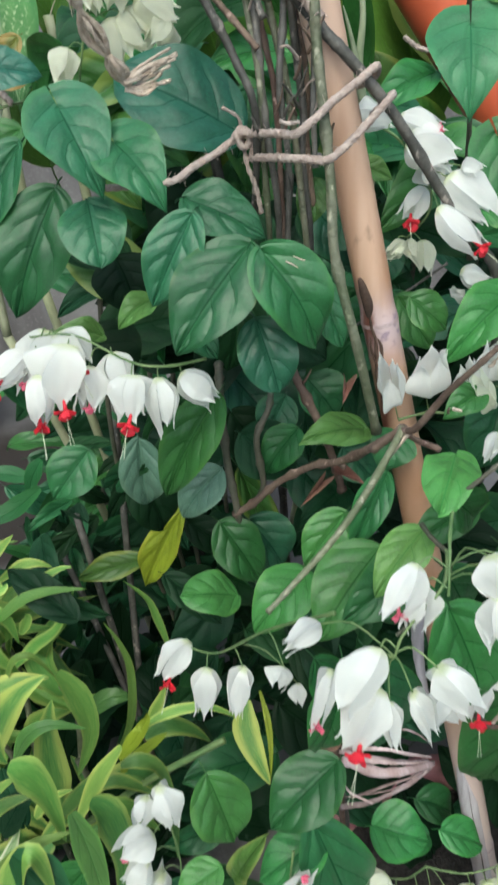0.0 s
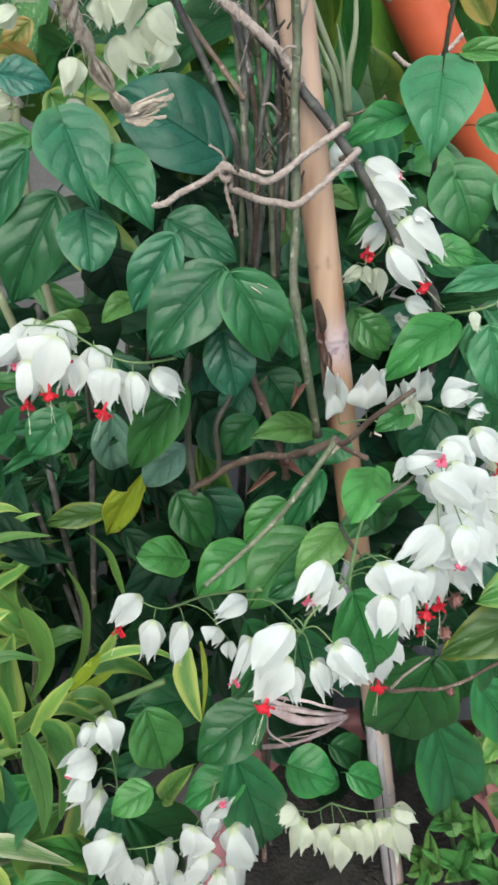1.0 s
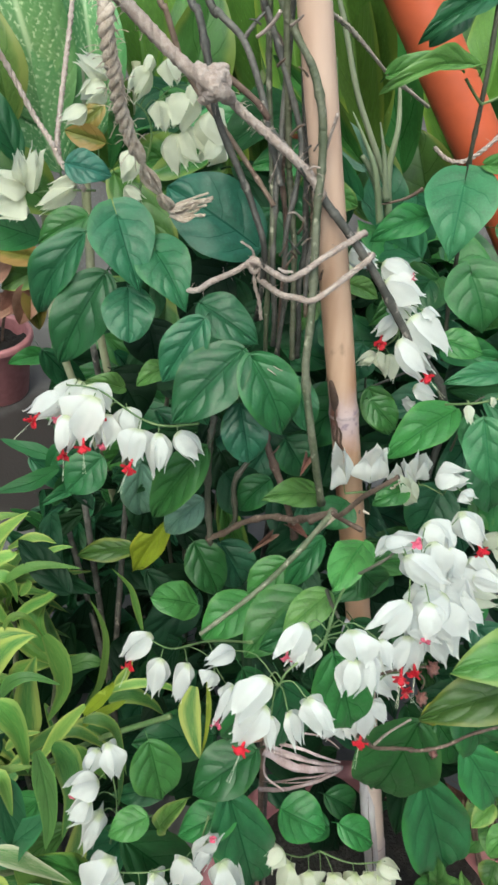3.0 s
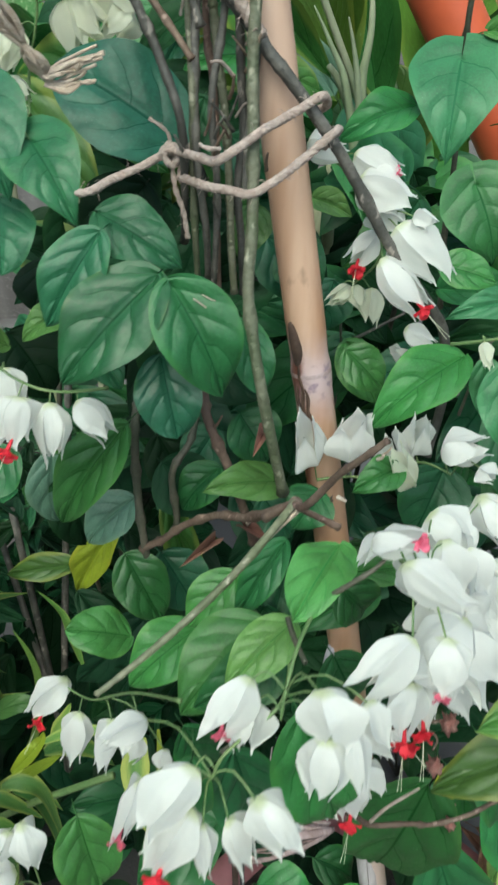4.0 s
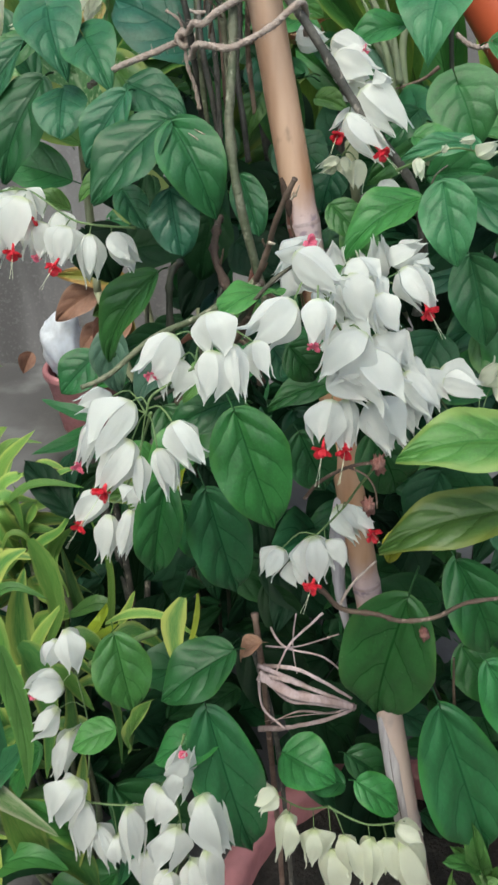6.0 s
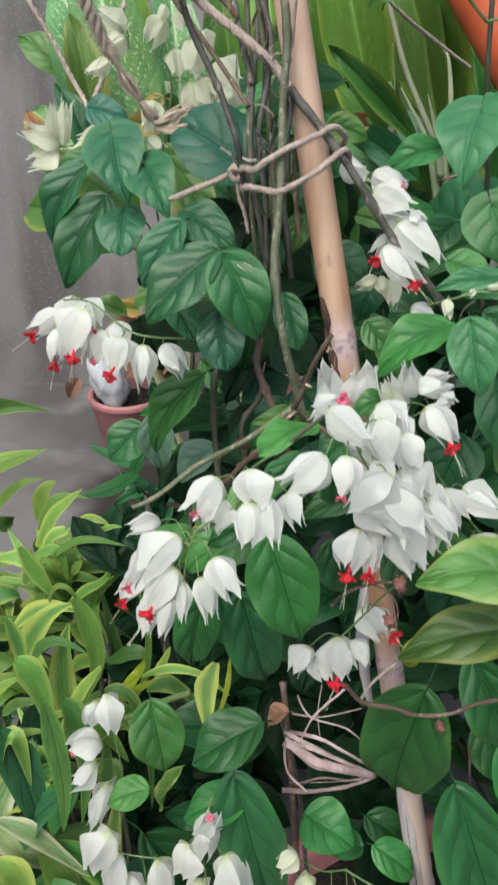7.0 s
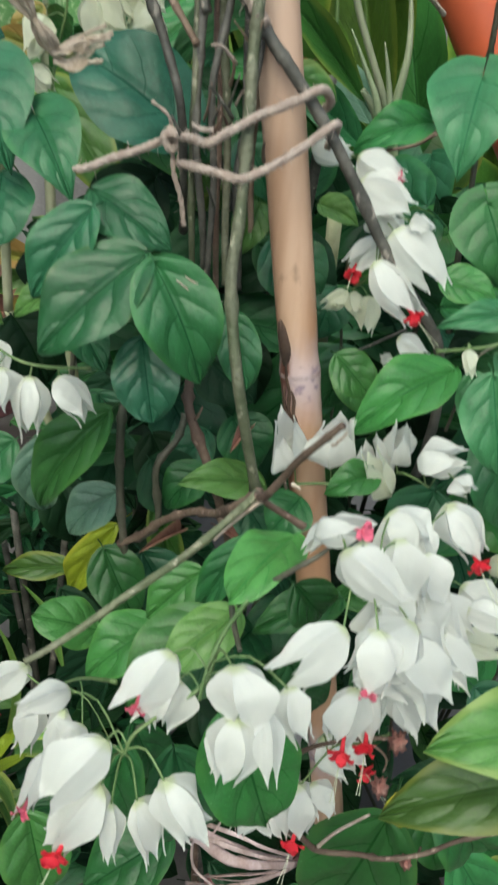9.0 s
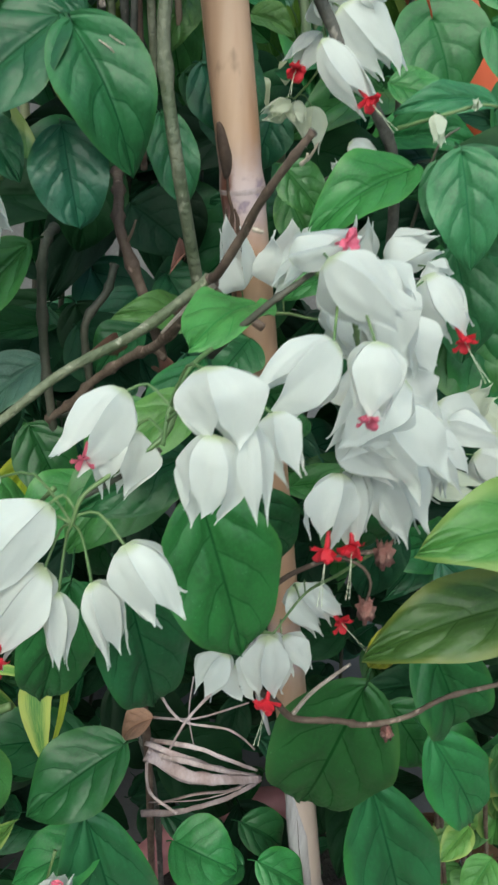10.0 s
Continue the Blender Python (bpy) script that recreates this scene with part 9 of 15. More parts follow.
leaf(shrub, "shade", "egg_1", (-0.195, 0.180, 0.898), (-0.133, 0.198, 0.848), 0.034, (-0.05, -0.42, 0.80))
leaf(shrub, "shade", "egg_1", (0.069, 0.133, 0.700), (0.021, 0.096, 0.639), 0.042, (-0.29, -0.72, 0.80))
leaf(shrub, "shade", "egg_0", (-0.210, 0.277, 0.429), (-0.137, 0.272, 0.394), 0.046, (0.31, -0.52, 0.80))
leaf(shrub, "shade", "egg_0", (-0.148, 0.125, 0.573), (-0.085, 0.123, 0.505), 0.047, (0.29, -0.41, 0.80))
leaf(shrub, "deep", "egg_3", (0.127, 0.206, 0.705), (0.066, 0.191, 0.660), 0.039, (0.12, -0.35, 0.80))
leaf(shrub, "deep", "egg_0", (0.087, 0.275, 0.324), (0.130, 0.288, 0.270), 0.030, (-0.09, -0.47, 0.80))
leaf(shrub, "shade", "egg_3", (0.095, 0.258, 0.156), (0.019, 0.255, 0.156), 0.044, (0.29, -0.54, 0.80))
leaf(shrub, "shade", "egg_0", (-0.006, 0.107, 0.506), (-0.036, 0.036, 0.476), 0.042, (-0.12, -0.43, 0.80))
leaf(shrub, "deep", "egg_0", (-0.157, 0.049, 0.271), (-0.182, 0.080, 0.224), 0.031, (-0.35, -0.46, 0.80))
leaf(shrub, "deep", "egg_3", (0.005, 0.120, 0.544), (-0.035, 0.046, 0.564), 0.050, (0.04, -0.77, 0.80))
leaf(shrub, "shade", "egg_0", (-0.089, 0.110, 0.312), (-0.136, 0.066, 0.304), 0.036, (-0.12, -0.39, 0.80))
leaf(shrub, "shade", "egg_3", (-0.046, 0.073, 0.501), (0.007, 0.049, 0.447), 0.043, (-0.35, -0.76, 0.80))
leaf(shrub, "deep", "egg_3", (0.045, 0.075, 0.862), (-0.029, 0.059, 0.802), 0.051, (0.30, -0.48, 0.80))
leaf(shrub, "shade", "egg_2", (-0.048, 0.120, 0.178), (0.036, 0.147, 0.216), 0.043, (0.26, -0.89, 0.80))
leaf(shrub, "shade", "egg_1", (-0.087, 0.099, 0.509), (-0.012, 0.087, 0.474), 0.048, (-0.14, -0.80, 0.80))
leaf(shrub, "shade", "egg_0", (-0.047, 0.086, 0.525), (0.030, 0.065, 0.468), 0.055, (0.15, -0.65, 0.80))
leaf(shrub, "shade", "egg_1", (-0.046, 0.234, 0.684), (0.018, 0.192, 0.649), 0.038, (0.02, -0.63, 0.80))
leaf(shrub, "shade", "egg_0", (0.021, 0.267, 0.239), (-0.041, 0.240, 0.237), 0.035, (0.03, -0.92, 0.80))
leaf(shrub, "shade", "egg_0", (0.113, 0.288, 0.503), (0.058, 0.235, 0.450), 0.047, (-0.34, -0.62, 0.80))
leaf(shrub, "deep", "egg_3", (0.095, 0.283, 0.491), (0.121, 0.242, 0.442), 0.034, (0.14, -0.36, 0.80))
leaf(shrub, "shade", "egg_1", (-0.109, 0.315, 0.924), (-0.090, 0.242, 0.861), 0.045, (-0.11, -0.41, 0.80))
leaf(shrub, "shade", "egg_1", (-0.123, 0.195, 0.708), (-0.058, 0.154, 0.690), 0.046, (-0.19, -0.47, 0.80))
leaf(shrub, "shade", "egg_2", (0.009, 0.193, 0.197), (0.019, 0.109, 0.155), 0.053, (-0.29, -0.41, 0.80))
leaf(shrub, "deep", "egg_3", (-0.075, 0.160, 0.247), (-0.068, 0.208, 0.201), 0.036, (-0.11, -0.59, 0.80))
leaf(shrub, "shade", "egg_1", (-0.098, 0.253, 0.640), (-0.055, 0.229, 0.598), 0.035, (-0.17, -0.61, 0.80))
leaf(shrub, "shade", "egg_0", (-0.062, 0.201, 0.560), (-0.053, 0.122, 0.504), 0.052, (0.05, -0.67, 0.80))
leaf(shrub, "deep", "egg_0", (0.032, 0.074, 0.459), (0.026, 0.093, 0.397), 0.034, (-0.33, -0.54, 0.80))
leaf(shrub, "shade", "egg_3", (0.070, 0.241, 0.568), (-0.021, 0.251, 0.572), 0.049, (0.01, -0.80, 0.80))
leaf(shrub, "shade", "egg_2", (-0.124, 0.058, 0.533), (-0.146, 0.081, 0.448), 0.044, (-0.35, -0.44, 0.80))
leaf(shrub, "shade", "egg_1", (-0.057, 0.234, 0.816), (-0.018, 0.183, 0.760), 0.047, (0.30, -0.90, 0.80))
leaf(shrub, "shade", "egg_1", (0.004, 0.161, 0.914), (0.033, 0.109, 0.874), 0.044, (-0.40, -0.72, 0.80))
leaf(shrub, "shade", "egg_2", (0.025, 0.068, 0.446), (0.120, 0.092, 0.452), 0.049, (0.24, -0.43, 0.80))
leaf(shrub, "shade", "egg_3", (0.051, 0.096, 0.521), (-0.011, 0.100, 0.448), 0.047, (0.22, -0.52, 0.80))
leaf(shrub, "deep", "egg_0", (-0.158, 0.264, 0.237), (-0.235, 0.251, 0.242), 0.036, (0.08, -0.97, 0.80))
leaf(shrub, "shade", "egg_3", (-0.196, 0.137, 0.366), (-0.192, 0.200, 0.391), 0.042, (-0.24, -0.38, 0.80))
leaf(shrub, "deep", "egg_2", (-0.219, 0.197, 0.316), (-0.163, 0.182, 0.276), 0.031, (0.03, -0.40, 0.80))
leaf(shrub, "shade", "egg_3", (0.065, 0.222, 0.263), (0.011, 0.168, 0.236), 0.035, (0.28, -0.98, 0.80))
leaf(shrub, "deep", "egg_2", (-0.037, 0.274, 0.506), (-0.125, 0.246, 0.506), 0.049, (-0.37, -0.66, 0.80))
leaf(shrub, "shade", "egg_1", (-0.120, 0.109, 0.468), (-0.172, 0.157, 0.402), 0.043, (-0.19, -0.67, 0.80))
leaf(shrub, "deep", "egg_3", (-0.080, 0.094, 0.814), (-0.034, 0.051, 0.747), 0.056, (0.27, -1.07, 0.80))
leaf(shrub, "shade", "egg_2", (0.118, 0.141, 0.534), (0.082, 0.084, 0.468), 0.049, (-0.08, -0.92, 0.80))
leaf(shrub, "deep", "egg_1", (-0.076, 0.249, 0.504), (-0.028, 0.188, 0.445), 0.049, (-0.19, -0.78, 0.80))
leaf(shrub, "shade", "egg_3", (0.015, 0.106, 0.664), (-0.033, 0.065, 0.666), 0.038, (-0.06, -0.63, 0.80))
leaf(shrub, "shade", "egg_1", (0.037, 0.250, 0.876), (-0.051, 0.237, 0.841), 0.051, (0.14, -0.88, 0.80))
leaf(shrub, "shade", "egg_0", (-0.078, 0.105, 0.487), (-0.070, 0.165, 0.478), 0.033, (0.00, -1.00, 0.80))
leaf(shrub, "deep", "egg_3", (-0.100, 0.173, 0.322), (-0.119, 0.194, 0.249), 0.043, (-0.08, -0.45, 0.80))
leaf(shrub, "shade", "egg_3", (0.037, 0.085, 0.522), (0.098, 0.085, 0.511), 0.034, (-0.18, -0.89, 0.80))
leaf(shrub, "shade", "egg_3", (0.005, 0.037, 0.782), (0.019, 0.092, 0.829), 0.039, (0.28, -0.53, 0.80))
leaf(shrub, "shade", "egg_0", (-0.066, 0.297, 0.346), (-0.106, 0.300, 0.302), 0.035, (0.03, -0.60, 0.80))
leaf(shrub, "deep", "egg_3", (-0.183, 0.302, 0.675), (-0.106, 0.268, 0.635), 0.049, (0.08, -0.53, 0.80))
leaf(shrub, "shade", "egg_2", (-0.172, 0.142, 0.841), (-0.083, 0.140, 0.848), 0.056, (-0.27, -0.76, 0.80))
leaf(shrub, "shade", "egg_2", (0.046, 0.168, 0.405), (0.023, 0.089, 0.416), 0.035, (-0.17, -0.81, 0.80))
leaf(shrub, "deep", "egg_0", (-0.034, 0.108, 0.786), (0.041, 0.138, 0.829), 0.043, (-0.20, -1.09, 0.80))
leaf(shrub, "deep", "egg_1", (-0.143, 0.081, 0.204), (-0.220, 0.066, 0.198), 0.039, (-0.38, -0.88, 0.80))
leaf(shrub, "shade", "egg_3", (-0.037, 0.136, 0.397), (-0.106, 0.146, 0.380), 0.036, (-0.22, -0.52, 0.80))
leaf(shrub, "shade", "egg_1", (0.058, 0.219, 0.582), (0.117, 0.259, 0.598), 0.033, (-0.12, -0.80, 0.80))
leaf(shrub, "shade", "egg_1", (0.004, 0.241, 0.218), (0.046, 0.283, 0.253), 0.033, (0.09, -0.37, 0.80))
leaf(shrub, "shade", "egg_1", (0.098, 0.101, 0.453), (0.039, 0.085, 0.447), 0.037, (-0.34, -0.81, 0.80))
leaf(shrub, "shade", "egg_3", (-0.098, 0.238, 0.460), (-0.040, 0.165, 0.479), 0.059, (-0.34, -0.61, 0.80))
leaf(shrub, "shade", "egg_3", (-0.213, 0.057, 0.320), (-0.165, 0.095, 0.255), 0.053, (0.01, -0.54, 0.80))
leaf(shrub, "shade", "egg_2", (0.024, 0.201, 0.233), (0.017, 0.142, 0.174), 0.041, (0.10, -0.80, 0.80))
leaf(shrub, "deep", "egg_0", (0.021, 0.302, 0.179), (-0.014, 0.265, 0.146), 0.032, (0.03, -0.36, 0.80))
leaf(shrub, "shade", "egg_3", (-0.015, 0.264, 0.686), (0.039, 0.267, 0.650), 0.037, (0.05, -0.40, 0.80))
leaf(shrub, "shade", "egg_3", (-0.135, 0.179, 0.179), (-0.068, 0.135, 0.182), 0.046, (0.09, -0.44, 0.80))
leaf(shrub, "shade", "egg_2", (-0.005, 0.328, 0.342), (-0.039, 0.260, 0.342), 0.034, (0.35, -0.77, 0.80))
leaf(shrub, "deep", "egg_2", (-0.117, 0.322, 0.843), (-0.056, 0.271, 0.830), 0.040, (0.11, -0.62, 0.80))
leaf(shrub, "shade", "egg_0", (-0.003, 0.241, 0.717), (0.059, 0.265, 0.692), 0.042, (-0.18, -0.90, 0.80))
leaf(shrub, "shade", "egg_0", (0.074, 0.255, 0.528), (0.114, 0.269, 0.474), 0.037, (-0.22, -1.01, 0.80))
leaf(shrub, "shade", "egg_1", (-0.160, 0.113, 0.300), (-0.203, 0.128, 0.220), 0.048, (-0.09, -0.46, 0.80))
leaf(shrub, "shade", "egg_2", (-0.013, 0.283, 0.876), (-0.095, 0.309, 0.841), 0.049, (0.23, -0.65, 0.80))
leaf(shrub, "shade", "egg_3", (0.133, 0.257, 0.406), (0.077, 0.250, 0.341), 0.043, (0.19, -0.66, 0.80))
leaf(shrub, "deep", "egg_0", (0.071, 0.240, 0.407), (0.041, 0.190, 0.352), 0.050, (0.20, -1.08, 0.80))
leaf(shrub, "shade", "egg_1", (0.058, 0.061, 0.229), (0.054, 0.133, 0.242), 0.041, (0.10, -0.65, 0.80))
leaf(shrub, "shade", "egg_1", (-0.021, 0.201, 0.446), (-0.091, 0.227, 0.467), 0.048, (-0.20, -0.68, 0.80))
leaf(shrub, "deep", "egg_0", (-0.141, 0.226, 0.470), (-0.143, 0.247, 0.394), 0.042, (0.01, -0.76, 0.80))
leaf(shrub, "shade", "egg_1", (0.088, 0.083, 0.261), (0.038, 0.085, 0.202), 0.036, (0.01, -0.34, 0.80))
leaf(shrub, "shade", "egg_2", (-0.095, 0.198, 0.414), (-0.097, 0.259, 0.407), 0.026, (-0.19, -0.71, 0.80))
leaf(shrub, "shade", "egg_1", (0.104, 0.225, 0.658), (0.094, 0.279, 0.689), 0.028, (0.15, -0.55, 0.80))
leaf(shrub, "shade", "egg_0", (0.034, 0.287, 0.855), (-0.057, 0.279, 0.830), 0.043, (0.22, -0.53, 0.80))
leaf(shrub, "shade", "egg_3", (0.015, 0.276, 0.571), (0.058, 0.215, 0.532), 0.047, (-0.35, -0.98, 0.80))
leaf(shrub, "shade", "egg_2", (-0.066, 0.110, 0.867), (-0.106, 0.057, 0.809), 0.042, (-0.01, -0.58, 0.80))
leaf(shrub, "shade", "egg_3", (-0.137, 0.265, 0.554), (-0.208, 0.250, 0.518), 0.039, (-0.23, -1.07, 0.80))
leaf(shrub, "deep", "egg_0", (0.158, 0.127, 0.820), (0.065, 0.118, 0.802), 0.042, (0.18, -0.38, 0.80))
leaf(shrub, "shade", "egg_1", (-0.149, 0.314, 0.223), (-0.151, 0.253, 0.154), 0.055, (0.36, -0.60, 0.80))
leaf(shrub, "shade", "egg_1", (-0.125, 0.223, 0.558), (-0.081, 0.197, 0.521), 0.038, (-0.13, -0.58, 0.80))
leaf(shrub, "deep", "egg_3", (0.061, 0.161, 0.649), (0.098, 0.094, 0.657), 0.046, (0.10, -1.06, 0.80))
leaf(shrub, "deep", "egg_1", (-0.021, 0.259, 0.214), (-0.051, 0.297, 0.253), 0.033, (-0.22, -0.76, 0.80))
leaf(shrub, "deep", "egg_0", (-0.015, 0.169, 0.657), (0.033, 0.112, 0.594), 0.057, (0.01, -0.43, 0.80))
ribbon(shrub, "soft", [(-0.299, 0.400, 0.524), (-0.331, 0.400, 0.538), (-0.355, 0.400, 0.548), (-0.376, 0.400, 0.559)], 0.026, (0.13, -0.57, 0.81))
ribbon(shrub, "dark", [(-0.292, 0.360, 0.539), (-0.325, 0.360, 0.516), (-0.357, 0.360, 0.503), (-0.390, 0.360, 0.493)], 0.032, (0.13, -0.54, 0.83))
ribbon(shrub, "dark", [(-0.324, 0.400, 0.388), (-0.350, 0.400, 0.410), (-0.379, 0.400, 0.427)], 0.025, (0.12, -0.52, 0.85))
ribbon(shrub, "soft", [(-0.322, 0.380, 0.483), (-0.325, 0.380, 0.445), (-0.323, 0.380, 0.399)], 0.012, (0.15, -0.73, 0.67))
ribbon(shrub, "soft", [(-0.261, 0.360, 0.443), (-0.289, 0.360, 0.451), (-0.307, 0.360, 0.431), (-0.317, 0.360, 0.389)], 0.024, (0.09, -0.51, 0.85))
ribbon(shrub, "dark", [(-0.286, 0.390, 0.559), (-0.303, 0.390, 0.535), (-0.316, 0.390, 0.500)], 0.026, (0.10, -0.56, 0.82))
ribbon(shrub, "dark", [(-0.288, 0.420, 0.484), (-0.309, 0.420, 0.436), (-0.330, 0.420, 0.409)], 0.028, (0.10, -0.54, 0.84))
tube("stem", [(-0.122, 0.280, 0.000), (-0.085, 0.270, 0.300), (-0.074, 0.270, 0.600), (-0.054, 0.270, 0.850)], 0.0026, STALK_DARK, shrub)
tube("stem", [(-0.137, 0.280, 0.000), (-0.114, 0.270, 0.300), (-0.123, 0.270, 0.600), (-0.103, 0.270, 0.850)], 0.0026, STALK_DARK, shrub)
tube("stem", [(-0.157, 0.280, 0.000), (-0.154, 0.271, 0.300), (-0.190, 0.270, 0.600), (-0.170, 0.270, 0.850)], 0.0026, STALK_DARK, shrub)
tube("stem", [(-0.144, 0.280, 0.000), (-0.128, 0.270, 0.300), (-0.146, 0.270, 0.600), (-0.126, 0.270, 0.850)], 0.0026, STALK_DARK, shrub)
shrub = thing("shrub", (0.250, 0.250, 0.000), "leafy green shrub behind the vine and the pot", "shrub", "shade shrubs")
leaf(shrub, "mid", "egg_0", (0.222, 0.186, 0.205), (0.243, 0.104, 0.166), 0.049, (0.04, -1.00, 0.80))
leaf(shrub, "mid", "egg_0", (0.184, 0.230, 0.411), (0.178, 0.282, 0.367), 0.032, (-0.26, -0.54, 0.80))
leaf(shrub, "mid", "egg_3", (0.266, -0.013, 0.117), (0.171, -0.013, 0.090), 0.045, (0.27, -1.06, 0.80))
leaf(shrub, "mid", "egg_1", (0.186, 0.199, 0.569), (0.125, 0.226, 0.549), 0.039, (0.01, -0.90, 0.80))
leaf(shrub, "shade", "egg_0", (0.299, 0.351, 0.731), (0.282, 0.288, 0.680), 0.037, (-0.18, -0.59, 0.80))
leaf(shrub, "deep", "egg_3", (0.187, 0.280, 0.312), (0.160, 0.241, 0.262), 0.029, (-0.19, -0.93, 0.80))
leaf(shrub, "shade", "egg_2", (0.127, 0.041, 0.513), (0.055, 0.036, 0.532), 0.045, (0.22, -0.82, 0.80))
leaf(shrub, "mid", "egg_1", (0.345, 0.111, 0.646), (0.359, 0.050, 0.605), 0.039, (-0.34, -1.04, 0.80))
leaf(shrub, "mid", "egg_3", (0.165, 0.117, 0.823), (0.204, 0.048, 0.811), 0.046, (-0.05, -0.40, 0.80))
leaf(shrub, "shade", "egg_2", (0.399, 0.289, 0.742), (0.395, 0.218, 0.750), 0.043, (-0.32, -0.33, 0.80))
leaf(shrub, "mid", "egg_3", (0.253, 0.270, 0.235), (0.293, 0.226, 0.175), 0.038, (-0.31, -0.92, 0.80))
leaf(shrub, "mid", "egg_1", (0.154, 0.199, 0.720), (0.097, 0.231, 0.657), 0.039, (-0.27, -0.60, 0.80))
leaf(shrub, "shade", "egg_0", (0.158, 0.053, 0.195), (0.137, 0.097, 0.229), 0.037, (-0.10, -0.43, 0.80))
leaf(shrub, "shade", "egg_3", (0.271, 0.024, 0.187), (0.335, 0.048, 0.127), 0.042, (-0.30, -0.38, 0.80))
leaf(shrub, "shade", "egg_1", (0.182, 0.305, 0.261), (0.245, 0.300, 0.233), 0.036, (0.15, -0.90, 0.80))
leaf(shrub, "mid", "egg_3", (0.432, 0.372, 0.754), (0.385, 0.342, 0.724), 0.036, (0.02, -0.96, 0.80))
leaf(shrub, "shade", "egg_3", (0.350, 0.242, 0.304), (0.434, 0.258, 0.271), 0.051, (-0.05, -0.76, 0.80))
leaf(shrub, "shade", "egg_3", (0.377, 0.090, 0.584), (0.429, 0.123, 0.581), 0.033, (-0.11, -0.60, 0.80))
leaf(shrub, "shade", "egg_1", (0.228, 0.167, 0.572), (0.171, 0.141, 0.557), 0.038, (-0.22, -1.02, 0.80))
leaf(shrub, "shade", "egg_3", (0.262, 0.270, 0.378), (0.246, 0.200, 0.333), 0.036, (-0.36, -0.50, 0.80))
leaf(shrub, "shade", "egg_3", (0.298, 0.100, 0.328), (0.378, 0.107, 0.287), 0.054, (0.36, -0.35, 0.80))
leaf(shrub, "shade", "egg_1", (0.228, 0.336, 0.131), (0.183, 0.276, 0.118), 0.042, (-0.21, -0.30, 0.80))
leaf(shrub, "mid", "egg_0", (0.226, 0.354, 0.879), (0.149, 0.348, 0.870), 0.041, (-0.29, -0.31, 0.80))
leaf(shrub, "shade", "egg_1", (0.124, 0.335, 0.845), (0.084, 0.344, 0.781), 0.035, (0.37, -0.34, 0.80))
leaf(shrub, "shade", "egg_1", (0.374, 0.134, 0.689), (0.451, 0.084, 0.694), 0.044, (0.09, -0.45, 0.80))
leaf(shrub, "shade", "egg_3", (0.372, 0.203, 0.134), (0.447, 0.190, 0.083), 0.052, (0.12, -0.74, 0.80))
leaf(shrub, "shade", "egg_3", (0.329, 0.019, 0.920), (0.387, -0.026, 0.874), 0.044, (0.20, -0.74, 0.80))
leaf(shrub, "mid", "egg_3", (0.371, 0.282, 0.434), (0.336, 0.330, 0.388), 0.036, (0.37, -1.09, 0.80))
leaf(shrub, "shade", "egg_1", (0.129, 0.244, 0.929), (0.148, 0.274, 0.865), 0.040, (0.37, -1.06, 0.80))
leaf(shrub, "shade", "egg_1", (0.218, 0.273, 0.320), (0.163, 0.229, 0.332), 0.044, (-0.35, -0.59, 0.80))
leaf(shrub, "mid", "egg_2", (0.251, 0.092, 0.868), (0.190, 0.073, 0.833), 0.030, (-0.06, -0.90, 0.80))
leaf(shrub, "shade", "egg_1", (0.350, 0.400, 0.492), (0.358, 0.303, 0.515), 0.053, (0.38, -0.39, 0.80))
leaf(shrub, "shade", "egg_1", (0.329, 0.027, 0.222), (0.423, 0.051, 0.204), 0.057, (-0.24, -0.99, 0.80))
leaf(shrub, "mid", "egg_3", (0.260, 0.379, 0.403), (0.305, 0.340, 0.396), 0.029, (0.24, -0.35, 0.80))
leaf(shrub, "shade", "egg_0", (0.157, 0.146, 0.429), (0.094, 0.138, 0.383), 0.041, (0.38, -1.09, 0.80))
leaf(shrub, "mid", "egg_1", (0.313, 0.020, 0.941), (0.380, -0.000, 0.942), 0.038, (0.17, -0.46, 0.80))
leaf(shrub, "shade", "egg_1", (0.324, 0.067, 0.702), (0.410, 0.103, 0.726), 0.047, (0.39, -1.03, 0.80))
leaf(shrub, "deep", "egg_1", (0.224, 0.150, 0.776), (0.317, 0.150, 0.744), 0.054, (-0.27, -0.61, 0.80))
leaf(shrub, "deep", "egg_2", (0.423, 0.214, 0.982), (0.366, 0.210, 0.917), 0.044, (-0.20, -0.79, 0.80))
leaf(shrub, "shade", "egg_1", (0.328, 0.227, 0.278), (0.254, 0.228, 0.246), 0.049, (0.15, -0.74, 0.80))
leaf(shrub, "shade", "egg_2", (0.230, 0.324, 0.242), (0.209, 0.359, 0.196), 0.034, (0.27, -0.85, 0.80))
leaf(shrub, "deep", "egg_2", (0.165, 0.055, 0.635), (0.071, 0.042, 0.653), 0.055, (-0.06, -0.99, 0.80))
leaf(shrub, "deep", "egg_1", (0.353, 0.207, 0.224), (0.421, 0.183, 0.197), 0.033, (-0.35, -0.52, 0.80))
leaf(shrub, "shade", "egg_1", (0.159, 0.021, 0.316), (0.140, -0.047, 0.288), 0.047, (-0.07, -0.47, 0.80))
leaf(shrub, "shade", "egg_0", (0.290, 0.017, 0.231), (0.232, -0.014, 0.233), 0.031, (-0.19, -0.81, 0.80))
leaf(shrub, "deep", "egg_3", (0.445, 0.133, 0.836), (0.376, 0.097, 0.843), 0.038, (0.18, -0.85, 0.80))
leaf(shrub, "shade", "egg_1", (0.172, 0.112, 0.210), (0.250, 0.072, 0.194), 0.046, (-0.06, -0.93, 0.80))
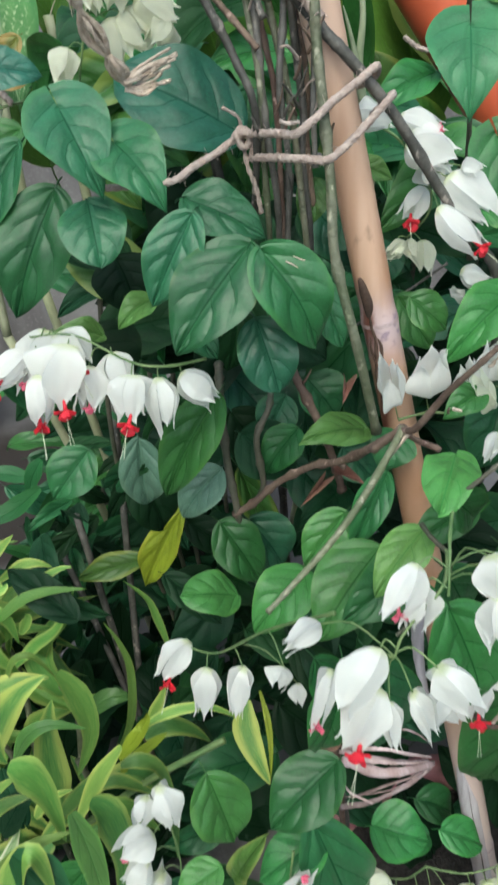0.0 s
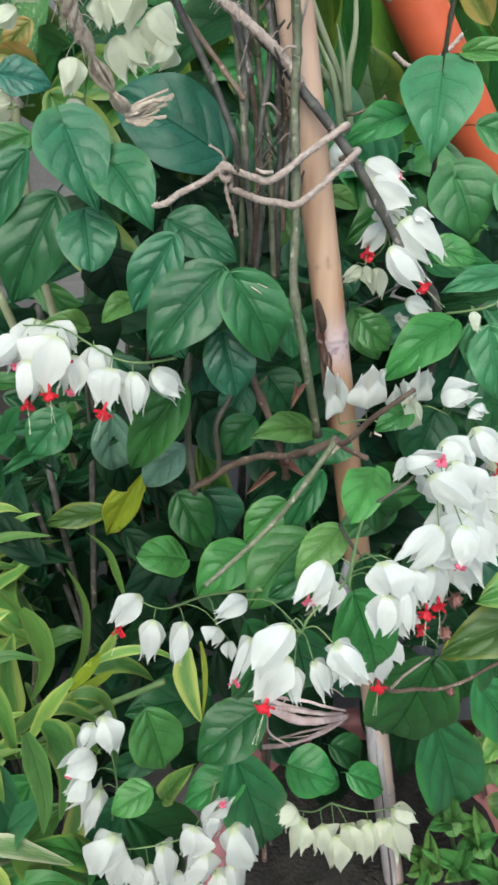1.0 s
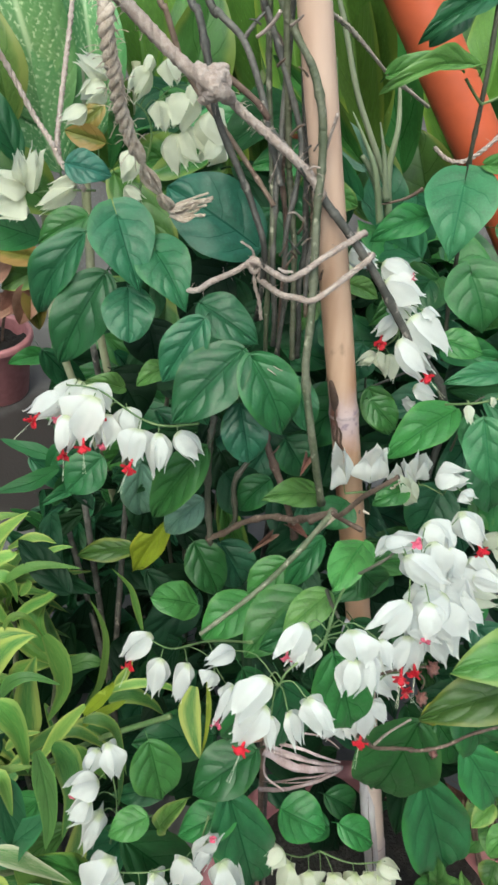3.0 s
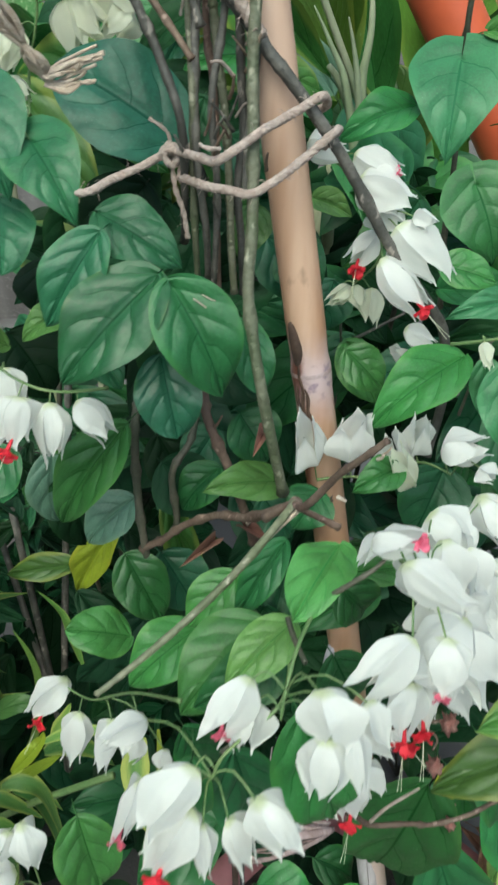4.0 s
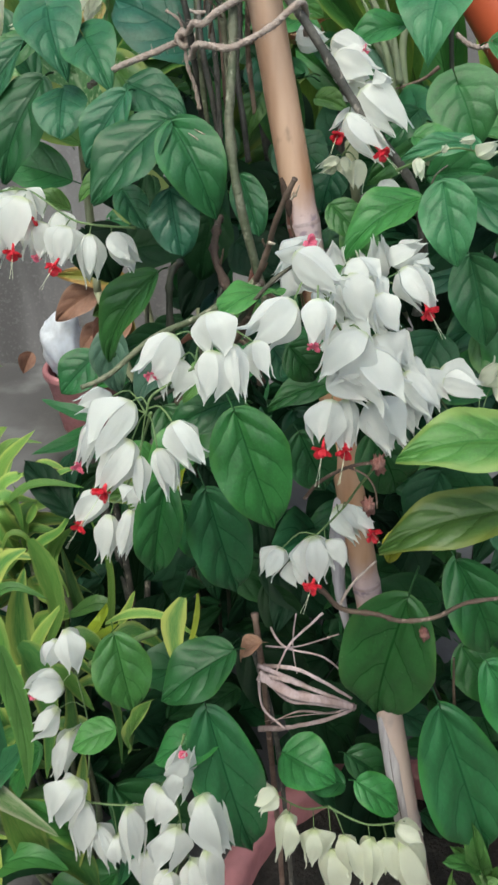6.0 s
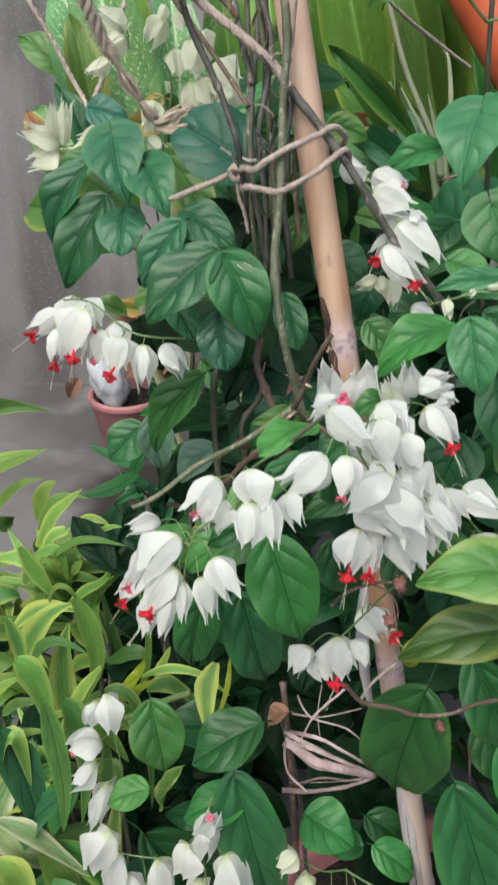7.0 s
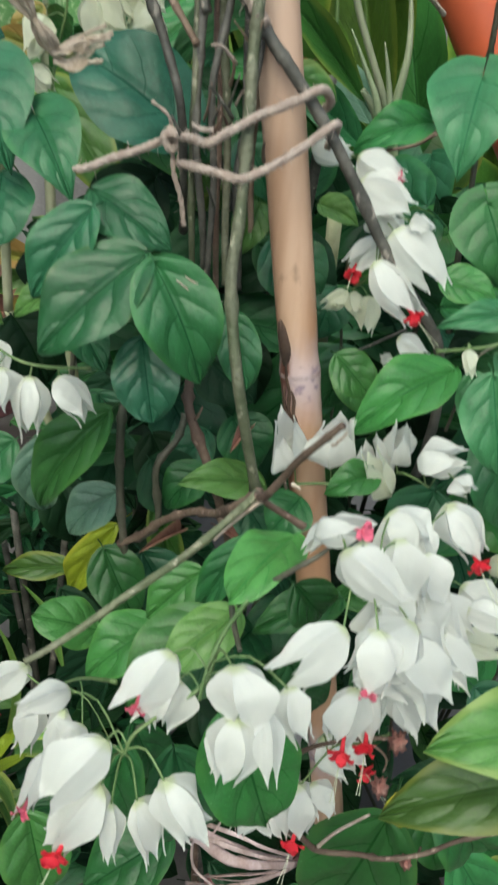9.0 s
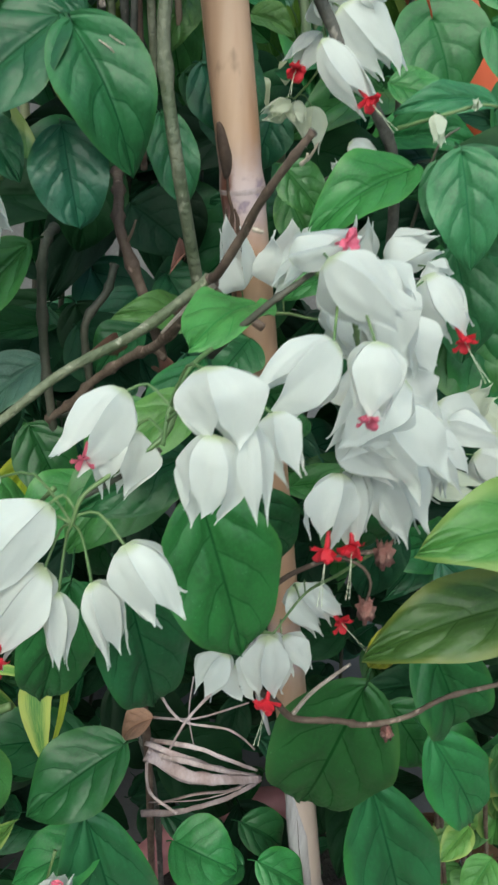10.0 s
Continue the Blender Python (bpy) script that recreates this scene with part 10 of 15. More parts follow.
leaf(shrub, "shade", "egg_3", (0.078, 0.081, 0.412), (0.130, 0.041, 0.368), 0.039, (0.16, -0.64, 0.80))
leaf(shrub, "shade", "egg_3", (0.291, 0.021, 0.374), (0.368, -0.005, 0.337), 0.044, (0.25, -0.77, 0.80))
leaf(shrub, "shade", "egg_0", (0.401, 0.165, 0.332), (0.338, 0.147, 0.288), 0.037, (0.32, -0.42, 0.80))
leaf(shrub, "shade", "egg_0", (0.237, 0.095, 0.183), (0.227, 0.029, 0.122), 0.054, (0.15, -0.76, 0.80))
leaf(shrub, "mid", "egg_1", (0.320, 0.039, 0.775), (0.325, -0.045, 0.744), 0.038, (0.12, -0.85, 0.80))
leaf(shrub, "mid", "egg_3", (0.277, 0.341, 0.681), (0.190, 0.372, 0.665), 0.055, (0.21, -0.88, 0.80))
leaf(shrub, "deep", "egg_1", (0.391, 0.243, 0.376), (0.437, 0.191, 0.307), 0.051, (-0.04, -0.55, 0.80))
leaf(shrub, "shade", "egg_1", (0.400, 0.111, 0.231), (0.379, 0.038, 0.236), 0.033, (-0.38, -0.76, 0.80))
leaf(shrub, "shade", "egg_0", (0.127, 0.239, 0.450), (0.146, 0.178, 0.395), 0.048, (-0.19, -0.87, 0.80))
leaf(shrub, "mid", "egg_3", (0.214, 0.256, 0.692), (0.138, 0.214, 0.678), 0.039, (-0.32, -0.48, 0.80))
leaf(shrub, "shade", "egg_2", (0.069, 0.237, 0.382), (0.130, 0.214, 0.340), 0.048, (-0.12, -0.65, 0.80))
leaf(shrub, "shade", "egg_2", (0.159, 0.297, 0.852), (0.231, 0.284, 0.872), 0.032, (-0.13, -0.46, 0.80))
leaf(shrub, "mid", "egg_0", (0.445, 0.009, 0.662), (0.374, -0.036, 0.622), 0.041, (0.25, -1.08, 0.80))
leaf(shrub, "deep", "egg_1", (0.307, -0.004, 0.452), (0.244, -0.023, 0.400), 0.051, (0.26, -0.72, 0.80))
leaf(shrub, "mid", "egg_1", (0.158, 0.172, 0.486), (0.089, 0.146, 0.449), 0.049, (-0.16, -1.03, 0.80))
leaf(shrub, "shade", "egg_1", (0.183, 0.261, 0.832), (0.216, 0.289, 0.784), 0.035, (0.08, -0.46, 0.80))
leaf(shrub, "mid", "egg_3", (0.107, 0.010, 0.754), (0.161, 0.072, 0.757), 0.041, (0.36, -0.71, 0.80))
leaf(shrub, "shade", "egg_1", (0.336, 0.293, 0.920), (0.374, 0.303, 0.867), 0.041, (0.11, -0.93, 0.80))
leaf(shrub, "mid", "egg_3", (0.382, 0.030, 0.531), (0.315, -0.005, 0.492), 0.041, (-0.06, -0.33, 0.80))
leaf(shrub, "mid", "egg_3", (0.089, 0.249, 0.447), (0.156, 0.214, 0.396), 0.050, (-0.05, -0.98, 0.80))
leaf(shrub, "deep", "egg_1", (0.272, 0.098, 0.310), (0.346, 0.126, 0.274), 0.051, (0.32, -0.71, 0.80))
leaf(shrub, "shade", "egg_0", (0.279, 0.289, 0.176), (0.313, 0.222, 0.133), 0.051, (-0.34, -1.10, 0.80))
leaf(shrub, "shade", "egg_1", (0.355, 0.003, 0.304), (0.402, 0.056, 0.324), 0.037, (-0.18, -0.38, 0.80))
leaf(shrub, "shade", "egg_1", (0.222, 0.147, 0.828), (0.179, 0.134, 0.786), 0.026, (0.13, -0.98, 0.80))
leaf(shrub, "shade", "egg_3", (0.345, 0.054, 0.958), (0.271, 0.027, 0.909), 0.040, (0.09, -0.57, 0.80))
leaf(shrub, "mid", "egg_3", (0.207, 0.252, 0.114), (0.149, 0.289, 0.127), 0.032, (-0.21, -0.47, 0.80))
leaf(shrub, "shade", "egg_0", (0.088, 0.116, 0.155), (0.124, 0.062, 0.096), 0.053, (-0.21, -0.61, 0.80))
leaf(shrub, "shade", "egg_2", (0.151, 0.108, 0.675), (0.142, 0.130, 0.607), 0.032, (-0.10, -0.45, 0.80))
leaf(shrub, "shade", "egg_2", (0.213, 0.021, 0.756), (0.151, 0.015, 0.743), 0.036, (0.37, -0.78, 0.80))
leaf(shrub, "shade", "egg_1", (0.217, 0.074, 0.502), (0.262, 0.023, 0.509), 0.034, (0.19, -0.67, 0.80))
leaf(shrub, "shade", "egg_3", (0.380, 0.044, 0.440), (0.391, 0.067, 0.380), 0.031, (-0.11, -0.54, 0.80))
leaf(shrub, "deep", "egg_1", (0.242, 0.184, 0.494), (0.195, 0.112, 0.489), 0.050, (-0.04, -1.07, 0.80))
leaf(shrub, "shade", "egg_1", (0.230, 0.287, 0.767), (0.282, 0.235, 0.772), 0.044, (0.27, -0.40, 0.80))
leaf(shrub, "shade", "egg_1", (0.288, 0.311, 0.290), (0.360, 0.283, 0.241), 0.049, (0.38, -0.91, 0.80))
leaf(shrub, "mid", "egg_3", (0.154, 0.313, 0.720), (0.213, 0.254, 0.670), 0.056, (0.16, -0.50, 0.80))
leaf(shrub, "mid", "egg_2", (0.330, 0.017, 0.321), (0.296, 0.028, 0.264), 0.041, (-0.06, -0.50, 0.80))
leaf(shrub, "deep", "egg_2", (0.096, 0.379, 0.562), (0.120, 0.309, 0.567), 0.044, (0.16, -0.50, 0.80))
leaf(shrub, "mid", "egg_2", (0.054, 0.320, 0.461), (0.114, 0.290, 0.396), 0.055, (0.01, -0.88, 0.80))
leaf(shrub, "shade", "egg_0", (0.209, 0.179, 0.877), (0.242, 0.127, 0.826), 0.044, (-0.08, -0.95, 0.80))
leaf(shrub, "mid", "egg_3", (0.194, 0.189, 0.648), (0.252, 0.201, 0.584), 0.037, (-0.18, -0.40, 0.80))
leaf(shrub, "shade", "egg_3", (0.222, 0.040, 0.442), (0.145, 0.025, 0.457), 0.035, (0.32, -0.33, 0.80))
leaf(shrub, "shade", "egg_2", (0.379, 0.127, 0.515), (0.332, 0.057, 0.472), 0.045, (-0.38, -0.89, 0.80))
leaf(shrub, "shade", "egg_0", (0.397, -0.036, 0.568), (0.433, 0.018, 0.557), 0.041, (0.20, -0.68, 0.80))
leaf(shrub, "deep", "egg_3", (0.279, 0.343, 0.164), (0.218, 0.357, 0.143), 0.041, (-0.03, -0.61, 0.80))
leaf(shrub, "shade", "egg_1", (0.077, 0.060, 0.627), (0.135, 0.003, 0.649), 0.051, (0.29, -0.81, 0.80))
leaf(shrub, "deep", "egg_3", (0.148, 0.297, 0.168), (0.102, 0.241, 0.159), 0.036, (-0.20, -0.81, 0.80))
leaf(shrub, "deep", "egg_3", (0.237, 0.126, 0.875), (0.221, 0.081, 0.830), 0.040, (-0.02, -0.59, 0.80))
leaf(shrub, "shade", "egg_1", (0.275, 0.008, 0.565), (0.206, -0.011, 0.536), 0.038, (0.31, -0.54, 0.80))
leaf(shrub, "shade", "egg_3", (0.145, 0.181, 0.599), (0.062, 0.200, 0.601), 0.042, (-0.16, -0.92, 0.80))
leaf(shrub, "mid", "egg_0", (0.348, 0.197, 0.452), (0.377, 0.133, 0.415), 0.035, (-0.28, -0.98, 0.80))
leaf(shrub, "shade", "egg_0", (0.423, 0.118, 0.519), (0.340, 0.086, 0.479), 0.044, (-0.28, -0.70, 0.80))
leaf(shrub, "deep", "egg_1", (0.229, 0.209, 0.347), (0.202, 0.241, 0.293), 0.033, (0.36, -0.84, 0.80))
leaf(shrub, "shade", "egg_0", (0.212, 0.338, 0.860), (0.242, 0.280, 0.856), 0.035, (-0.10, -0.44, 0.80))
leaf(shrub, "mid", "egg_0", (0.354, -0.025, 0.942), (0.304, -0.002, 0.887), 0.035, (0.04, -0.80, 0.80))
leaf(shrub, "shade", "egg_3", (0.346, 0.343, 0.849), (0.418, 0.315, 0.864), 0.047, (-0.21, -0.85, 0.80))
leaf(shrub, "deep", "egg_3", (0.401, 0.150, 0.644), (0.374, 0.071, 0.657), 0.043, (-0.35, -0.74, 0.80))
leaf(shrub, "mid", "egg_2", (0.190, 0.114, 0.907), (0.218, 0.168, 0.947), 0.033, (0.13, -0.66, 0.80))
leaf(shrub, "shade", "egg_1", (0.182, 0.292, 0.545), (0.116, 0.275, 0.500), 0.049, (-0.01, -0.88, 0.80))
leaf(shrub, "shade", "egg_0", (0.148, 0.030, 0.895), (0.075, 0.040, 0.845), 0.039, (-0.23, -0.98, 0.80))
leaf(shrub, "mid", "egg_2", (0.223, 0.232, 0.582), (0.162, 0.243, 0.569), 0.036, (0.29, -0.42, 0.80))
leaf(shrub, "shade", "egg_2", (0.255, 0.172, 0.645), (0.201, 0.123, 0.613), 0.049, (0.29, -0.83, 0.80))
leaf(shrub, "shade", "egg_3", (0.108, 0.297, 0.269), (0.082, 0.256, 0.214), 0.039, (-0.37, -0.76, 0.80))
leaf(shrub, "deep", "egg_1", (0.180, 0.319, 0.465), (0.253, 0.304, 0.407), 0.045, (-0.01, -0.79, 0.80))
leaf(shrub, "shade", "egg_1", (0.108, 0.190, 0.247), (0.147, 0.200, 0.191), 0.036, (0.32, -0.94, 0.80))
leaf(shrub, "deep", "egg_0", (0.434, 0.280, 0.529), (0.386, 0.278, 0.469), 0.044, (-0.21, -0.80, 0.80))
leaf(shrub, "mid", "egg_2", (0.349, 0.063, 0.537), (0.391, -0.020, 0.536), 0.044, (-0.06, -1.00, 0.80))
leaf(shrub, "shade", "egg_0", (0.436, 0.331, 0.733), (0.358, 0.335, 0.677), 0.057, (0.01, -0.70, 0.80))
leaf(shrub, "shade", "egg_1", (0.410, 0.257, 0.194), (0.328, 0.284, 0.181), 0.048, (-0.30, -0.98, 0.80))
leaf(shrub, "mid", "egg_1", (0.181, 0.015, 0.645), (0.107, -0.022, 0.658), 0.039, (0.26, -1.09, 0.80))
leaf(shrub, "shade", "egg_3", (0.187, 0.003, 0.903), (0.096, 0.012, 0.905), 0.054, (0.25, -0.86, 0.80))
leaf(shrub, "shade", "egg_3", (0.207, 0.048, 0.800), (0.224, -0.017, 0.782), 0.038, (0.23, -0.67, 0.80))
leaf(shrub, "shade", "egg_3", (0.168, 0.068, 0.135), (0.221, 0.083, 0.070), 0.041, (-0.39, -0.36, 0.80))
leaf(shrub, "shade", "egg_1", (0.234, 0.328, 0.218), (0.282, 0.327, 0.169), 0.035, (-0.26, -1.08, 0.80))
leaf(shrub, "shade", "egg_1", (0.202, 0.195, 0.541), (0.176, 0.104, 0.512), 0.044, (0.36, -0.38, 0.80))
leaf(shrub, "shade", "egg_0", (0.363, 0.063, 0.400), (0.432, 0.071, 0.338), 0.057, (-0.19, -0.76, 0.80))
leaf(shrub, "mid", "egg_2", (0.375, 0.165, 0.179), (0.407, 0.177, 0.117), 0.038, (-0.38, -0.87, 0.80))
leaf(shrub, "shade", "egg_1", (0.142, 0.137, 0.760), (0.154, 0.090, 0.713), 0.032, (-0.03, -0.74, 0.80))
leaf(shrub, "deep", "egg_0", (0.120, 0.258, 0.557), (0.200, 0.257, 0.531), 0.050, (0.34, -0.65, 0.80))
leaf(shrub, "deep", "egg_2", (0.317, 0.098, 0.901), (0.330, 0.022, 0.907), 0.042, (-0.10, -0.64, 0.80))
leaf(shrub, "mid", "egg_1", (0.446, 0.194, 0.541), (0.393, 0.201, 0.473), 0.046, (-0.04, -0.57, 0.80))
leaf(shrub, "shade", "egg_1", (0.432, 0.242, 0.372), (0.393, 0.195, 0.381), 0.028, (0.13, -0.89, 0.80))
leaf(shrub, "deep", "egg_2", (0.172, 0.224, 0.597), (0.242, 0.216, 0.562), 0.042, (0.01, -0.93, 0.80))
leaf(shrub, "shade", "egg_3", (0.215, 0.323, 0.293), (0.138, 0.376, 0.287), 0.040, (-0.23, -0.48, 0.80))
leaf(shrub, "shade", "egg_1", (0.156, 0.109, 0.779), (0.099, 0.114, 0.714), 0.045, (0.21, -0.55, 0.80))
leaf(shrub, "deep", "egg_0", (0.180, 0.264, 0.347), (0.237, 0.239, 0.282), 0.055, (0.27, -0.51, 0.80))
leaf(shrub, "shade", "egg_0", (0.336, 0.107, 0.283), (0.328, 0.151, 0.207), 0.041, (-0.08, -1.06, 0.80))
leaf(shrub, "deep", "egg_1", (0.180, 0.154, 0.698), (0.210, 0.099, 0.658), 0.046, (0.13, -0.36, 0.80))
leaf(shrub, "shade", "egg_0", (0.151, 0.089, 0.884), (0.103, 0.039, 0.879), 0.043, (0.05, -0.65, 0.80))
leaf(shrub, "shade", "egg_2", (0.376, 0.124, 0.914), (0.308, 0.156, 0.866), 0.054, (-0.12, -0.53, 0.80))
leaf(shrub, "mid", "egg_3", (0.175, 0.059, 0.831), (0.244, 0.072, 0.809), 0.043, (-0.03, -0.46, 0.80))
leaf(shrub, "shade", "egg_2", (0.114, 0.186, 0.231), (0.096, 0.129, 0.223), 0.034, (0.35, -0.81, 0.80))
leaf(shrub, "deep", "egg_1", (0.320, 0.138, 0.745), (0.387, 0.157, 0.735), 0.041, (0.15, -0.92, 0.80))
leaf(shrub, "mid", "egg_2", (0.154, 0.181, 0.417), (0.132, 0.118, 0.409), 0.035, (0.03, -0.82, 0.80))
leaf(shrub, "shade", "egg_1", (0.238, 0.034, 0.566), (0.234, -0.033, 0.580), 0.033, (0.05, -0.46, 0.80))
leaf(shrub, "mid", "egg_1", (0.249, 0.208, 0.848), (0.194, 0.269, 0.794), 0.055, (0.36, -0.44, 0.80))
leaf(shrub, "mid", "egg_0", (0.205, 0.189, 0.407), (0.282, 0.162, 0.403), 0.037, (-0.37, -0.84, 0.80))
leaf(shrub, "mid", "egg_2", (0.059, 0.033, 0.678), (0.124, 0.028, 0.688), 0.028, (-0.30, -0.70, 0.80))
leaf(shrub, "shade", "egg_1", (0.125, 0.220, 0.618), (0.205, 0.222, 0.597), 0.049, (0.27, -0.81, 0.80))
leaf(shrub, "deep", "egg_2", (0.443, 0.319, 0.169), (0.385, 0.346, 0.102), 0.043, (-0.34, -0.48, 0.80))
leaf(shrub, "shade", "egg_2", (0.189, 0.192, 0.417), (0.262, 0.136, 0.431), 0.053, (-0.40, -0.57, 0.80))
leaf(shrub, "mid", "egg_2", (0.186, 0.196, 0.118), (0.124, 0.203, 0.104), 0.033, (-0.21, -0.76, 0.80))
leaf(shrub, "mid", "egg_1", (0.073, 0.162, 0.659), (0.109, 0.174, 0.600), 0.032, (0.23, -0.70, 0.80))
leaf(shrub, "shade", "egg_0", (0.262, 0.091, 0.603), (0.171, 0.077, 0.627), 0.044, (0.16, -0.78, 0.80))
leaf(shrub, "deep", "egg_1", (0.188, 0.214, 0.396), (0.124, 0.210, 0.394), 0.036, (-0.38, -0.91, 0.80))
leaf(shrub, "deep", "egg_3", (0.128, 0.034, 0.198), (0.169, 0.051, 0.144), 0.035, (0.31, -0.55, 0.80))
leaf(shrub, "shade", "egg_3", (0.125, 0.208, 0.546), (0.175, 0.218, 0.503), 0.037, (-0.19, -0.37, 0.80))
leaf(shrub, "shade", "egg_0", (0.379, 0.093, 0.875), (0.325, 0.052, 0.841), 0.032, (-0.26, -0.43, 0.80))
leaf(shrub, "shade", "egg_3", (0.102, 0.147, 0.407), (0.159, 0.112, 0.405), 0.039, (0.31, -0.33, 0.80))
leaf(shrub, "shade", "egg_1", (0.104, 0.180, 0.795), (0.116, 0.120, 0.747), 0.046, (0.06, -1.07, 0.80))
leaf(shrub, "shade", "egg_2", (0.375, 0.325, 0.301), (0.374, 0.232, 0.306), 0.055, (0.30, -0.53, 0.80))
leaf(shrub, "shade", "egg_3", (0.427, 0.321, 0.792), (0.337, 0.307, 0.778), 0.041, (-0.36, -0.92, 0.80))
leaf(shrub, "shade", "egg_3", (0.143, 0.132, 0.486), (0.067, 0.144, 0.437), 0.048, (-0.35, -0.93, 0.80))
leaf(shrub, "deep", "egg_2", (0.366, 0.280, 0.827), (0.301, 0.224, 0.824), 0.041, (-0.32, -0.59, 0.80))
leaf(shrub, "mid", "egg_1", (0.167, 0.316, 0.657), (0.112, 0.289, 0.671), 0.033, (-0.22, -0.90, 0.80))
leaf(shrub, "shade", "egg_2", (0.197, -0.009, 0.452), (0.137, -0.005, 0.418), 0.038, (-0.17, -0.91, 0.80))
leaf(shrub, "deep", "egg_2", (0.333, 0.235, 0.838), (0.276, 0.291, 0.891), 0.045, (-0.06, -0.86, 0.80))
leaf(shrub, "deep", "egg_1", (0.206, 0.306, 0.131), (0.222, 0.220, 0.134), 0.049, (0.13, -0.99, 0.80))
leaf(shrub, "shade", "egg_3", (0.349, 0.274, 0.331), (0.402, 0.259, 0.295), 0.036, (-0.34, -0.35, 0.80))
leaf(shrub, "shade", "egg_3", (0.256, 0.223, 0.543), (0.279, 0.252, 0.453), 0.056, (0.33, -0.79, 0.80))
leaf(shrub, "shade", "egg_1", (0.285, 0.035, 0.140), (0.244, 0.048, 0.070), 0.045, (-0.29, -0.70, 0.80))
leaf(shrub, "shade", "egg_0", (0.235, 0.182, 0.750), (0.157, 0.142, 0.718), 0.055, (-0.07, -1.06, 0.80))
leaf(shrub, "shade", "egg_2", (0.251, 0.002, 0.666), (0.194, 0.012, 0.635), 0.039, (-0.29, -0.36, 0.80))
leaf(shrub, "shade", "egg_3", (0.197, 0.064, 0.275), (0.268, 0.056, 0.256), 0.032, (-0.11, -0.79, 0.80))
leaf(shrub, "shade", "egg_1", (0.214, 0.119, 0.378), (0.281, 0.109, 0.348), 0.035, (-0.12, -0.60, 0.80))
leaf(shrub, "shade", "egg_3", (0.320, 0.022, 0.316), (0.385, -0.014, 0.292), 0.044, (-0.13, -0.32, 0.80))
leaf(shrub, "shade", "egg_1", (0.422, -0.035, 0.441), (0.384, 0.016, 0.418), 0.037, (0.07, -0.78, 0.80))
leaf(shrub, "deep", "egg_3", (0.354, 0.131, 0.391), (0.405, 0.104, 0.335), 0.038, (-0.15, -0.99, 0.80))
leaf(shrub, "mid", "egg_1", (0.366, 0.359, 0.741), (0.397, 0.300, 0.667), 0.050, (0.32, -0.45, 0.80))
leaf(shrub, "deep", "egg_0", (0.079, 0.085, 0.319), (0.152, 0.092, 0.272), 0.047, (0.32, -0.50, 0.80))
leaf(shrub, "shade", "egg_0", (0.151, 0.117, 0.357), (0.103, 0.081, 0.373), 0.030, (-0.24, -0.73, 0.80))
leaf(shrub, "mid", "egg_1", (0.193, 0.011, 0.406), (0.277, -0.002, 0.395), 0.051, (-0.16, -0.47, 0.80))
leaf(shrub, "shade", "egg_3", (0.088, 0.276, 0.273), (0.108, 0.323, 0.205), 0.052, (0.04, -1.01, 0.80))
leaf(shrub, "shade", "egg_1", (0.438, 0.228, 0.472), (0.400, 0.180, 0.468), 0.026, (0.16, -0.72, 0.80))
leaf(shrub, "deep", "egg_2", (0.220, 0.113, 0.799), (0.306, 0.076, 0.773), 0.052, (-0.19, -0.82, 0.80))
leaf(shrub, "deep", "egg_2", (0.170, 0.098, 0.802), (0.112, 0.032, 0.786), 0.047, (0.19, -0.91, 0.80))
leaf(shrub, "shade", "egg_0", (0.069, 0.170, 0.530), (0.114, 0.153, 0.489), 0.034, (0.07, -0.31, 0.80))
leaf(shrub, "deep", "egg_1", (0.245, 0.063, 0.588), (0.271, 0.115, 0.556), 0.036, (0.18, -0.60, 0.80))
leaf(shrub, "mid", "egg_1", (0.322, 0.255, 0.921), (0.367, 0.212, 0.919), 0.037, (-0.34, -0.47, 0.80))
leaf(shrub, "shade", "egg_3", (0.103, 0.293, 0.146), (0.167, 0.288, 0.108), 0.039, (0.04, -0.44, 0.80))
leaf(shrub, "mid", "egg_0", (0.151, 0.108, 0.625), (0.073, 0.094, 0.649), 0.040, (-0.05, -0.62, 0.80))
leaf(shrub, "shade", "egg_2", (0.217, 0.123, 0.911), (0.143, 0.139, 0.921), 0.035, (-0.06, -0.36, 0.80))
leaf(shrub, "mid", "egg_1", (0.206, 0.149, 0.765), (0.288, 0.125, 0.716), 0.055, (0.18, -0.47, 0.80))
leaf(shrub, "shade", "egg_1", (0.417, 0.301, 0.168), (0.388, 0.323, 0.116), 0.032, (-0.29, -0.85, 0.80))
tube("stem", [(0.250, 0.250, 0.000), (0.214, 0.270, 0.300), (0.214, 0.270, 0.600), (0.234, 0.270, 0.850)], 0.0026, STALK_DARK, shrub)
tube("stem", [(0.250, 0.250, 0.000), (0.300, 0.270, 0.300), (0.300, 0.270, 0.600), (0.320, 0.270, 0.850)], 0.0026, STALK_DARK, shrub)
tube("stem", [(0.250, 0.250, 0.000), (0.126, 0.270, 0.300), (0.126, 0.270, 0.600), (0.146, 0.270, 0.850)], 0.0026, STALK_DARK, shrub)
tube("stem", [(0.250, 0.250, 0.000), (0.338, 0.270, 0.300), (0.338, 0.270, 0.600), (0.358, 0.270, 0.850)], 0.0026, STALK_DARK, shrub)
tube("stem", [(0.250, 0.250, 0.000), (0.292, 0.270, 0.300), (0.292, 0.270, 0.600), (0.312, 0.270, 0.850)], 0.0026, STALK_DARK, shrub)
shrub = thing("shrub", (-0.220, 0.160, 0.000), "shrub with small pointed leaves, painted in shade, behind the dracaena", "shrub", "shade shrubs")
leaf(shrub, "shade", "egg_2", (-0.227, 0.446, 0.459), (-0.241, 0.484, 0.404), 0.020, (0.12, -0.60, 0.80))
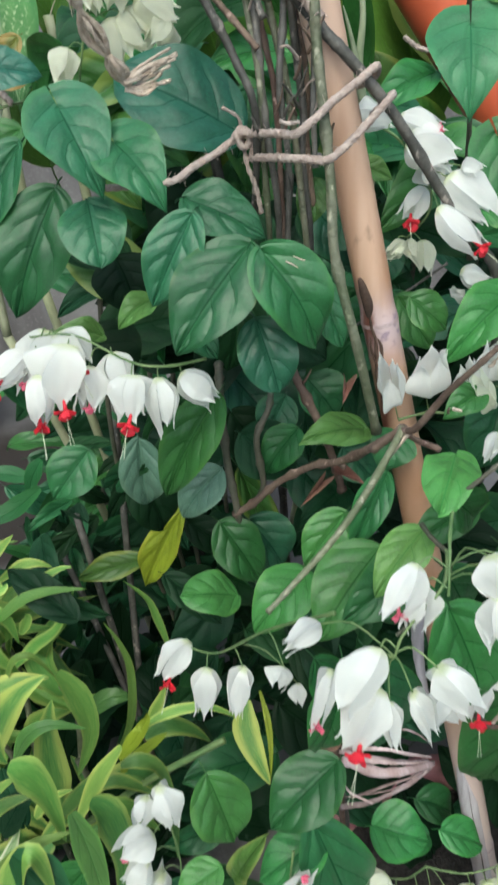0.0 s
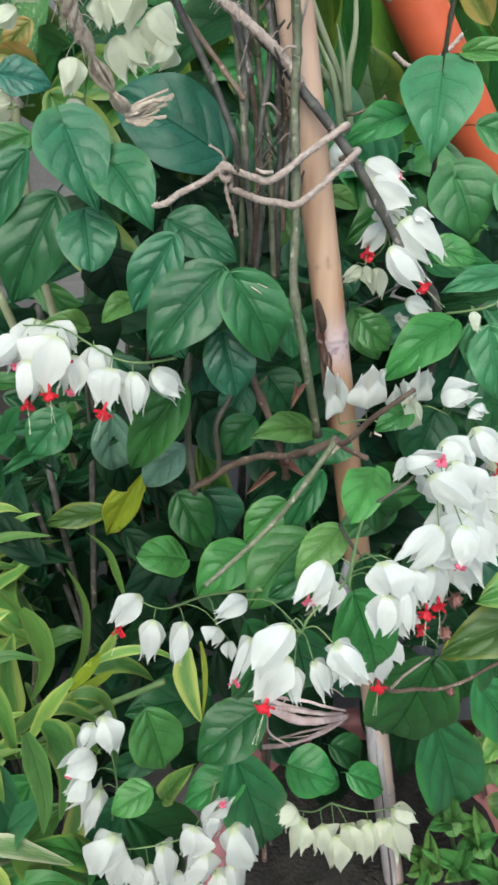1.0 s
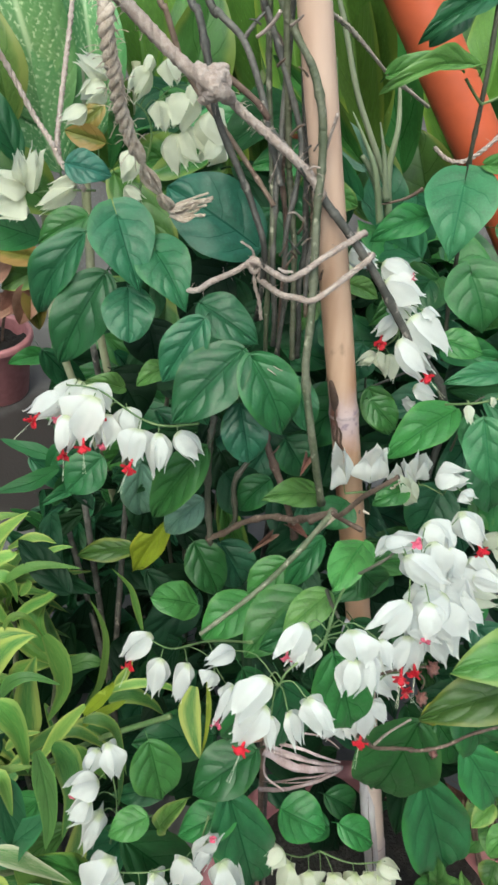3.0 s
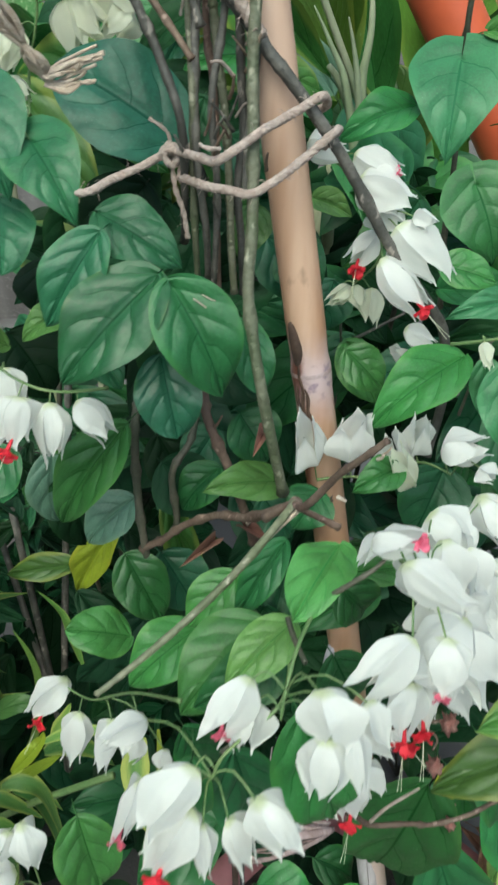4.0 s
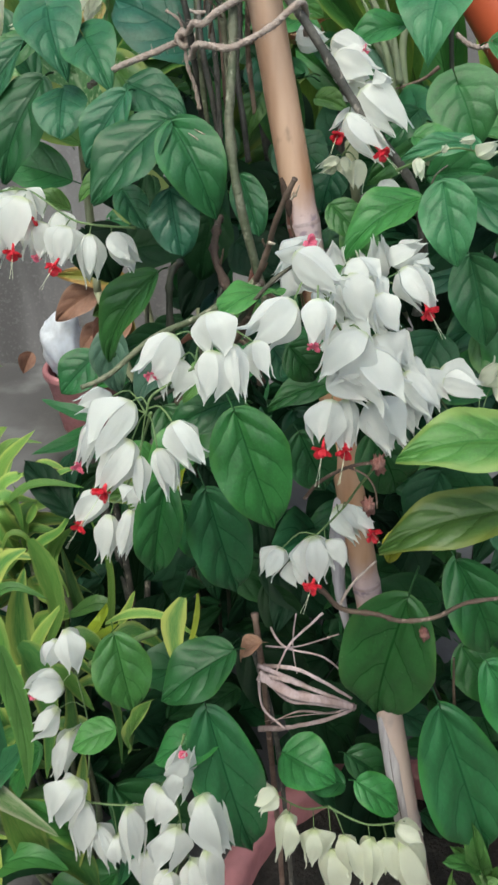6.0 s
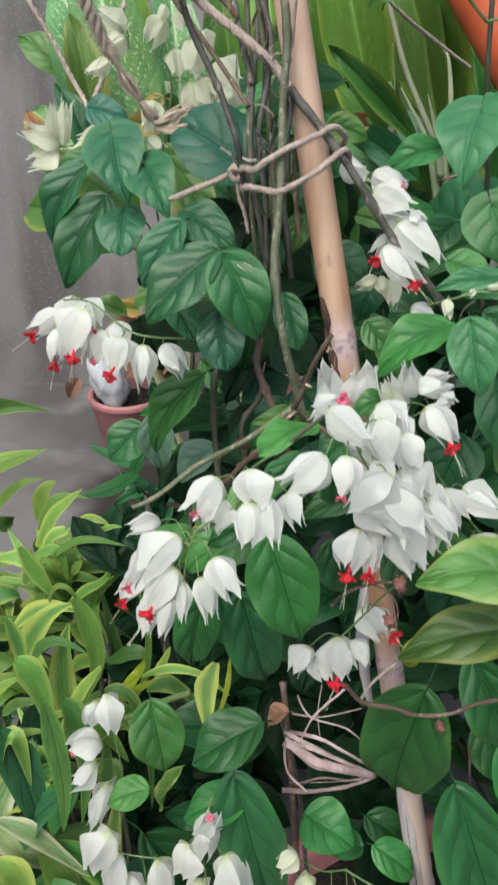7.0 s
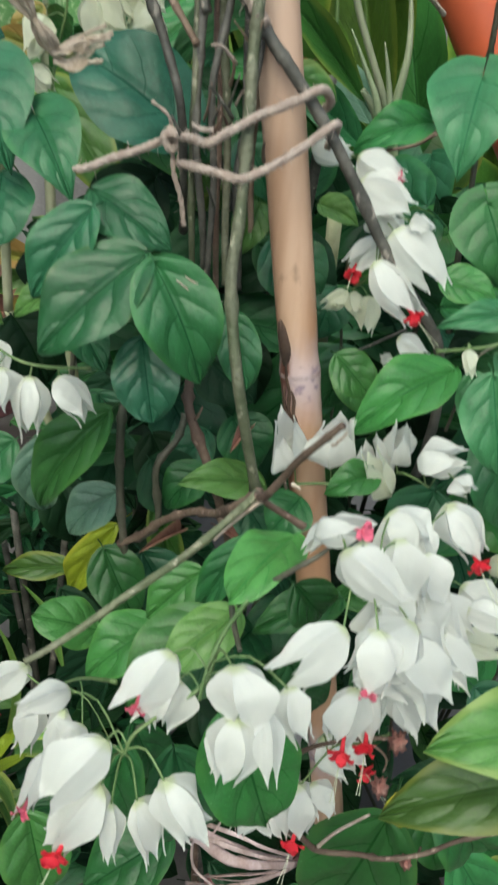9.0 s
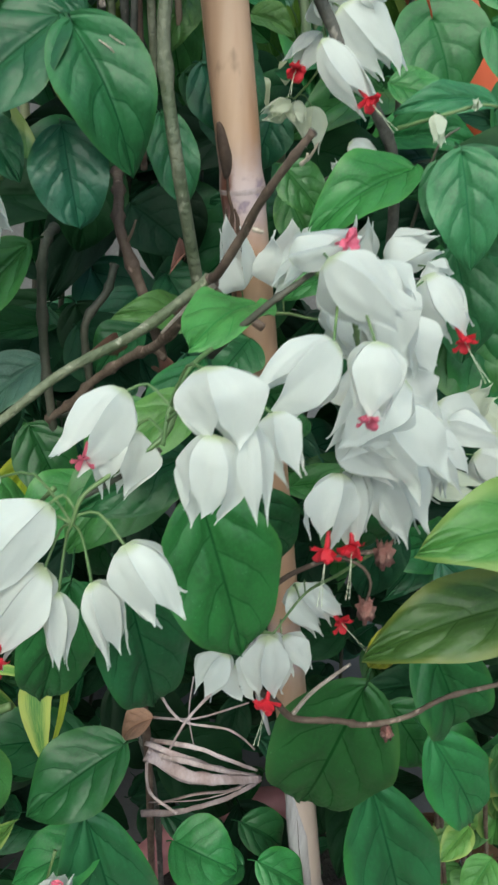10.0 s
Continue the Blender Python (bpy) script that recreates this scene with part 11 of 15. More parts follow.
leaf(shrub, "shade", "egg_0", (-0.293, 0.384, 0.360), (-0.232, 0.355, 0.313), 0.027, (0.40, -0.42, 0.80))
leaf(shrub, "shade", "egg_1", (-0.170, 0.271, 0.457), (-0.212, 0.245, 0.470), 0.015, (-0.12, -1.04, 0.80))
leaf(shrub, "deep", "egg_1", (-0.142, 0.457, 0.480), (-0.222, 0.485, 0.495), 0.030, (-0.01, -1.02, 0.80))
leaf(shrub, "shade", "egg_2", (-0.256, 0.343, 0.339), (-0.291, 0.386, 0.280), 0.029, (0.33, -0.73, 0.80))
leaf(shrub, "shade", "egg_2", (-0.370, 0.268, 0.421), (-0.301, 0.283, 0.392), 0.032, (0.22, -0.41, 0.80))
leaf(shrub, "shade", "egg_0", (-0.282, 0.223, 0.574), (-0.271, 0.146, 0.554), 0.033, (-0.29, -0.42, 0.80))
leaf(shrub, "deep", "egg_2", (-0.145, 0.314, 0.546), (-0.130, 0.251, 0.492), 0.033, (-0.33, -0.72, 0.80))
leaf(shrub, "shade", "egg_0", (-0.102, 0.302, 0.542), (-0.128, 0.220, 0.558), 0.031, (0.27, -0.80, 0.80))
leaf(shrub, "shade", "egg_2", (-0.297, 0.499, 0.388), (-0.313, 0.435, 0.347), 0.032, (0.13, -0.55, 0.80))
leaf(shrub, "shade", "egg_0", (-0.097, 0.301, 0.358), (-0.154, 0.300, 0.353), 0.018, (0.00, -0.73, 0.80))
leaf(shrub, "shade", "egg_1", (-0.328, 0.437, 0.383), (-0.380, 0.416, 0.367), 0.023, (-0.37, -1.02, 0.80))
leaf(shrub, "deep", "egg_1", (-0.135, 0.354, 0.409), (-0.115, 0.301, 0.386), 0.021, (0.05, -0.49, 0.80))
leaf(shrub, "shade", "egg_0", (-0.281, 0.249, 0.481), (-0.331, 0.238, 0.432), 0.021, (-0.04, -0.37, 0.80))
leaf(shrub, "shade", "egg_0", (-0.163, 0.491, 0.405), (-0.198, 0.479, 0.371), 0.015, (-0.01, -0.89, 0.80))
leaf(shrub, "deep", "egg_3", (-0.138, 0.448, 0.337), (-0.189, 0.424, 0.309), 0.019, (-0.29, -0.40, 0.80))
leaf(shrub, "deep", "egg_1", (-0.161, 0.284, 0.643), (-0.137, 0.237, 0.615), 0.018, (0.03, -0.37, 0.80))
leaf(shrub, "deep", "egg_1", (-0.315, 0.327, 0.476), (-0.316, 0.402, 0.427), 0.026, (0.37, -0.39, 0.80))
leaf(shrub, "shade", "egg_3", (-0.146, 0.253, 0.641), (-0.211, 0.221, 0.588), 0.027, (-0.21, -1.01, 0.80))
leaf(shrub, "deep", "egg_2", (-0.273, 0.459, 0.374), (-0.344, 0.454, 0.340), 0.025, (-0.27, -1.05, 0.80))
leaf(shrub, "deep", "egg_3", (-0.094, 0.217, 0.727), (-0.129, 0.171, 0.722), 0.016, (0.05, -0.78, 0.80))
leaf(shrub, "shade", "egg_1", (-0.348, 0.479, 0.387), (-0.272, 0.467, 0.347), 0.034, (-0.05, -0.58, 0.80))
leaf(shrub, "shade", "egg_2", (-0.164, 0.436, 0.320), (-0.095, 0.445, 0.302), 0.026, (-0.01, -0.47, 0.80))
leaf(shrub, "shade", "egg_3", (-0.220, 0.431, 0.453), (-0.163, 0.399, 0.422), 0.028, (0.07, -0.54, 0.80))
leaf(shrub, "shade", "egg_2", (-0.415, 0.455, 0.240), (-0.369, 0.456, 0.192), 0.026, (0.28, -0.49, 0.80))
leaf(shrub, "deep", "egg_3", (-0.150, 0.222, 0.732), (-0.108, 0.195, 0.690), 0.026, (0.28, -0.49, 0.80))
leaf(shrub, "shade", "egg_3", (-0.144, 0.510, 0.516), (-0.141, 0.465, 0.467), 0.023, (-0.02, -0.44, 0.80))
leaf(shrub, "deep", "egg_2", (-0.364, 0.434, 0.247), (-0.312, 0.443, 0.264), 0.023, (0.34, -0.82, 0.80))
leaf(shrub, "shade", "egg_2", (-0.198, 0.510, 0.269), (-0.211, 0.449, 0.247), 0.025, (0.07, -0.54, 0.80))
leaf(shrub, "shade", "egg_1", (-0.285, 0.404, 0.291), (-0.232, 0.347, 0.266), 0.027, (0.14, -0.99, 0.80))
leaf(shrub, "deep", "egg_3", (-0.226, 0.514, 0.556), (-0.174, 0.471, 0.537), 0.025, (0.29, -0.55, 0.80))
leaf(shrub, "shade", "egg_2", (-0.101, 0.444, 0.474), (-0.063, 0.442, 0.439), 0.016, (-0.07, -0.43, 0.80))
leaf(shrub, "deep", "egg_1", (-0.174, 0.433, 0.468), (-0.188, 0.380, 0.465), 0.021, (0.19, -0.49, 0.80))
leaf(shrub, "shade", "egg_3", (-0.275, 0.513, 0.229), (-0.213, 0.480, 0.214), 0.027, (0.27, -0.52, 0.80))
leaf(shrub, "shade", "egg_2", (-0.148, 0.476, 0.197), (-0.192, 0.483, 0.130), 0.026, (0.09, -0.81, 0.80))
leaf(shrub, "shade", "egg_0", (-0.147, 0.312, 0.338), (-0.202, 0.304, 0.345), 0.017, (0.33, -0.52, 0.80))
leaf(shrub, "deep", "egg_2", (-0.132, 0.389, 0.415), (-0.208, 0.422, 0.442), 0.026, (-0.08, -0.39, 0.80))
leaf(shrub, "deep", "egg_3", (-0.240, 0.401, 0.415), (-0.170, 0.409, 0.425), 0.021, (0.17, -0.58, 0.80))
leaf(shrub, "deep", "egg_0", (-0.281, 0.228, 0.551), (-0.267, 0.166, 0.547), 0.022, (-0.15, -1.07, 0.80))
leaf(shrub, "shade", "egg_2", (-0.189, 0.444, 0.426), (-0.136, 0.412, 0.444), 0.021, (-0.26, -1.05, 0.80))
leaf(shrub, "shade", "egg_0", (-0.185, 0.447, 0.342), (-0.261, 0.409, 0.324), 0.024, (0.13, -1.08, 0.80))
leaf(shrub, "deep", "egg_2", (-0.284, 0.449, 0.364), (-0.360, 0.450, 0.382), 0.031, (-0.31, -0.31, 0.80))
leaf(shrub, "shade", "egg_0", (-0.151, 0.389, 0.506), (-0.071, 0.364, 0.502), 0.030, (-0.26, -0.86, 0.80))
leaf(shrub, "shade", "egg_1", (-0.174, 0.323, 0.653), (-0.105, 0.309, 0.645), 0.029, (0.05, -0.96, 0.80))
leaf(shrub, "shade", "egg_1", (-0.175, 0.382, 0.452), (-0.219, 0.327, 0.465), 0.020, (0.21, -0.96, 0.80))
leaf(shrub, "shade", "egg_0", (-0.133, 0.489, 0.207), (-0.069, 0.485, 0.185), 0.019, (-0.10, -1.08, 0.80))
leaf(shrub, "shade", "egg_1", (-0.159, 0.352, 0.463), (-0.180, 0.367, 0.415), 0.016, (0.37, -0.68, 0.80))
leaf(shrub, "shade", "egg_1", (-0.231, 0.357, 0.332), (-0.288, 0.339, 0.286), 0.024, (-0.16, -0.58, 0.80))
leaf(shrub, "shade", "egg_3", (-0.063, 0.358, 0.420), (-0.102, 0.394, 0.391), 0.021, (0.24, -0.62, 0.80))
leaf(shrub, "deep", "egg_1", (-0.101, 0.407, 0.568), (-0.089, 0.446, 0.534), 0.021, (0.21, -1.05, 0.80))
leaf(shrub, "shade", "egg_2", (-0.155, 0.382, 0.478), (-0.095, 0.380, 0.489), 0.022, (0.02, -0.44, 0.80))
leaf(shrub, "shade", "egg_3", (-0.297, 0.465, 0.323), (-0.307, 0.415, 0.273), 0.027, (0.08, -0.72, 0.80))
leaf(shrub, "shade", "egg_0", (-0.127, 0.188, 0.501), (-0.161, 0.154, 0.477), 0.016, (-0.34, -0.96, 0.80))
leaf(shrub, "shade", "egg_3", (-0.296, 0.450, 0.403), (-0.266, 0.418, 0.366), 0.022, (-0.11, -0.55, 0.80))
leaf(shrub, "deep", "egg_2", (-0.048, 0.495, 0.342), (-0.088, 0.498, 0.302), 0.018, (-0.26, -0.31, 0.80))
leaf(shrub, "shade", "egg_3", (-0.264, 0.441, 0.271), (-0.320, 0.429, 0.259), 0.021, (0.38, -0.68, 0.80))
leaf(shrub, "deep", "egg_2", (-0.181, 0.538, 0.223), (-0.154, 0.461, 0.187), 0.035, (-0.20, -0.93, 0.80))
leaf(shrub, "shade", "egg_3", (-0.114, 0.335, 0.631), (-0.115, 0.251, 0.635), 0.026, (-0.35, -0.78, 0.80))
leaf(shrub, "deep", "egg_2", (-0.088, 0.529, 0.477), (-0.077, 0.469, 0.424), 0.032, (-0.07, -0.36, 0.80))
leaf(shrub, "deep", "egg_1", (-0.353, 0.470, 0.468), (-0.290, 0.470, 0.405), 0.035, (-0.21, -0.82, 0.80))
leaf(shrub, "shade", "egg_3", (-0.097, 0.245, 0.471), (-0.133, 0.199, 0.442), 0.019, (0.36, -1.03, 0.80))
leaf(shrub, "shade", "egg_2", (-0.092, 0.063, 0.787), (-0.162, 0.017, 0.794), 0.025, (-0.25, -0.38, 0.80))
leaf(shrub, "deep", "egg_2", (-0.224, 0.429, 0.307), (-0.238, 0.375, 0.248), 0.025, (0.37, -0.77, 0.80))
leaf(shrub, "shade", "egg_0", (-0.236, 0.367, 0.470), (-0.295, 0.347, 0.450), 0.027, (0.20, -0.90, 0.80))
leaf(shrub, "shade", "egg_0", (-0.286, 0.183, 0.510), (-0.249, 0.145, 0.525), 0.018, (0.18, -0.58, 0.80))
leaf(shrub, "shade", "egg_0", (-0.266, 0.490, 0.312), (-0.341, 0.487, 0.264), 0.032, (0.20, -0.58, 0.80))
leaf(shrub, "shade", "egg_1", (-0.131, 0.148, 0.689), (-0.078, 0.158, 0.699), 0.018, (0.01, -0.79, 0.80))
leaf(shrub, "deep", "egg_2", (-0.213, 0.458, 0.342), (-0.243, 0.398, 0.306), 0.029, (-0.26, -0.67, 0.80))
leaf(shrub, "shade", "egg_2", (-0.146, 0.450, 0.299), (-0.201, 0.421, 0.271), 0.027, (0.22, -0.96, 0.80))
leaf(shrub, "shade", "egg_2", (-0.261, 0.463, 0.518), (-0.197, 0.438, 0.534), 0.026, (-0.22, -0.42, 0.80))
leaf(shrub, "deep", "egg_3", (-0.272, 0.510, 0.450), (-0.296, 0.460, 0.389), 0.025, (-0.30, -0.38, 0.80))
leaf(shrub, "deep", "egg_3", (-0.151, 0.458, 0.229), (-0.105, 0.387, 0.214), 0.030, (0.22, -0.47, 0.80))
leaf(shrub, "deep", "egg_1", (-0.323, 0.376, 0.302), (-0.377, 0.356, 0.314), 0.024, (0.18, -0.98, 0.80))
leaf(shrub, "shade", "egg_1", (-0.065, 0.376, 0.396), (-0.151, 0.384, 0.419), 0.028, (0.31, -0.97, 0.80))
leaf(shrub, "shade", "egg_3", (-0.077, 0.449, 0.270), (-0.115, 0.411, 0.212), 0.029, (-0.21, -0.53, 0.80))
leaf(shrub, "shade", "egg_3", (-0.179, 0.500, 0.424), (-0.233, 0.463, 0.369), 0.031, (0.32, -0.31, 0.80))
leaf(shrub, "deep", "egg_1", (-0.323, 0.343, 0.446), (-0.270, 0.333, 0.410), 0.019, (-0.17, -0.84, 0.80))
leaf(shrub, "deep", "egg_1", (-0.279, 0.388, 0.405), (-0.277, 0.340, 0.355), 0.020, (0.31, -0.84, 0.80))
leaf(shrub, "deep", "egg_1", (-0.249, 0.450, 0.488), (-0.269, 0.497, 0.422), 0.026, (0.32, -0.47, 0.80))
leaf(shrub, "shade", "egg_1", (-0.135, 0.376, 0.459), (-0.144, 0.328, 0.430), 0.020, (-0.26, -0.96, 0.80))
leaf(shrub, "shade", "egg_2", (-0.102, 0.466, 0.540), (-0.151, 0.414, 0.487), 0.027, (-0.24, -0.68, 0.80))
leaf(shrub, "shade", "egg_1", (-0.334, 0.395, 0.281), (-0.277, 0.370, 0.296), 0.020, (-0.12, -0.57, 0.80))
leaf(shrub, "shade", "egg_3", (-0.169, 0.354, 0.655), (-0.192, 0.313, 0.623), 0.022, (-0.11, -1.10, 0.80))
leaf(shrub, "shade", "egg_2", (-0.278, 0.434, 0.270), (-0.334, 0.446, 0.227), 0.028, (-0.05, -0.43, 0.80))
leaf(shrub, "shade", "egg_3", (-0.241, 0.271, 0.391), (-0.292, 0.285, 0.404), 0.018, (-0.04, -1.01, 0.80))
leaf(shrub, "shade", "egg_0", (-0.220, 0.416, 0.491), (-0.180, 0.363, 0.457), 0.021, (0.18, -0.43, 0.80))
leaf(shrub, "shade", "egg_2", (-0.161, 0.294, 0.623), (-0.120, 0.246, 0.581), 0.030, (-0.26, -0.31, 0.80))
leaf(shrub, "shade", "egg_0", (-0.181, 0.398, 0.528), (-0.175, 0.317, 0.527), 0.025, (-0.25, -0.42, 0.80))
leaf(shrub, "shade", "egg_3", (-0.283, 0.148, 0.562), (-0.224, 0.106, 0.563), 0.029, (-0.04, -0.86, 0.80))
leaf(shrub, "deep", "egg_2", (-0.106, 0.430, 0.314), (-0.170, 0.490, 0.307), 0.034, (0.29, -0.38, 0.80))
leaf(shrub, "shade", "egg_3", (-0.097, 0.245, 0.696), (-0.098, 0.264, 0.634), 0.021, (-0.23, -0.43, 0.80))
leaf(shrub, "shade", "egg_0", (-0.082, 0.519, 0.537), (-0.080, 0.477, 0.499), 0.022, (0.29, -0.69, 0.80))
leaf(shrub, "deep", "egg_2", (-0.097, 0.270, 0.549), (-0.090, 0.293, 0.473), 0.029, (-0.15, -0.57, 0.80))
leaf(shrub, "shade", "egg_1", (-0.248, 0.375, 0.418), (-0.206, 0.380, 0.374), 0.019, (0.28, -0.65, 0.80))
leaf(shrub, "shade", "egg_0", (-0.218, 0.485, 0.469), (-0.162, 0.480, 0.453), 0.023, (-0.02, -0.99, 0.80))
leaf(shrub, "shade", "egg_2", (-0.129, 0.273, 0.482), (-0.106, 0.294, 0.439), 0.019, (-0.12, -0.54, 0.80))
leaf(shrub, "shade", "egg_0", (-0.130, 0.351, 0.405), (-0.157, 0.394, 0.433), 0.016, (0.05, -0.88, 0.80))
leaf(shrub, "deep", "egg_3", (-0.150, 0.410, 0.472), (-0.207, 0.433, 0.443), 0.026, (-0.19, -0.55, 0.80))
leaf(shrub, "shade", "egg_1", (-0.261, 0.474, 0.281), (-0.321, 0.415, 0.267), 0.025, (-0.05, -0.56, 0.80))
leaf(shrub, "shade", "egg_0", (-0.327, 0.332, 0.422), (-0.355, 0.280, 0.434), 0.018, (0.25, -0.89, 0.80))
leaf(shrub, "deep", "egg_2", (-0.179, 0.430, 0.451), (-0.119, 0.431, 0.442), 0.020, (-0.28, -0.69, 0.80))
leaf(shrub, "shade", "egg_1", (-0.124, 0.363, 0.588), (-0.070, 0.361, 0.533), 0.029, (-0.19, -0.52, 0.80))
leaf(shrub, "deep", "egg_2", (-0.100, 0.477, 0.542), (-0.065, 0.488, 0.497), 0.017, (-0.12, -0.62, 0.80))
leaf(shrub, "shade", "egg_0", (-0.271, 0.511, 0.468), (-0.292, 0.465, 0.413), 0.022, (0.10, -1.07, 0.80))
leaf(shrub, "deep", "egg_2", (-0.219, 0.470, 0.355), (-0.146, 0.480, 0.357), 0.026, (0.21, -0.46, 0.80))
leaf(shrub, "shade", "egg_0", (-0.177, 0.424, 0.528), (-0.227, 0.406, 0.509), 0.016, (-0.10, -0.73, 0.80))
leaf(shrub, "shade", "egg_3", (-0.131, 0.279, 0.447), (-0.063, 0.261, 0.433), 0.022, (0.30, -1.00, 0.80))
leaf(shrub, "shade", "egg_0", (-0.298, 0.358, 0.417), (-0.344, 0.312, 0.390), 0.020, (0.12, -0.73, 0.80))
leaf(shrub, "shade", "egg_3", (-0.106, 0.119, 0.781), (-0.163, 0.123, 0.742), 0.022, (-0.36, -0.47, 0.80))
leaf(shrub, "shade", "egg_1", (-0.151, 0.395, 0.333), (-0.176, 0.342, 0.346), 0.019, (0.38, -1.00, 0.80))
leaf(shrub, "shade", "egg_1", (-0.218, 0.461, 0.376), (-0.263, 0.435, 0.323), 0.027, (-0.07, -0.52, 0.80))
leaf(shrub, "shade", "egg_0", (-0.157, 0.307, 0.451), (-0.104, 0.303, 0.403), 0.029, (-0.37, -0.92, 0.80))
leaf(shrub, "shade", "egg_1", (-0.218, 0.472, 0.328), (-0.179, 0.485, 0.255), 0.035, (-0.01, -0.85, 0.80))
leaf(shrub, "deep", "egg_1", (-0.295, 0.478, 0.430), (-0.307, 0.504, 0.350), 0.028, (-0.01, -1.09, 0.80))
leaf(shrub, "shade", "egg_2", (-0.145, 0.425, 0.381), (-0.222, 0.397, 0.367), 0.031, (-0.31, -0.49, 0.80))
leaf(shrub, "shade", "egg_2", (-0.262, 0.429, 0.518), (-0.271, 0.390, 0.476), 0.017, (-0.32, -0.31, 0.80))
leaf(shrub, "deep", "egg_3", (-0.228, 0.406, 0.363), (-0.279, 0.361, 0.313), 0.028, (0.38, -0.67, 0.80))
leaf(shrub, "shade", "egg_0", (-0.264, 0.522, 0.439), (-0.272, 0.473, 0.453), 0.020, (-0.30, -0.72, 0.80))
leaf(shrub, "shade", "egg_2", (-0.105, 0.483, 0.545), (-0.122, 0.399, 0.528), 0.033, (0.24, -0.88, 0.80))
leaf(shrub, "deep", "egg_0", (-0.269, 0.438, 0.374), (-0.262, 0.387, 0.383), 0.022, (-0.11, -0.31, 0.80))
leaf(shrub, "shade", "egg_1", (-0.247, 0.371, 0.327), (-0.220, 0.336, 0.301), 0.017, (-0.19, -0.87, 0.80))
leaf(shrub, "shade", "egg_2", (-0.258, 0.455, 0.294), (-0.251, 0.400, 0.312), 0.019, (-0.12, -0.54, 0.80))
leaf(shrub, "shade", "egg_0", (-0.359, 0.482, 0.296), (-0.315, 0.429, 0.296), 0.028, (-0.36, -0.93, 0.80))
leaf(shrub, "shade", "egg_2", (-0.186, 0.343, 0.421), (-0.242, 0.333, 0.381), 0.028, (-0.01, -0.32, 0.80))
leaf(shrub, "shade", "egg_2", (-0.093, 0.332, 0.603), (-0.098, 0.255, 0.584), 0.030, (0.19, -0.71, 0.80))
leaf(shrub, "shade", "egg_2", (-0.176, 0.462, 0.427), (-0.129, 0.420, 0.444), 0.019, (-0.17, -1.00, 0.80))
leaf(shrub, "shade", "egg_0", (-0.075, 0.360, 0.466), (-0.133, 0.300, 0.479), 0.032, (-0.12, -0.47, 0.80))
leaf(shrub, "deep", "egg_1", (-0.097, 0.444, 0.203), (-0.152, 0.509, 0.214), 0.036, (-0.33, -0.40, 0.80))
leaf(shrub, "shade", "egg_0", (-0.269, 0.389, 0.534), (-0.214, 0.397, 0.463), 0.026, (-0.37, -0.77, 0.80))
leaf(shrub, "shade", "egg_2", (-0.246, 0.368, 0.329), (-0.207, 0.368, 0.283), 0.021, (-0.15, -0.74, 0.80))
leaf(shrub, "shade", "egg_3", (-0.280, 0.455, 0.386), (-0.282, 0.381, 0.374), 0.023, (0.17, -0.70, 0.80))
leaf(shrub, "shade", "egg_3", (-0.230, 0.207, 0.598), (-0.258, 0.247, 0.588), 0.020, (0.18, -0.31, 0.80))
leaf(shrub, "deep", "egg_3", (-0.179, 0.302, 0.437), (-0.127, 0.267, 0.376), 0.035, (-0.22, -0.66, 0.80))
leaf(shrub, "shade", "egg_2", (-0.111, 0.389, 0.636), (-0.102, 0.325, 0.606), 0.027, (0.40, -0.60, 0.80))
leaf(shrub, "deep", "egg_3", (-0.378, 0.351, 0.424), (-0.334, 0.349, 0.375), 0.022, (0.34, -0.61, 0.80))
leaf(shrub, "deep", "egg_3", (-0.107, 0.459, 0.289), (-0.050, 0.462, 0.239), 0.024, (0.27, -0.41, 0.80))
leaf(shrub, "deep", "egg_0", (-0.140, 0.473, 0.431), (-0.101, 0.454, 0.404), 0.016, (-0.13, -0.74, 0.80))
leaf(shrub, "shade", "egg_0", (-0.327, 0.332, 0.364), (-0.281, 0.357, 0.358), 0.016, (-0.34, -0.42, 0.80))
leaf(shrub, "deep", "egg_3", (-0.162, 0.412, 0.548), (-0.102, 0.437, 0.563), 0.028, (0.19, -1.04, 0.80))
leaf(shrub, "shade", "egg_1", (-0.254, 0.280, 0.525), (-0.313, 0.275, 0.483), 0.026, (0.07, -0.80, 0.80))
leaf(shrub, "shade", "egg_2", (-0.104, 0.366, 0.484), (-0.125, 0.315, 0.475), 0.023, (0.21, -0.65, 0.80))
leaf(shrub, "deep", "egg_1", (-0.094, 0.400, 0.577), (-0.159, 0.401, 0.551), 0.026, (-0.06, -0.73, 0.80))
leaf(shrub, "shade", "egg_3", (-0.157, 0.527, 0.375), (-0.140, 0.462, 0.333), 0.032, (0.36, -0.92, 0.80))
leaf(shrub, "shade", "egg_3", (-0.160, 0.482, 0.502), (-0.192, 0.516, 0.461), 0.023, (-0.34, -0.45, 0.80))
leaf(shrub, "shade", "egg_3", (-0.355, 0.452, 0.339), (-0.317, 0.441, 0.299), 0.020, (-0.38, -0.97, 0.80))
leaf(shrub, "shade", "egg_3", (-0.281, 0.481, 0.219), (-0.245, 0.491, 0.167), 0.022, (-0.32, -0.57, 0.80))
leaf(shrub, "shade", "egg_2", (-0.247, 0.087, 0.586), (-0.304, 0.135, 0.620), 0.034, (0.18, -0.64, 0.80))
leaf(shrub, "deep", "egg_3", (-0.253, 0.332, 0.472), (-0.268, 0.392, 0.465), 0.020, (0.32, -0.68, 0.80))
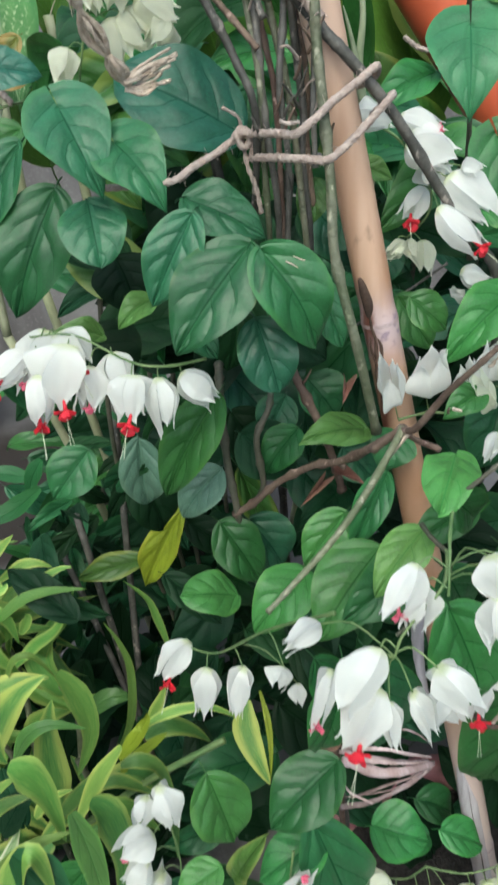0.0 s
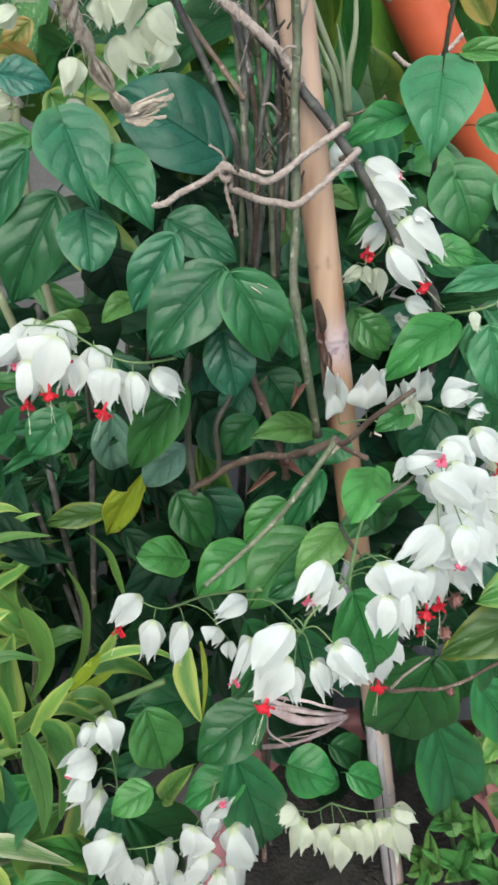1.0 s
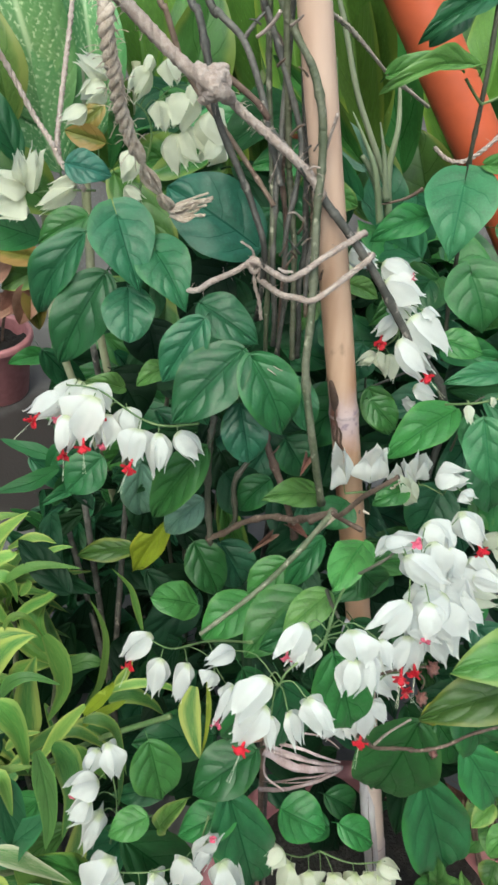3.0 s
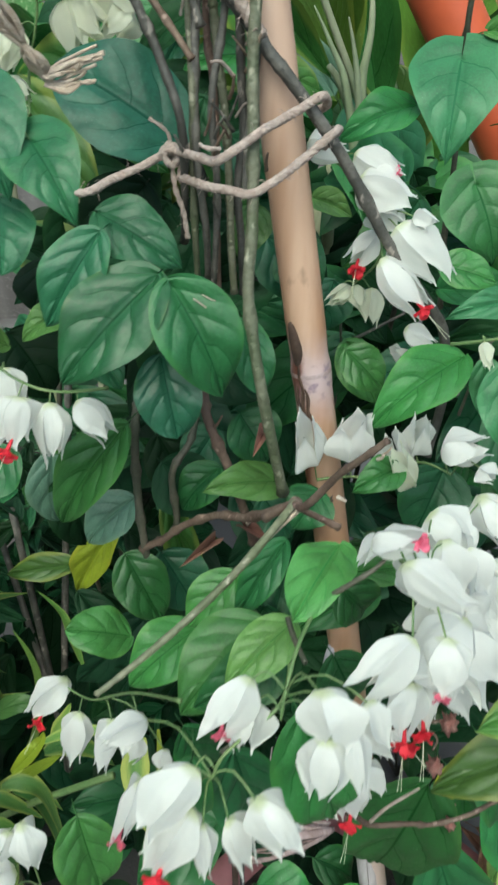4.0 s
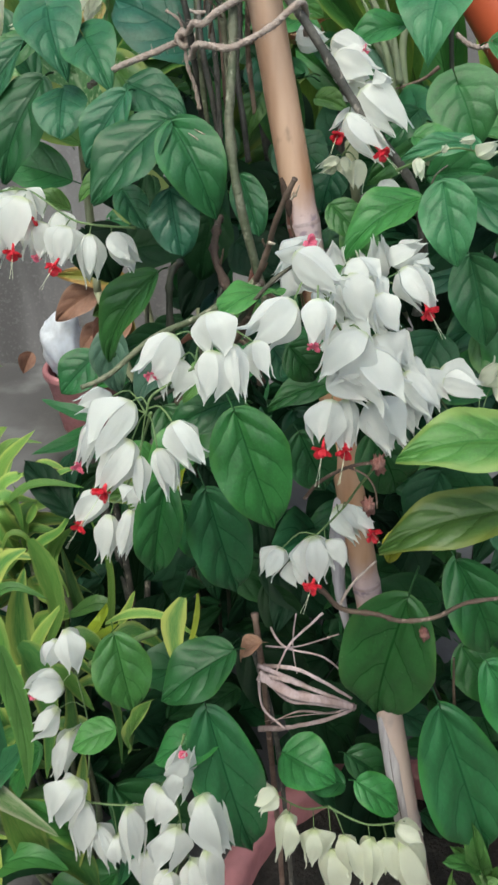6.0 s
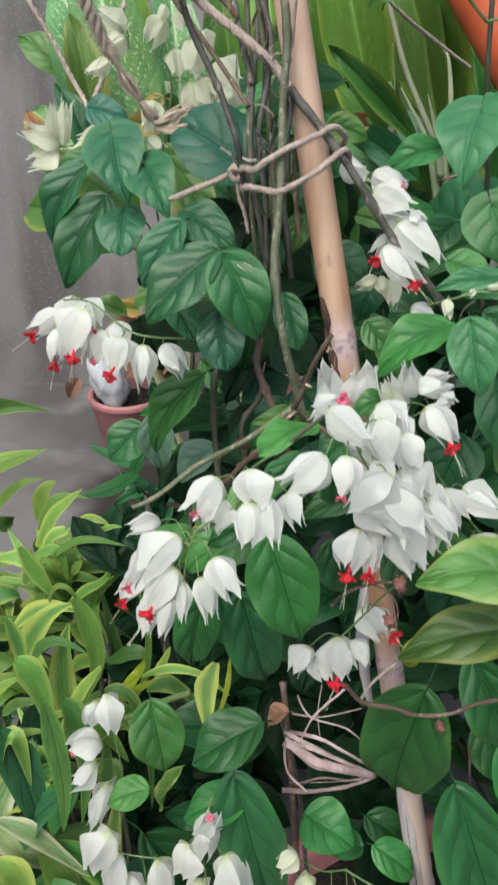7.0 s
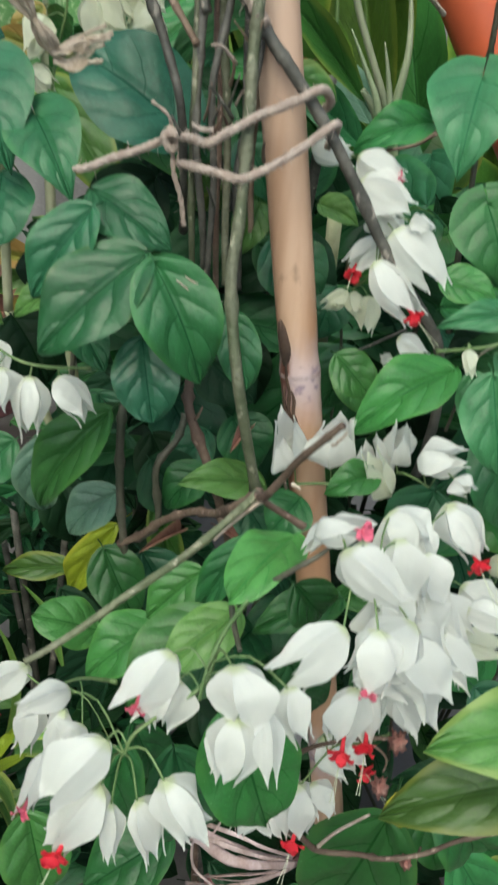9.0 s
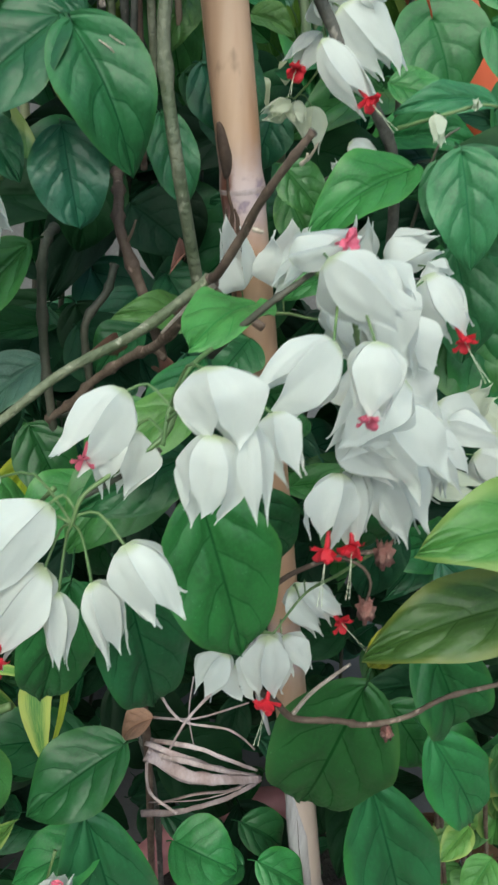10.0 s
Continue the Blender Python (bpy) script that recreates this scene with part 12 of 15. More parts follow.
leaf(shrub, "shade", "egg_3", (-0.137, 0.389, 0.462), (-0.082, 0.364, 0.473), 0.018, (0.28, -1.01, 0.80))
leaf(shrub, "shade", "egg_3", (-0.116, 0.341, 0.470), (-0.054, 0.382, 0.460), 0.028, (-0.24, -0.31, 0.80))
leaf(shrub, "deep", "egg_1", (-0.144, 0.226, 0.661), (-0.212, 0.242, 0.606), 0.030, (0.21, -0.97, 0.80))
leaf(shrub, "shade", "egg_1", (-0.356, 0.316, 0.420), (-0.308, 0.299, 0.373), 0.029, (0.25, -1.08, 0.80))
leaf(shrub, "deep", "egg_1", (-0.198, 0.519, 0.509), (-0.140, 0.466, 0.531), 0.033, (0.28, -0.74, 0.80))
leaf(shrub, "shade", "egg_2", (-0.158, 0.056, 0.647), (-0.117, 0.025, 0.608), 0.027, (0.31, -0.98, 0.80))
leaf(shrub, "deep", "egg_1", (-0.257, 0.318, 0.542), (-0.307, 0.284, 0.539), 0.018, (-0.21, -0.80, 0.80))
for top in ((-0.24, 0.22, 0.6), (-0.18, 0.3, 0.7), (-0.28, 0.3, 0.5)):
    tube("stem", [(-0.22, 0.16, 0.0), Vector((-0.22, 0.18, 0.25)), top], 0.004, STEM_GREY, shrub)
shrub = thing("shrub", (-0.250, 0.800, 0.000), "dark leafy shrub standing beside the small pot", "shrub", "shade shrubs")
leaf(shrub, "deep", "egg_1", (-0.125, 0.636, 0.148), (-0.254, 0.631, 0.156), 0.048, (0.28, -1.04, 0.80))
leaf(shrub, "deep", "egg_3", (-0.211, 0.908, 0.253), (-0.308, 0.928, 0.264), 0.031, (-0.31, -1.01, 0.80))
leaf(shrub, "shade", "egg_1", (-0.283, 0.718, 0.173), (-0.327, 0.606, 0.112), 0.060, (-0.25, -0.80, 0.80))
leaf(shrub, "shade", "egg_0", (-0.302, 0.782, 0.379), (-0.194, 0.686, 0.419), 0.066, (-0.30, -0.53, 0.80))
leaf(shrub, "mid", "egg_3", (-0.142, 0.961, 0.214), (-0.080, 0.826, 0.202), 0.062, (0.02, -0.96, 0.80))
leaf(shrub, "mid", "egg_0", (-0.197, 0.898, 0.315), (-0.086, 0.826, 0.270), 0.047, (-0.38, -0.69, 0.80))
leaf(shrub, "mid", "egg_2", (-0.174, 0.617, 0.395), (-0.284, 0.625, 0.315), 0.042, (0.02, -0.80, 0.80))
leaf(shrub, "mid", "egg_2", (-0.403, 0.833, 0.298), (-0.283, 0.799, 0.302), 0.043, (0.36, -0.41, 0.80))
leaf(shrub, "shade", "egg_1", (-0.164, 0.717, 0.335), (-0.029, 0.708, 0.351), 0.051, (0.21, -1.00, 0.80))
leaf(shrub, "shade", "egg_1", (-0.130, 0.694, 0.370), (-0.128, 0.577, 0.329), 0.043, (-0.04, -0.97, 0.80))
leaf(shrub, "deep", "egg_1", (-0.155, 0.663, 0.235), (-0.184, 0.592, 0.157), 0.042, (0.22, -0.89, 0.80))
leaf(shrub, "shade", "egg_2", (-0.320, 0.980, 0.369), (-0.294, 0.838, 0.390), 0.044, (-0.11, -0.82, 0.80))
leaf(shrub, "mid", "egg_1", (-0.248, 0.711, 0.224), (-0.373, 0.691, 0.198), 0.042, (0.31, -0.31, 0.80))
leaf(shrub, "deep", "egg_0", (-0.065, 0.975, 0.326), (-0.163, 1.022, 0.331), 0.040, (-0.03, -0.47, 0.80))
leaf(shrub, "mid", "egg_2", (-0.202, 0.708, 0.424), (-0.174, 0.620, 0.398), 0.029, (-0.28, -0.38, 0.80))
leaf(shrub, "deep", "egg_2", (-0.080, 0.779, 0.463), (-0.196, 0.767, 0.483), 0.045, (0.20, -0.96, 0.80))
leaf(shrub, "mid", "egg_1", (-0.110, 0.704, 0.413), (-0.087, 0.562, 0.402), 0.047, (-0.29, -0.65, 0.80))
leaf(shrub, "deep", "egg_0", (-0.363, 0.727, 0.508), (-0.297, 0.772, 0.388), 0.054, (-0.15, -1.02, 0.80))
leaf(shrub, "deep", "egg_0", (-0.087, 0.742, 0.500), (-0.075, 0.838, 0.456), 0.040, (0.33, -0.84, 0.80))
leaf(shrub, "mid", "egg_0", (-0.140, 0.787, 0.478), (-0.134, 0.684, 0.468), 0.035, (-0.04, -0.97, 0.80))
leaf(shrub, "mid", "egg_1", (-0.101, 0.840, 0.064), (-0.176, 0.761, 0.087), 0.037, (0.30, -0.44, 0.80))
leaf(shrub, "deep", "egg_1", (-0.290, 0.784, 0.220), (-0.387, 0.754, 0.237), 0.034, (0.28, -0.64, 0.80))
leaf(shrub, "mid", "egg_2", (-0.195, 1.011, 0.358), (-0.117, 0.911, 0.326), 0.058, (-0.40, -1.00, 0.80))
leaf(shrub, "shade", "egg_3", (-0.353, 0.822, 0.439), (-0.241, 0.862, 0.364), 0.052, (0.06, -0.54, 0.80))
leaf(shrub, "mid", "egg_0", (-0.390, 0.991, 0.364), (-0.310, 0.978, 0.312), 0.038, (-0.12, -1.07, 0.80))
leaf(shrub, "shade", "egg_0", (-0.151, 0.634, 0.538), (-0.257, 0.581, 0.486), 0.049, (-0.18, -1.02, 0.80))
leaf(shrub, "deep", "egg_3", (-0.231, 0.737, 0.058), (-0.323, 0.731, 0.085), 0.029, (-0.15, -0.39, 0.80))
leaf(shrub, "shade", "egg_3", (-0.156, 0.880, 0.087), (-0.047, 0.944, 0.108), 0.053, (0.02, -0.94, 0.80))
leaf(shrub, "mid", "egg_2", (-0.133, 0.789, 0.381), (-0.105, 0.854, 0.320), 0.029, (-0.15, -1.07, 0.80))
leaf(shrub, "deep", "egg_0", (-0.122, 0.805, 0.234), (-0.196, 0.756, 0.177), 0.042, (-0.01, -0.68, 0.80))
leaf(shrub, "deep", "egg_1", (-0.361, 0.898, 0.439), (-0.302, 0.894, 0.369), 0.029, (-0.29, -0.74, 0.80))
leaf(shrub, "shade", "egg_2", (-0.084, 0.642, 0.465), (-0.152, 0.673, 0.357), 0.058, (-0.09, -0.75, 0.80))
leaf(shrub, "deep", "egg_2", (-0.194, 0.943, 0.400), (-0.289, 0.906, 0.342), 0.052, (-0.25, -0.79, 0.80))
leaf(shrub, "deep", "egg_0", (-0.392, 0.931, 0.194), (-0.268, 0.935, 0.129), 0.051, (-0.17, -0.61, 0.80))
leaf(shrub, "deep", "egg_2", (-0.047, 0.635, 0.419), (-0.175, 0.620, 0.365), 0.062, (0.33, -0.94, 0.80))
leaf(shrub, "mid", "egg_1", (-0.161, 0.638, 0.413), (-0.241, 0.670, 0.303), 0.054, (0.40, -0.48, 0.80))
leaf(shrub, "deep", "egg_0", (-0.303, 0.646, 0.158), (-0.288, 0.576, 0.073), 0.043, (-0.14, -0.83, 0.80))
leaf(shrub, "shade", "egg_3", (-0.106, 0.958, 0.179), (-0.234, 0.935, 0.189), 0.040, (0.33, -0.52, 0.80))
leaf(shrub, "mid", "egg_0", (-0.263, 0.793, 0.326), (-0.230, 0.718, 0.231), 0.043, (0.08, -0.66, 0.80))
leaf(shrub, "deep", "egg_3", (-0.348, 0.706, 0.201), (-0.265, 0.688, 0.144), 0.036, (-0.27, -0.74, 0.80))
leaf(shrub, "shade", "egg_3", (-0.339, 0.889, 0.072), (-0.214, 0.894, 0.033), 0.054, (-0.28, -0.69, 0.80))
leaf(shrub, "mid", "egg_2", (-0.227, 0.679, 0.396), (-0.150, 0.628, 0.322), 0.041, (0.21, -0.82, 0.80))
leaf(shrub, "mid", "egg_2", (-0.115, 0.987, 0.315), (-0.102, 0.888, 0.292), 0.035, (0.01, -0.90, 0.80))
leaf(shrub, "shade", "egg_3", (-0.212, 0.807, 0.369), (-0.335, 0.773, 0.342), 0.044, (0.36, -0.80, 0.80))
leaf(shrub, "mid", "egg_1", (-0.395, 0.993, 0.326), (-0.319, 0.912, 0.324), 0.045, (0.38, -0.81, 0.80))
leaf(shrub, "deep", "egg_3", (-0.297, 0.873, 0.452), (-0.367, 0.926, 0.414), 0.038, (0.02, -0.51, 0.80))
leaf(shrub, "mid", "egg_1", (-0.285, 0.826, 0.508), (-0.188, 0.788, 0.416), 0.052, (-0.38, -0.58, 0.80))
leaf(shrub, "shade", "egg_1", (-0.275, 0.682, 0.399), (-0.139, 0.654, 0.398), 0.042, (0.18, -0.90, 0.80))
leaf(shrub, "mid", "egg_0", (-0.385, 0.987, 0.331), (-0.289, 0.948, 0.283), 0.034, (0.29, -0.43, 0.80))
leaf(shrub, "mid", "egg_1", (-0.311, 0.952, 0.353), (-0.336, 0.889, 0.287), 0.034, (-0.22, -0.71, 0.80))
leaf(shrub, "mid", "egg_1", (-0.275, 0.561, 0.335), (-0.276, 0.662, 0.329), 0.035, (-0.18, -0.59, 0.80))
leaf(shrub, "mid", "egg_0", (-0.220, 0.786, 0.446), (-0.352, 0.786, 0.385), 0.052, (-0.12, -0.48, 0.80))
leaf(shrub, "shade", "egg_3", (-0.180, 0.836, 0.160), (-0.287, 0.783, 0.186), 0.048, (-0.33, -0.34, 0.80))
leaf(shrub, "shade", "egg_1", (-0.273, 0.851, 0.241), (-0.158, 0.779, 0.242), 0.056, (0.03, -0.50, 0.80))
leaf(shrub, "mid", "egg_1", (-0.164, 0.614, 0.233), (-0.045, 0.641, 0.237), 0.049, (0.27, -0.95, 0.80))
leaf(shrub, "deep", "egg_2", (-0.151, 0.758, 0.058), (-0.146, 0.628, 0.025), 0.043, (-0.06, -0.59, 0.80))
leaf(shrub, "shade", "egg_2", (-0.322, 0.995, 0.331), (-0.410, 0.977, 0.259), 0.048, (-0.07, -0.77, 0.80))
leaf(shrub, "deep", "egg_1", (-0.242, 0.753, 0.494), (-0.222, 0.788, 0.402), 0.031, (0.14, -0.51, 0.80))
leaf(shrub, "deep", "egg_0", (-0.282, 0.980, 0.160), (-0.326, 0.892, 0.050), 0.047, (0.09, -0.81, 0.80))
leaf(shrub, "shade", "egg_0", (-0.255, 0.919, 0.073), (-0.239, 0.777, 0.079), 0.051, (-0.12, -0.40, 0.80))
leaf(shrub, "mid", "egg_3", (-0.184, 0.927, 0.139), (-0.082, 0.845, 0.175), 0.042, (0.33, -0.83, 0.80))
leaf(shrub, "deep", "egg_3", (-0.045, 0.958, 0.319), (-0.117, 0.978, 0.215), 0.045, (-0.21, -0.85, 0.80))
leaf(shrub, "shade", "egg_2", (-0.129, 0.673, 0.158), (-0.076, 0.703, 0.074), 0.033, (0.38, -0.98, 0.80))
leaf(shrub, "mid", "egg_2", (-0.276, 0.692, 0.286), (-0.186, 0.724, 0.334), 0.043, (0.25, -1.02, 0.80))
leaf(shrub, "shade", "egg_2", (-0.081, 0.665, 0.512), (-0.149, 0.761, 0.493), 0.037, (-0.13, -0.74, 0.80))
leaf(shrub, "mid", "egg_0", (-0.266, 0.647, 0.248), (-0.160, 0.662, 0.173), 0.050, (0.38, -0.71, 0.80))
leaf(shrub, "deep", "egg_1", (-0.200, 0.761, 0.118), (-0.145, 0.657, 0.117), 0.043, (0.11, -0.55, 0.80))
leaf(shrub, "shade", "egg_3", (-0.220, 0.997, 0.203), (-0.150, 0.931, 0.190), 0.044, (0.38, -0.71, 0.80))
leaf(shrub, "deep", "egg_3", (-0.205, 0.791, 0.144), (-0.290, 0.771, 0.083), 0.046, (0.08, -0.66, 0.80))
leaf(shrub, "mid", "egg_1", (-0.184, 0.637, 0.183), (-0.273, 0.652, 0.172), 0.032, (0.33, -0.86, 0.80))
tube("stem", [(-0.250, 0.800, 0.000), (-0.260, 0.780, 0.250), (-0.280, 0.760, 0.500)], 0.006, STEM_GREY, shrub)
shrub = thing("shrub", (-0.350, 0.300, 0.000), "low plants among the pots, their leaves painted in shade", "shrub", "shade shrubs")
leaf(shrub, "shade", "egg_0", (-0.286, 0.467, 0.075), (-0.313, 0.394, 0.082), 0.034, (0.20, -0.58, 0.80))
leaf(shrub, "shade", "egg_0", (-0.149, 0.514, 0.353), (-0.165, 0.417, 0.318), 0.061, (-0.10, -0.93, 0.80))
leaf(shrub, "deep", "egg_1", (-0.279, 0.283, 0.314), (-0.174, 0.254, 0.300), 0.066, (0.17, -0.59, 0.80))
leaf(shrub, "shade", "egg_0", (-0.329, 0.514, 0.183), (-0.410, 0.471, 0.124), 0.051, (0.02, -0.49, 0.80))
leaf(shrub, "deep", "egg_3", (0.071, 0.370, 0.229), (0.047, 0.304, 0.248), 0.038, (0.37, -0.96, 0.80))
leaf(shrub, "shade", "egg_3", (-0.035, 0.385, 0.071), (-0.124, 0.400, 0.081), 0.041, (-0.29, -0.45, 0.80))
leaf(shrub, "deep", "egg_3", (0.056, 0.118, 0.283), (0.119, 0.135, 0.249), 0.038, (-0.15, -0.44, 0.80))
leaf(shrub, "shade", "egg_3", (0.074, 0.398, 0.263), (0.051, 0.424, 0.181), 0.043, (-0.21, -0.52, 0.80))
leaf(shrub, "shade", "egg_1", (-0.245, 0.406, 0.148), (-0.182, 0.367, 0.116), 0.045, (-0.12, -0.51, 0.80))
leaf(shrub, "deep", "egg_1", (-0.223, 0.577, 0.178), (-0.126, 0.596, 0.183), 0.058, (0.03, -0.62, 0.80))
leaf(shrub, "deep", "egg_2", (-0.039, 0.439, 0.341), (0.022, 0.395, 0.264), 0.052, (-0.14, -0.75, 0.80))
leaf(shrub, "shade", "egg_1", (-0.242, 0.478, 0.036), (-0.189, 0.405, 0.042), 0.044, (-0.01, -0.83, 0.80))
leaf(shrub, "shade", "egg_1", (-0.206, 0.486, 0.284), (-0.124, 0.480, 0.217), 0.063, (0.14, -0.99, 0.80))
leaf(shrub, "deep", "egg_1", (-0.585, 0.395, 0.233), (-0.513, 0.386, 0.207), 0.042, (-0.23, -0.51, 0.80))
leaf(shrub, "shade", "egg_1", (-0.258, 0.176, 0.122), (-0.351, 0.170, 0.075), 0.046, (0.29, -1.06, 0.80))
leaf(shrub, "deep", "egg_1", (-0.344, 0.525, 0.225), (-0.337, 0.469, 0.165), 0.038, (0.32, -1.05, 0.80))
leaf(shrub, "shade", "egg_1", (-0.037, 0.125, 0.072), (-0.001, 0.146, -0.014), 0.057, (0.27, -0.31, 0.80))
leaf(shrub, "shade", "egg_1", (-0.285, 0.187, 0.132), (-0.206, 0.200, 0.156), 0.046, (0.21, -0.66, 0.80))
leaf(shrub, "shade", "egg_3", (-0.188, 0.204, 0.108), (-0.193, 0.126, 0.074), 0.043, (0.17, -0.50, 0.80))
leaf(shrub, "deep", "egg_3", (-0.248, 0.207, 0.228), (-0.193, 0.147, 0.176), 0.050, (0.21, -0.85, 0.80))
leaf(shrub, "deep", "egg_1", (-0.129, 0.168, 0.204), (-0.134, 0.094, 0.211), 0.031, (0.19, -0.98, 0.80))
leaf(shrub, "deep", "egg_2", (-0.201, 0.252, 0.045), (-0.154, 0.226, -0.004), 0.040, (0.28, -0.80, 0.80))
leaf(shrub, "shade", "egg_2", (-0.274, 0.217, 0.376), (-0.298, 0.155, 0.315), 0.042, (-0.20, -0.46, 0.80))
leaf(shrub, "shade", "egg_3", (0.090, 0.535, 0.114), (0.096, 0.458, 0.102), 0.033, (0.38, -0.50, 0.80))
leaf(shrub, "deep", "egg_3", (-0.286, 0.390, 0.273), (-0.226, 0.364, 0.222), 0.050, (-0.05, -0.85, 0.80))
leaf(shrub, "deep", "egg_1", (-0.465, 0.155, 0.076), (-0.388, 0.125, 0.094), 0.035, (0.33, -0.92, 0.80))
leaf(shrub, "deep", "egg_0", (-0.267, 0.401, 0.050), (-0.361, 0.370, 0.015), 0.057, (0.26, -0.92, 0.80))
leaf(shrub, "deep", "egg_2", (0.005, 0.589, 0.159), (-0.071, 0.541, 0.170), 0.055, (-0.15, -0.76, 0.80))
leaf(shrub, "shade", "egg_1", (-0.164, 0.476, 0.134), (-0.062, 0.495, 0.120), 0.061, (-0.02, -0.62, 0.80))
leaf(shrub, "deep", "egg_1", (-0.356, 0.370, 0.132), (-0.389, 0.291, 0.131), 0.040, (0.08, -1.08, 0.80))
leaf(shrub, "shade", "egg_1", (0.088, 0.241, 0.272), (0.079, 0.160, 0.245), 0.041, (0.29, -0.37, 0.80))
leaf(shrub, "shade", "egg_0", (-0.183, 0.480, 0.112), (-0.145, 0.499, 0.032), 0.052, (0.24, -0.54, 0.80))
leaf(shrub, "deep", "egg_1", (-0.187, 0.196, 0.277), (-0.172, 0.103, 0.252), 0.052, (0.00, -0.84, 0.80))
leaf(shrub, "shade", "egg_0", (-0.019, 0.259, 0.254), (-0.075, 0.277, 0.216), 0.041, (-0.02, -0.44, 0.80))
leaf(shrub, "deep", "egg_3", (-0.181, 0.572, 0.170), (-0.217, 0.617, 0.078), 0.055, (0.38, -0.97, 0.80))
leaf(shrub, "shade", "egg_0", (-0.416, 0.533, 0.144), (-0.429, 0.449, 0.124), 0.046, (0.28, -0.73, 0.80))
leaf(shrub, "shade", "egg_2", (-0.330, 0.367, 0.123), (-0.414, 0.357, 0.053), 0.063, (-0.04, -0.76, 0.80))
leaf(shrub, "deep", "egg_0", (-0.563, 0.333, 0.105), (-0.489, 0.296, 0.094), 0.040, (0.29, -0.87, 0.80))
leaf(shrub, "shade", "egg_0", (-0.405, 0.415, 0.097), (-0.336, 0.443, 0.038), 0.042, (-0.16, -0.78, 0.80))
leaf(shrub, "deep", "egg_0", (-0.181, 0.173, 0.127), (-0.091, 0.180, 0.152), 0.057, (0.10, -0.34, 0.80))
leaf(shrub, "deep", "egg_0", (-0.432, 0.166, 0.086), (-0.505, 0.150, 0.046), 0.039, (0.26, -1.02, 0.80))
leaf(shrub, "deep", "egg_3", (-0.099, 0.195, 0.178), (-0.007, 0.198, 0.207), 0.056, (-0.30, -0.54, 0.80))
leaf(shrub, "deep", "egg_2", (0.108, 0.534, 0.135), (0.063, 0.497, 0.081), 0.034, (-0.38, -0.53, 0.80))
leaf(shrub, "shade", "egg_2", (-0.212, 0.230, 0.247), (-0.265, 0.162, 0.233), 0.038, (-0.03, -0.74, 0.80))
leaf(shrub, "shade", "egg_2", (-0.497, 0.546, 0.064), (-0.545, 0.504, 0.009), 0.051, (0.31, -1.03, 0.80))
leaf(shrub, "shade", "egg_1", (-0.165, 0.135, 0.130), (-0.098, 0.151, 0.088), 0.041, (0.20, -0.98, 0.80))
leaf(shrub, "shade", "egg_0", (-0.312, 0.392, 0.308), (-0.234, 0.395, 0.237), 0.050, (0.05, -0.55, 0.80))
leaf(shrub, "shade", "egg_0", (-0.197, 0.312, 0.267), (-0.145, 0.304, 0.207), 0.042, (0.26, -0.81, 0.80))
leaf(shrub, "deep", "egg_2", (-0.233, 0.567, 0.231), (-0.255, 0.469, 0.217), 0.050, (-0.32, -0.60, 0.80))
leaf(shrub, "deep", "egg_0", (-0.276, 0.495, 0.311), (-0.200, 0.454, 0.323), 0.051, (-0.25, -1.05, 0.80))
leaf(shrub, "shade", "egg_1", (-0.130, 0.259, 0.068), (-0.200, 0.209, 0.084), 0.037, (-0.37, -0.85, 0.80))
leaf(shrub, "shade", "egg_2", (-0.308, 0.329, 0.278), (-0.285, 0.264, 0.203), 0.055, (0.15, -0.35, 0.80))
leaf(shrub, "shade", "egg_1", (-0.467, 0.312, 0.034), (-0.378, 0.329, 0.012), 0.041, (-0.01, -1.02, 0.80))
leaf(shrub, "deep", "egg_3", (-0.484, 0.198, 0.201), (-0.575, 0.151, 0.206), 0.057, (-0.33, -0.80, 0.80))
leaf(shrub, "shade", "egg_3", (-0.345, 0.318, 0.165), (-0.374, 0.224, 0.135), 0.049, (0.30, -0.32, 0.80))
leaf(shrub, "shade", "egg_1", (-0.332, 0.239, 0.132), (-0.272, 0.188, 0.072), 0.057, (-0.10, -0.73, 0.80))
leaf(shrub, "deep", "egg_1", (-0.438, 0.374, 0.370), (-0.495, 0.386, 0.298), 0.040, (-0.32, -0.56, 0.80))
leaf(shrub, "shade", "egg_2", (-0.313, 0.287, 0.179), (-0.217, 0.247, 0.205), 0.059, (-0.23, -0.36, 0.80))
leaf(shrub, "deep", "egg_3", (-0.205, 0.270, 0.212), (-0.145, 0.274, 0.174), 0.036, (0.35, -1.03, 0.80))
leaf(shrub, "deep", "egg_0", (-0.121, 0.488, 0.109), (-0.159, 0.422, 0.099), 0.046, (-0.29, -0.92, 0.80))
leaf(shrub, "shade", "egg_2", (0.029, 0.246, 0.234), (-0.075, 0.241, 0.203), 0.054, (0.27, -0.78, 0.80))
leaf(shrub, "deep", "egg_2", (-0.030, 0.155, 0.098), (-0.011, 0.076, 0.105), 0.037, (0.19, -1.00, 0.80))
leaf(shrub, "shade", "egg_1", (-0.216, 0.602, 0.144), (-0.291, 0.587, 0.127), 0.038, (0.17, -0.46, 0.80))
leaf(shrub, "deep", "egg_3", (-0.571, 0.396, 0.173), (-0.502, 0.419, 0.133), 0.036, (0.22, -1.10, 0.80))
leaf(shrub, "shade", "egg_0", (-0.041, 0.217, 0.065), (0.011, 0.189, 0.012), 0.044, (0.03, -0.61, 0.80))
leaf(shrub, "shade", "egg_1", (-0.350, 0.226, 0.297), (-0.409, 0.158, 0.300), 0.050, (-0.27, -0.72, 0.80))
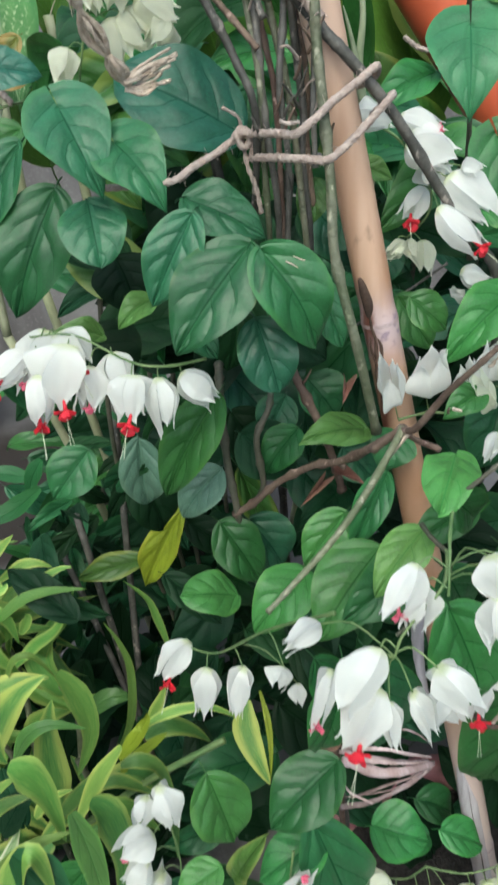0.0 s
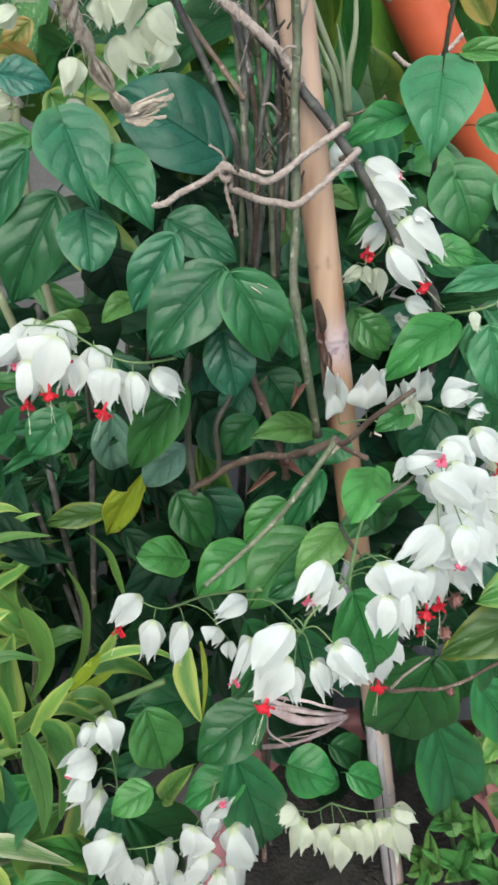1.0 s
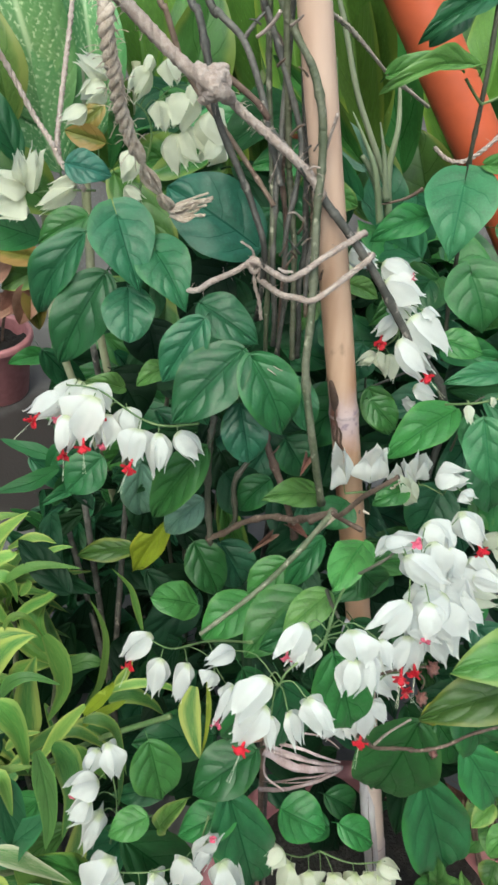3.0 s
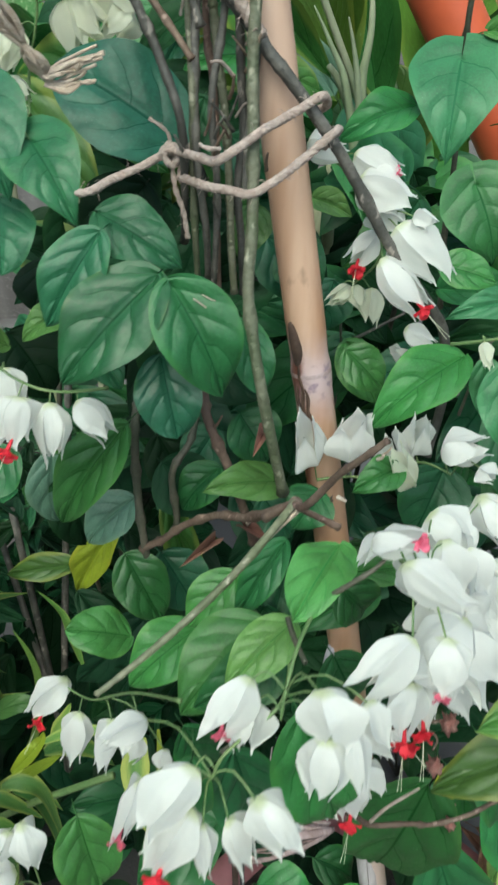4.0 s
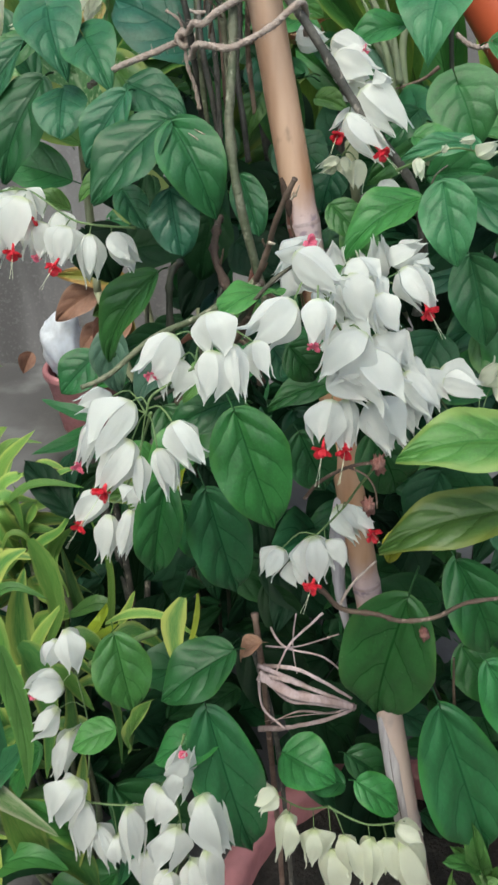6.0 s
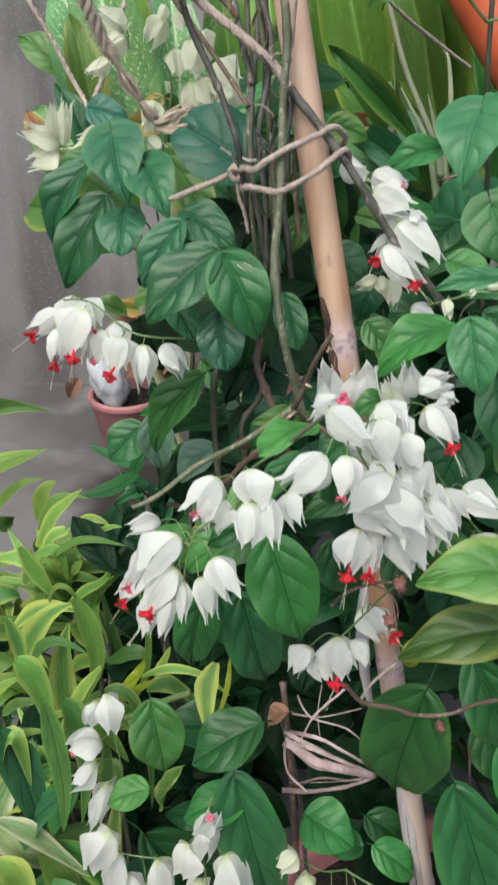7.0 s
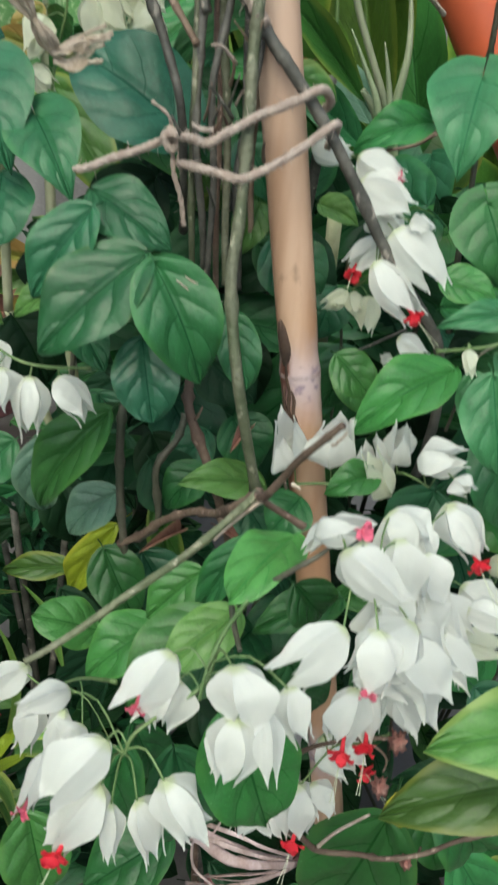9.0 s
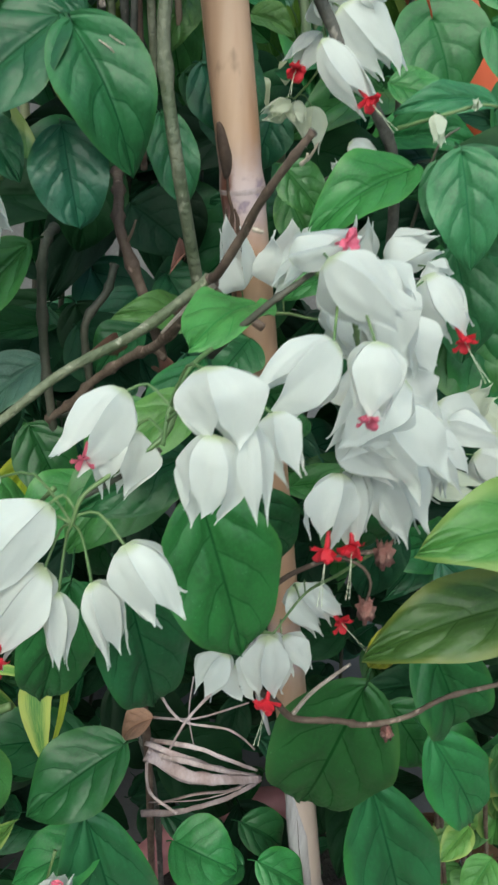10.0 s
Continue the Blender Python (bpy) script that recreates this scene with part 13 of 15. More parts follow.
leaf(shrub, "deep", "egg_1", (-0.486, 0.131, 0.268), (-0.541, 0.144, 0.209), 0.038, (-0.23, -1.05, 0.80))
leaf(shrub, "shade", "egg_1", (-0.039, 0.615, 0.328), (0.009, 0.564, 0.314), 0.030, (-0.31, -0.81, 0.80))
leaf(shrub, "shade", "egg_2", (0.025, 0.295, 0.167), (-0.028, 0.302, 0.100), 0.037, (-0.04, -0.52, 0.80))
leaf(shrub, "shade", "egg_0", (-0.142, 0.216, 0.204), (-0.217, 0.180, 0.142), 0.062, (0.05, -0.32, 0.80))
leaf(shrub, "deep", "egg_1", (-0.424, 0.187, 0.028), (-0.520, 0.154, 0.035), 0.057, (0.21, -0.68, 0.80))
leaf(shrub, "deep", "egg_3", (-0.275, 0.423, 0.277), (-0.301, 0.356, 0.247), 0.045, (0.14, -0.61, 0.80))
leaf(shrub, "deep", "egg_3", (-0.251, 0.352, 0.321), (-0.176, 0.360, 0.304), 0.042, (0.24, -0.89, 0.80))
leaf(shrub, "shade", "egg_1", (-0.315, 0.481, 0.106), (-0.229, 0.418, 0.130), 0.064, (0.05, -0.81, 0.80))
leaf(shrub, "shade", "egg_1", (-0.090, 0.285, 0.240), (-0.010, 0.265, 0.258), 0.048, (-0.03, -0.79, 0.80))
leaf(shrub, "shade", "egg_0", (-0.066, 0.340, 0.043), (-0.139, 0.295, 0.059), 0.054, (-0.30, -0.57, 0.80))
leaf(shrub, "shade", "egg_2", (-0.488, 0.401, 0.060), (-0.529, 0.361, 0.019), 0.031, (-0.14, -0.47, 0.80))
leaf(shrub, "shade", "egg_3", (-0.136, 0.522, 0.138), (-0.212, 0.475, 0.083), 0.052, (-0.35, -0.66, 0.80))
leaf(shrub, "deep", "egg_1", (-0.174, 0.232, 0.266), (-0.194, 0.170, 0.206), 0.052, (-0.23, -0.45, 0.80))
leaf(shrub, "shade", "egg_0", (-0.168, 0.255, 0.284), (-0.157, 0.189, 0.219), 0.039, (0.18, -0.40, 0.80))
leaf(shrub, "shade", "egg_0", (-0.219, 0.444, 0.142), (-0.167, 0.350, 0.131), 0.055, (-0.39, -1.04, 0.80))
leaf(shrub, "deep", "egg_2", (0.007, 0.341, 0.201), (-0.030, 0.250, 0.175), 0.057, (-0.07, -0.96, 0.80))
leaf(shrub, "shade", "egg_2", (-0.115, 0.575, 0.092), (-0.040, 0.571, 0.114), 0.034, (-0.08, -1.02, 0.80))
leaf(shrub, "deep", "egg_2", (-0.417, 0.123, 0.108), (-0.439, 0.154, 0.010), 0.055, (0.39, -0.95, 0.80))
leaf(shrub, "shade", "egg_2", (-0.287, 0.282, 0.187), (-0.314, 0.201, 0.163), 0.045, (-0.02, -0.66, 0.80))
leaf(shrub, "shade", "egg_1", (-0.406, 0.244, 0.200), (-0.458, 0.182, 0.223), 0.050, (-0.15, -0.43, 0.80))
leaf(shrub, "shade", "egg_1", (-0.038, 0.411, 0.264), (0.026, 0.330, 0.247), 0.058, (0.31, -1.08, 0.80))
leaf(shrub, "shade", "egg_1", (0.018, 0.380, 0.200), (0.079, 0.456, 0.180), 0.057, (0.23, -0.66, 0.80))
leaf(shrub, "shade", "egg_1", (-0.336, 0.202, 0.070), (-0.399, 0.174, 0.083), 0.034, (0.02, -0.79, 0.80))
leaf(shrub, "shade", "egg_2", (-0.084, 0.413, 0.245), (-0.017, 0.411, 0.167), 0.053, (0.13, -0.76, 0.80))
leaf(shrub, "shade", "egg_1", (-0.345, 0.155, 0.081), (-0.390, 0.093, 0.031), 0.038, (0.16, -0.87, 0.80))
leaf(shrub, "shade", "egg_2", (-0.328, 0.232, 0.294), (-0.232, 0.211, 0.307), 0.058, (-0.06, -0.70, 0.80))
leaf(shrub, "shade", "egg_2", (-0.316, 0.200, 0.052), (-0.393, 0.212, 0.064), 0.047, (0.36, -0.60, 0.80))
leaf(shrub, "shade", "egg_0", (-0.145, 0.066, 0.096), (-0.203, 0.076, 0.120), 0.028, (0.27, -0.95, 0.80))
leaf(shrub, "shade", "egg_0", (-0.382, 0.150, 0.221), (-0.326, 0.124, 0.187), 0.043, (-0.02, -0.44, 0.80))
leaf(shrub, "shade", "egg_0", (-0.466, 0.236, 0.071), (-0.480, 0.188, 0.020), 0.044, (0.17, -1.08, 0.80))
leaf(shrub, "shade", "egg_1", (-0.172, 0.232, 0.059), (-0.255, 0.193, 0.023), 0.059, (-0.01, -0.73, 0.80))
leaf(shrub, "shade", "egg_3", (-0.179, 0.292, 0.190), (-0.150, 0.231, 0.167), 0.031, (-0.01, -0.31, 0.80))
leaf(shrub, "shade", "egg_0", (-0.118, 0.136, 0.318), (-0.172, 0.107, 0.264), 0.049, (0.02, -0.98, 0.80))
leaf(shrub, "shade", "egg_0", (-0.155, 0.184, 0.203), (-0.087, 0.152, 0.170), 0.034, (-0.05, -0.33, 0.80))
leaf(shrub, "shade", "egg_1", (-0.142, 0.096, 0.279), (-0.219, 0.095, 0.271), 0.039, (0.40, -0.68, 0.80))
leaf(shrub, "shade", "egg_0", (-0.274, 0.111, 0.131), (-0.302, 0.145, 0.043), 0.058, (-0.30, -0.76, 0.80))
leaf(shrub, "shade", "egg_1", (-0.403, 0.295, 0.321), (-0.335, 0.286, 0.288), 0.045, (0.17, -0.41, 0.80))
leaf(shrub, "shade", "egg_3", (-0.158, 0.269, 0.176), (-0.187, 0.215, 0.135), 0.040, (0.08, -0.89, 0.80))
leaf(shrub, "shade", "egg_2", (-0.340, 0.103, 0.053), (-0.422, 0.117, 0.037), 0.048, (-0.33, -0.68, 0.80))
leaf(shrub, "shade", "egg_3", (-0.282, 0.238, 0.235), (-0.318, 0.245, 0.186), 0.026, (0.35, -1.09, 0.80))
leaf(shrub, "shade", "egg_2", (-0.436, 0.179, 0.380), (-0.467, 0.104, 0.358), 0.051, (0.09, -0.90, 0.80))
leaf(shrub, "shade", "egg_0", (-0.099, 0.214, 0.199), (-0.195, 0.216, 0.218), 0.049, (0.05, -0.94, 0.80))
leaf(shrub, "shade", "egg_2", (-0.413, 0.190, 0.333), (-0.452, 0.143, 0.278), 0.037, (0.29, -0.46, 0.80))
leaf(shrub, "shade", "egg_1", (-0.200, 0.104, 0.205), (-0.249, 0.075, 0.165), 0.030, (0.18, -1.03, 0.80))
leaf(shrub, "shade", "egg_3", (-0.419, 0.187, 0.330), (-0.413, 0.225, 0.279), 0.034, (-0.04, -0.67, 0.80))
leaf(shrub, "shade", "egg_1", (-0.241, 0.097, 0.184), (-0.182, 0.108, 0.105), 0.050, (0.40, -0.30, 0.80))
leaf(shrub, "shade", "egg_2", (-0.378, 0.197, 0.382), (-0.333, 0.178, 0.343), 0.027, (-0.34, -0.75, 0.80))
leaf(shrub, "shade", "egg_2", (-0.209, 0.277, 0.373), (-0.274, 0.230, 0.355), 0.042, (-0.14, -0.71, 0.80))
leaf(shrub, "shade", "egg_3", (-0.361, 0.232, 0.122), (-0.389, 0.158, 0.099), 0.050, (-0.05, -0.84, 0.80))
leaf(shrub, "shade", "egg_0", (-0.312, 0.115, 0.032), (-0.392, 0.092, 0.030), 0.038, (-0.20, -0.95, 0.80))
leaf(shrub, "shade", "egg_3", (-0.225, 0.092, 0.094), (-0.187, 0.058, 0.040), 0.034, (0.04, -0.94, 0.80))
leaf(shrub, "shade", "egg_1", (-0.163, 0.156, 0.219), (-0.211, 0.121, 0.197), 0.034, (-0.23, -0.67, 0.80))
leaf(shrub, "shade", "egg_1", (-0.348, 0.045, 0.346), (-0.366, 0.092, 0.385), 0.027, (0.16, -0.86, 0.80))
leaf(shrub, "shade", "egg_0", (-0.175, 0.144, 0.354), (-0.109, 0.169, 0.388), 0.036, (-0.15, -1.04, 0.80))
leaf(shrub, "shade", "egg_2", (-0.170, 0.041, 0.073), (-0.145, -0.035, 0.068), 0.043, (0.37, -0.73, 0.80))
leaf(shrub, "shade", "egg_0", (-0.219, 0.073, 0.089), (-0.162, 0.029, 0.040), 0.051, (-0.40, -0.43, 0.80))
leaf(shrub, "shade", "egg_1", (-0.299, 0.151, 0.042), (-0.212, 0.141, 0.051), 0.054, (0.33, -0.56, 0.80))
leaf(shrub, "shade", "egg_2", (-0.455, 0.122, 0.180), (-0.481, 0.043, 0.161), 0.053, (-0.38, -0.60, 0.80))
leaf(shrub, "shade", "egg_3", (-0.477, 0.305, 0.199), (-0.416, 0.293, 0.151), 0.038, (-0.11, -0.30, 0.80))
leaf(shrub, "shade", "egg_0", (-0.469, 0.126, 0.164), (-0.430, 0.180, 0.161), 0.037, (0.03, -0.74, 0.80))
leaf(shrub, "shade", "egg_3", (-0.286, 0.117, 0.117), (-0.337, 0.152, 0.043), 0.042, (0.26, -0.32, 0.80))
leaf(shrub, "shade", "egg_1", (-0.316, 0.187, 0.056), (-0.277, 0.155, 0.009), 0.035, (-0.37, -0.53, 0.80))
leaf(shrub, "shade", "egg_2", (-0.155, 0.117, 0.352), (-0.154, 0.066, 0.295), 0.038, (-0.37, -1.05, 0.80))
leaf(shrub, "shade", "egg_2", (-0.218, 0.234, 0.281), (-0.139, 0.284, 0.298), 0.051, (0.19, -0.35, 0.80))
leaf(shrub, "shade", "egg_1", (-0.306, 0.116, 0.132), (-0.290, 0.174, 0.114), 0.032, (0.03, -0.83, 0.80))
leaf(shrub, "shade", "egg_2", (-0.212, 0.204, 0.154), (-0.144, 0.186, 0.163), 0.030, (-0.30, -0.32, 0.80))
leaf(shrub, "shade", "egg_0", (-0.469, 0.131, 0.213), (-0.457, 0.063, 0.198), 0.032, (-0.02, -0.38, 0.80))
leaf(shrub, "shade", "egg_0", (-0.510, 0.026, 0.142), (-0.465, 0.082, 0.080), 0.058, (-0.18, -0.55, 0.80))
leaf(shrub, "shade", "egg_2", (-0.494, 0.146, 0.151), (-0.436, 0.124, 0.087), 0.045, (0.34, -0.97, 0.80))
leaf(shrub, "shade", "egg_0", (-0.101, 0.207, 0.192), (-0.174, 0.185, 0.144), 0.046, (-0.40, -0.95, 0.80))
leaf(shrub, "shade", "egg_2", (-0.375, 0.250, 0.294), (-0.309, 0.279, 0.239), 0.051, (-0.36, -0.59, 0.80))
leaf(shrub, "shade", "egg_3", (-0.448, 0.113, 0.406), (-0.467, 0.140, 0.348), 0.036, (-0.19, -0.77, 0.80))
leaf(shrub, "shade", "egg_1", (-0.508, 0.148, 0.257), (-0.466, 0.108, 0.231), 0.028, (-0.26, -0.48, 0.80))
leaf(shrub, "shade", "egg_1", (-0.398, 0.237, 0.263), (-0.383, 0.287, 0.293), 0.031, (-0.14, -0.58, 0.80))
shrub = thing("shrub", (0.000, 0.380, 0.000), "tall leafy shrub close behind the tied stems", "shrub", "shade shrubs")
leaf(shrub, "shade", "egg_1", (-0.037, 0.234, 0.862), (-0.140, 0.235, 0.874), 0.059, (0.32, -1.04, 0.80))
leaf(shrub, "shade", "egg_2", (-0.145, 0.375, 0.960), (-0.086, 0.367, 0.904), 0.043, (-0.37, -0.57, 0.80))
leaf(shrub, "shade", "egg_0", (-0.101, 0.301, 1.048), (-0.181, 0.292, 1.008), 0.049, (-0.16, -0.71, 0.80))
leaf(shrub, "deep", "egg_3", (-0.076, 0.425, 0.855), (-0.082, 0.370, 0.807), 0.032, (0.05, -0.95, 0.80))
leaf(shrub, "shade", "egg_2", (-0.093, 0.461, 0.991), (-0.167, 0.429, 1.013), 0.049, (0.18, -0.49, 0.80))
leaf(shrub, "mid", "egg_0", (-0.061, 0.264, 1.053), (-0.133, 0.248, 0.996), 0.042, (0.05, -0.70, 0.80))
leaf(shrub, "deep", "egg_0", (-0.083, 0.415, 0.851), (-0.026, 0.380, 0.794), 0.051, (-0.19, -0.56, 0.80))
leaf(shrub, "olive", "egg_1", (-0.137, 0.442, 0.898), (-0.146, 0.369, 0.881), 0.032, (0.33, -0.38, 0.80))
leaf(shrub, "mid", "egg_3", (-0.025, 0.369, 0.897), (-0.002, 0.276, 0.846), 0.051, (0.12, -0.98, 0.80))
leaf(shrub, "mid", "egg_0", (-0.085, 0.458, 0.866), (-0.005, 0.408, 0.850), 0.042, (0.29, -0.54, 0.80))
leaf(shrub, "deep", "egg_1", (-0.054, 0.395, 0.994), (-0.070, 0.314, 1.004), 0.046, (0.04, -0.62, 0.80))
leaf(shrub, "olive", "egg_3", (-0.018, 0.346, 0.951), (-0.094, 0.332, 0.881), 0.052, (0.38, -1.05, 0.80))
leaf(shrub, "shade", "egg_3", (-0.197, 0.301, 0.866), (-0.132, 0.281, 0.836), 0.038, (0.32, -0.39, 0.80))
leaf(shrub, "shade", "egg_3", (-0.150, 0.300, 0.815), (-0.216, 0.274, 0.806), 0.034, (-0.23, -0.81, 0.80))
leaf(shrub, "mid", "egg_2", (0.004, 0.388, 0.852), (-0.068, 0.349, 0.793), 0.060, (-0.16, -0.95, 0.80))
leaf(shrub, "shade", "egg_2", (-0.098, 0.300, 0.800), (-0.177, 0.268, 0.813), 0.043, (0.23, -0.89, 0.80))
leaf(shrub, "deep", "egg_2", (0.022, 0.331, 0.845), (-0.065, 0.348, 0.781), 0.053, (-0.14, -0.96, 0.80))
leaf(shrub, "deep", "egg_0", (-0.226, 0.324, 0.824), (-0.121, 0.328, 0.795), 0.061, (0.16, -0.33, 0.80))
leaf(shrub, "olive", "egg_3", (-0.089, 0.267, 0.996), (-0.176, 0.210, 0.963), 0.047, (0.31, -0.65, 0.80))
leaf(shrub, "olive", "egg_3", (-0.076, 0.383, 0.862), (-0.150, 0.333, 0.816), 0.058, (0.36, -0.76, 0.80))
leaf(shrub, "olive", "egg_1", (-0.110, 0.226, 0.902), (-0.068, 0.254, 0.845), 0.037, (0.10, -0.55, 0.80))
leaf(shrub, "olive", "egg_1", (0.001, 0.309, 0.968), (-0.064, 0.311, 0.933), 0.040, (-0.23, -0.68, 0.80))
leaf(shrub, "deep", "egg_1", (-0.150, 0.285, 0.924), (-0.085, 0.265, 0.860), 0.047, (-0.09, -1.07, 0.80))
leaf(shrub, "olive", "egg_2", (-0.130, 0.393, 0.959), (-0.188, 0.331, 0.971), 0.040, (0.13, -0.86, 0.80))
leaf(shrub, "olive", "egg_2", (-0.029, 0.402, 0.898), (-0.060, 0.316, 0.844), 0.053, (0.08, -0.30, 0.80))
leaf(shrub, "mid", "egg_0", (-0.200, 0.476, 0.916), (-0.127, 0.395, 0.905), 0.059, (0.08, -0.67, 0.80))
leaf(shrub, "mid", "egg_2", (-0.129, 0.278, 0.961), (-0.072, 0.259, 0.924), 0.038, (-0.14, -0.70, 0.80))
leaf(shrub, "mid", "egg_1", (-0.111, 0.485, 1.018), (-0.044, 0.484, 0.971), 0.046, (-0.27, -0.59, 0.80))
leaf(shrub, "shade", "egg_0", (-0.075, 0.197, 1.015), (-0.012, 0.189, 0.963), 0.039, (0.18, -0.41, 0.80))
leaf(shrub, "deep", "egg_3", (-0.002, 0.198, 0.977), (-0.064, 0.242, 0.949), 0.043, (-0.02, -0.60, 0.80))
leaf(shrub, "mid", "egg_1", (-0.027, 0.485, 0.891), (0.018, 0.507, 0.815), 0.052, (0.14, -0.98, 0.80))
leaf(shrub, "shade", "egg_1", (-0.114, 0.415, 1.030), (-0.167, 0.333, 1.000), 0.062, (-0.02, -0.31, 0.80))
leaf(shrub, "olive", "egg_1", (-0.100, 0.243, 1.007), (-0.193, 0.258, 0.992), 0.044, (0.08, -0.96, 0.80))
leaf(shrub, "deep", "egg_1", (-0.008, 0.257, 0.859), (-0.081, 0.263, 0.824), 0.038, (0.11, -0.60, 0.80))
leaf(shrub, "mid", "egg_0", (0.008, 0.223, 1.016), (-0.059, 0.195, 1.022), 0.043, (0.33, -0.46, 0.80))
leaf(shrub, "mid", "egg_1", (-0.068, 0.390, 1.013), (-0.063, 0.315, 1.030), 0.036, (-0.23, -0.76, 0.80))
leaf(shrub, "shade", "egg_1", (-0.063, 0.349, 0.955), (0.008, 0.309, 0.887), 0.053, (0.30, -0.64, 0.80))
leaf(shrub, "olive", "egg_2", (-0.127, 0.171, 0.854), (-0.200, 0.216, 0.899), 0.054, (0.01, -0.86, 0.80))
leaf(shrub, "deep", "egg_1", (-0.067, 0.225, 0.843), (-0.158, 0.174, 0.854), 0.059, (-0.03, -0.64, 0.80))
leaf(shrub, "olive", "egg_3", (-0.072, 0.416, 0.828), (-0.159, 0.399, 0.839), 0.044, (-0.06, -1.03, 0.80))
leaf(shrub, "olive", "egg_3", (-0.077, 0.415, 0.831), (-0.023, 0.340, 0.783), 0.052, (0.01, -0.72, 0.80))
leaf(shrub, "shade", "egg_3", (-0.013, 0.242, 1.054), (-0.093, 0.203, 1.028), 0.053, (-0.02, -0.66, 0.80))
leaf(shrub, "mid", "egg_3", (-0.105, 0.461, 0.843), (-0.034, 0.390, 0.809), 0.051, (-0.02, -0.63, 0.80))
leaf(shrub, "mid", "egg_2", (-0.040, 0.221, 0.993), (-0.014, 0.245, 0.897), 0.047, (-0.05, -0.86, 0.80))
leaf(shrub, "shade", "egg_2", (-0.057, 0.327, 0.850), (-0.151, 0.323, 0.880), 0.048, (-0.22, -0.33, 0.80))
leaf(shrub, "mid", "egg_2", (-0.124, 0.164, 0.841), (-0.126, 0.227, 0.768), 0.043, (0.36, -1.09, 0.80))
leaf(shrub, "shade", "egg_1", (-0.069, 0.476, 0.951), (-0.127, 0.501, 0.905), 0.046, (0.36, -0.50, 0.80))
leaf(shrub, "shade", "egg_0", (-0.188, 0.402, 0.981), (-0.099, 0.422, 0.928), 0.060, (0.33, -0.99, 0.80))
leaf(shrub, "shade", "egg_0", (-0.029, 0.252, 0.806), (-0.079, 0.189, 0.810), 0.038, (0.23, -0.50, 0.80))
leaf(shrub, "olive", "egg_2", (-0.184, 0.227, 0.997), (-0.125, 0.179, 0.925), 0.047, (-0.02, -1.05, 0.80))
leaf(shrub, "mid", "egg_3", (-0.105, 0.306, 1.025), (-0.112, 0.248, 0.972), 0.039, (0.10, -0.37, 0.80))
leaf(shrub, "shade", "egg_3", (-0.099, 0.257, 0.855), (-0.080, 0.156, 0.847), 0.056, (-0.18, -0.82, 0.80))
leaf(shrub, "shade", "egg_0", (-0.087, 0.375, 0.863), (-0.056, 0.410, 0.797), 0.035, (-0.25, -0.38, 0.80))
leaf(shrub, "deep", "egg_1", (-0.046, 0.242, 0.805), (0.045, 0.214, 0.803), 0.054, (0.22, -0.94, 0.80))
leaf(shrub, "olive", "egg_2", (-0.148, 0.336, 0.809), (-0.059, 0.334, 0.808), 0.044, (0.28, -0.39, 0.80))
leaf(shrub, "mid", "egg_2", (-0.085, 0.382, 0.988), (-0.146, 0.378, 0.913), 0.047, (0.34, -0.72, 0.80))
leaf(shrub, "deep", "egg_0", (-0.114, 0.212, 0.862), (-0.075, 0.154, 0.801), 0.047, (-0.07, -0.66, 0.80))
leaf(shrub, "mid", "egg_0", (-0.140, 0.297, 1.052), (-0.095, 0.315, 0.973), 0.044, (0.33, -0.74, 0.80))
leaf(shrub, "deep", "egg_2", (-0.145, 0.426, 0.886), (-0.085, 0.512, 0.886), 0.057, (0.35, -0.41, 0.80))
leaf(shrub, "mid", "egg_3", (-0.165, 0.236, 1.034), (-0.192, 0.310, 0.983), 0.041, (0.38, -0.91, 0.80))
for top in ((-0.05, 0.3, 0.95), (0.04, 0.34, 1.0), (0.0, 0.25, 0.85)):
    tube("stem", [(0.0, 0.38, 0.0), Vector((0.01, 0.36, 0.45)), top], 0.005, STEM_GREY, shrub)
leaf(shrub, "deep", "egg_0", (0.038, 0.171, 0.701), (0.105, 0.198, 0.621), 0.053, (0.39, -0.41, 0.80))
leaf(shrub, "shade", "egg_1", (-0.048, 0.406, 0.814), (0.065, 0.418, 0.852), 0.054, (0.34, -0.90, 0.80))
leaf(shrub, "deep", "egg_2", (0.104, 0.202, 0.834), (0.007, 0.201, 0.835), 0.049, (-0.35, -0.45, 0.80))
leaf(shrub, "shade", "egg_0", (0.123, 0.459, 0.805), (0.050, 0.403, 0.798), 0.043, (0.15, -0.52, 0.80))
leaf(shrub, "deep", "egg_2", (0.059, 0.210, 0.602), (-0.002, 0.154, 0.624), 0.043, (-0.14, -0.68, 0.80))
leaf(shrub, "shade", "egg_2", (0.400, 0.232, 0.983), (0.499, 0.223, 0.923), 0.052, (0.11, -0.47, 0.80))
leaf(shrub, "deep", "egg_2", (0.477, 0.448, 0.879), (0.376, 0.430, 0.854), 0.056, (0.27, -0.90, 0.80))
leaf(shrub, "deep", "egg_1", (0.198, 0.365, 0.782), (0.193, 0.454, 0.781), 0.051, (0.37, -0.68, 0.80))
leaf(shrub, "deep", "egg_0", (0.299, 0.198, 0.720), (0.206, 0.159, 0.664), 0.049, (0.21, -0.34, 0.80))
leaf(shrub, "deep", "egg_1", (0.088, 0.211, 0.777), (0.018, 0.214, 0.685), 0.053, (-0.38, -1.03, 0.80))
leaf(shrub, "mid", "egg_3", (0.205, 0.397, 0.729), (0.131, 0.378, 0.694), 0.051, (0.39, -0.57, 0.80))
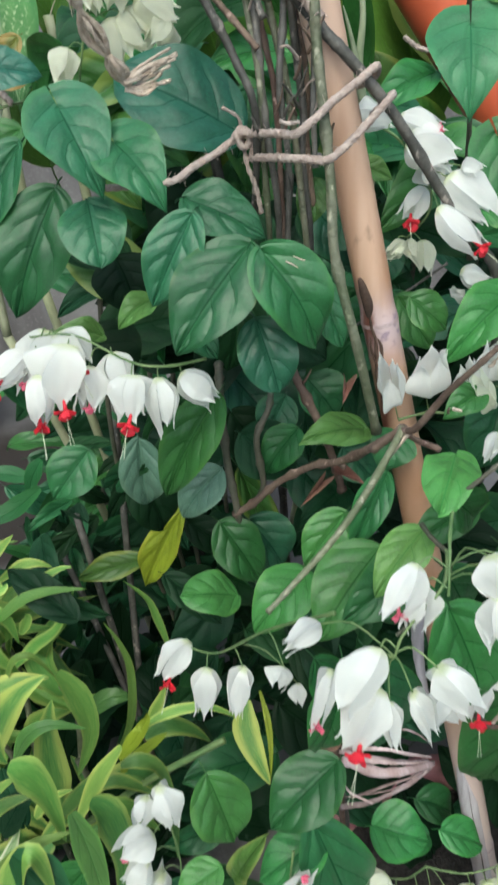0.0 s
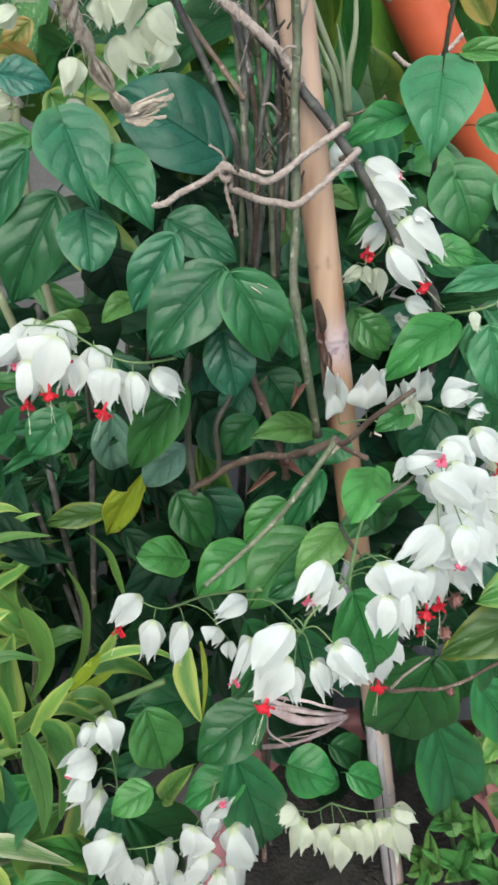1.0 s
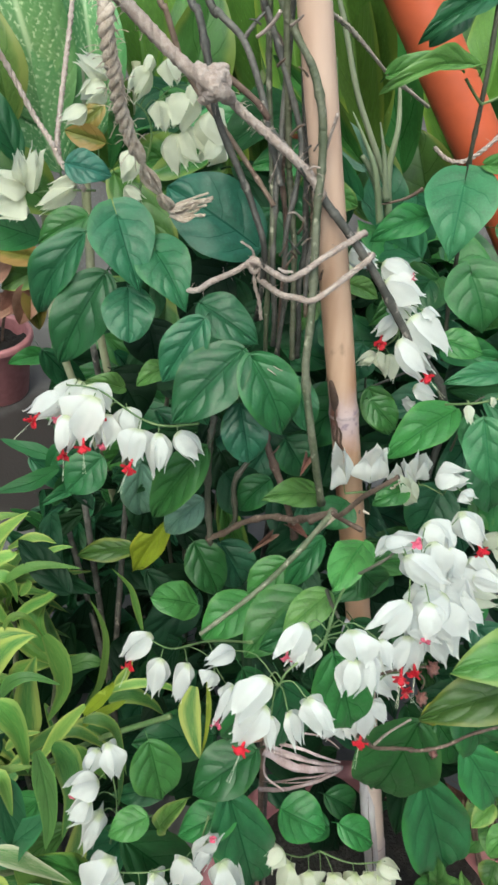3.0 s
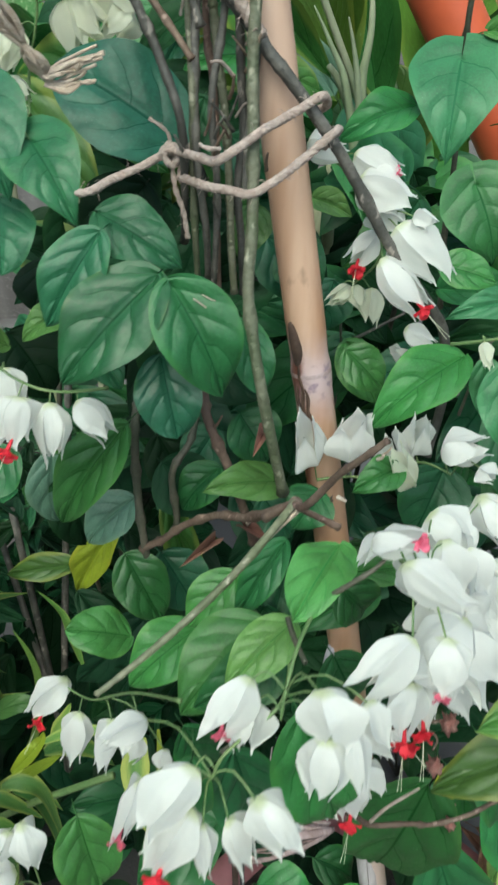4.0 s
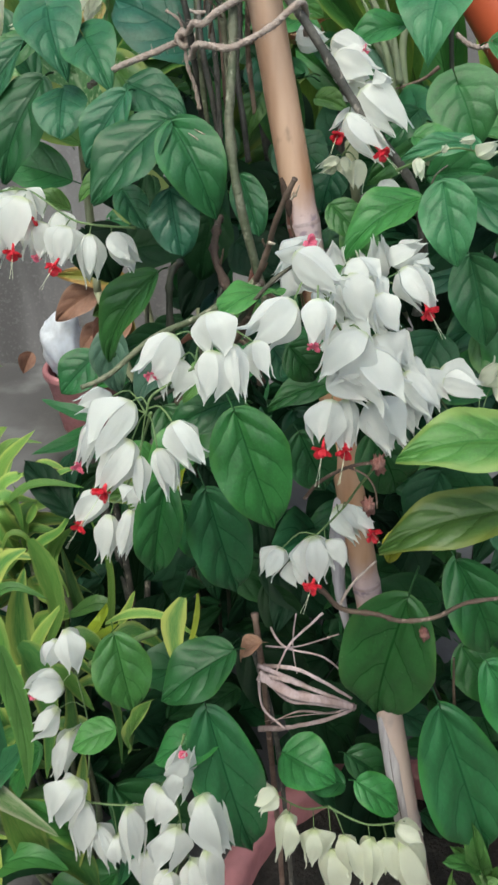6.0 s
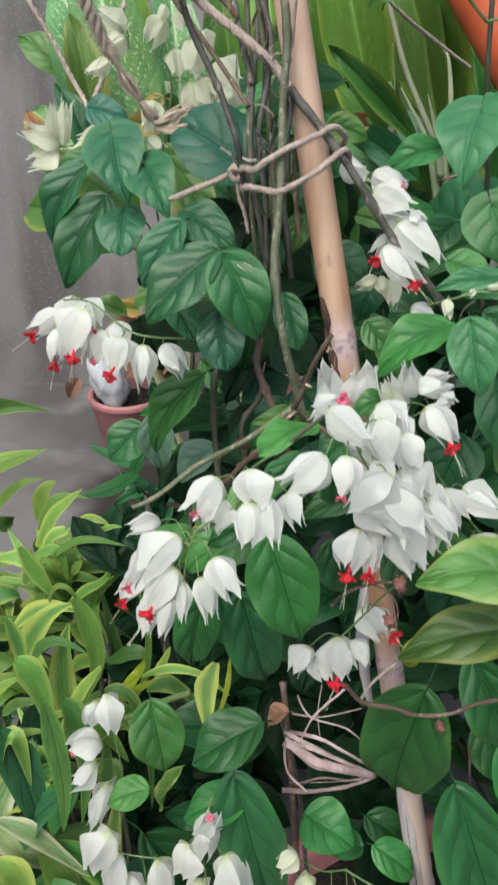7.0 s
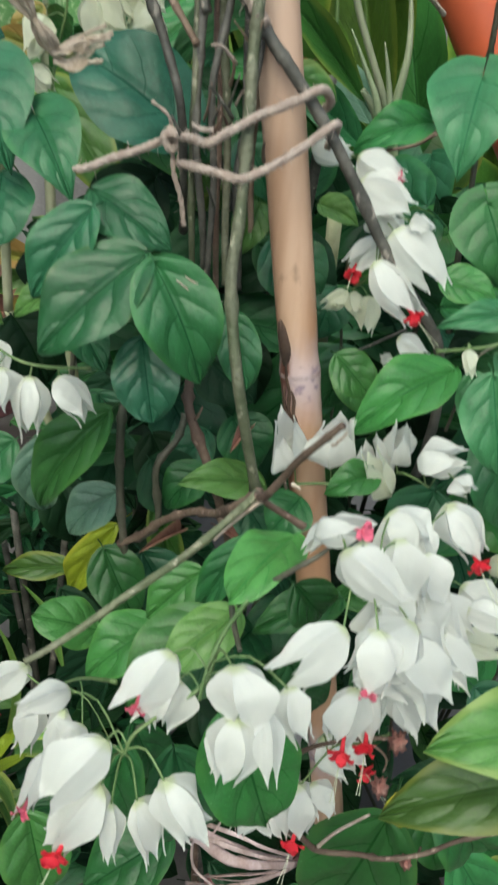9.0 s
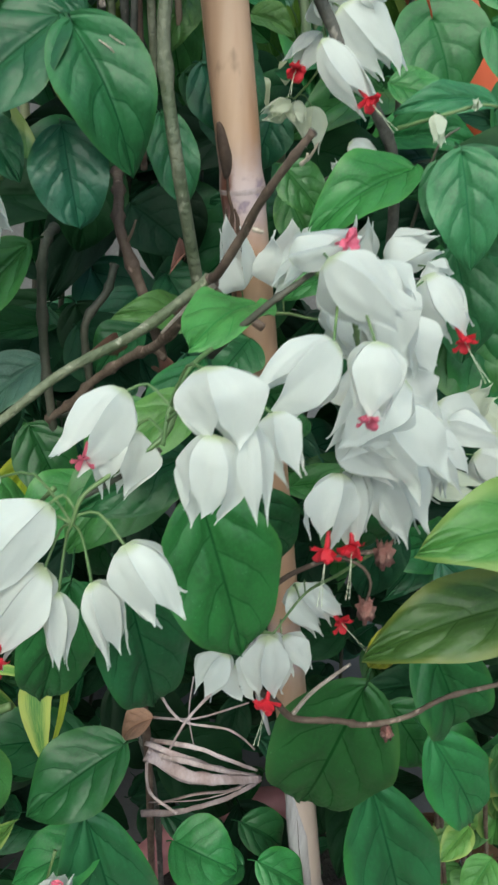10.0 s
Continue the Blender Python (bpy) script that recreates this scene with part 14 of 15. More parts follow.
leaf(shrub, "shade", "egg_1", (0.438, 0.139, 0.998), (0.447, 0.216, 0.922), 0.054, (-0.25, -0.44, 0.80))
leaf(shrub, "deep", "egg_1", (0.112, 0.307, 0.910), (0.020, 0.311, 0.836), 0.052, (0.36, -0.65, 0.80))
leaf(shrub, "deep", "egg_0", (0.167, 0.302, 0.757), (0.063, 0.317, 0.771), 0.064, (-0.20, -0.70, 0.80))
leaf(shrub, "deep", "egg_3", (0.126, 0.222, 0.652), (0.162, 0.148, 0.617), 0.051, (0.39, -0.31, 0.80))
leaf(shrub, "deep", "egg_3", (-0.021, 0.405, 0.807), (0.054, 0.379, 0.729), 0.052, (0.09, -0.84, 0.80))
leaf(shrub, "mid", "egg_3", (0.118, 0.256, 0.895), (0.202, 0.197, 0.921), 0.060, (0.39, -0.33, 0.80))
leaf(shrub, "shade", "egg_0", (0.046, 0.466, 0.858), (-0.036, 0.462, 0.784), 0.066, (0.01, -0.63, 0.80))
leaf(shrub, "shade", "egg_0", (0.093, 0.418, 0.711), (0.044, 0.437, 0.642), 0.050, (0.26, -0.88, 0.80))
leaf(shrub, "mid", "egg_2", (0.241, 0.521, 0.748), (0.158, 0.474, 0.732), 0.057, (-0.21, -0.95, 0.80))
leaf(shrub, "mid", "egg_1", (0.122, 0.170, 0.924), (0.054, 0.119, 0.910), 0.048, (0.37, -0.42, 0.80))
leaf(shrub, "mid", "egg_0", (0.306, 0.182, 0.894), (0.376, 0.174, 0.826), 0.045, (0.30, -0.76, 0.80))
leaf(shrub, "shade", "egg_3", (0.094, 0.232, 0.611), (0.013, 0.225, 0.608), 0.046, (0.17, -0.97, 0.80))
leaf(shrub, "deep", "egg_2", (0.104, 0.180, 0.940), (0.067, 0.288, 0.920), 0.061, (-0.24, -0.79, 0.80))
leaf(shrub, "mid", "egg_0", (0.243, 0.396, 0.652), (0.279, 0.312, 0.674), 0.057, (0.30, -0.77, 0.80))
leaf(shrub, "deep", "egg_3", (0.128, 0.202, 0.849), (0.189, 0.214, 0.793), 0.051, (-0.16, -0.55, 0.80))
leaf(shrub, "shade", "egg_3", (0.051, 0.334, 0.717), (0.108, 0.277, 0.714), 0.041, (-0.10, -1.06, 0.80))
leaf(shrub, "shade", "egg_0", (0.105, 0.355, 0.630), (0.028, 0.376, 0.657), 0.050, (0.11, -1.05, 0.80))
leaf(shrub, "mid", "egg_1", (0.399, 0.203, 0.583), (0.353, 0.254, 0.635), 0.044, (-0.09, -1.02, 0.80))
leaf(shrub, "shade", "egg_3", (0.287, 0.491, 0.740), (0.348, 0.496, 0.674), 0.048, (-0.29, -0.93, 0.80))
leaf(shrub, "shade", "egg_2", (0.265, 0.189, 0.692), (0.335, 0.189, 0.620), 0.061, (-0.33, -1.00, 0.80))
leaf(shrub, "shade", "egg_0", (0.268, 0.280, 0.773), (0.176, 0.309, 0.744), 0.053, (-0.14, -0.75, 0.80))
leaf(shrub, "deep", "egg_3", (0.363, 0.127, 1.020), (0.352, 0.161, 0.912), 0.064, (0.05, -0.76, 0.80))
leaf(shrub, "deep", "egg_3", (-0.019, 0.409, 0.785), (0.085, 0.384, 0.765), 0.057, (-0.23, -0.46, 0.80))
leaf(shrub, "deep", "egg_2", (0.294, 0.327, 0.607), (0.215, 0.239, 0.617), 0.053, (0.39, -0.67, 0.80))
leaf(shrub, "shade", "egg_2", (0.182, 0.333, 0.764), (0.080, 0.326, 0.784), 0.047, (0.34, -0.81, 0.80))
leaf(shrub, "deep", "egg_0", (0.401, 0.501, 0.819), (0.321, 0.464, 0.767), 0.058, (-0.37, -0.77, 0.80))
leaf(shrub, "deep", "egg_3", (0.071, 0.470, 0.737), (-0.023, 0.462, 0.670), 0.051, (-0.24, -0.74, 0.80))
leaf(shrub, "shade", "egg_0", (0.078, 0.218, 0.871), (0.142, 0.123, 0.871), 0.054, (-0.07, -0.88, 0.80))
leaf(shrub, "mid", "egg_2", (0.284, 0.259, 0.645), (0.303, 0.162, 0.594), 0.068, (-0.07, -0.41, 0.80))
leaf(shrub, "shade", "egg_2", (0.194, 0.143, 0.747), (0.096, 0.138, 0.726), 0.050, (-0.22, -0.30, 0.80))
leaf(shrub, "deep", "egg_2", (0.266, 0.153, 0.819), (0.168, 0.135, 0.849), 0.056, (-0.06, -1.02, 0.80))
leaf(shrub, "deep", "egg_1", (0.157, 0.262, 0.930), (0.203, 0.205, 0.859), 0.054, (-0.11, -0.87, 0.80))
leaf(shrub, "mid", "egg_0", (0.078, 0.400, 0.735), (0.078, 0.336, 0.675), 0.045, (0.19, -0.89, 0.80))
leaf(shrub, "shade", "egg_3", (0.009, 0.355, 0.673), (0.081, 0.356, 0.602), 0.051, (0.33, -0.39, 0.80))
leaf(shrub, "deep", "egg_1", (0.174, 0.292, 0.875), (0.194, 0.324, 0.800), 0.039, (-0.34, -0.82, 0.80))
leaf(shrub, "deep", "egg_1", (0.218, 0.261, 0.858), (0.136, 0.229, 0.852), 0.047, (-0.36, -0.68, 0.80))
leaf(shrub, "shade", "egg_3", (0.150, 0.382, 0.838), (0.067, 0.319, 0.819), 0.063, (0.33, -1.05, 0.80))
leaf(shrub, "shade", "egg_0", (0.031, 0.323, 0.825), (0.001, 0.247, 0.750), 0.054, (0.09, -0.78, 0.80))
leaf(shrub, "shade", "egg_3", (0.068, 0.187, 0.831), (0.110, 0.213, 0.746), 0.049, (-0.17, -0.76, 0.80))
leaf(shrub, "deep", "egg_3", (0.142, 0.345, 0.938), (0.140, 0.275, 0.880), 0.043, (-0.28, -0.69, 0.80))
leaf(shrub, "shade", "egg_3", (0.401, 0.135, 0.872), (0.493, 0.193, 0.856), 0.056, (-0.35, -0.94, 0.80))
leaf(shrub, "deep", "egg_2", (0.382, 0.327, 0.885), (0.468, 0.308, 0.883), 0.042, (0.05, -0.91, 0.80))
leaf(shrub, "deep", "egg_2", (0.087, 0.158, 0.643), (0.178, 0.175, 0.573), 0.051, (0.32, -0.45, 0.80))
leaf(shrub, "shade", "egg_0", (0.293, 0.510, 0.808), (0.346, 0.464, 0.761), 0.045, (0.02, -0.63, 0.80))
leaf(shrub, "mid", "egg_3", (0.094, 0.285, 0.924), (0.076, 0.176, 0.925), 0.060, (-0.20, -0.94, 0.80))
leaf(shrub, "deep", "egg_3", (0.246, 0.189, 0.811), (0.168, 0.138, 0.820), 0.052, (-0.09, -0.98, 0.80))
leaf(shrub, "deep", "egg_2", (0.136, 0.387, 0.647), (0.169, 0.467, 0.626), 0.039, (0.01, -0.64, 0.80))
leaf(shrub, "mid", "egg_0", (0.196, 0.408, 0.868), (0.237, 0.424, 0.798), 0.040, (0.23, -0.91, 0.80))
leaf(shrub, "shade", "egg_1", (0.002, 0.195, 0.692), (0.066, 0.128, 0.652), 0.060, (-0.06, -0.92, 0.80))
leaf(shrub, "shade", "egg_3", (0.211, 0.453, 0.825), (0.243, 0.528, 0.740), 0.061, (0.11, -0.76, 0.80))
leaf(shrub, "mid", "egg_2", (0.035, 0.185, 0.739), (0.093, 0.211, 0.656), 0.056, (0.17, -0.64, 0.80))
leaf(shrub, "shade", "egg_3", (0.272, 0.399, 0.762), (0.273, 0.319, 0.753), 0.045, (0.22, -0.72, 0.80))
leaf(shrub, "shade", "egg_3", (0.106, 0.354, 0.766), (0.213, 0.344, 0.792), 0.048, (-0.03, -0.51, 0.80))
leaf(shrub, "shade", "egg_2", (0.114, 0.465, 0.810), (0.072, 0.484, 0.717), 0.054, (0.22, -0.37, 0.80))
leaf(shrub, "mid", "egg_1", (0.102, 0.290, 0.780), (0.062, 0.310, 0.694), 0.047, (0.06, -0.78, 0.80))
leaf(shrub, "shade", "egg_2", (0.431, 0.185, 0.963), (0.398, 0.103, 0.938), 0.046, (0.35, -0.62, 0.80))
leaf(shrub, "shade", "egg_1", (0.354, 0.453, 0.632), (0.270, 0.450, 0.661), 0.038, (0.14, -0.52, 0.80))
leaf(shrub, "mid", "egg_1", (0.342, 0.245, 0.609), (0.327, 0.152, 0.608), 0.055, (0.35, -0.91, 0.80))
leaf(shrub, "deep", "egg_3", (-0.014, 0.340, 0.612), (0.083, 0.362, 0.626), 0.048, (-0.33, -0.85, 0.80))
leaf(shrub, "deep", "egg_3", (0.382, 0.463, 0.906), (0.449, 0.515, 0.831), 0.050, (0.09, -0.70, 0.80))
leaf(shrub, "deep", "egg_3", (0.221, 0.376, 0.790), (0.316, 0.381, 0.738), 0.048, (0.33, -1.06, 0.80))
leaf(shrub, "shade", "egg_0", (0.118, 0.325, 0.680), (0.058, 0.290, 0.641), 0.041, (-0.19, -0.37, 0.80))
leaf(shrub, "shade", "egg_0", (0.050, 0.485, 0.870), (0.112, 0.494, 0.783), 0.048, (0.11, -0.98, 0.80))
leaf(shrub, "shade", "egg_3", (0.067, 0.466, 0.887), (0.007, 0.510, 0.800), 0.068, (-0.13, -1.01, 0.80))
leaf(shrub, "mid", "egg_0", (0.090, 0.500, 0.756), (0.003, 0.480, 0.687), 0.053, (0.27, -0.63, 0.80))
leaf(shrub, "deep", "egg_3", (0.097, 0.310, 0.799), (0.117, 0.353, 0.706), 0.062, (0.34, -0.75, 0.80))
leaf(shrub, "shade", "egg_1", (0.125, 0.264, 0.688), (0.036, 0.291, 0.653), 0.051, (0.33, -0.59, 0.80))
leaf(shrub, "shade", "egg_1", (0.224, 0.437, 0.803), (0.181, 0.333, 0.833), 0.056, (0.10, -1.04, 0.80))
leaf(shrub, "mid", "egg_3", (0.253, 0.274, 0.863), (0.218, 0.316, 0.766), 0.055, (-0.02, -0.55, 0.80))
# small plants at the foot, right
jade_plant = thing("jade_plant", (0.170, -0.140, 0.300), "small bright green succulent with rounded leaves", "plant")
leaf(jade_plant, "bright", "round_1", (0.169, -0.117, 0.311), (0.183, -0.132, 0.341), 0.020, (-0.92, -0.09, 0.39))
leaf(jade_plant, "bright", "round_2", (0.161, -0.125, 0.330), (0.164, -0.140, 0.326), 0.021, (-0.04, -0.28, 0.96))
leaf(jade_plant, "bright", "round_3", (0.148, -0.140, 0.363), (0.117, -0.155, 0.398), 0.017, (0.76, -0.08, 0.64))
leaf(jade_plant, "bright", "round_3", (0.171, -0.115, 0.305), (0.131, -0.130, 0.378), 0.016, (0.79, -0.53, 0.31))
leaf(jade_plant, "bright", "round_1", (0.157, -0.130, 0.341), (0.134, -0.145, 0.437), 0.021, (0.02, -0.99, -0.15))
tube("stem", [(0.228, -0.110, 0.094), (0.186, -0.120, 0.243), (0.152, -0.135, 0.352)], 0.0025, STALK, jade_plant)
leaf(jade_plant, "bright", "round_2", (0.159, -0.123, 0.215), (0.169, -0.138, 0.275), 0.025, (-0.99, -0.11, 0.13))
leaf(jade_plant, "bright", "round_0", (0.161, -0.121, 0.209), (0.171, -0.136, 0.201), 0.021, (0.01, -0.46, 0.89))
leaf(jade_plant, "bright", "round_1", (0.153, -0.131, 0.234), (0.119, -0.146, 0.268), 0.020, (0.72, -0.07, 0.69))
leaf(jade_plant, "bright", "round_1", (0.161, -0.121, 0.211), (0.110, -0.136, 0.310), 0.024, (0.75, -0.59, 0.30))
leaf(jade_plant, "bright", "round_2", (0.148, -0.136, 0.249), (0.125, -0.151, 0.357), 0.022, (-0.21, -0.96, -0.18))
tube("stem", [(0.200, -0.138, 0.030), (0.184, -0.120, 0.118), (0.149, -0.135, 0.245)], 0.0025, STALK, jade_plant)
leaf(jade_plant, "bright", "round_3", (0.194, -0.142, 0.301), (0.196, -0.157, 0.353), 0.017, (-0.99, -0.13, 0.00))
leaf(jade_plant, "bright", "round_2", (0.196, -0.141, 0.297), (0.198, -0.156, 0.296), 0.021, (-0.25, -0.12, 0.96))
leaf(jade_plant, "bright", "round_0", (0.204, -0.133, 0.278), (0.167, -0.148, 0.300), 0.024, (0.53, -0.01, 0.85))
leaf(jade_plant, "bright", "round_0", (0.223, -0.114, 0.232), (0.171, -0.129, 0.329), 0.023, (0.76, -0.56, 0.32))
leaf(jade_plant, "bright", "round_3", (0.212, -0.125, 0.260), (0.180, -0.140, 0.371), 0.022, (0.10, -0.99, -0.10))
tube("stem", [(0.279, -0.122, 0.030), (0.242, -0.120, 0.161), (0.202, -0.135, 0.283)], 0.0025, STALK, jade_plant)
leaf(jade_plant, "bright", "round_3", (0.210, -0.115, 0.163), (0.224, -0.130, 0.205), 0.024, (-0.96, -0.10, 0.28))
leaf(jade_plant, "bright", "round_2", (0.206, -0.119, 0.174), (0.206, -0.134, 0.162), 0.024, (-0.18, -0.62, 0.76))
leaf(jade_plant, "bright", "round_0", (0.195, -0.131, 0.203), (0.170, -0.146, 0.229), 0.017, (0.68, 0.11, 0.73))
leaf(jade_plant, "bright", "round_1", (0.184, -0.141, 0.231), (0.132, -0.156, 0.338), 0.024, (0.81, -0.47, 0.33))
leaf(jade_plant, "bright", "round_1", (0.185, -0.140, 0.229), (0.170, -0.155, 0.323), 0.021, (-0.43, -0.88, -0.21))
tube("stem", [(0.235, -0.151, 0.030), (0.231, -0.120, 0.082), (0.190, -0.135, 0.215)], 0.0025, STALK, jade_plant)
leaf(jade_plant, "bright", "round_1", (0.276, -0.114, 0.085), (0.295, -0.129, 0.118), 0.030, (-0.88, -0.16, 0.45))
leaf(jade_plant, "bright", "round_2", (0.262, -0.127, 0.120), (0.276, -0.142, 0.100), 0.025, (0.10, -0.76, 0.64))
leaf(jade_plant, "bright", "round_0", (0.253, -0.134, 0.141), (0.210, -0.149, 0.185), 0.019, (0.74, -0.24, 0.63))
leaf(jade_plant, "bright", "round_0", (0.247, -0.139, 0.156), (0.188, -0.154, 0.273), 0.025, (0.73, -0.62, 0.29))
leaf(jade_plant, "bright", "round_2", (0.262, -0.126, 0.119), (0.222, -0.141, 0.253), 0.029, (-0.04, -0.99, -0.12))
tube("stem", [(0.272, -0.178, 0.030), (0.288, -0.131, 0.030), (0.252, -0.135, 0.144)], 0.0025, STALK, jade_plant)
leaf(jade_plant, "bright", "round_2", (0.163, -0.125, 0.122), (0.181, -0.140, 0.171), 0.027, (-0.95, -0.12, 0.30))
leaf(jade_plant, "bright", "round_1", (0.154, -0.134, 0.149), (0.156, -0.149, 0.161), 0.015, (-0.52, 0.48, 0.71))
leaf(jade_plant, "bright", "round_3", (0.167, -0.121, 0.111), (0.135, -0.136, 0.131), 0.027, (0.58, -0.14, 0.80))
leaf(jade_plant, "bright", "round_3", (0.174, -0.113, 0.088), (0.129, -0.128, 0.181), 0.020, (0.74, -0.63, 0.25))
leaf(jade_plant, "bright", "round_2", (0.149, -0.140, 0.164), (0.134, -0.155, 0.274), 0.023, (-0.61, -0.77, -0.19))
tube("stem", [(0.171, -0.174, 0.030), (0.184, -0.128, 0.030), (0.154, -0.135, 0.151)], 0.0025, STALK, jade_plant)
coleus = thing("coleus", (0.240, -0.100, 0.200), "small coleus with lime toothed leaves and reddish stems", "plant")
leaf(coleus, "olive", "egg_1", (0.333, -0.060, 0.288), (0.379, -0.080, 0.277), 0.034, (0.09, -0.35, 0.93))
leaf(coleus, "bright", "egg_0", (0.175, -0.091, 0.508), (0.179, -0.111, 0.478), 0.030, (-0.05, -0.83, 0.55))
leaf(coleus, "lime", "egg_2", (0.301, -0.062, 0.322), (0.302, -0.082, 0.274), 0.029, (-0.22, -0.90, 0.37))
leaf(coleus, "olive", "egg_1", (0.245, -0.094, 0.305), (0.232, -0.114, 0.288), 0.036, (-0.24, -0.54, 0.81))
leaf(coleus, "lime", "egg_3", (0.284, -0.042, 0.403), (0.297, -0.062, 0.358), 0.032, (0.01, -0.91, 0.41))
leaf(coleus, "bright", "egg_2", (0.232, -0.070, 0.497), (0.247, -0.090, 0.460), 0.030, (-0.27, -0.89, 0.37))
leaf(coleus, "olive", "egg_1", (0.236, -0.083, 0.530), (0.261, -0.103, 0.526), 0.028, (-0.35, -0.57, 0.74))
leaf(coleus, "lime", "egg_1", (0.247, -0.063, 0.428), (0.290, -0.083, 0.426), 0.031, (-0.18, -0.48, 0.86))
leaf(coleus, "bright", "egg_1", (0.260, -0.040, 0.278), (0.227, -0.060, 0.260), 0.027, (-0.21, -0.44, 0.88))
leaf(coleus, "bright", "egg_0", (0.238, -0.053, 0.481), (0.255, -0.073, 0.472), 0.029, (-0.30, -0.60, 0.74))
leaf(coleus, "lime", "egg_2", (0.289, -0.045, 0.442), (0.278, -0.065, 0.428), 0.027, (-0.46, -0.31, 0.83))
leaf(coleus, "lime", "egg_0", (0.293, -0.020, 0.233), (0.284, -0.040, 0.199), 0.035, (-0.45, -0.71, 0.54))
leaf(coleus, "bright", "egg_0", (0.235, -0.091, 0.506), (0.236, -0.111, 0.472), 0.027, (-0.42, -0.79, 0.44))
leaf(coleus, "lime", "egg_2", (0.301, -0.018, 0.328), (0.313, -0.038, 0.307), 0.030, (-0.14, -0.75, 0.64))
leaf(coleus, "lime", "egg_2", (0.207, -0.058, 0.468), (0.248, -0.078, 0.461), 0.030, (-0.19, -0.63, 0.76))
leaf(coleus, "bright", "egg_1", (0.337, -0.028, 0.170), (0.306, -0.048, 0.153), 0.034, (-0.34, -0.23, 0.91))
leaf(coleus, "lime", "egg_2", (0.207, -0.097, 0.444), (0.180, -0.117, 0.437), 0.023, (-0.07, -0.23, 0.97))
leaf(coleus, "bright", "egg_3", (0.229, -0.108, 0.416), (0.205, -0.128, 0.394), 0.030, (-0.28, -0.54, 0.80))
leaf(coleus, "bright", "egg_3", (0.234, -0.092, 0.366), (0.221, -0.112, 0.356), 0.033, (-0.34, -0.23, 0.91))
leaf(coleus, "lime", "egg_1", (0.274, -0.053, 0.456), (0.296, -0.073, 0.423), 0.034, (0.02, -0.85, 0.52))
leaf(coleus, "lime", "egg_3", (0.303, -0.099, 0.384), (0.301, -0.119, 0.372), 0.024, (-0.15, -0.51, 0.84))
leaf(coleus, "lime", "egg_2", (0.221, -0.060, 0.395), (0.201, -0.080, 0.374), 0.026, (-0.30, -0.55, 0.78))
leaf(coleus, "bright", "egg_1", (0.265, -0.041, 0.369), (0.230, -0.061, 0.344), 0.027, (-0.33, -0.46, 0.82))
leaf(coleus, "lime", "egg_0", (0.286, -0.091, 0.275), (0.282, -0.111, 0.253), 0.029, (-0.32, -0.66, 0.68))
leaf(coleus, "lime", "egg_0", (0.236, -0.094, 0.537), (0.213, -0.114, 0.512), 0.027, (-0.33, -0.56, 0.76))
leaf(coleus, "lime", "egg_3", (0.300, -0.031, 0.391), (0.315, -0.051, 0.366), 0.036, (0.06, -0.76, 0.64))
leaf(coleus, "bright", "egg_3", (0.228, -0.045, 0.395), (0.238, -0.065, 0.369), 0.025, (-0.16, -0.81, 0.56))
leaf(coleus, "lime", "egg_2", (0.257, -0.044, 0.437), (0.257, -0.064, 0.393), 0.028, (-0.24, -0.88, 0.40))
leaf(coleus, "lime", "egg_0", (0.300, -0.040, 0.316), (0.333, -0.060, 0.268), 0.029, (0.18, -0.85, 0.49))
leaf(coleus, "lime", "egg_0", (0.265, -0.095, 0.482), (0.269, -0.115, 0.474), 0.034, (-0.40, -0.37, 0.84))
leaf(coleus, "bright", "egg_3", (0.297, -0.034, 0.226), (0.337, -0.054, 0.216), 0.041, (-0.09, -0.59, 0.80))
leaf(coleus, "bright", "egg_1", (0.344, -0.034, 0.246), (0.308, -0.054, 0.245), 0.040, (0.15, -0.33, 0.93))
leaf(coleus, "lime", "egg_3", (0.215, -0.107, 0.570), (0.214, -0.127, 0.564), 0.030, (-0.28, -0.24, 0.93))
leaf(coleus, "lime", "egg_3", (0.267, -0.048, 0.397), (0.263, -0.068, 0.355), 0.038, (-0.40, -0.81, 0.43))
tube("stem", [(0.392, -0.030, 0.045), (0.311, -0.050, 0.260), (0.248, -0.070, 0.444)], 0.002, STEM_BROWN, coleus)
tube("stem", [(0.369, -0.030, 0.048), (0.291, -0.050, 0.261), (0.231, -0.070, 0.445)], 0.002, STEM_BROWN, coleus)
tube("stem", [(0.349, -0.030, 0.050), (0.273, -0.050, 0.263), (0.216, -0.070, 0.446)], 0.002, STEM_BROWN, coleus)
tube("stem", [(0.393, -0.030, 0.045), (0.311, -0.050, 0.259), (0.248, -0.070, 0.444)], 0.002, STEM_BROWN, coleus)
tube("stem", [(0.312, -0.030, 0.054), (0.242, -0.050, 0.265), (0.189, -0.070, 0.447)], 0.002, STEM_BROWN, coleus)
tube("stem", [(0.421, -0.030, 0.042), (0.336, -0.050, 0.257), (0.269, -0.070, 0.443)], 0.002, STEM_BROWN, coleus)
tube("stem", [(0.388, -0.030, 0.046), (0.307, -0.050, 0.260), (0.245, -0.070, 0.444)], 0.002, STEM_BROWN, coleus)
tube("stem", [(0.341, -0.030, 0.051), (0.267, -0.050, 0.263), (0.210, -0.070, 0.446)], 0.002, STEM_BROWN, coleus)
tube("stem", [(0.317, -0.030, 0.053), (0.246, -0.050, 0.265), (0.193, -0.070, 0.447)], 0.002, STEM_BROWN, coleus)
dry_litter = thing("dry_leaves", (0.200, -0.020, 0.200), "heap of dry reddish brown leaves", "leaf litter")
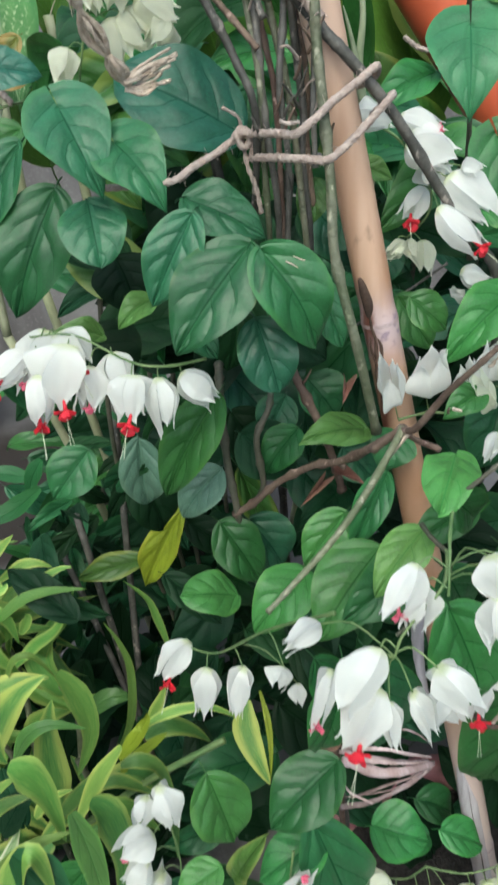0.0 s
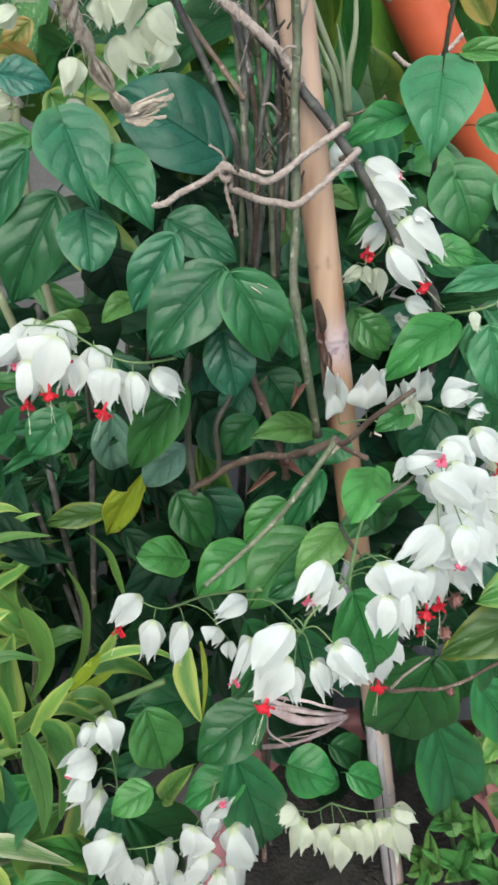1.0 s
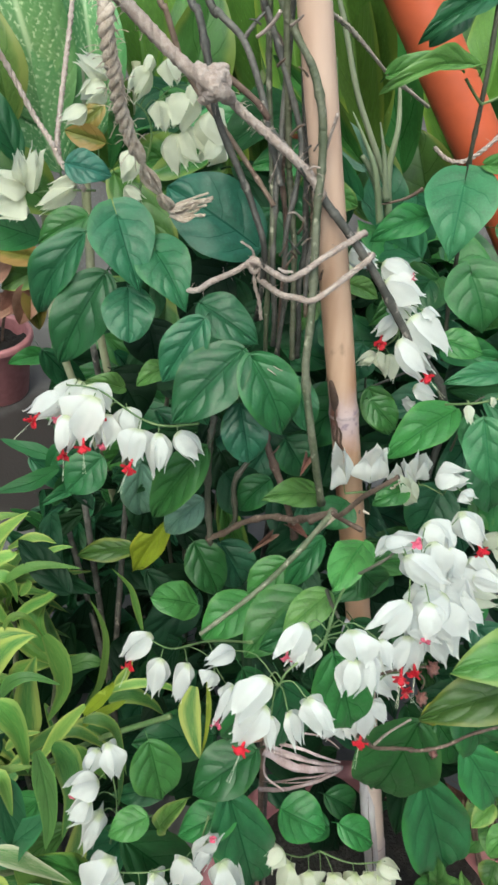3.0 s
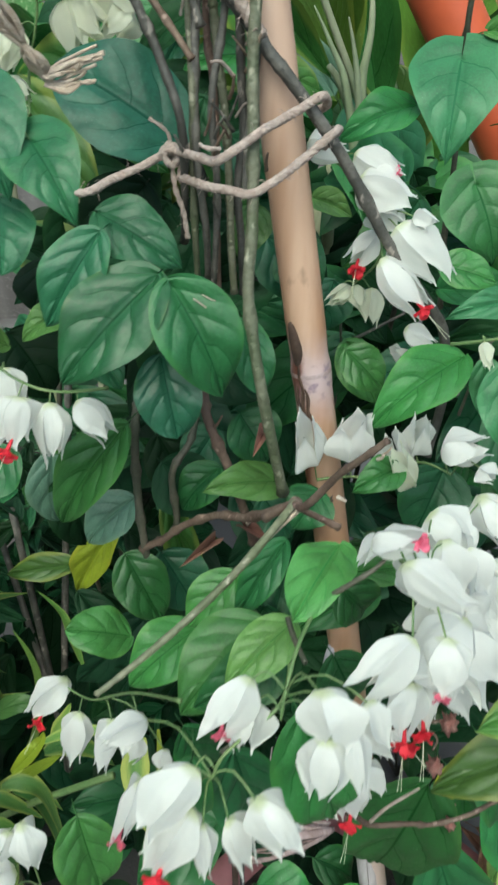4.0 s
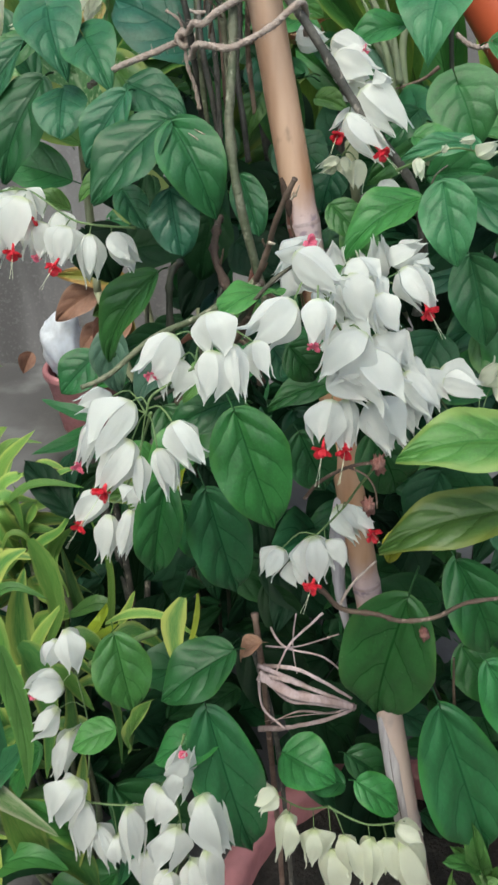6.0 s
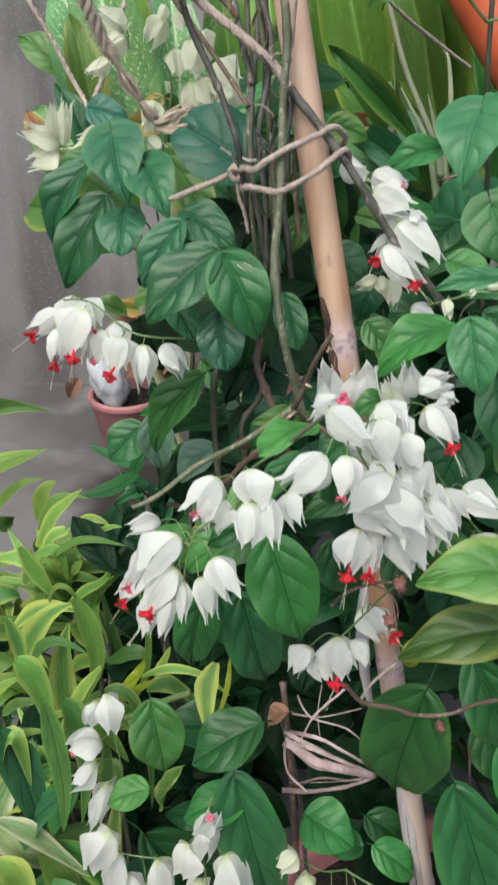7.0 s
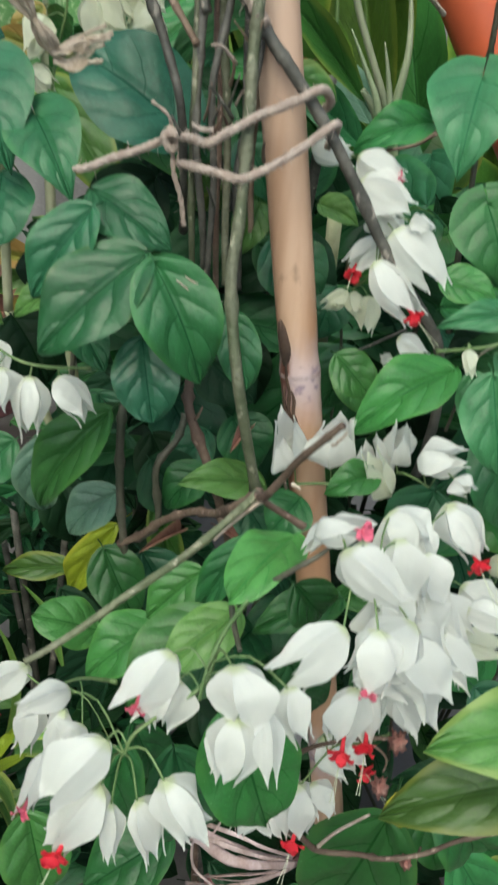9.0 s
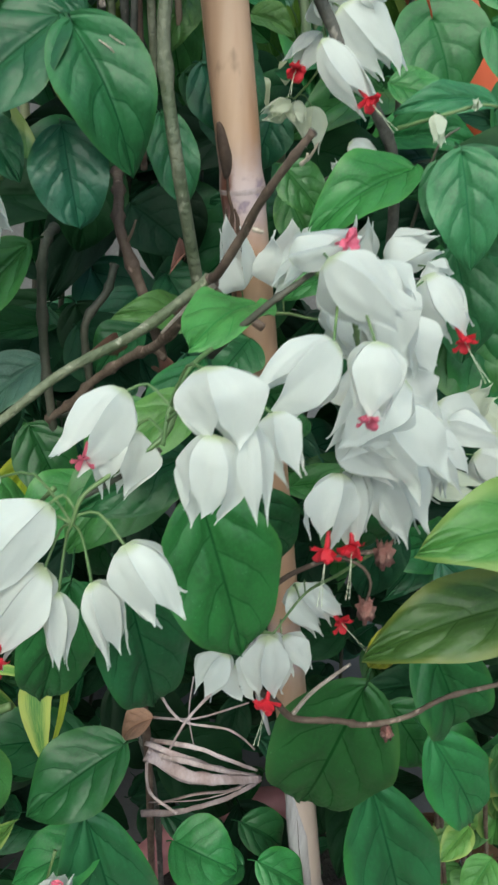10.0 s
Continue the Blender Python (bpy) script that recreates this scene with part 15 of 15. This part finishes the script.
leaf(dry_litter, "dry", "fold_3", (0.306, 0.050, 0.060), (0.264, 0.050, 0.054), 0.035, (-0.16, -0.20, 0.97))
leaf(dry_litter, "dry", "fold_3", (0.376, 0.042, 0.130), (0.368, 0.042, 0.054), 0.025, (-0.82, -0.56, 0.08))
leaf(dry_litter, "dry", "fold_0", (0.419, -0.027, 0.030), (0.443, 0.021, 0.030), 0.030, (-0.02, 0.01, 1.00))
leaf(dry_litter, "dry", "fold_1", (0.283, 0.048, 0.208), (0.318, 0.048, 0.145), 0.038, (0.45, -0.86, 0.25))
leaf(dry_litter, "dry", "fold_2", (0.357, 0.026, 0.223), (0.359, 0.026, 0.271), 0.026, (-0.69, -0.73, 0.03))
leaf(dry_litter, "dry", "fold_2", (0.347, -0.000, 0.030), (0.319, 0.028, 0.030), 0.042, (-0.31, -0.31, 0.90))
leaf(dry_litter, "dry", "fold_0", (0.365, -0.003, 0.214), (0.427, -0.003, 0.230), 0.036, (-0.24, -0.23, 0.94))
leaf(dry_litter, "dry", "fold_3", (0.320, -0.035, 0.030), (0.349, -0.056, 0.030), 0.034, (-0.17, -0.23, 0.96))
leaf(dry_litter, "dry", "fold_3", (0.426, 0.065, 0.119), (0.366, 0.065, 0.135), 0.032, (0.22, -0.51, 0.83))
leaf(dry_litter, "dry", "fold_3", (0.317, 0.005, 0.030), (0.369, -0.010, 0.030), 0.040, (-0.08, -0.27, 0.96))
leaf(dry_litter, "dry", "fold_3", (0.380, -0.039, 0.030), (0.335, -0.076, 0.030), 0.036, (0.01, -0.02, 1.00))
leaf(dry_litter, "dry", "fold_2", (0.352, -0.015, 0.244), (0.352, -0.015, 0.183), 0.030, (-0.65, -0.76, -0.00))
leaf(dry_litter, "dry", "fold_0", (0.422, -0.021, 0.030), (0.480, 0.006, 0.030), 0.025, (0.05, -0.11, 0.99))
leaf(dry_litter, "dry", "fold_1", (0.320, -0.039, 0.030), (0.322, -0.081, 0.030), 0.031, (-0.35, -0.02, 0.94))
leaf(dry_litter, "dry", "fold_2", (0.293, 0.031, 0.187), (0.332, 0.031, 0.195), 0.029, (-0.17, -0.45, 0.87))
leaf(dry_litter, "dry", "fold_0", (0.261, 0.047, 0.225), (0.313, 0.047, 0.163), 0.037, (0.52, -0.73, 0.44))
leaf(dry_litter, "dry", "fold_1", (0.410, 0.076, 0.066), (0.329, 0.076, 0.119), 0.039, (0.44, -0.59, 0.67))
leaf(dry_litter, "dry", "fold_0", (0.284, -0.012, 0.263), (0.271, -0.012, 0.315), 0.027, (-0.27, -0.96, -0.07))
leaf(dry_litter, "dry", "fold_1", (0.283, 0.037, 0.170), (0.247, 0.037, 0.235), 0.029, (0.47, -0.84, 0.26))
leaf(dry_litter, "dry", "fold_2", (0.321, 0.075, 0.132), (0.315, 0.075, 0.204), 0.036, (-0.38, -0.93, -0.04))
leaf(dry_litter, "dry", "fold_2", (0.364, 0.016, 0.285), (0.313, 0.016, 0.294), 0.035, (0.14, -0.47, 0.87))
leaf(dry_litter, "dry", "fold_2", (0.252, -0.005, 0.200), (0.243, -0.005, 0.267), 0.032, (-0.17, -0.98, -0.02))
leaf(dry_litter, "dry", "fold_2", (0.284, -0.034, 0.030), (0.220, -0.051, 0.030), 0.028, (0.01, -0.04, 1.00))
leaf(dry_litter, "dry", "fold_3", (0.262, -0.002, 0.270), (0.297, -0.002, 0.219), 0.036, (0.59, -0.70, 0.41))
leaf(dry_litter, "dry", "fold_1", (0.342, -0.012, 0.030), (0.310, -0.003, 0.080), 0.036, (0.37, -0.84, 0.39))
leaf(dry_litter, "dry", "fold_3", (0.328, -0.013, 0.336), (0.338, -0.013, 0.390), 0.028, (-0.84, -0.52, 0.16))
# dead leaves hanging in the small pot
dead_plant = thing("withered_plant", (-0.620, 1.360, 0.140), "withered plant with curled brown leaves in the small pot", "plant")
leaf(dead_plant, "rust", "egg_1", (-0.459, 1.330, 0.408), (-0.622, 1.280, 0.462), 0.064, (0.18, -0.82, 0.55))
leaf(dead_plant, "dry", "egg_1", (-0.533, 1.320, 0.409), (-0.647, 1.270, 0.344), 0.076, (0.20, -0.80, 0.57))
leaf(dead_plant, "olive", "egg_2", (-0.458, 1.340, 0.381), (-0.553, 1.290, 0.347), 0.071, (0.16, -0.80, 0.57))
leaf(dead_plant, "dry", "fold_1", (-0.473, 1.330, 0.340), (-0.521, 1.280, 0.252), 0.070, (0.16, -0.79, 0.60))
leaf(dead_plant, "rust", "fold_2", (-0.490, 1.330, 0.333), (-0.471, 1.280, 0.238), 0.061, (0.15, -0.79, 0.60))
leaf(dead_plant, "dry", "fold_0", (-0.509, 1.350, 0.315), (-0.564, 1.300, 0.264), 0.062, (0.17, -0.79, 0.59))
leaf(dead_plant, "dry", "fold_2", (-0.721, 1.270, 0.255), (-0.742, 1.240, 0.213), 0.043, (0.31, -0.75, 0.59))
leaf(dead_plant, "dry", "egg_3", (-0.545, 1.340, 0.299), (-0.603, 1.300, 0.249), 0.058, (0.24, -0.78, 0.58))
leaf(dead_plant, "mid", "egg_3", (-0.448, 1.200, 0.214), (-0.535, 1.170, 0.210), 0.046, (0.16, -0.75, 0.64))
leaf(dead_plant, "bright", "egg_2", (-0.343, 1.200, 0.163), (-0.302, 1.190, 0.257), 0.069, (0.08, -0.76, 0.64))
tube("stem", [(-0.590, 1.370, 0.150), (-0.560, 1.360, 0.260), (-0.462, 1.340, 0.396)], 0.004, STEM_BROWN, dead_plant)
tube("stem", [(-0.560, 1.340, 0.150), (-0.401, 1.220, 0.161), (-0.343, 1.200, 0.163)], 0.003, STEM_GREEN, dead_plant)
# stalks that carry the broad-leaved plants up from the ground
for stalk_foot, stalk_top in (((0.080, 0.600, 0.000), (0.128, 0.360, 0.883)), ((0.110, 0.620, 0.000), (0.096, 0.360, 0.874)), ((0.140, 0.580, 0.000), (0.073, 0.300, 0.919)), ((0.100, 0.580, 0.000), (0.040, 0.200, 0.920)), ((0.050, 0.640, 0.000), (0.120, 0.370, 0.905))):
    tube("cane", [stalk_foot, Vector(stalk_foot).lerp(Vector(stalk_top), 0.5) + Vector((0.01, 0.02, 0)), stalk_top], 0.006, BARK_CANE, dumb_cane)



# ---- orange pipe ----
def pipe():
    low, high = Vector((0.873, 0.249, 0.000)), Vector((0.025, 0.408, 1.265))
    line = [low.lerp(high, i / 40) for i in range(41)]
    bm = bmesh.new()
    sweep(bm, line, 0.0285, 40)
    ob = part("drain_pipe", bm, PIPE)
    tagged(ob, "smooth orange plastic pipe leaning behind the vine", "pipe")


pipe()
